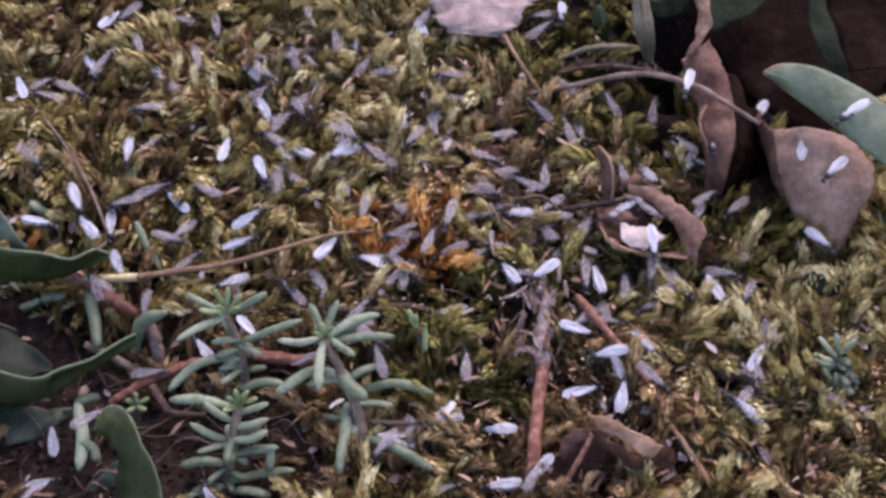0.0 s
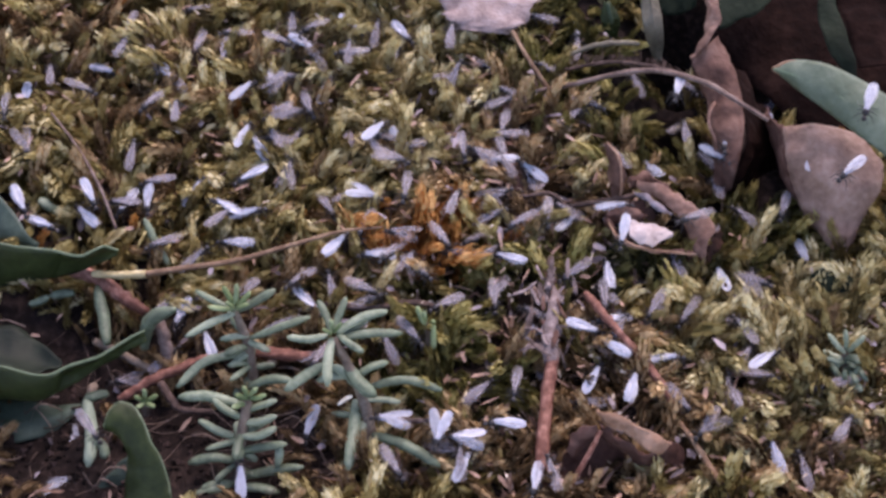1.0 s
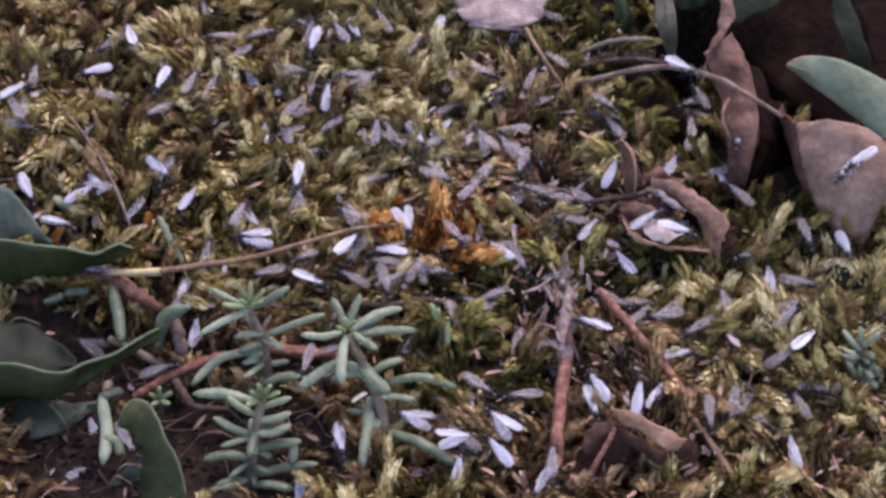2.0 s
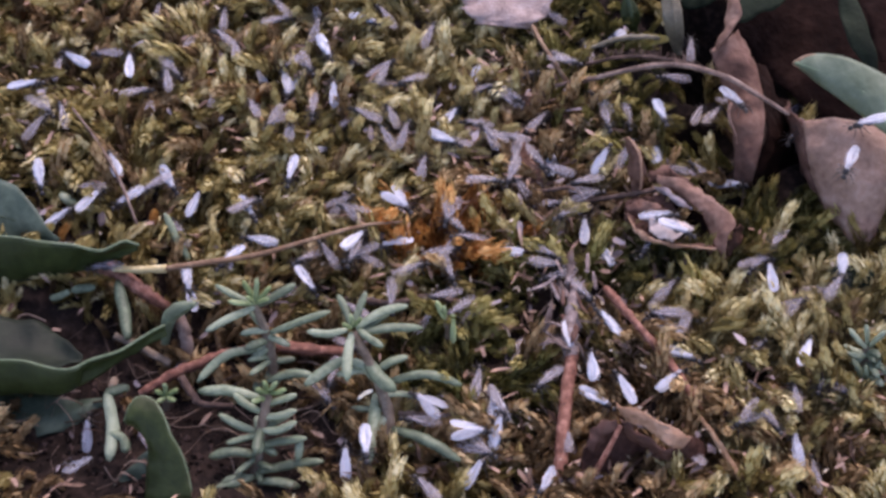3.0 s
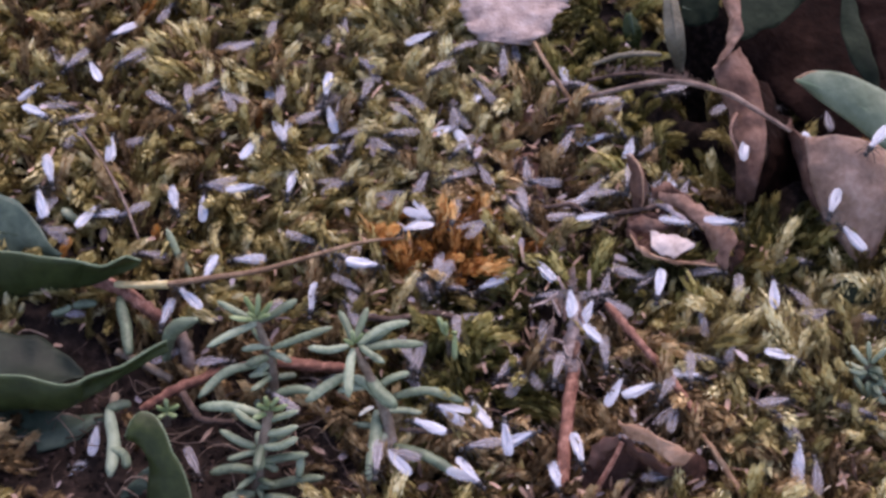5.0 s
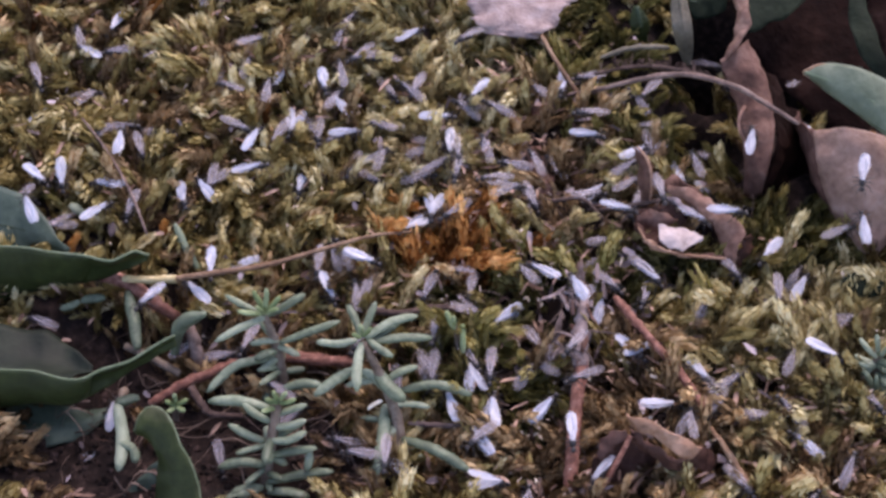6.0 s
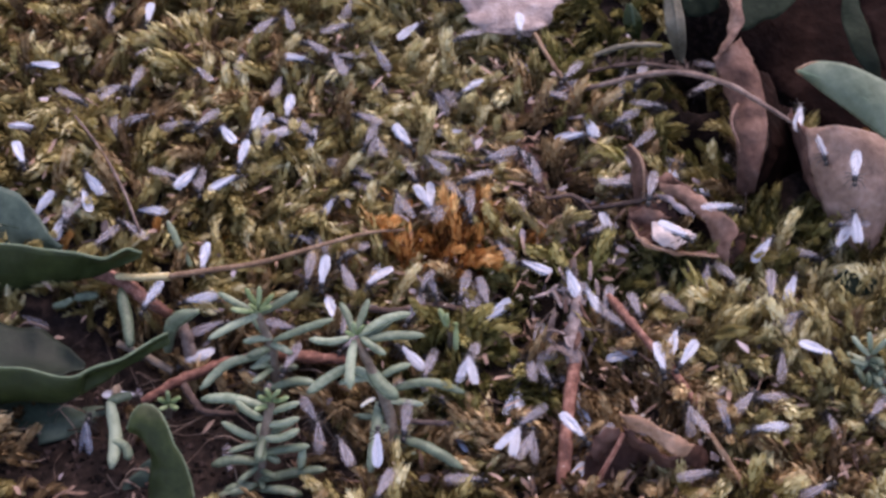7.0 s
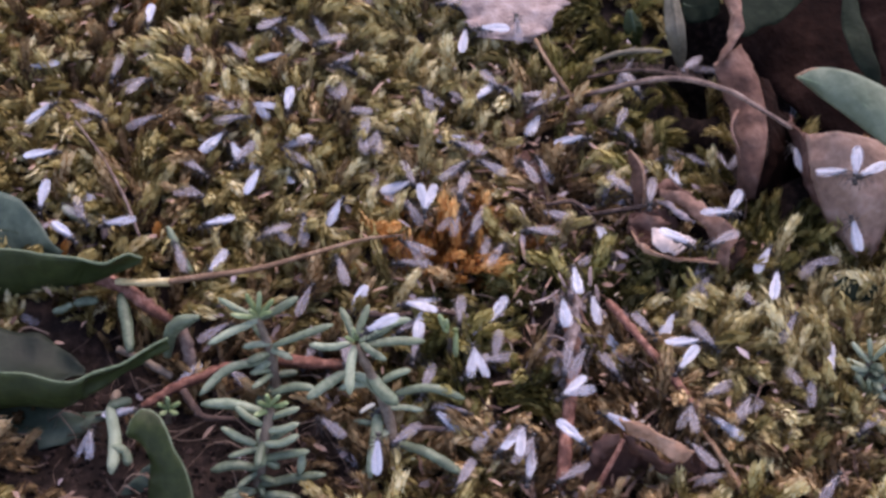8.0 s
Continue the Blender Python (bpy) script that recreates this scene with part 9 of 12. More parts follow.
    walk(ants[79], crawl([(0.0, 47.6, -39.0, 1.3, 1, 6, 122), (0.5, 46.4, -39.1, 4.5, -2, 4, 122), (1.0, 59.9, -37.0, 4.8, -3, 9, 57), (1.5, 56.1, -38.8, 4.0, 2, 3, 49), (2.0, 50.1, -32.3, 3.4, 5, 9, 111), (2.5, 49.8, -32.6, 4.0, 6, 10, 99), (3.0, 49.2, -32.1, 4.5, 6, 11, 87), (3.5, 48.8, -32.2, 5.1, 6, 11, 75), (4.0, 53.6, -31.3, 4.8, 2, 8, 17), (4.5, 53.8, -31.2, 4.8, -0, 6, 21), (5.0, 47.8, -31.3, 4.7, -1, 8, 14), (5.5, 45.8, -32.8, 4.7, -1, 9, 7), (6.0, 44.0, -35.3, 4.6, -1, 11, 0), (6.5, 45.1, -35.5, 5.3, 4, 5, 6), (7.0, 42.1, -32.2, 5.1, 3, 6, 50), (7.5, 42.0, -32.1, 5.1, 3, 6, 56), (8.0, 41.7, -32.1, 5.1, 2, 8, 62)]))
    walk(ants[80], crawl([(0.0, -0.6, 32.9, 3.9, -7, -15, 83), (0.5, 1.2, 35.7, 4.8, -3, -19, 67), (1.0, 1.5, 35.8, 4.8, -7, -20, 67), (1.5, -1.7, 31.4, 1.0, -8, -16, 37), (2.0, -1.0, 27.3, 2.5, -6, -18, 13), (2.5, -0.7, 28.5, 3.0, -7, -17, 11), (3.0, 3.7, 30.1, 3.6, -8, -15, 9), (3.5, 5.6, 30.0, 4.1, -9, -14, 7), (4.0, 3.4, 33.1, 4.3, -6, -15, 90), (4.5, 1.1, 35.4, 4.2, -10, -18, 117), (5.0, 0.9, 34.4, 4.4, -8, -16, 130), (5.5, 3.2, 29.8, 4.6, -6, -14, 142), (6.0, 1.3, 27.9, 4.7, -4, -12, 154), (6.5, -1.4, 28.5, 3.4, -7, -16, 160), (7.0, -7.6, 35.3, 0.3, -8, -12, 154), (7.5, -7.6, 35.5, 0.3, -9, -20, 154), (8.0, -4.7, 33.4, 2.2, -5, -17, 160)]))
    walk(ants[81], crawl([(0.0, 14.7, -43.7, 3.7, -16, 6, 61), (0.5, 14.5, -43.6, 4.4, -9, 6, 106), (1.0, 14.8, -43.6, 4.4, -13, 2, 103), (1.5, 13.0, -43.7, 3.6, -15, 4, 79), (2.0, 13.4, -42.1, 3.9, -17, 11, 84), (2.5, 15.7, -39.4, 2.6, -15, 8, 89), (3.0, 14.5, -36.7, 1.2, -13, 6, 95), (3.5, 15.6, -34.8, -0.1, -12, 3, 101), (4.0, 14.6, -37.1, 3.3, -15, 7, 106), (4.5, 24.1, -42.3, 1.0, -16, 3, 32), (5.0, 30.1, -43.4, 2.5, -16, 3, 4), (5.5, 35.3, -50.0, 4.0, -16, 2, -24), (6.0, 38.8, -48.2, 5.5, -16, 2, -52), (6.5, 38.8, -48.2, 5.5, -16, 2, -57), (7.0, 34.8, -45.2, 4.2, -11, 3, 11), (7.5, 36.4, -44.6, 0.5, -13, 0, 11), (8.0, 38.0, -44.0, 3.1, -13, -2, 11)]))
    walk(ants[82], crawl([(0.0, -44.0, 36.5, 3.7, -10, 12, 283), (0.5, -44.0, 36.8, 3.7, -7, 5, 288), (1.0, -46.7, 40.4, 3.4, -8, 5, 252), (1.5, -52.7, 38.5, 3.4, -4, 9, 269), (2.0, -52.6, 38.6, -0.0, -7, 8, 269), (2.5, -52.8, 38.8, 0.8, -7, 9, 257), (3.0, -53.1, 39.2, 1.6, -6, 10, 244), (3.5, -53.6, 39.5, 2.5, -5, 12, 232), (4.0, -54.1, 41.6, 3.4, -3, 7, 253), (4.5, -61.5, 39.6, 5.7, -6, 5, 233), (5.0, -63.6, 39.4, 4.4, -6, 7, 215), (5.5, -66.0, 43.0, 3.1, -6, 8, 198), (6.0, -68.3, 43.3, 1.8, -6, 10, 180), (6.5, -65.8, 39.2, -1.0, -5, 6, 180), (7.0, -61.5, 32.8, 2.6, -8, 6, 253), (7.5, -62.1, 31.3, 0.7, -2, 5, 253), (8.0, -65.6, 37.9, 1.8, -3, 6, 258)]))
    walk(ants[83], crawl([(0.0, -19.3, 43.7, 5.7, -14, -1, 100), (0.5, -18.2, 41.5, 5.3, -22, 1, 123), (1.0, -24.5, 39.9, 3.7, -17, -1, 115), (1.5, -25.5, 35.8, 3.0, -17, 7, 31), (2.0, -23.6, 35.7, 0.6, -19, 3, 27), (2.5, -21.6, 36.2, 1.3, -20, 2, 27), (3.0, -19.6, 37.7, 2.0, -20, 1, 27), (3.5, -18.2, 36.2, 2.8, -21, 0, 27), (4.0, -17.2, 33.3, 6.7, -22, -4, -57), (4.5, -20.7, 30.2, 7.7, -14, -1, -130), (5.0, -19.7, 29.1, 6.2, -14, -1, -106), (5.5, -17.6, 30.5, 4.6, -14, -0, -81), (6.0, -15.5, 30.6, 3.1, -14, 0, -57), (6.5, -15.1, 28.8, 5.8, -17, 3, -47), (7.0, -18.8, 18.3, 4.2, -11, -1, -108), (7.5, -20.7, 21.2, 4.0, -14, 4, -131), (8.0, -19.5, 20.9, 3.7, -13, 8, -95)]))
    walk(ants[84], crawl([(0.0, 28.6, 29.6, 4.2, 7, -5, 115), (0.5, 30.5, 33.1, -0.6, -0, -5, 115), (1.0, 32.5, 36.7, 1.0, 4, -10, 110), (1.5, 44.7, 38.1, -7.6, 7, -9, 114), (2.0, 42.7, 39.1, -6.7, 3, -3, 114), (2.5, 41.0, 39.0, -1.5, 3, -4, 99), (3.0, 39.6, 40.8, 3.7, 2, -6, 85), (3.5, 38.3, 42.1, 8.9, 2, -7, 71), (4.0, 32.0, 42.5, 1.6, 4, -1, 26), (4.5, 35.4, 44.7, -4.5, 1, -9, 26), (5.0, 38.6, 45.3, -6.4, 1, -8, 10), (5.5, 40.0, 48.0, -8.2, 1, -6, -5), (6.0, 45.6, 49.5, -10.0, 1, -4, -21), (6.5, 46.4, 47.8, -9.0, -0, -0, -21), (7.0, 46.6, 47.9, -9.0, 2, -3, -19), (7.5, 46.5, 48.3, -9.0, 5, -1, -17), (8.0, 46.6, 48.4, -9.0, 4, -5, -16)]))
    walk(ants[85], crawl([(0.0, 51.5, -17.8, 3.7, -18, 8, 91), (0.5, 49.6, -17.2, 3.8, -13, 4, 75), (1.0, 49.1, -8.5, 2.8, -13, -1, 84), (1.5, 52.8, -16.2, 4.3, -14, 3, 37), (2.0, 52.7, -16.2, 4.3, -17, 10, 34), (2.5, 52.5, -16.3, 4.3, -17, 7, 34), (3.0, 52.5, -16.1, 4.3, -18, 4, 34), (3.5, 52.4, -16.2, 4.3, -19, 1, 34), (4.0, 52.5, -16.2, 4.3, -12, 5, 34), (4.5, 52.9, -14.6, 3.1, -13, -0, 17), (5.0, 56.6, -14.3, 3.3, -13, 2, 19), (5.5, 56.8, -16.8, 3.6, -12, 3, 21), (6.0, 58.7, -16.9, 3.8, -11, 5, 22), (6.5, 50.9, -17.1, 4.4, -17, -1, 23), (7.0, 51.0, -17.6, 4.8, -12, 6, 42), (7.5, 44.3, -15.3, 3.8, -14, 3, 101), (8.0, 37.9, -9.1, 3.9, -16, 5, 61)]))
    walk(ants[86], crawl([(0.0, -52.3, -34.5, 4.2, 9, 8, 36), (0.5, -52.3, -34.7, 4.2, 16, 15, 32), (1.0, -53.5, -39.1, 4.6, 10, 10, -52), (1.5, -52.3, -39.3, 0.6, 15, 15, -57), (2.0, -50.8, -39.3, -0.1, 18, 11, -57), (2.5, -49.4, -39.0, -0.8, 16, 10, -57), (3.0, -48.2, -40.2, -1.5, 14, 9, -57), (3.5, -46.6, -39.5, -2.3, 11, 8, -57), (4.0, -45.1, -39.6, -3.0, 14, 8, -57), (4.5, -43.7, -39.6, -3.7, 13, 4, -57), (5.0, -42.3, -39.7, -3.6, 7, 7, -63), (5.5, -41.6, -39.3, -3.4, 2, 10, -70), (6.0, -40.1, -40.1, -3.3, -4, 13, -76), (6.5, -38.9, -40.1, -5.9, 12, 8, -76), (7.0, -37.7, -40.0, -5.9, 5, 8, -76), (7.5, -36.5, -39.9, -5.9, 16, 12, -76), (8.0, -35.3, -39.9, -5.9, 10, 13, -76)]))
    walk(ants[87], crawl([(0.0, -50.5, 34.9, 3.2, 6, -2, 135), (0.5, -50.4, 34.9, 3.2, -4, 2, 132), (1.0, -50.3, 34.9, 3.2, 4, -5, 128), (1.5, -50.0, 35.0, 3.2, -4, -2, 121), (2.0, -44.2, 31.9, 4.6, -3, -2, 71), (2.5, -44.6, 31.6, 3.6, -3, -3, 71), (3.0, -44.6, 31.2, 2.6, -3, -4, 71), (3.5, -44.8, 31.5, 1.6, -4, -6, 71), (4.0, -45.0, 31.4, 1.6, 7, -4, 71), (4.5, -47.7, 30.7, 4.8, -0, -2, 135), (5.0, -44.4, 31.7, 4.6, -1, 0, 119), (5.5, -40.9, 32.4, 4.3, -1, 2, 103), (6.0, -37.8, 33.3, 4.1, -1, 4, 87), (6.5, -50.0, 27.7, 6.0, -1, -4, 150), (7.0, -47.8, 21.0, 5.8, -1, -2, 231), (7.5, -43.3, 27.4, 4.3, -1, 1, 180), (8.0, -46.6, 30.0, 4.5, 1, -1, 150)]))
    walk(ants[88], crawl([(0.0, -13.6, 33.3, -0.7, -1, 4, 173), (0.5, -14.1, 34.4, 2.5, 3, -11, 173), (1.0, -18.4, 39.2, 6.3, 4, 1, 89), (1.5, -19.4, 40.3, 7.3, 8, 2, 132), (2.0, -21.5, 31.1, 6.3, 6, -0, 180), (2.5, -19.0, 31.3, 4.2, 3, -1, 180), (3.0, -18.7, 32.2, 2.1, 0, -2, 180), (3.5, -15.9, 33.3, -0.0, -2, -3, 180), (4.0, -13.5, 32.5, 2.2, 1, 4, 218), (4.5, -13.0, 27.1, 5.8, 7, -7, 302), (5.0, -10.8, 25.7, 5.0, 5, -6, 315), (5.5, -7.9, 23.1, 4.2, 3, -4, 328), (6.0, -6.7, 19.2, 3.3, 1, -2, 341), (6.5, -5.2, 18.2, 3.7, 5, -2, 373), (7.0, -10.0, 11.3, 3.2, 1, -1, 295), (7.5, -10.1, 11.3, 3.2, 1, -2, 293), (8.0, -10.3, 11.6, 3.2, 0, 8, 294)]))
    walk(ants[89], crawl([(0.0, -1.9, 30.1, 1.8, 9, 2, 98), (0.5, 2.6, 31.9, 3.2, 4, 2, 48), (1.0, 10.3, 28.7, 3.8, 10, 1, 26), (1.5, 14.0, 29.3, 2.3, 11, 1, 52), (2.0, 15.5, 28.9, 2.7, 8, 0, 19), (2.5, 13.1, 27.1, 2.1, 6, 1, 34), (3.0, 12.8, 25.2, 1.6, 5, 2, 50), (3.5, 11.6, 23.7, 1.0, 3, 3, 65), (4.0, 16.5, 26.3, 5.2, 7, -1, 100), (4.5, 20.5, 24.1, 6.2, 6, 4, 36), (5.0, 16.9, 21.9, 4.9, 7, 2, 64), (5.5, 16.7, 20.7, 3.5, 8, 1, 92), (6.0, 11.9, 16.8, 2.2, 9, -1, 120), (6.5, 12.3, 14.8, 3.5, 9, 1, 132), (7.0, 9.7, 15.5, 3.5, 9, -5, 105), (7.5, 11.6, 16.4, 3.2, 11, 2, 109), (8.0, 11.2, 16.5, 3.2, 5, -4, 113)]))
    walk(ants[90], crawl([(0.0, -24.1, 25.9, 3.3, 14, -5, 296), (0.5, -24.2, 26.1, 3.3, 12, -8, 294), (1.0, -24.4, 26.0, 3.3, 15, -0, 290), (1.5, -24.7, 24.3, 3.9, 17, -8, 265), (2.0, -24.7, 20.6, 3.1, 15, -4, 229), (2.5, -23.1, 21.4, 2.0, 16, -5, 229), (3.0, -23.5, 22.2, 0.9, 17, -5, 229), (3.5, -23.1, 22.7, -0.2, 18, -5, 229), (4.0, -22.6, 23.4, -0.2, 15, -2, 229), (4.5, -19.2, 24.0, 2.9, 19, -2, 304), (5.0, -13.7, 19.8, 3.2, 18, -2, 327), (5.5, -11.5, 22.4, 3.5, 18, -2, 350), (6.0, -8.0, 18.5, 3.7, 17, -2, 373), (6.5, -8.7, 12.8, 2.9, 21, -7, 335), (7.0, -20.7, 14.7, 2.1, 16, -2, 335), (7.5, -19.8, 22.5, 3.2, 20, -6, 419), (8.0, -20.0, 22.3, 3.8, 19, 2, 460)]))
    walk(ants[91], crawl([(0.0, -71.2, 35.8, 1.3, 6, 10, 41), (0.5, -72.5, 35.6, 2.5, 11, 2, 91), (1.0, -73.1, 38.6, 0.7, 7, 8, 99), (1.5, -68.2, 43.0, 1.4, 7, 9, 83), (2.0, -77.3, 35.3, 3.9, 14, 5, 92), (2.5, -76.2, 35.5, 3.5, 13, 5, 89), (3.0, -74.5, 36.9, 3.1, 12, 4, 86), (3.5, -73.2, 35.9, 2.8, 11, 3, 83), (4.0, -74.0, 37.9, 2.7, 14, 10, 106), (4.5, -76.3, 38.9, 3.2, 10, 8, 128), (5.0, -77.1, 43.5, 3.0, 9, 7, 122), (5.5, -73.6, 44.8, 2.8, 9, 6, 115), (6.0, -74.8, 47.9, 2.7, 8, 5, 109), (6.5, -71.6, 50.7, -0.7, 7, 1, 109), (7.0, -67.9, 53.6, 2.3, 8, 7, 94), (7.5, -68.2, 53.6, 2.3, 12, 6, 96), (8.0, -67.5, 55.2, 1.3, 9, 3, 87)]))
    walk(ants[92], crawl([(0.0, 24.5, 3.8, 2.2, 5, 4, 63), (0.5, 9.0, 5.3, 3.6, 4, 7, 144), (1.0, 12.8, 13.6, 1.3, 7, 4, 113), (1.5, 11.1, 13.8, 3.6, 9, 3, 109), (2.0, 13.9, 6.6, 2.6, 1, 6, 180), (2.5, 15.1, 7.3, 2.8, 5, 6, 186), (3.0, 17.7, 8.9, 2.9, 9, 6, 192), (3.5, 17.9, 9.1, 3.0, 13, 6, 199), (4.0, 17.9, 8.8, 3.0, 9, 5, 204), (4.5, 23.6, 11.0, 4.8, 2, 8, 251), (5.0, 26.0, 8.9, 6.3, 4, 5, 262), (5.5, 28.0, 6.3, 7.8, 6, 3, 272), (6.0, 29.9, 3.2, 9.3, 7, 0, 282), (6.5, 30.0, 3.2, 9.3, 4, 6, 285), (7.0, 28.9, 3.2, 8.8, 8, 6, 258), (7.5, 29.1, 3.2, 8.8, 5, 7, 263), (8.0, 29.0, 3.2, 8.8, 9, 1, 262)]))
    walk(ants[93], crawl([(0.0, 51.5, -42.4, -0.8, 5, -2, 101), (0.5, 52.3, -41.5, 3.2, -41, -17, 101), (1.0, 52.3, -41.8, 2.4, 6, -9, 101), (1.5, 53.0, -40.7, 2.3, 7, -5, 74), (2.0, 52.4, -41.4, -0.8, 7, -1, 74), (2.5, 50.6, -41.2, 0.4, 6, -2, 83), (3.0, 51.0, -43.1, 1.6, 4, -3, 92), (3.5, 49.5, -43.3, 2.8, 3, -4, 101), (4.0, 36.3, -41.6, 5.5, 4, -0, 113), (4.5, 48.3, -40.8, 4.1, 6, -3, 101), (5.0, 50.9, -41.5, 4.0, 4, -5, 89), (5.5, 53.3, -43.6, 3.8, 3, -7, 77), (6.0, 55.2, -41.8, 3.7, 2, -8, 65), (6.5, 55.9, -36.7, 4.2, 7, -3, 105), (7.0, 54.1, -34.0, 1.6, 5, 3, 105), (7.5, 52.3, -31.3, 2.1, 15, -6, 105), (8.0, 51.4, -28.5, 5.9, 6, -4, 83)]))
    walk(ants[94], crawl([(0.0, 10.1, 26.2, 0.0, -5, 11, 254), (0.5, 8.9, 26.5, 3.2, -4, 7, 254), (1.0, 8.8, 22.5, 2.0, 1, 7, 257), (1.5, 8.6, 19.3, 1.0, 40, 32, 236), (2.0, 9.2, 11.8, 3.3, 1, 10, 253), (2.5, 8.5, 14.9, 2.7, 1, 9, 256), (3.0, 7.4, 14.7, 2.0, 2, 8, 259), (3.5, 7.2, 17.6, 1.3, 2, 7, 261), (4.0, 8.7, 11.4, 3.7, 2, 14, 265), (4.5, 8.6, 3.1, 6.1, -1, 6, 277), (5.0, 8.8, 4.3, 5.5, 1, 7, 282), (5.5, 8.7, 4.3, 4.8, 3, 9, 288), (6.0, 9.2, 5.5, 4.1, 4, 10, 293), (6.5, 7.7, 6.6, 3.2, -4, 8, 269), (7.0, 8.2, 4.0, 0.7, 5, 13, 269), (7.5, 9.0, 1.5, 4.5, -2, 10, 277), (8.0, -0.4, -0.3, 4.8, -5, 10, 245)]))
    walk(ants[95], crawl([(0.0, -27.6, 19.3, -0.7, -7, -6, 69), (0.5, -27.1, 20.4, -0.7, -3, -10, 69), (1.0, -26.7, 21.5, 2.5, -1, -5, 69), (1.5, -18.0, 18.0, 2.5, -9, -2, 26), (2.0, -14.9, 20.5, 6.2, -6, -4, 84), (2.5, -13.5, 22.0, 5.2, -6, -5, 78), (3.0, -10.9, 20.8, 4.2, -5, -6, 73), (3.5, -10.3, 22.6, 3.2, -5, -7, 67), (4.0, 1.5, 19.4, 3.9, -3, -6, 57), (4.5, 0.9, 14.3, 2.9, -5, -5, 123), (5.0, 1.2, 15.8, 3.3, -4, -5, 117), (5.5, -0.1, 17.5, 3.6, -2, -5, 111), (6.0, 0.5, 20.1, 3.9, -1, -5, 105), (6.5, 4.3, 18.0, 2.5, -1, -9, 65), (7.0, 2.2, 18.2, 2.2, -6, -4, 143), (7.5, -0.2, 19.0, 0.4, 2, -10, 143), (8.0, -2.9, 19.1, 5.0, -1, -9, 161)]))
    walk(ants[96], crawl([(0.0, -68.8, 12.8, 6.1, -3, 8, 301), (0.5, -68.6, 14.6, 5.8, -12, 11, 326), (1.0, -72.5, 15.2, 5.6, -9, 14, 294), (1.5, -72.6, 15.5, 5.6, -8, 9, 294), (2.0, -76.9, 21.6, 5.8, -8, 9, 287), (2.5, -76.7, 23.8, 4.8, -8, 9, 300), (3.0, -74.2, 24.4, 3.9, -8, 9, 313), (3.5, -72.2, 26.6, 2.9, -8, 9, 326), (4.0, -71.8, 30.0, 3.1, -6, 18, 367), (4.5, -73.6, 29.6, 2.3, -8, 12, 326), (5.0, -72.5, 31.0, 1.4, -7, 13, 351), (5.5, -71.9, 32.7, 0.5, -6, 15, 376), (6.0, -70.4, 34.8, -0.4, -5, 16, 401), (6.5, -70.6, 25.4, 4.7, -8, 11, 366), (7.0, -63.4, 32.2, 3.2, -12, 13, 400), (7.5, -62.3, 31.8, 2.9, -7, 8, 400), (8.0, -59.6, 36.4, 2.1, -6, 11, 401)]))
    walk(ants[97], crawl([(0.0, -40.8, -3.9, 2.4, 2, -9, 43), (0.5, -40.9, -3.8, 2.4, 1, -9, 45), (1.0, -41.1, -3.5, 2.4, 4, -10, 46), (1.5, -41.3, -3.2, 2.4, 2, -9, 50), (2.0, -42.6, -2.1, 1.9, 7, -11, 79), (2.5, -46.7, -1.3, 2.1, 6, -12, 101), (3.0, -49.8, 1.3, 2.3, 5, -12, 124), (3.5, -57.7, 0.2, 2.5, 4, -12, 147), (4.0, -55.7, 0.2, -0.6, 9, -13, 147), (4.5, -54.2, -1.1, 2.6, 8, -10, 180), (5.0, -55.5, -1.6, 1.5, 8, -9, 180), (5.5, -60.4, -3.2, 0.4, 7, -9, 180), (6.0, -64.0, -6.0, -0.7, 7, -8, 180), (6.5, -63.1, -7.0, 1.3, 4, -9, 180), (7.0, -58.7, 2.0, 3.4, 7, -11, 147), (7.5, -60.3, 1.9, 2.9, 3, -14, 180), (8.0, -49.2, -2.8, 4.7, 11, -8, 112)]))
    walk(ants[98], crawl([(0.0, 19.3, 48.6, 2.6, 5, -5, 38), (0.5, 16.9, 48.3, 1.1, 6, -5, 88), (1.0, 23.1, 44.5, 2.0, 4, -3, 80), (1.5, 22.9, 44.3, -1.4, -2, -2, 80), (2.0, 22.6, 44.1, -1.6, 4, -4, 80), (2.5, 22.0, 44.1, -0.8, 5, -4, 93), (3.0, 20.7, 43.7, 0.0, 6, -4, 107), (3.5, 20.2, 43.3, 0.9, 7, -4, 120), (4.0, 20.1, 37.5, 4.7, 1, -0, 141), (4.5, 22.2, 25.6, 11.3, 2, 1, 193), (5.0, 20.3, 24.9, 9.5, 4, -0, 189), (5.5, 18.3, 25.8, 7.6, 5, -1, 184), (6.0, 17.3, 24.5, 5.8, 7, -1, 180), (6.5, 13.7, 27.1, 5.0, 1, -6, 173), (7.0, 12.9, 30.7, 3.0, 2, -3, 173), (7.5, 17.5, 29.4, 5.9, 5, -8, 205), (8.0, 8.3, 30.2, 4.5, 4, -2, 187)]))
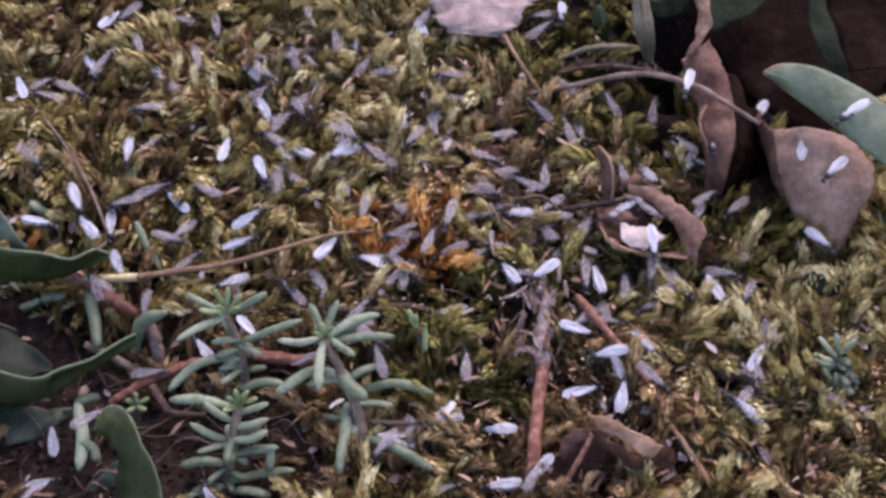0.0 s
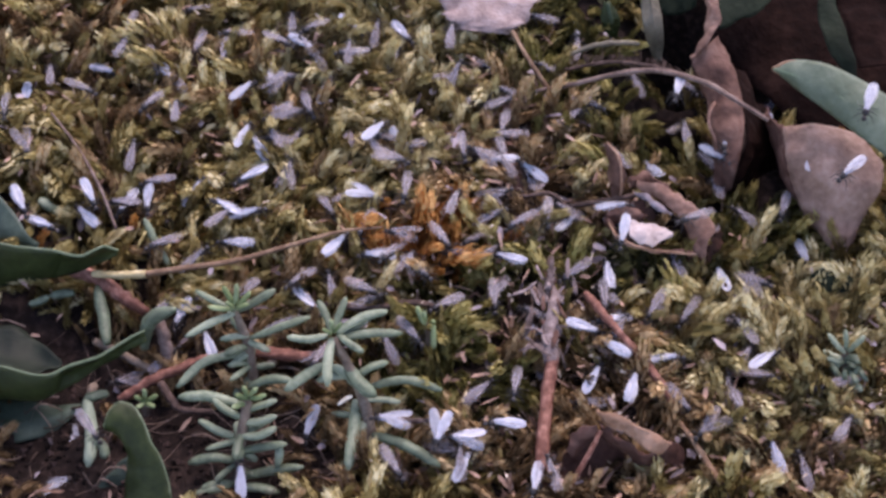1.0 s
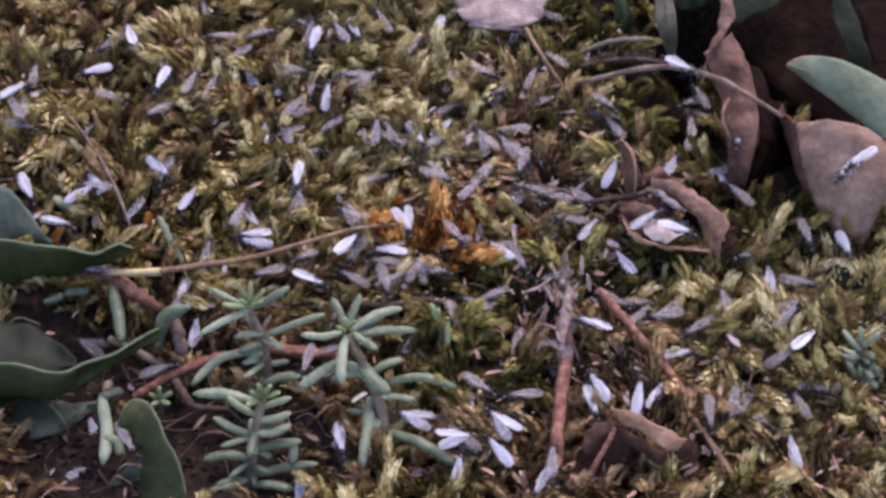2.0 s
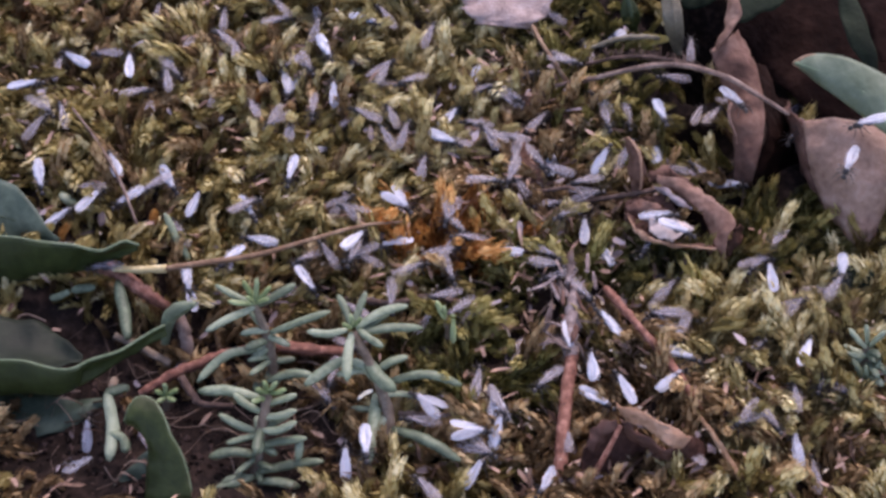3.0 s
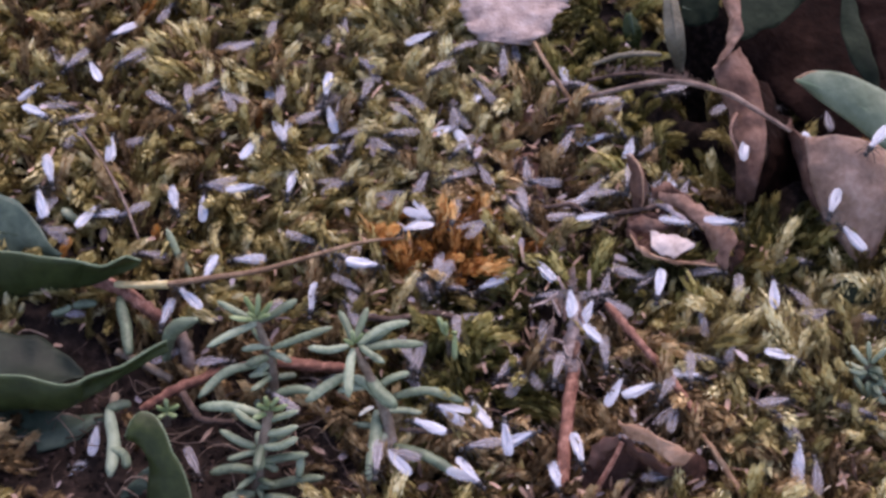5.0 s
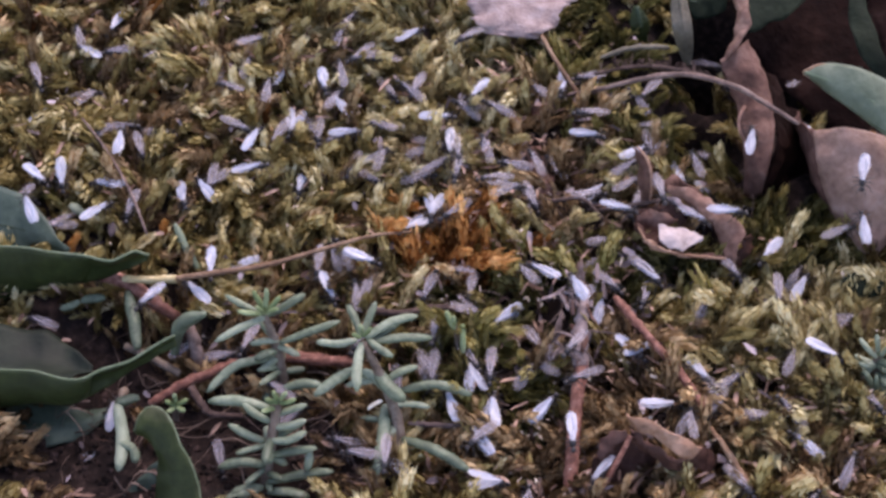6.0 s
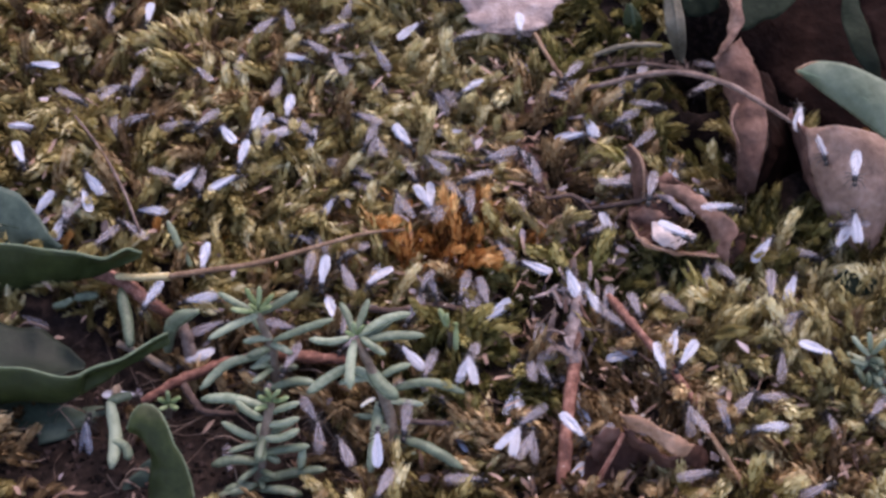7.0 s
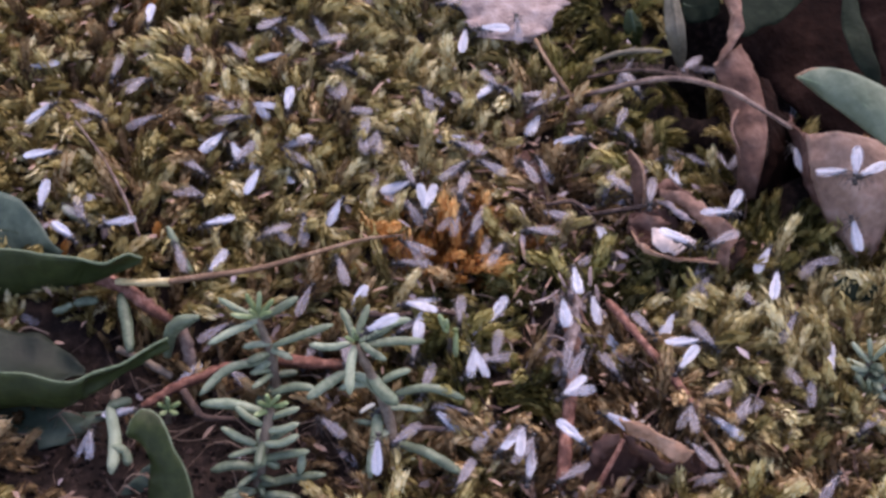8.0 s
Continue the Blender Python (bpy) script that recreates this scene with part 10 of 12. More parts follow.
    walk(ants[99], crawl([(0.0, -47.9, 10.5, 3.1, 21, -0, 26), (0.5, -55.6, 12.7, 1.6, 15, -2, 89), (1.0, -55.1, 17.5, 4.5, 21, -8, 85), (1.5, -60.9, 19.7, 1.1, 24, 0, 85), (2.0, -65.4, 21.4, 4.0, 19, -5, 52), (2.5, -68.9, 24.0, 3.9, 19, -5, 80), (3.0, -72.5, 25.4, 3.9, 20, -4, 108), (3.5, -73.7, 24.9, 3.8, 21, -4, 136), (4.0, -72.9, 26.3, 1.5, 17, -5, 137), (4.5, -72.7, 26.0, 5.6, 18, -7, 180), (5.0, -71.3, 24.6, 4.8, 17, -4, 201), (5.5, -70.3, 20.9, 4.0, 16, -2, 222), (6.0, -67.4, 19.8, 3.2, 15, 0, 243), (6.5, -63.0, 21.3, 1.7, 23, -4, 274), (7.0, -62.7, 23.0, 1.3, 13, -5, 285), (7.5, -70.3, 23.6, 5.4, 21, -5, 221), (8.0, -71.5, 23.9, 2.2, 16, -2, 221)]))
    walk(ants[100], crawl([(0.0, -31.9, 40.0, 2.0, -6, 1, 334), (0.5, -30.7, 40.3, 2.0, 3, 8, 334), (1.0, -29.6, 40.6, 5.2, 0, 5, 334), (1.5, -32.5, 41.6, 1.3, 0, 4, 334), (2.0, -35.3, 44.2, 3.7, -4, 3, 373), (2.5, -35.1, 46.1, 3.8, -3, 2, 374), (3.0, -33.6, 46.9, 3.8, -1, 1, 374), (3.5, -33.0, 48.4, 3.8, 1, 0, 374), (4.0, -34.2, 49.3, 0.7, -1, -2, 374), (4.5, -37.2, 52.0, 4.0, 0, 2, 440), (5.0, -36.7, 51.6, 3.1, 1, 1, 440), (5.5, -35.7, 50.2, 2.1, 1, 1, 440), (6.0, -34.8, 50.6, 1.2, 1, -0, 440), (6.5, -34.1, 50.1, 1.3, 1, -4, 440), (7.0, -34.5, 49.5, 4.6, -4, 3, 468), (7.5, -34.3, 49.4, 4.6, 0, 2, 468), (8.0, -32.9, 54.0, 2.3, -4, 3, 461)]))
    walk(ants[101], crawl([(0.0, -31.5, -22.5, 0.9, 50, 50, 111), (0.5, -30.1, -18.7, -1.2, 10, -5, 111), (1.0, -25.6, -16.0, 1.3, 12, -9, 27), (1.5, -23.1, -22.1, 10.7, 6, -5, 24), (2.0, -21.0, -15.4, 1.0, 11, -11, 57), (2.5, -21.6, -15.5, -0.2, 9, -9, 57), (3.0, -22.2, -15.1, -1.4, 8, -8, 57), (3.5, -22.3, -15.5, -2.6, 6, -7, 57), (4.0, -21.8, -16.6, 0.5, 6, -8, 24), (4.5, -23.4, -20.2, -3.1, 9, -6, 24), (5.0, -22.4, -22.6, -2.5, 9, -5, 28), (5.5, -24.4, -25.2, -1.9, 9, -5, 31), (6.0, -28.4, -30.7, -1.2, 10, -4, 35), (6.5, -22.6, -33.1, -0.9, 13, -6, -49), (7.0, -24.2, -35.0, 2.2, 6, -7, -61), (7.5, -18.7, -40.2, 1.1, 6, -7, -52), (8.0, -17.7, -39.5, -2.1, 14, -5, -52)]))
    walk(ants[102], crawl([(0.0, -10.4, -26.0, 9.2, 2, -13, 108), (0.5, -10.2, -24.8, 10.7, 49, 50, 108), (1.0, -10.8, -20.9, 3.6, 1, -14, 117), (1.5, -8.4, -20.2, 3.9, -0, -15, 65), (2.0, -7.9, -18.7, 0.6, 0, -17, 65), (2.5, -7.6, -17.0, 1.7, -0, -16, 57), (3.0, -5.4, -16.3, 2.7, -1, -14, 49), (3.5, -5.7, -15.1, 3.7, -2, -13, 40), (4.0, -3.8, -15.9, 4.5, -50, 5, 12), (4.5, -6.7, -7.9, 4.1, -5, -12, -55), (5.0, -7.3, -11.6, 4.5, -4, -13, -69), (5.5, -5.5, -20.3, 4.9, -4, -13, -83), (6.0, -7.6, -21.7, 5.3, -3, -14, -97), (6.5, -6.9, -17.5, 5.6, -1, -13, -89), (7.0, -6.1, -12.8, 3.7, -1, -13, -73), (7.5, -9.7, -5.3, 5.3, 2, -16, -128), (8.0, -12.0, -5.6, 4.0, 3, -8, -180)]))
    walk(ants[103], crawl([(0.0, 41.7, 2.7, 3.4, -14, -11, 249), (0.5, 41.6, 2.5, 3.4, -7, -11, 247), (1.0, 43.1, -0.9, 0.3, -9, -9, 247), (1.5, 44.5, -4.3, 0.5, -7, -10, 247), (2.0, 44.7, -6.5, 3.9, -5, -8, 203), (2.5, 44.4, -7.4, 3.8, -7, -10, 219), (3.0, 45.2, -9.1, 3.7, -9, -12, 236), (3.5, 44.1, -11.1, 3.6, -11, -14, 252), (4.0, 48.4, -22.4, 2.5, -4, -2, 324), (4.5, 39.2, -19.2, 3.0, -5, -10, 324), (5.0, 38.2, -23.6, 3.6, -5, -9, 347), (5.5, 38.9, -26.3, 4.3, -6, -8, 370), (6.0, 39.8, -28.2, 4.9, -7, -6, 392), (6.5, 42.3, -25.1, 2.5, -7, -6, 387), (7.0, 42.3, -25.3, 2.5, -11, -10, 384), (7.5, 43.0, -24.0, 2.8, 1, -8, 372), (8.0, 50.3, -30.2, 4.0, -10, -6, 290)]))
    walk(ants[104], crawl([(0.0, 27.0, -16.9, 1.7, 8, -9, 284), (0.5, 18.1, -21.0, 5.8, 4, -5, 285), (1.0, 9.8, -31.0, 2.9, 8, -7, 260), (1.5, 12.4, -27.5, 7.1, 11, -2, 242), (2.0, 6.9, -32.0, 2.5, 9, -9, 191), (2.5, 9.7, -31.0, 3.6, 8, -8, 208), (3.0, 10.5, -31.8, 4.7, 8, -7, 225), (3.5, 12.2, -30.0, 5.7, 7, -6, 242), (4.0, 14.4, -31.0, 5.3, 9, -8, 259), (4.5, 15.1, -29.3, 5.6, 7, -4, 268), (5.0, 12.7, -28.3, 5.8, 7, -5, 256), (5.5, 13.4, -24.9, 5.9, 7, -6, 245), (6.0, 13.5, -24.5, 6.1, 7, -7, 233), (6.5, 13.4, -26.0, 6.0, 8, -8, 233), (7.0, 11.8, -27.7, 1.9, 6, -12, 295), (7.5, 15.7, -25.3, 7.2, 5, -9, 372), (8.0, 17.0, -23.8, 5.9, 4, -6, 422)]))
    walk(ants[105], crawl([(0.0, 33.2, -11.3, 6.2, 1, -3, 257), (0.5, 37.7, -3.3, 10.3, -3, -4, 204), (1.0, 37.6, -3.0, 10.3, -1, 5, 197), (1.5, 36.2, -15.2, 3.8, -2, -4, 241), (2.0, 30.6, -17.8, 2.2, 0, 2, 223), (2.5, 32.5, -19.5, 2.9, 1, 0, 234), (3.0, 32.5, -22.1, 3.5, 1, -2, 246), (3.5, 33.9, -24.1, 4.2, 1, -4, 257), (4.0, 36.1, -26.3, 5.0, 2, -2, 240), (4.5, 28.1, -27.1, 6.0, -3, -1, 241), (5.0, 28.5, -31.4, 5.3, -2, -0, 240), (5.5, 31.0, -32.9, 4.7, -0, 0, 240), (6.0, 35.1, -34.1, 4.1, 1, 1, 240), (6.5, 35.1, -33.7, 5.5, 34, -31, 237), (7.0, 34.2, -31.7, 3.0, 3, -1, 202), (7.5, 34.3, -31.5, 3.0, 3, -2, 205), (8.0, 35.6, -31.0, 4.6, -1, -3, 212)]))
    walk(ants[106], crawl([(0.0, -33.8, -10.7, -2.4, -4, 1, 283), (0.5, -33.7, -10.5, -2.4, -6, 3, 278), (1.0, -35.4, -10.2, -1.6, -2, -0, 228), (1.5, -32.3, -4.9, -2.0, -6, 2, 168), (2.0, -34.9, -5.9, -1.8, -4, -1, 198), (2.5, -33.2, -7.6, -2.2, -3, -0, 198), (3.0, -33.0, -10.5, -2.6, -2, 1, 198), (3.5, -30.7, -14.4, -2.9, -1, 2, 198), (4.0, -29.0, -17.9, 1.0, 2, 1, 216), (4.5, -32.6, -10.8, -0.8, -8, 3, 216), (5.0, -34.9, -13.3, -0.4, -6, 2, 227), (5.5, -35.4, -18.8, -0.1, -3, 1, 238), (6.0, -38.1, -20.4, 0.2, -1, 0, 248), (6.5, -38.6, -21.3, -0.9, -4, 4, 192), (7.0, -29.5, -26.7, 3.6, -4, 0, 247), (7.5, -25.9, -22.3, 0.4, -7, 2, 327), (8.0, -26.9, -21.6, -1.1, 0, 2, 247)]))
    walk(ants[107], crawl([(0.0, -5.8, -7.8, 4.8, -2, 3, 65), (0.5, -6.7, -5.9, 4.2, -3, 5, 74), (1.0, -6.6, -6.0, 4.2, -2, 13, 76), (1.5, -6.7, -6.3, 4.2, -3, 2, 78), (2.0, -7.4, -7.3, 4.2, 2, 4, 83), (2.5, -2.3, -6.2, 4.3, -0, 6, 57), (3.0, -3.1, -5.8, 4.4, -2, 7, 32), (3.5, 1.6, -1.5, 4.5, -5, 9, 6), (4.0, -3.1, -4.1, 3.7, -4, 8, -41), (4.5, 1.0, -1.7, 4.5, -7, 5, 43), (5.0, 2.2, 1.8, 5.8, -6, 6, 33), (5.5, 4.8, 1.7, 7.2, -6, 6, 23), (6.0, 6.0, 6.0, 8.5, -5, 7, 12), (6.5, -1.1, 1.8, 4.9, -1, 7, -6), (7.0, -4.2, 4.5, 4.3, -5, 11, 42), (7.5, 3.2, 4.2, 8.1, -6, 8, 69), (8.0, -2.7, 4.1, 4.8, 0, 1, 66)]))
    walk(ants[108], crawl([(0.0, 45.7, -5.5, 3.2, -0, 3, 186), (0.5, 54.3, 1.2, 3.6, -3, 9, 240), (1.0, 55.0, 3.0, 3.7, 0, 1, 251), (1.5, 53.9, -0.3, 2.6, -3, 11, 255), (2.0, 56.7, -2.9, 2.5, -1, 4, 284), (2.5, 54.1, -2.2, 3.1, -2, 4, 259), (3.0, 49.0, -4.8, 3.7, -3, 5, 234), (3.5, 44.7, -3.3, 4.3, -4, 6, 209), (4.0, 46.1, -6.1, 3.0, -6, 11, 214), (4.5, 40.8, -11.6, 2.2, -4, 5, 261), (5.0, 42.6, -11.4, 2.6, -4, 4, 263), (5.5, 45.9, -12.7, 3.0, -3, 4, 265), (6.0, 47.6, -13.2, 3.4, -3, 4, 268), (6.5, 47.6, -13.1, 3.4, -5, 12, 265), (7.0, 47.6, -13.0, 3.4, 2, 5, 265), (7.5, 38.4, -5.8, 9.1, -6, 4, 214), (8.0, 38.2, -5.5, 9.1, -3, -1, 209)]))
    walk(ants[109], crawl([(0.0, 0.7, -16.5, -1.1, 2, 12, 244), (0.5, 1.7, -17.2, 2.1, 6, 7, 244), (1.0, 7.0, -14.0, 1.8, 3, 7, 273), (1.5, 7.9, -19.6, 1.5, 7, 4, 286), (2.0, 7.6, -22.1, -1.2, 4, 7, 252), (2.5, 7.0, -23.7, -1.1, 3, 8, 249), (3.0, 6.5, -24.5, -1.0, 2, 8, 246), (3.5, 5.8, -26.0, -0.9, 1, 8, 243), (4.0, 12.8, -24.5, 6.6, 5, 4, 286), (4.5, 4.6, -24.8, -0.9, 0, 2, 214), (5.0, 4.1, -24.9, 0.6, 2, 3, 231), (5.5, 3.5, -26.8, 2.1, 5, 5, 248), (6.0, 1.5, -27.5, 3.6, 7, 6, 265), (6.5, 0.6, -24.8, 2.1, 6, 8, 244), (7.0, 2.2, -13.6, 2.4, 4, 9, 286), (7.5, 2.2, -22.6, 2.8, 7, 1, 287), (8.0, 3.4, -22.6, 1.9, 5, 11, 261)]))
    walk(ants[110], crawl([(0.0, -49.3, 19.3, 4.0, -13, 2, 51), (0.5, -48.6, 23.6, 6.0, -6, 6, 92), (1.0, -47.8, 25.1, 6.1, -7, 13, 96), (1.5, -48.1, 28.2, 3.0, -11, 4, 96), (2.0, -47.5, 31.3, 6.2, -6, 7, 72), (2.5, -50.1, 33.8, 5.7, -7, 5, 87), (3.0, -53.9, 32.4, 5.2, -7, 3, 103), (3.5, -55.0, 33.9, 4.6, -7, 1, 119), (4.0, -54.3, 36.1, 3.3, -6, 5, 203), (4.5, -52.4, 35.7, 4.5, -5, 2, 269), (5.0, -50.5, 29.2, 3.8, -5, 5, 277), (5.5, -55.1, 17.9, 3.1, -4, 8, 285), (6.0, -58.8, 18.0, 2.4, -4, 11, 292), (6.5, -55.6, 13.9, -0.4, -8, 11, 292), (7.0, -51.1, 11.4, 3.2, -12, 7, 342), (7.5, -48.9, 13.1, -0.1, -11, 6, 342), (8.0, -46.9, 14.2, 3.1, -6, 8, 325)]))
    walk(ants[111], crawl([(0.0, -44.6, -23.9, -1.4, 2, -3, 6), (0.5, -38.9, -23.9, 1.6, -0, -3, 12), (1.0, -44.9, -19.9, -2.5, 0, -6, 48), (1.5, -44.6, -16.6, -4.2, -3, -10, 69), (2.0, -47.0, -23.9, -1.5, 2, -13, 12), (2.5, -45.2, -24.2, -2.8, 2, -11, 12), (3.0, -43.2, -22.2, -4.0, 1, -10, 12), (3.5, -41.1, -21.7, -5.3, 1, -9, 12), (4.0, -39.0, -21.5, -2.3, -4, -11, 0), (4.5, -39.1, -24.0, 1.0, 3, -10, -6), (5.0, -39.2, -21.4, -0.1, 5, -8, -2), (5.5, -40.5, -21.0, -1.1, 6, -5, 2), (6.0, -40.0, -19.7, -2.2, 7, -3, 6), (6.5, -41.6, -18.0, -4.1, 9, -2, 24), (7.0, -29.1, -17.1, 0.1, 0, -7, -23), (7.5, -27.3, -9.7, -1.0, -5, -12, 36), (8.0, -26.8, -8.7, 1.0, 0, -9, 68)]))
    walk(ants[112], crawl([(0.0, -39.9, 46.1, 0.9, 13, 6, 177), (0.5, -40.5, 45.0, 0.9, 8, 2, 177), (1.0, -41.1, 44.0, 4.1, 16, 1, 177), (1.5, -46.1, 39.7, 3.2, 6, 3, 242), (2.0, -46.1, 42.3, 4.3, 12, 4, 180), (2.5, -46.6, 42.8, 4.0, 13, 5, 156), (3.0, -46.4, 43.3, 3.7, 14, 5, 133), (3.5, -47.3, 43.6, 3.5, 15, 5, 110), (4.0, -47.6, 43.1, -0.1, 16, 0, 110), (4.5, -47.8, 42.6, -0.5, 14, 12, 110), (5.0, -47.6, 41.4, 0.2, 14, 7, 103), (5.5, -48.1, 41.9, 0.9, 14, 3, 95), (6.0, -47.6, 41.1, 1.6, 14, -2, 88), (6.5, -44.8, 40.3, 2.2, 10, 7, 71), (7.0, -35.1, 35.4, 1.8, 10, 9, 79), (7.5, -35.6, 36.9, 0.8, 15, 7, 87), (8.0, -35.0, 37.9, -2.4, 10, 7, 87)]))
    walk(ants[113], crawl([(0.0, -50.1, 50.7, 2.0, 5, -1, 160), (0.5, -48.3, 49.5, 2.6, 5, 3, 134), (1.0, -49.0, 53.3, 0.7, 2, 5, 180), (1.5, -49.8, 52.5, -2.3, 2, 0, 180), (2.0, -49.4, 53.8, 1.0, 4, -2, 117), (2.5, -48.0, 51.9, 1.7, 4, -1, 105), (3.0, -45.8, 50.0, 2.4, 5, -0, 92), (3.5, -43.2, 48.0, 3.1, 5, 1, 80), (4.0, -43.0, 50.4, 4.3, 11, 2, 72), (4.5, -44.7, 46.9, 2.2, -1, 3, 14), (5.0, -42.3, 46.8, 1.3, 0, 2, 14), (5.5, -42.5, 47.6, 0.4, 1, 2, 14), (6.0, -40.7, 48.1, -0.5, 2, 1, 14), (6.5, -39.4, 48.5, -0.3, 8, -1, 14), (7.0, -38.0, 48.9, -0.1, -2, -0, 14), (7.5, -36.7, 49.3, 0.1, 3, 1, 14), (8.0, -36.1, 47.3, 3.5, 1, -3, -47)]))
    walk(ants[114], crawl([(0.0, 8.7, 30.2, -0.8, -5, -12, 311), (0.5, 9.7, 30.7, 2.4, -2, -10, 311), (1.0, 7.4, 37.1, 1.8, -2, -12, 311), (1.5, 3.8, 35.5, 3.9, -7, -7, 395), (2.0, 5.1, 32.9, 4.1, -1, -9, 322), (2.5, 8.6, 29.8, 3.8, -2, -7, 318), (3.0, 8.4, 27.1, 3.6, -3, -4, 315), (3.5, 10.3, 26.3, 3.3, -4, -2, 311), (4.0, 10.6, 29.6, 3.3, -2, -8, 395), (4.5, 5.2, 42.3, 8.7, -1, -10, 427), (5.0, 5.4, 39.4, 7.2, -1, -10, 452), (5.5, 6.9, 37.5, 5.7, -1, -10, 477), (6.0, 8.6, 33.0, 4.2, -1, -10, 502), (6.5, 8.9, 32.9, 4.2, -2, -8, 503), (7.0, 7.4, 38.9, 3.0, -4, -14, 503), (7.5, 7.6, 45.8, 8.3, -2, -5, 456), (8.0, 7.8, 45.6, 8.3, -4, -12, 454)]))
    walk(ants[115], crawl([(0.0, -9.5, 50.2, -1.6, 3, -10, 27), (0.5, -8.4, 49.7, 1.6, -2, -8, 27), (1.0, -13.6, 47.6, 2.9, 1, -11, 81), (1.5, -12.4, 46.8, 1.5, 1, -11, 118), (2.0, -16.4, 49.7, 3.0, 6, -9, 122), (2.5, -16.3, 49.5, 3.0, 6, -9, 123), (3.0, -16.9, 49.9, 3.0, 5, -9, 124), (3.5, -16.8, 49.7, 3.0, 4, -10, 125), (4.0, -16.2, 44.4, 2.8, 5, -7, 200), (4.5, -4.3, 42.4, 3.3, 5, -13, 218), (5.0, -3.4, 41.6, 4.7, 6, -11, 218), (5.5, -3.7, 41.3, 6.2, 6, -9, 218), (6.0, -3.5, 40.1, 7.7, 7, -7, 218), (6.5, 7.5, 40.3, 8.2, 3, -8, 269), (7.0, -2.7, 39.8, 7.7, 2, -17, 218), (7.5, -1.4, 37.6, 3.9, 7, -9, 255), (8.0, 4.2, 33.0, 4.0, 4, -7, 302)]))
    walk(ants[116], crawl([(0.0, 0.4, -0.7, 6.8, -8, 5, 254), (0.5, -0.4, -4.9, 4.6, -3, 3, 295), (1.0, -0.9, -3.7, 4.3, -13, 6, 304), (1.5, 3.4, 1.8, 8.4, -9, 8, 262), (2.0, 0.9, 7.9, 5.1, -7, 6, 227), (2.5, 4.9, 8.9, 4.4, -8, 8, 238), (3.0, 6.2, 9.1, 3.8, -8, 11, 250), (3.5, 7.6, 11.1, 3.2, -9, 13, 261), (4.0, 9.8, 2.0, 4.1, -5, 6, 285), (4.5, 11.6, 4.8, 3.6, -10, 11, 369), (5.0, 17.0, 5.4, 2.7, -10, 10, 370), (5.5, 20.6, 3.3, 1.7, -10, 9, 371), (6.0, 22.2, 0.5, 0.8, -11, 8, 372), (6.5, 19.4, 5.1, 2.8, -6, 4, 366), (7.0, 18.5, 3.6, 0.7, -4, 10, 366), (7.5, 15.7, 4.3, 5.1, -16, 14, 440), (8.0, 11.7, 5.9, 2.7, -9, 4, 524)]))
    walk(ants[117], crawl([(0.0, 24.5, 20.4, 3.0, 8, -6, 283), (0.5, 25.6, 22.8, 2.7, 6, -3, 296), (1.0, 25.7, 26.4, 4.3, 7, -1, 334), (1.5, 25.9, 25.2, 2.2, 11, -5, 334), (2.0, 25.4, 23.2, 6.5, 1, -5, 310), (2.5, 24.5, 22.6, 5.6, 3, -5, 294), (3.0, 23.8, 20.0, 4.8, 4, -5, 279), (3.5, 23.1, 19.2, 4.0, 6, -4, 263), (4.0, 25.3, 25.5, 2.0, 4, -7, 180), (4.5, 33.3, 29.0, -6.0, 4, -2, 102), (5.0, 32.2, 29.4, -4.5, 3, -2, 102), (5.5, 28.8, 28.4, -3.0, 2, -2, 102), (6.0, 26.5, 29.0, -1.4, 1, -2, 102), (6.5, 27.0, 27.4, 4.3, 8, -5, 18), (7.0, 32.3, 26.2, 4.8, -0, -3, -14), (7.5, 25.6, 38.1, 1.9, 2, 3, 56), (8.0, 22.9, 28.3, 4.5, 4, -5, 13)]))
    walk(ants[118], crawl([(0.0, -56.8, -9.6, 4.4, 1, -2, 129), (0.5, -56.8, -9.4, 4.4, -2, -4, 127), (1.0, -53.9, -23.6, -5.9, -2, 2, 186), (1.5, -52.5, -24.5, -2.8, -2, 1, 192), (2.0, -63.1, -17.2, -4.6, -4, 0, 158), (2.5, -68.6, -13.9, -0.8, -4, -1, 158), (3.0, -68.9, -3.8, 3.1, -3, -3, 157), (3.5, -74.4, -2.9, 7.0, -3, -4, 157), (4.0, -74.2, -2.9, 7.0, -0, 3, 154), (4.5, -70.4, 2.0, 4.1, -3, -2, 147), (5.0, -71.3, 1.6, 4.2, -2, -0, 162), (5.5, -71.2, 1.3, 4.3, -0, 1, 178), (6.0, -72.1, 1.1, 4.5, 1, 3, 193), (6.5, -68.2, 2.4, 4.2, 1, -1, 225), (7.0, -67.8, 1.5, 4.7, 3, -0, 262), (7.5, -67.7, 1.5, 4.7, -1, -3, 266), (8.0, -64.9, 2.4, 5.3, 0, 1, 309)]))
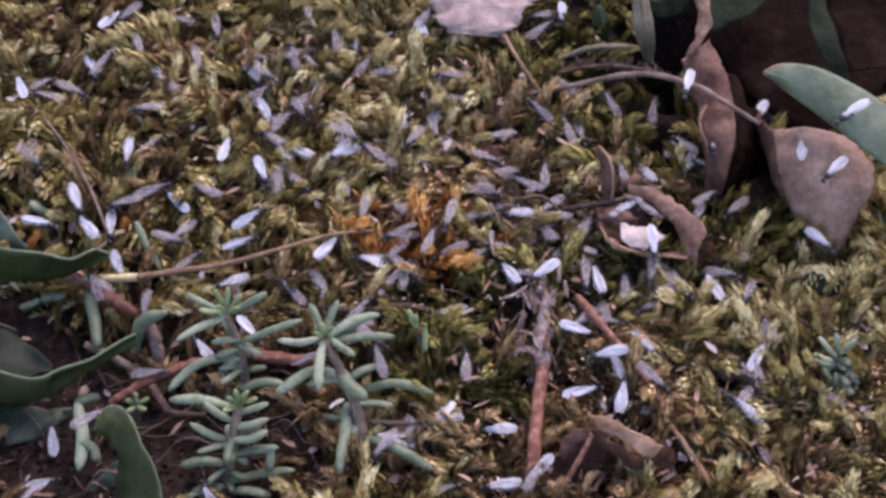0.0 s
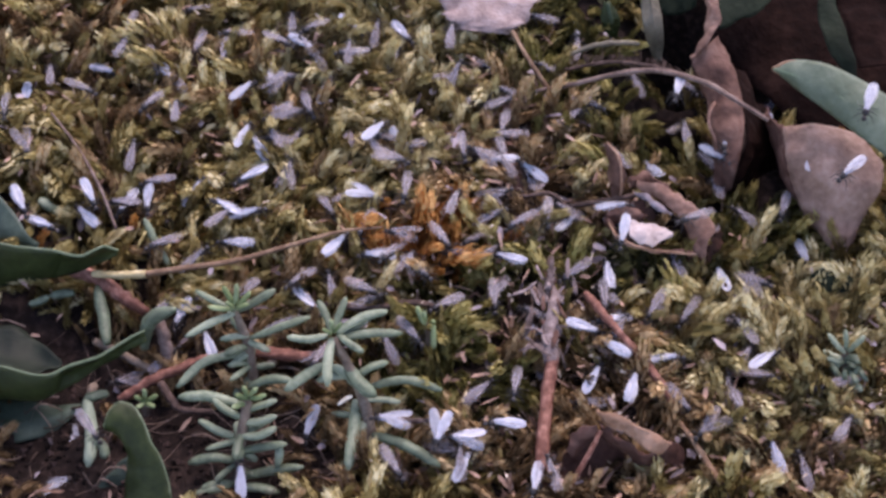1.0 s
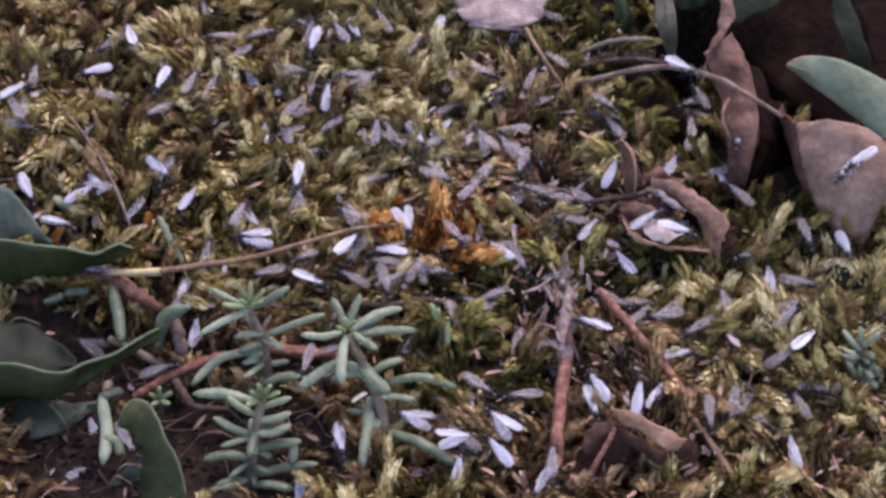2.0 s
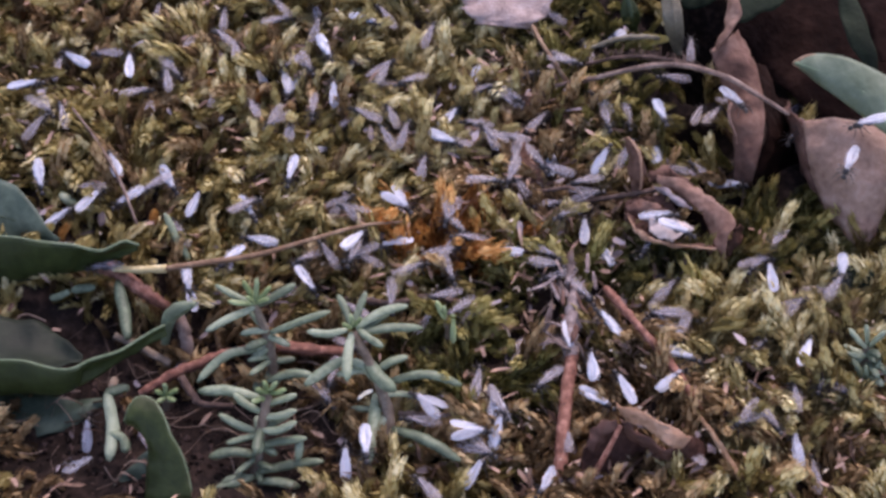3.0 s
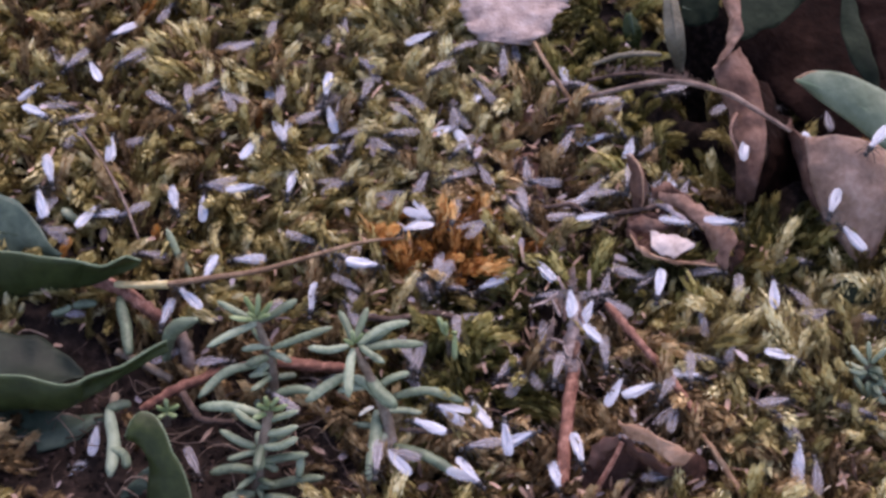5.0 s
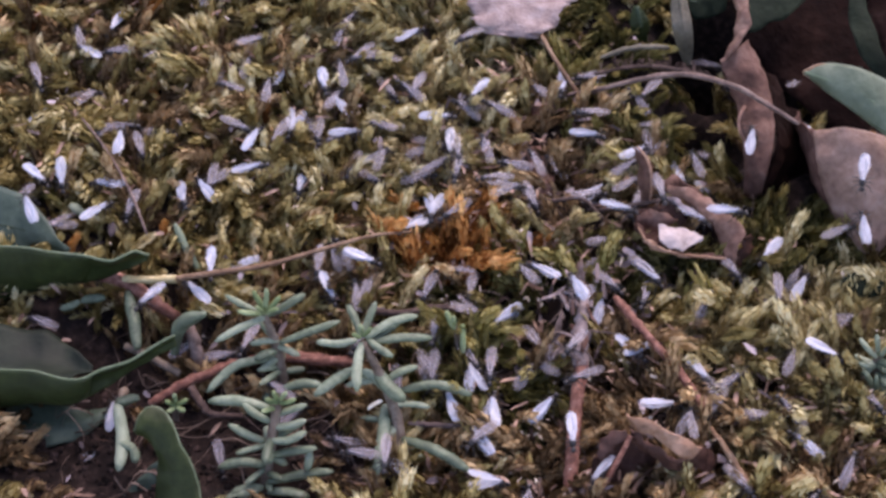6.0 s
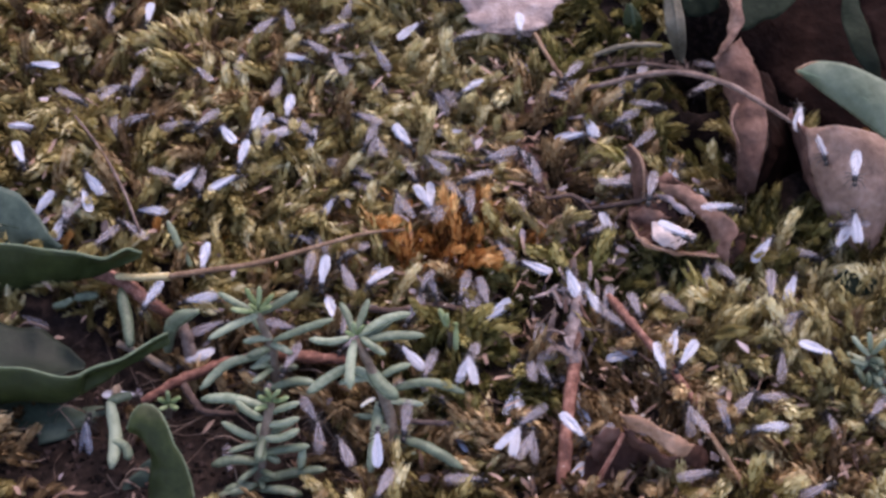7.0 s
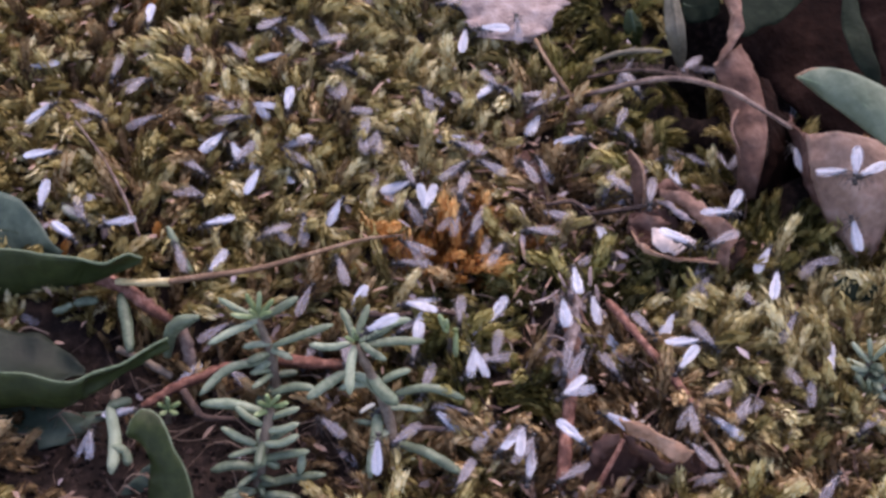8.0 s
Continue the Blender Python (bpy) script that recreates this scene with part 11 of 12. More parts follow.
    walk(ants[119], crawl([(0.0, -24.4, 39.9, 4.6, 2, 11, 27), (0.5, -28.2, 49.2, 4.0, -1, 3, 104), (1.0, -29.1, 47.9, 4.9, -2, 5, 93), (1.5, -31.5, 50.0, 4.2, 0, 7, 154), (2.0, -31.1, 49.7, 1.0, -7, 8, 154), (2.5, -29.9, 48.9, 2.2, -5, 7, 129), (3.0, -28.9, 50.6, 3.3, -4, 7, 103), (3.5, -27.5, 50.3, 4.5, -2, 6, 78), (4.0, -27.1, 49.5, 1.7, -1, 12, 78), (4.5, -26.7, 48.7, 2.1, -1, 6, 78), (5.0, -26.4, 47.8, 2.6, -2, 7, 78), (5.5, -26.9, 47.7, 3.0, -3, 8, 78), (6.0, -25.5, 46.2, 3.4, -4, 9, 78), (6.5, -25.1, 45.4, 3.9, -1, 6, 78), (7.0, -23.1, 43.3, 7.5, -1, 6, 27), (7.5, -20.9, 35.4, 4.3, -0, 5, -37), (8.0, -22.3, 37.4, 3.7, 4, 2, -26)]))
    walk(ants[120], crawl([(0.0, -44.9, -0.1, 1.6, 11, 6, 224), (0.5, -47.1, -4.2, 4.3, 9, 4, 186), (1.0, -49.1, -3.3, 3.4, 7, 6, 199), (1.5, -59.9, -9.7, 4.6, 14, 5, 180), (2.0, -61.6, -8.8, 3.2, 12, 5, 180), (2.5, -61.8, -8.8, 3.2, 10, 6, 181), (3.0, -61.5, -8.7, 3.2, 8, 6, 182), (3.5, -61.5, -8.9, 3.2, 5, 6, 184), (4.0, -63.9, -10.1, -0.9, 4, 8, 184), (4.5, -66.4, -11.2, -1.9, 9, 7, 184), (5.0, -68.5, -11.5, -1.7, 10, 6, 175), (5.5, -72.8, -12.8, -1.5, 11, 4, 167), (6.0, -73.6, -13.7, -1.4, 11, 3, 158), (6.5, -74.4, -12.8, -4.6, 15, 4, 158), (7.0, -75.2, -12.0, -4.6, 13, 0, 158), (7.5, -76.0, -11.1, -4.6, 11, 9, 158), (8.0, -76.8, -10.2, -4.6, 5, 2, 158)]))
    walk(ants[121], crawl([(0.0, -36.6, -26.0, -2.1, -9, 1, 238), (0.5, -36.8, -25.8, -2.1, -11, -4, 238), (1.0, -31.4, -25.9, -2.7, -12, -2, 238), (1.5, -24.5, -26.3, 3.1, -15, 0, 273), (2.0, -25.5, -27.5, 2.8, -9, 1, 256), (2.5, -23.3, -30.5, 1.6, -9, -0, 281), (3.0, -22.2, -32.3, 0.5, -10, -1, 307), (3.5, -19.8, -34.5, -0.6, -11, -2, 333), (4.0, -16.0, -38.5, -0.7, -13, -1, 333), (4.5, -14.5, -43.8, 5.6, -14, 2, 268), (5.0, -14.5, -44.0, 5.6, -11, 1, 268), (5.5, -14.4, -43.9, 5.6, -8, -0, 268), (6.0, -14.4, -43.9, 5.6, -5, -2, 268), (6.5, -26.4, -46.9, 1.7, -13, -1, 214), (7.0, -14.5, -48.5, 3.6, -13, -1, 244), (7.5, -8.5, -46.7, -0.4, -9, -2, 244), (8.0, -2.7, -44.8, 2.0, -19, -5, 243)]))
    walk(ants[122], crawl([(0.0, 17.5, 14.2, 3.5, -4, 2, 87), (0.5, 14.9, 17.2, 5.1, -4, 2, 132), (1.0, 13.2, 23.0, 1.0, -4, 2, 106), (1.5, 10.3, 28.2, 3.8, -4, 2, 119), (2.0, 12.5, 33.8, 4.3, -4, 2, 69), (2.5, 14.4, 34.6, 4.3, -4, 2, 22), (3.0, 18.3, 33.8, 5.9, -4, 2, -11), (3.5, 18.8, 33.7, 5.9, -4, 2, -10), (4.0, 21.8, 31.0, 5.9, -4, 2, -42), (4.5, 22.1, 29.1, 4.5, -4, 2, -80), (5.0, 25.8, 24.3, 2.7, -4, 2, -52), (5.5, 29.2, 19.4, 1.8, -4, 2, -55), (6.0, 29.2, 18.9, 1.8, -4, 2, -86), (6.5, 29.4, 18.6, 1.8, -4, 2, -52), (7.0, 35.3, 17.5, -0.2, -4, 2, -12), (7.5, 41.2, 18.4, -0.6, -4, 2, 9), (8.0, 41.5, 18.2, -0.6, -4, 2, -31)]))
    walk(ants[123], crawl([(0.0, 17.0, 4.1, 2.8, 8, 12, 166), (0.5, 11.9, 0.8, 4.6, 8, 12, 213), (1.0, 10.2, -0.1, 4.6, 8, 12, 208), (1.5, 8.7, -5.9, 2.9, 8, 12, 255), (2.0, 9.6, -7.7, 2.9, 8, 12, 299), (2.5, 9.9, -7.8, 2.9, 8, 12, 332), (3.0, 13.9, -8.0, 3.3, 8, 12, 357), (3.5, 19.9, -8.0, 2.7, 8, 12, 360), (4.0, 20.4, -7.9, 2.7, 8, 12, 367), (4.5, 23.8, -5.9, 1.4, 8, 12, 391), (5.0, 27.6, -7.1, 2.8, 8, 12, 342), (5.5, 27.8, -7.3, 2.8, 8, 12, 298), (6.0, 28.0, -7.5, 2.8, 8, 12, 322), (6.5, 29.0, -11.4, 1.9, 8, 12, 284), (7.0, 33.9, -14.9, 1.9, 8, 12, 325), (7.5, 34.6, -18.8, 3.0, 8, 12, 280), (8.0, 37.3, -21.8, 5.0, 8, 12, 312)]))
    walk(ants[124], crawl([(0.0, 6.7, -2.4, 3.2, 15, -9, 175), (0.5, 2.7, -2.5, 3.3, 15, -9, 182), (1.0, 2.5, -2.7, 3.3, 15, -9, 212), (1.5, 2.2, -3.1, 3.3, 15, -9, 238), (2.0, 2.2, -3.4, 3.3, 15, -9, 258), (2.5, 1.8, -3.7, 3.3, 15, -9, 217), (3.0, -2.2, -3.6, 4.6, 15, -9, 178), (3.5, -5.0, -6.4, 4.2, 15, -9, 226), (4.0, -5.1, -6.7, 4.0, 15, -9, 264), (4.5, -5.3, -7.2, 4.0, 15, -9, 238), (5.0, -5.4, -7.7, 4.0, 15, -9, 265), (5.5, -5.6, -7.9, 4.0, 15, -9, 231), (6.0, -6.1, -7.9, 4.0, 15, -9, 184), (6.5, -6.5, -8.1, 4.0, 15, -9, 201), (7.0, -8.1, -11.8, 3.7, 15, -9, 247), (7.5, -8.2, -17.8, 3.2, 15, -9, 269), (8.0, -9.2, -23.7, 3.6, 15, -9, 260)]))
    walk(ants[125], crawl([(0.0, 16.7, 4.8, 2.8, 8, -2, 224), (0.5, 16.0, 0.9, 5.1, 8, -2, 261), (1.0, 16.1, 0.6, 5.1, 8, -2, 270), (1.5, 15.8, 0.3, 5.1, 8, -2, 224), (2.0, 15.3, 0.4, 5.1, 8, -2, 175), (2.5, 15.0, 0.4, 5.1, 8, -2, 176), (3.0, 14.8, 0.3, 5.1, 8, -2, 204), (3.5, 14.3, 0.4, 5.1, 8, -2, 165), (4.0, 11.1, 2.8, 3.6, 8, -2, 143), (4.5, 7.8, 5.1, 6.1, 8, -2, 146), (5.0, 6.0, 8.7, 3.2, 8, -2, 116), (5.5, 2.6, 10.6, 5.1, 8, -2, 150), (6.0, 0.6, 10.4, 5.1, 8, -2, 187), (6.5, 0.3, 10.2, 5.1, 8, -2, 222), (7.0, -1.5, 9.4, 5.1, 8, -2, 204), (7.5, -1.8, 9.0, 7.4, 8, -2, 232), (8.0, -2.2, 7.1, 5.7, 8, -2, 257)]))
    walk(ants[126], crawl([(0.0, 15.5, 27.4, 5.0, -6, -21, 142), (0.5, 14.2, 29.0, 2.7, -6, -21, 130), (1.0, 8.4, 30.6, 4.5, -6, -21, 164), (1.5, 6.6, 29.7, 3.8, -6, -21, 206), (2.0, 5.2, 28.3, 4.7, -6, -21, 224), (2.5, 4.7, 28.3, 4.7, -6, -21, 188), (3.0, 4.4, 28.4, 4.1, -6, -21, 159), (3.5, -1.5, 29.3, 1.3, -6, -21, 171), (4.0, -7.4, 28.3, 1.2, -6, -21, 189), (4.5, -7.7, 28.3, 1.2, -6, -21, 192), (5.0, -13.1, 30.9, 5.8, -6, -21, 154), (5.5, -13.4, 31.3, 5.8, -6, -21, 131), (6.0, -13.9, 31.6, 5.8, -6, -21, 146), (6.5, -14.3, 33.5, 2.5, -6, -21, 102), (7.0, -17.8, 38.4, 7.3, -6, -21, 125), (7.5, -23.7, 39.4, 3.7, -6, -21, 171), (8.0, -23.9, 39.2, 3.7, -6, -21, 209)]))
    walk(ants[127], crawl([(0.0, -18.7, -10.8, 1.5, 5, 13, 306), (0.5, -18.4, -11.2, 1.5, 5, 13, 305), (1.0, -12.7, -13.2, 4.9, 5, 13, 340), (1.5, -12.5, -13.4, 4.9, 5, 13, 333), (2.0, -12.4, -13.6, 4.9, 5, 13, 286), (2.5, -12.6, -14.1, 4.9, 5, 13, 240), (3.0, -12.6, -16.1, 3.3, 5, 13, 272), (3.5, -12.1, -18.0, 3.3, 5, 13, 285), (4.0, -11.9, -18.5, 3.3, 5, 13, 290), (4.5, -12.0, -18.8, 3.3, 5, 13, 246), (5.0, -9.3, -24.1, 3.7, 5, 13, 296), (5.5, -7.5, -27.7, 3.7, 5, 13, 298), (6.0, -7.5, -28.0, 3.7, 5, 13, 265), (6.5, -9.8, -31.3, 4.7, 5, 13, 236), (7.0, -10.5, -37.2, 3.0, 5, 13, 263), (7.5, -11.4, -39.0, 4.5, 5, 13, 245), (8.0, -11.8, -39.3, 4.5, 5, 13, 214)]))
    walk(ants[128], crawl([(0.0, -23.4, 10.2, 2.1, -10, 2, 314), (0.5, -23.3, 9.9, 2.1, -10, 2, 285), (1.0, -20.3, 4.7, 1.6, -10, 2, 300), (1.5, -18.9, 3.3, 2.3, -10, 2, 315), (2.0, -17.9, 1.5, 2.3, -10, 2, 299), (2.5, -18.1, -2.5, 3.6, -10, 2, 268), (3.0, -19.8, -8.2, 4.9, -10, 2, 253), (3.5, -20.1, -8.6, 4.9, -10, 2, 229), (4.0, -20.1, -9.1, 1.5, -10, 2, 272), (4.5, -19.4, -11.0, 1.5, -10, 2, 289), (5.0, -18.7, -12.8, 1.5, -10, 2, 292), (5.5, -18.6, -16.8, 0.8, -10, 2, 271), (6.0, -20.3, -20.4, 1.0, -10, 2, 245), (6.5, -20.4, -20.7, 1.0, -10, 2, 243), (7.0, -20.6, -20.9, 1.0, -10, 2, 221), (7.5, -20.6, -21.4, 1.0, -10, 2, 268), (8.0, -20.4, -23.4, 1.0, -10, 2, 276)]))
    walk(ants[129], crawl([(0.0, -15.4, 18.1, 6.2, -14, 4, 316), (0.5, -12.3, 12.9, 2.3, -14, 4, 301), (1.0, -8.5, 11.7, 7.2, -14, 4, 343), (1.5, -8.0, 11.5, 7.2, -14, 4, 331), (2.0, -3.2, 8.0, 5.7, -14, 4, 324), (2.5, -2.9, 6.0, 5.7, -14, 4, 277), (3.0, -4.3, 0.1, 4.8, -14, 4, 257), (3.5, -4.9, -1.8, 3.7, -14, 4, 251), (4.0, -5.0, -5.7, 4.1, -14, 4, 269), (4.5, -4.9, -6.0, 4.1, -14, 4, 277), (5.0, -5.7, -10.0, 4.8, -14, 4, 260), (5.5, -5.5, -12.0, 3.7, -14, 4, 275), (6.0, -0.5, -15.4, 2.1, -14, 4, 325), (6.5, -0.3, -15.6, 2.1, -14, 4, 310), (7.0, -0.3, -16.1, 2.1, -14, 4, 273), (7.5, -0.6, -16.6, 2.1, -14, 4, 239), (8.0, -2.2, -20.2, 2.8, -14, 4, 247)]))
    walk(ants[130], crawl([(0.0, 49.0, -25.4, 3.4, -6, 1, 92), (0.5, 47.5, -21.7, 3.3, -6, 1, 112), (1.0, 45.4, -18.2, 3.8, -6, 1, 121), (1.5, 41.3, -13.9, 3.8, -6, 1, 134), (2.0, 41.1, -13.4, 3.8, -6, 1, 104), (2.5, 44.3, -8.4, 1.5, -6, 1, 58), (3.0, 48.1, -7.1, 3.2, -6, 1, 18), (3.5, 50.2, -3.7, 3.0, -6, 1, 59), (4.0, 50.5, -3.6, 3.0, -6, 1, 12), (4.5, 52.5, -3.2, 1.8, -6, 1, 11), (5.0, 54.5, -3.2, 1.8, -6, 1, 1), (5.5, 54.7, -3.0, 1.8, -6, 1, 38), (6.0, 60.1, -0.5, 5.6, -6, 1, 25), (6.5, 60.0, -0.0, 5.6, -6, 1, 108), (7.0, 59.7, -0.0, 5.6, -6, 1, 180), (7.5, 55.5, -4.3, 1.8, -6, 1, 225), (8.0, 55.0, -4.4, 1.8, -6, 1, 193)]))
    walk(ants[131], crawl([(0.0, 1.4, -45.6, 1.0, -1, -3, 19), (0.5, 1.4, -45.1, 1.0, -1, -3, 81), (1.0, 1.3, -41.1, 3.2, -1, -3, 92), (1.5, -1.6, -38.3, 3.1, -1, -3, 136), (2.0, -1.8, -38.1, 3.1, -1, -3, 141), (2.5, -5.7, -37.0, 2.1, -1, -3, 164), (3.0, -9.6, -36.5, 3.0, -1, -3, 173), (3.5, -9.9, -36.4, 3.0, -1, -3, 160), (4.0, -10.2, -36.4, 3.0, -1, -3, 174), (4.5, -10.7, -36.2, 3.0, -1, -3, 152), (5.0, -16.4, -38.0, 1.8, -1, -3, 198), (5.5, -18.4, -38.1, 1.8, -1, -3, 181), (6.0, -22.3, -37.2, 1.1, -1, -3, 167), (6.5, -23.8, -35.9, 2.2, -1, -3, 140), (7.0, -23.8, -35.6, 2.2, -1, -3, 95), (7.5, -21.8, -30.0, -0.9, -1, -3, 70), (8.0, -23.1, -24.1, -1.1, -1, -3, 102)]))
    walk(ants[132], crawl([(0.0, 23.2, -10.2, 2.7, -1, 6, 269), (0.5, 24.6, -14.0, 2.4, -1, 6, 290), (1.0, 24.6, -14.5, 2.4, -1, 6, 271), (1.5, 24.9, -14.8, 2.4, -1, 6, 313), (2.0, 25.2, -15.0, 2.4, -1, 6, 328), (2.5, 28.9, -16.5, 2.5, -1, 6, 337), (3.0, 31.2, -19.8, 3.2, -1, 6, 305), (3.5, 33.4, -23.1, 4.1, -1, 6, 304), (4.0, 33.3, -27.1, 4.7, -1, 6, 269), (4.5, 33.5, -27.4, 4.7, -1, 6, 300), (5.0, 33.5, -27.7, 4.7, -1, 6, 267), (5.5, 34.8, -29.1, 3.9, -1, 6, 314), (6.0, 36.2, -32.9, 4.1, -1, 6, 289), (6.5, 37.5, -36.7, 5.9, -1, 6, 290), (7.0, 38.0, -38.6, 5.9, -1, 6, 282), (7.5, 35.1, -43.9, 3.1, -1, 6, 242), (8.0, 32.6, -40.8, 6.3, -1, 6, 129)]))
    walk(ants[133], crawl([(0.0, 18.5, 3.6, 0.4, -3, -6, 59), (0.5, 18.1, 5.5, 2.8, -3, -6, 101), (1.0, 17.9, 5.7, 2.8, -3, -6, 148), (1.5, 16.0, 5.2, 2.8, -3, -6, 194), (2.0, 10.0, 6.2, 6.1, -3, -6, 170), (2.5, 9.6, 6.5, 6.1, -3, -6, 149), (3.0, 7.5, 9.9, 3.2, -3, -6, 121), (3.5, 5.9, 11.1, 3.2, -3, -6, 144), (4.0, 5.5, 11.3, 3.2, -3, -6, 159), (4.5, -0.5, 11.9, 2.9, -3, -6, 174), (5.0, -4.0, 9.8, 7.4, -3, -6, 210), (5.5, -4.3, 9.5, 7.4, -3, -6, 231), (6.0, -4.3, 9.2, 7.4, -3, -6, 261), (6.5, -4.2, 8.9, 7.4, -3, -6, 290), (7.0, -2.0, 5.6, 5.0, -3, -6, 304), (7.5, -1.5, 5.3, 5.0, -3, -6, 334), (8.0, -1.3, 4.9, 5.0, -3, -6, 297)]))
    walk(ants[134], crawl([(0.0, 39.6, 38.6, -7.6, -12, -14, 79), (0.5, 43.0, 43.6, -9.3, -12, -14, 56), (1.0, 45.1, 40.1, -7.6, -12, -14, -59), (1.5, 45.0, 39.8, -7.6, -12, -14, -97), (2.0, 40.2, 36.3, -7.6, -12, -14, -144), (2.5, 38.4, 35.4, 1.0, -12, -14, -152), (3.0, 34.4, 35.0, 1.0, -12, -14, -175), (3.5, 33.9, 35.2, 1.0, -12, -14, -201), (4.0, 30.5, 40.2, 2.4, -12, -14, -236), (4.5, 26.9, 41.8, 1.6, -12, -14, -205), (5.0, 25.8, 40.2, 0.6, -12, -14, -123), (5.5, 20.6, 37.2, 4.7, -12, -14, -150), (6.0, 16.9, 35.8, 0.6, -12, -14, -160), (6.5, 15.3, 32.1, 4.3, -12, -14, -112), (7.0, 14.9, 31.8, 3.0, -12, -14, -141), (7.5, 9.0, 30.8, 4.2, -12, -14, -171), (8.0, 5.6, 32.8, 4.1, -12, -14, -210)]))
    walk(ants[135], crawl([(0.0, 41.6, 23.4, -0.5, -7, 9, 129), (0.5, 41.5, 23.9, -0.5, -7, 9, 95), (1.0, 41.5, 25.9, -0.5, -7, 9, 91), (1.5, 41.2, 26.3, -6.0, -7, 9, 131), (2.0, 41.5, 32.3, -7.6, -7, 9, 87), (2.5, 41.6, 32.6, -7.6, -7, 9, 78), (3.0, 42.3, 34.4, -7.6, -7, 9, 68), (3.5, 42.2, 34.9, -7.6, -7, 9, 109), (4.0, 41.8, 35.3, -7.6, -7, 9, 133), (4.5, 38.0, 36.3, 1.0, -7, 9, 165), (5.0, 34.2, 34.9, 1.0, -7, 9, 200), (5.5, 30.3, 34.2, 1.0, -7, 9, 191), (6.0, 28.9, 32.7, 1.0, -7, 9, 226), (6.5, 28.9, 32.4, 1.0, -7, 9, 276), (7.0, 28.8, 32.2, 4.2, -7, 9, 249), (7.5, 28.7, 31.9, 4.2, -7, 9, 252), (8.0, 28.9, 31.6, 4.2, -7, 9, 301)]))
    walk(ants[136], crawl([(0.0, 12.5, 11.1, 3.5, 1, 2, 155), (0.5, 9.5, 13.8, 3.2, 1, 2, 137), (1.0, 8.6, 15.6, 3.2, 1, 2, 117), (1.5, 7.2, 17.0, 2.2, 1, 2, 136), (2.0, 6.2, 18.7, 3.7, 1, 2, 122), (2.5, 5.7, 18.8, 3.7, 1, 2, 165), (3.0, 5.4, 18.9, 3.7, 1, 2, 165), (3.5, 3.0, 22.1, 3.7, 1, 2, 127), (4.0, 1.1, 22.7, 3.7, 1, 2, 164), (4.5, 0.8, 22.6, 3.7, 1, 2, 202), (5.0, -3.2, 18.1, 4.3, 1, 2, 229), (5.5, -3.7, 14.1, 7.2, 1, 2, 262), (6.0, -3.7, 13.6, 7.2, 1, 2, 279), (6.5, -0.7, 8.4, 5.1, 1, 2, 300), (7.0, -0.5, 2.4, 4.8, 1, 2, 272), (7.5, 2.0, -0.7, 6.8, 1, 2, 309), (8.0, 1.5, -4.7, 3.3, 1, 2, 263)]))
    walk(ants[137], crawl([(0.0, 11.7, 5.2, 3.8, -4, -16, 360), (0.5, 15.7, 5.3, 2.8, -4, -16, 361), (1.0, 17.2, 6.6, 2.6, -4, -16, 402), (1.5, 17.6, 6.8, 2.6, -4, -16, 391), (2.0, 20.2, 9.9, 2.1, -4, -16, 409), (2.5, 25.2, 13.1, 4.8, -4, -16, 393), (3.0, 27.3, 16.6, 3.9, -4, -16, 419), (3.5, 29.5, 22.1, 1.7, -4, -16, 428), (4.0, 28.2, 25.9, 2.0, -4, -16, 470), (4.5, 26.9, 31.8, 4.2, -4, -16, 462), (5.0, 27.2, 32.2, 1.9, -4, -16, 413), (5.5, 27.2, 32.4, 1.9, -4, -16, 458), (6.0, 27.0, 32.7, 1.9, -4, -16, 485), (6.5, 26.8, 34.7, 1.9, -4, -16, 455), (7.0, 27.4, 36.6, 1.9, -4, -16, 433), (7.5, 28.2, 40.5, 1.6, -4, -16, 438), (8.0, 28.5, 40.9, 1.6, -4, -16, 421)]))
    walk(ants[138], crawl([(0.0, -9.6, -21.9, 3.9, 4, 2, 324), (0.5, -5.6, -22.2, 5.3, 4, 2, 355), (1.0, -5.3, -22.6, 5.3, 4, 2, 309), (1.5, -1.2, -27.0, 4.1, 4, 2, 314), (2.0, 3.6, -30.6, 2.0, 4, 2, 323), (2.5, 4.8, -34.4, 2.3, 4, 2, 287), (3.0, 5.0, -34.9, 2.3, 4, 2, 296), (3.5, 4.9, -35.3, 2.3, 4, 2, 259), (4.0, 1.9, -38.0, 3.1, 4, 2, 221), (4.5, 1.5, -38.3, 3.1, 4, 2, 221), (5.0, -0.5, -38.7, 3.1, 4, 2, 191), (5.5, -1.0, -38.7, 3.1, 4, 2, 180), (6.0, -1.2, -38.9, 3.2, 4, 2, 223), (6.5, -3.4, -44.4, 1.8, 4, 2, 249), (7.0, 0.6, -44.4, 1.0, 4, 2, 361), (7.5, 0.5, -38.4, 3.1, 4, 2, 451), (8.0, 3.0, -35.2, 2.2, 4, 2, 412)]))
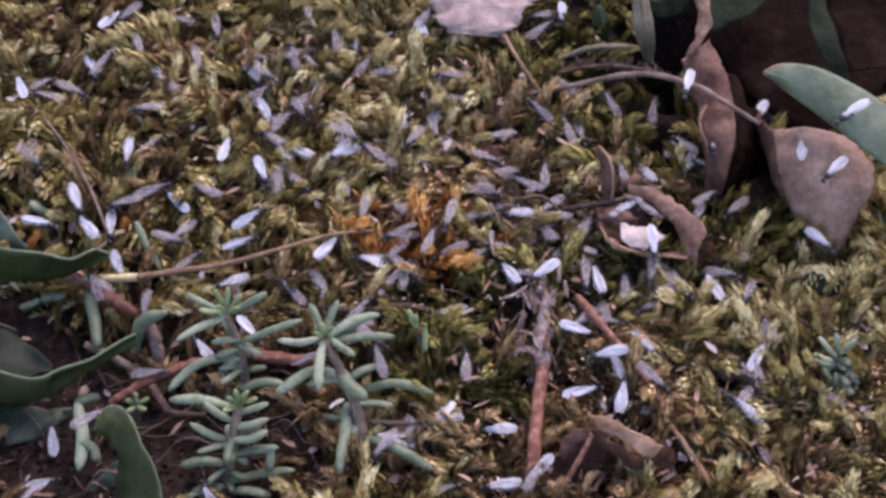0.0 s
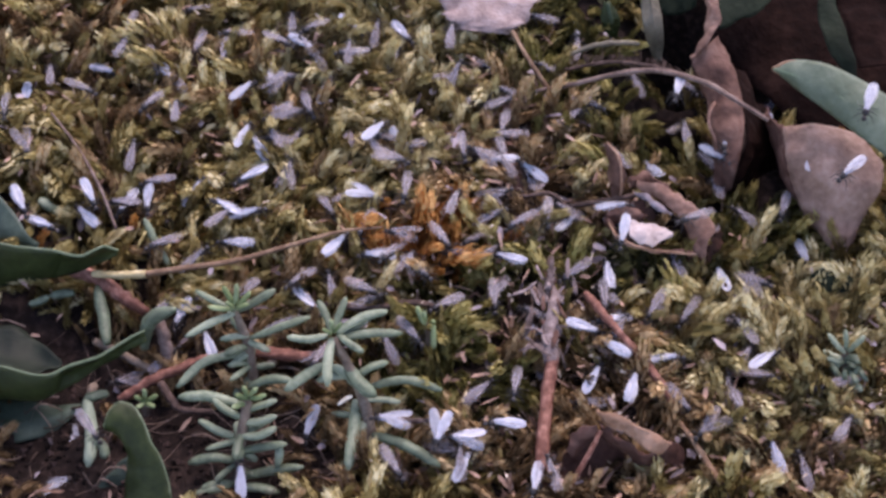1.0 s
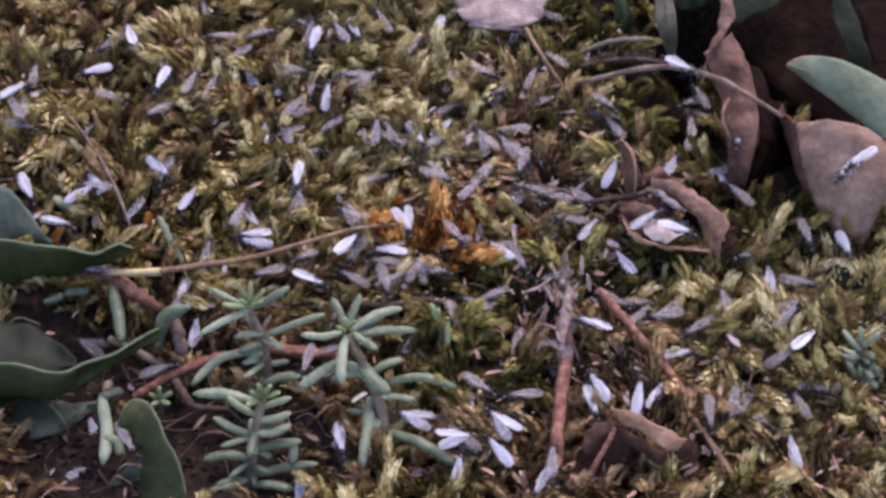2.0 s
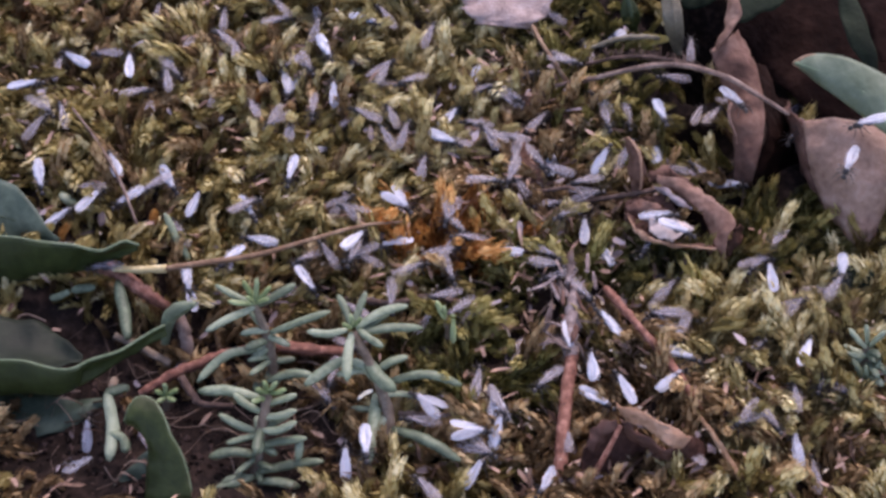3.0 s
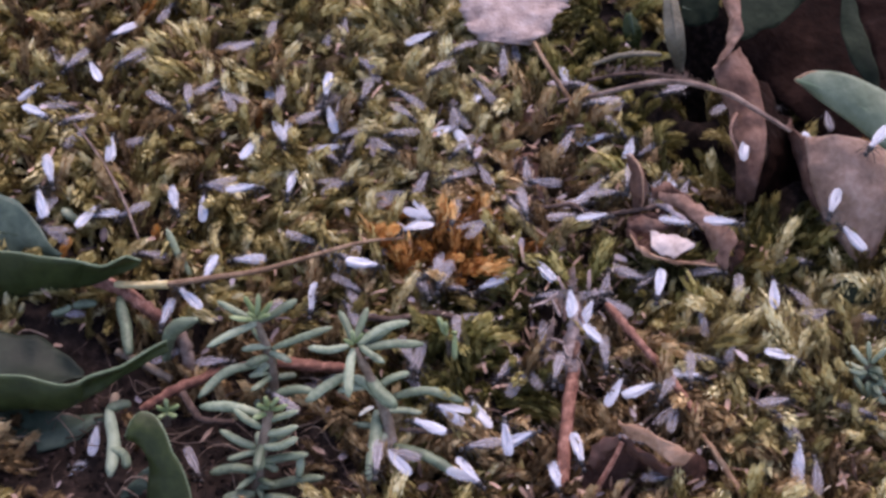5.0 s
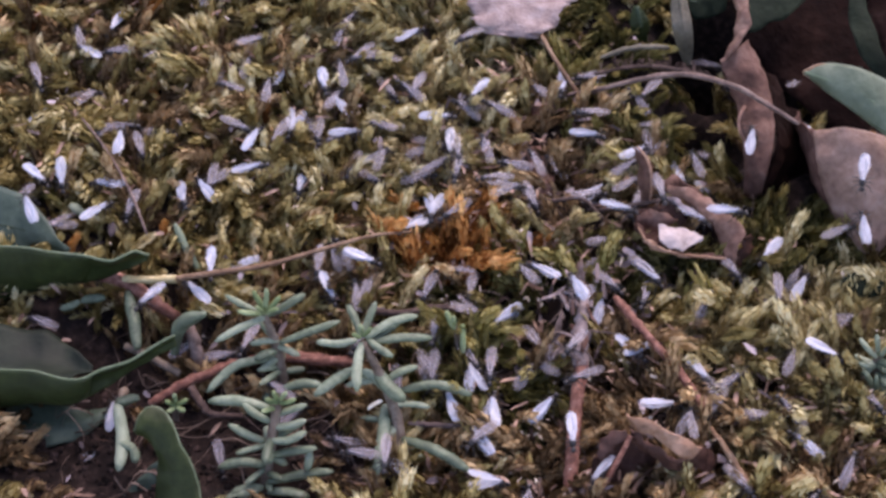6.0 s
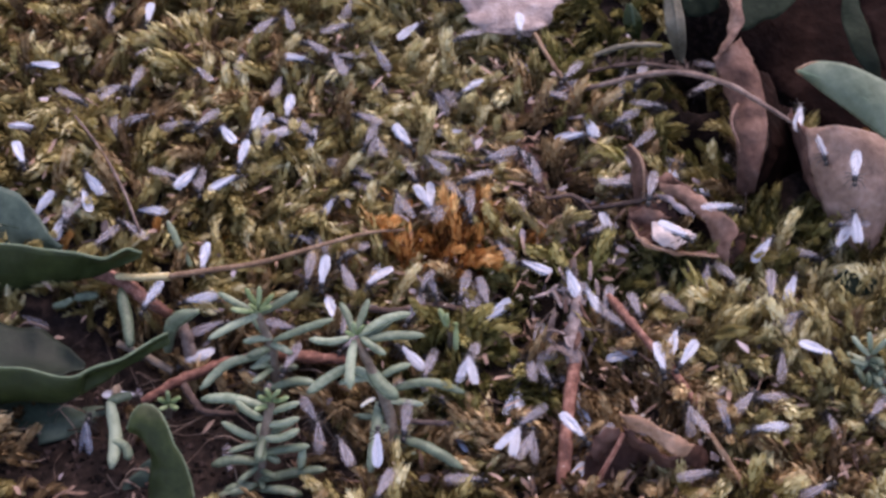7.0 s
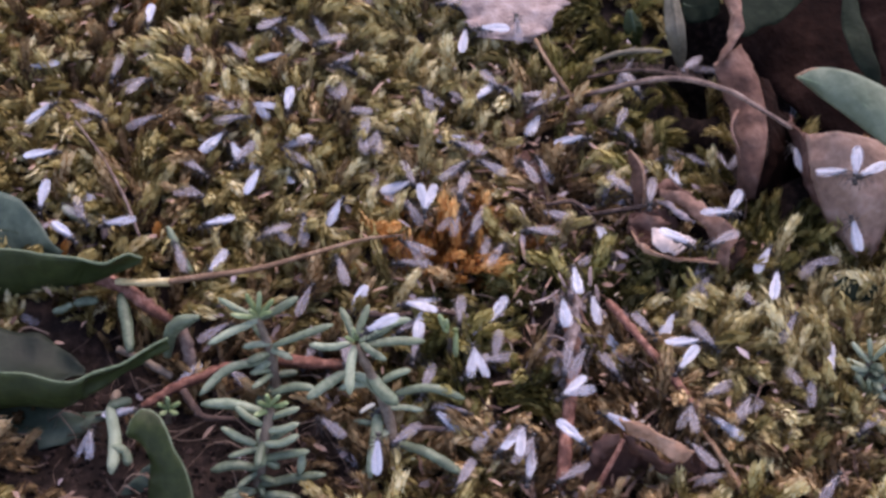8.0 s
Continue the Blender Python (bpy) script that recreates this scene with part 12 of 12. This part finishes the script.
    walk(ants[139], crawl([(0.0, 6.8, -3.6, 3.2, -3, -4, 35), (0.5, 7.0, -3.5, 2.9, -3, -4, 22), (1.0, 7.3, -3.3, 2.9, -3, -4, 44), (1.5, 7.5, -3.1, 2.9, -3, -4, 47), (2.0, 8.0, -3.0, 2.9, -3, -4, 11), (2.5, 8.2, -2.9, 2.9, -3, -4, 8), (3.0, 13.4, -6.0, 2.9, -3, -4, -30), (3.5, 15.0, -7.2, 3.3, -3, -4, -38), (4.0, 17.2, -10.5, 4.0, -3, -4, -56), (4.5, 17.5, -10.7, 4.0, -3, -4, -41), (5.0, 21.4, -10.1, 2.7, -3, -4, 9), (5.5, 21.7, -10.2, 2.7, -3, -4, -26), (6.0, 21.9, -10.4, 2.7, -3, -4, -46), (6.5, 21.9, -10.7, 2.7, -3, -4, -94), (7.0, 21.0, -14.6, 2.1, -3, -4, -103), (7.5, 19.2, -20.4, 4.2, -3, -4, -107), (8.0, 22.3, -25.5, 1.9, -3, -4, -59)]))
    walk(ants[140], crawl([(0.0, -8.7, -2.0, 5.2, 3, 10, 189), (0.5, -9.2, -1.8, 5.2, 3, 10, 158), (1.0, -9.6, -1.7, 5.2, 3, 10, 163), (1.5, -15.6, -1.8, 1.3, 3, 10, 181), (2.0, -20.2, 2.2, 4.9, 3, 10, 139), (2.5, -20.7, 2.2, 4.9, 3, 10, 176), (3.0, -21.1, 2.5, 4.9, 3, 10, 143), (3.5, -24.3, 7.6, 2.1, 3, 10, 123), (4.0, -23.4, 11.4, 2.1, 3, 10, 77), (4.5, -22.5, 13.2, 2.1, 3, 10, 64), (5.0, -22.1, 13.4, 2.1, 3, 10, 24), (5.5, -16.9, 16.5, 4.3, 3, 10, 31), (6.0, -16.7, 16.9, 4.3, 3, 10, 58), (6.5, -16.7, 17.2, 4.3, 3, 10, 102), (7.0, -16.9, 19.2, 4.2, 3, 10, 96), (7.5, -17.2, 19.6, 4.2, 3, 10, 127), (8.0, -17.0, 21.6, 4.2, 3, 10, 84)]))
    walk(ants[141], crawl([(0.0, 39.2, -12.3, 3.8, 4, 10, 315), (0.5, 39.2, -14.3, 3.8, 4, 10, 269), (1.0, 36.9, -17.6, 3.0, 4, 10, 235), (1.5, 35.5, -21.3, 4.2, 4, 10, 249), (2.0, 35.0, -21.5, 4.2, 4, 10, 210), (2.5, 31.2, -20.6, 4.3, 4, 10, 166), (3.0, 29.2, -20.0, 3.1, 4, 10, 164), (3.5, 23.4, -21.6, 2.6, 4, 10, 195), (4.0, 23.2, -21.8, 2.6, 4, 10, 230), (4.5, 20.7, -24.9, 5.2, 4, 10, 231), (5.0, 20.7, -25.2, 5.2, 4, 10, 272), (5.5, 18.1, -28.2, 4.1, 4, 10, 229), (6.0, 14.3, -29.3, 5.7, 4, 10, 196), (6.5, 12.2, -32.7, 1.9, 4, 10, 238), (7.0, 7.3, -36.3, 3.1, 4, 10, 216), (7.5, 7.0, -36.6, 2.9, 4, 10, 226), (8.0, 4.1, -39.5, 2.9, 4, 10, 225)]))
    walk(ants[142], crawl([(0.0, -13.0, 36.3, 2.5, -6, 7, 189), (0.5, -18.9, 37.4, 6.3, -6, 7, 170), (1.0, -19.4, 37.4, 6.3, -6, 7, 177), (1.5, -21.1, 38.4, 4.3, -6, 7, 150), (2.0, -23.0, 42.0, 7.5, -6, 7, 118), (2.5, -28.8, 40.4, 5.0, -6, 7, 195), (3.0, -33.5, 36.7, 2.0, -6, 7, 218), (3.5, -33.6, 36.4, 2.0, -6, 7, 246), (4.0, -34.3, 34.6, 0.8, -6, 7, 248), (4.5, -34.5, 34.1, 0.8, -6, 7, 258), (5.0, -34.9, 30.1, 2.4, -6, 7, 264), (5.5, -34.3, 24.1, 1.9, -6, 7, 276), (6.0, -36.2, 20.6, 3.1, -6, 7, 242), (6.5, -36.2, 20.1, 3.1, -6, 7, 264), (7.0, -36.6, 19.8, 3.1, -6, 7, 215), (7.5, -38.6, 19.5, 2.9, -6, 7, 189), (8.0, -41.0, 16.4, 3.5, -6, 7, 233)]))
    walk(ants[143], crawl([(0.0, 21.0, -18.6, 3.6, 11, 7, 214), (0.5, 17.1, -17.5, 5.8, 11, 7, 164), (1.0, 12.0, -14.3, 0.9, 11, 7, 148), (1.5, 6.4, -12.4, 1.8, 11, 7, 161), (2.0, 2.7, -14.0, 2.1, 11, 7, 205), (2.5, 1.5, -15.6, 2.1, 11, 7, 232), (3.0, -3.2, -19.3, 5.3, 11, 7, 218), (3.5, -5.7, -22.4, 5.3, 11, 7, 232), (4.0, -6.0, -22.5, 5.3, 11, 7, 187), (4.5, -9.2, -24.9, 3.7, 11, 7, 217), (5.0, -9.3, -25.2, 3.7, 11, 7, 246), (5.5, -12.4, -30.3, 3.7, 11, 7, 239), (6.0, -12.3, -30.6, 3.7, 11, 7, 279), (6.5, -12.6, -31.0, 3.0, 11, 7, 233), (7.0, -14.0, -32.5, 3.0, 11, 7, 229), (7.5, -14.2, -32.7, 3.0, 11, 7, 221), (8.0, -14.4, -32.9, 3.0, 11, 7, 212)]))
    walk(ants[144], crawl([(0.0, 45.4, 8.5, 2.8, -5, 15, 44), (0.5, 45.5, 12.4, 2.0, -5, 15, 89), (1.0, 45.4, 12.9, -0.4, -5, 15, 99), (1.5, 43.8, 14.1, -0.4, -5, 15, 144), (2.0, 41.8, 14.0, -0.4, -5, 15, 185), (2.5, 37.9, 13.0, -0.8, -5, 15, 194), (3.0, 34.4, 14.9, -0.4, -5, 15, 151), (3.5, 33.1, 18.7, 3.7, -5, 15, 110), (4.0, 31.2, 19.5, 3.7, -5, 15, 157), (4.5, 29.3, 20.1, 1.7, -5, 15, 162), (5.0, 29.1, 19.9, 1.8, -5, 15, 207), (5.5, 28.5, 18.0, 1.8, -5, 15, 253), (6.0, 28.0, 17.8, 1.8, -5, 15, 205), (6.5, 27.7, 17.8, 1.8, -5, 15, 175), (7.0, 27.5, 17.7, 3.9, -5, 15, 219), (7.5, 24.1, 15.6, 3.9, -5, 15, 211), (8.0, 22.2, 9.9, 2.1, -5, 15, 252)]))
    walk(ants[145], crawl([(0.0, 46.8, -25.3, 2.9, -8, 1, 121), (0.5, 46.7, -23.3, 2.9, -8, 1, 94), (1.0, 46.9, -23.1, 2.9, -8, 1, 57), (1.5, 50.8, -18.5, 4.3, -8, 1, 49), (2.0, 52.3, -17.3, 4.2, -8, 1, 39), (2.5, 56.2, -16.5, 3.8, -8, 1, 11), (3.0, 58.6, -13.2, 6.4, -8, 1, 54), (3.5, 58.2, -12.9, 6.4, -8, 1, 133), (4.0, 56.3, -12.4, 3.8, -8, 1, 168), (4.5, 56.0, -12.4, 2.1, -8, 1, 180), (5.0, 51.9, -8.0, 0.8, -8, 1, 133), (5.5, 52.0, -6.0, 0.8, -8, 1, 88), (6.0, 52.2, -5.8, 0.8, -8, 1, 57), (6.5, 55.7, -4.0, 1.8, -8, 1, 27), (7.0, 56.2, -4.1, 1.8, -8, 1, -16), (7.5, 56.7, -3.9, 1.8, -8, 1, 22), (8.0, 56.9, -3.7, 1.8, -8, 1, 43)]))
    walk(ants[146], crawl([(0.0, -4.9, -9.4, 4.8, 1, 6, 317), (0.5, -4.7, -9.6, 4.8, 1, 6, 307), (1.0, -4.3, -9.9, 4.8, 1, 6, 321), (1.5, -3.8, -10.1, 4.8, 1, 6, 341), (2.0, -3.5, -10.1, 4.8, 1, 6, 352), (2.5, -3.2, -10.5, 3.7, 1, 6, 315), (3.0, -3.1, -10.8, 3.7, 1, 6, 290), (3.5, -0.0, -13.4, 2.4, 1, 6, 319), (4.0, 0.4, -13.7, 2.4, 1, 6, 324), (4.5, 2.2, -14.4, 2.1, 1, 6, 339), (5.0, 2.5, -14.4, 2.1, 1, 6, 368), (5.5, 6.4, -15.2, 1.9, 1, 6, 347), (6.0, 9.8, -20.2, -0.2, 1, 6, 305), (6.5, 9.9, -20.5, -0.2, 1, 6, 284), (7.0, 9.9, -20.7, -0.2, 1, 6, 260), (7.5, 9.2, -22.6, 0.0, 1, 6, 251), (8.0, 8.3, -24.4, 1.6, 1, 6, 243)]))
    walk(ants[147], crawl([(0.0, -43.9, -0.5, 1.6, -7, 9, 345), (0.5, -40.1, 0.9, 2.6, -7, 9, 381), (1.0, -37.4, 3.8, 3.1, -7, 9, 406), (1.5, -37.3, 4.1, 3.1, -7, 9, 434), (2.0, -37.1, 4.6, 3.1, -7, 9, 431), (2.5, -36.9, 4.7, 3.1, -7, 9, 397), (3.0, -36.5, 5.0, 3.1, -7, 9, 395), (3.5, -36.0, 4.9, 3.1, -7, 9, 351), (4.0, -35.6, 4.7, 3.1, -7, 9, 327), (4.5, -32.4, 2.2, 3.1, -7, 9, 322), (5.0, -26.7, 0.3, 2.2, -7, 9, 342), (5.5, -26.6, 0.0, 2.2, -7, 9, 301), (6.0, -27.1, -5.9, 1.3, -7, 9, 265), (6.5, -27.2, -6.2, 1.3, -7, 9, 249), (7.0, -27.4, -8.2, 1.3, -7, 9, 264), (7.5, -26.8, -14.2, 1.0, -7, 9, 275), (8.0, -24.7, -19.8, -1.1, -7, 9, 291)]))
    walk(ants[148], crawl([(0.0, 11.8, -7.3, 2.4, -2, 6, 168), (0.5, 9.9, -8.0, 2.9, -2, 6, 201), (1.0, 6.2, -12.7, 1.8, -2, 6, 232), (1.5, 0.3, -13.9, 2.1, -2, 6, 191), (2.0, 0.0, -13.8, 2.4, -2, 6, 154), (2.5, -5.6, -15.9, 5.6, -2, 6, 200), (3.0, -6.1, -16.0, 5.6, -2, 6, 191), (3.5, -7.3, -17.5, 3.7, -2, 6, 232), (4.0, -7.5, -19.5, 5.3, -2, 6, 266), (4.5, -8.4, -23.4, 3.6, -2, 6, 257), (5.0, -8.6, -25.4, 3.7, -2, 6, 265), (5.5, -8.4, -25.7, 3.7, -2, 6, 305), (6.0, -7.4, -27.4, 3.7, -2, 6, 301), (6.5, -7.4, -27.7, 3.7, -2, 6, 259), (7.0, -7.6, -28.1, 3.7, -2, 6, 252), (7.5, -7.8, -30.1, 4.7, -2, 6, 263), (8.0, -7.9, -30.4, 4.7, -2, 6, 251)]))
    walk(ants[149], crawl([(0.0, 43.7, 18.4, -0.5, 9, 4, 152), (0.5, 43.5, 18.6, -0.5, 9, 4, 137), (1.0, 43.2, 18.9, -0.5, 9, 4, 132), (1.5, 39.7, 23.8, -0.5, 9, 4, 125), (2.0, 41.2, 29.6, -7.6, 9, 4, 76), (2.5, 45.0, 34.3, -7.6, 9, 4, 51), (3.0, 45.2, 34.5, -7.6, 9, 4, 52), (3.5, 45.5, 38.5, -7.6, 9, 4, 85), (4.0, 45.8, 38.7, -7.6, 9, 4, 36), (4.5, 46.1, 38.8, -7.6, 9, 4, 14), (5.0, 47.6, 40.1, -7.6, 9, 4, 40), (5.5, 48.2, 42.0, -9.3, 9, 4, 74), (6.0, 46.7, 43.4, -9.3, 9, 4, 136), (6.5, 46.4, 43.4, -9.3, 9, 4, 173), (7.0, 41.2, 40.4, -7.6, 9, 4, 210), (7.5, 39.2, 40.5, -7.6, 9, 4, 177), (8.0, 37.8, 39.1, 1.0, 9, 4, 223)]))

    for k in range(150, 215):
        walk(ants[k], crawl(wander(700 + k)))


motions()
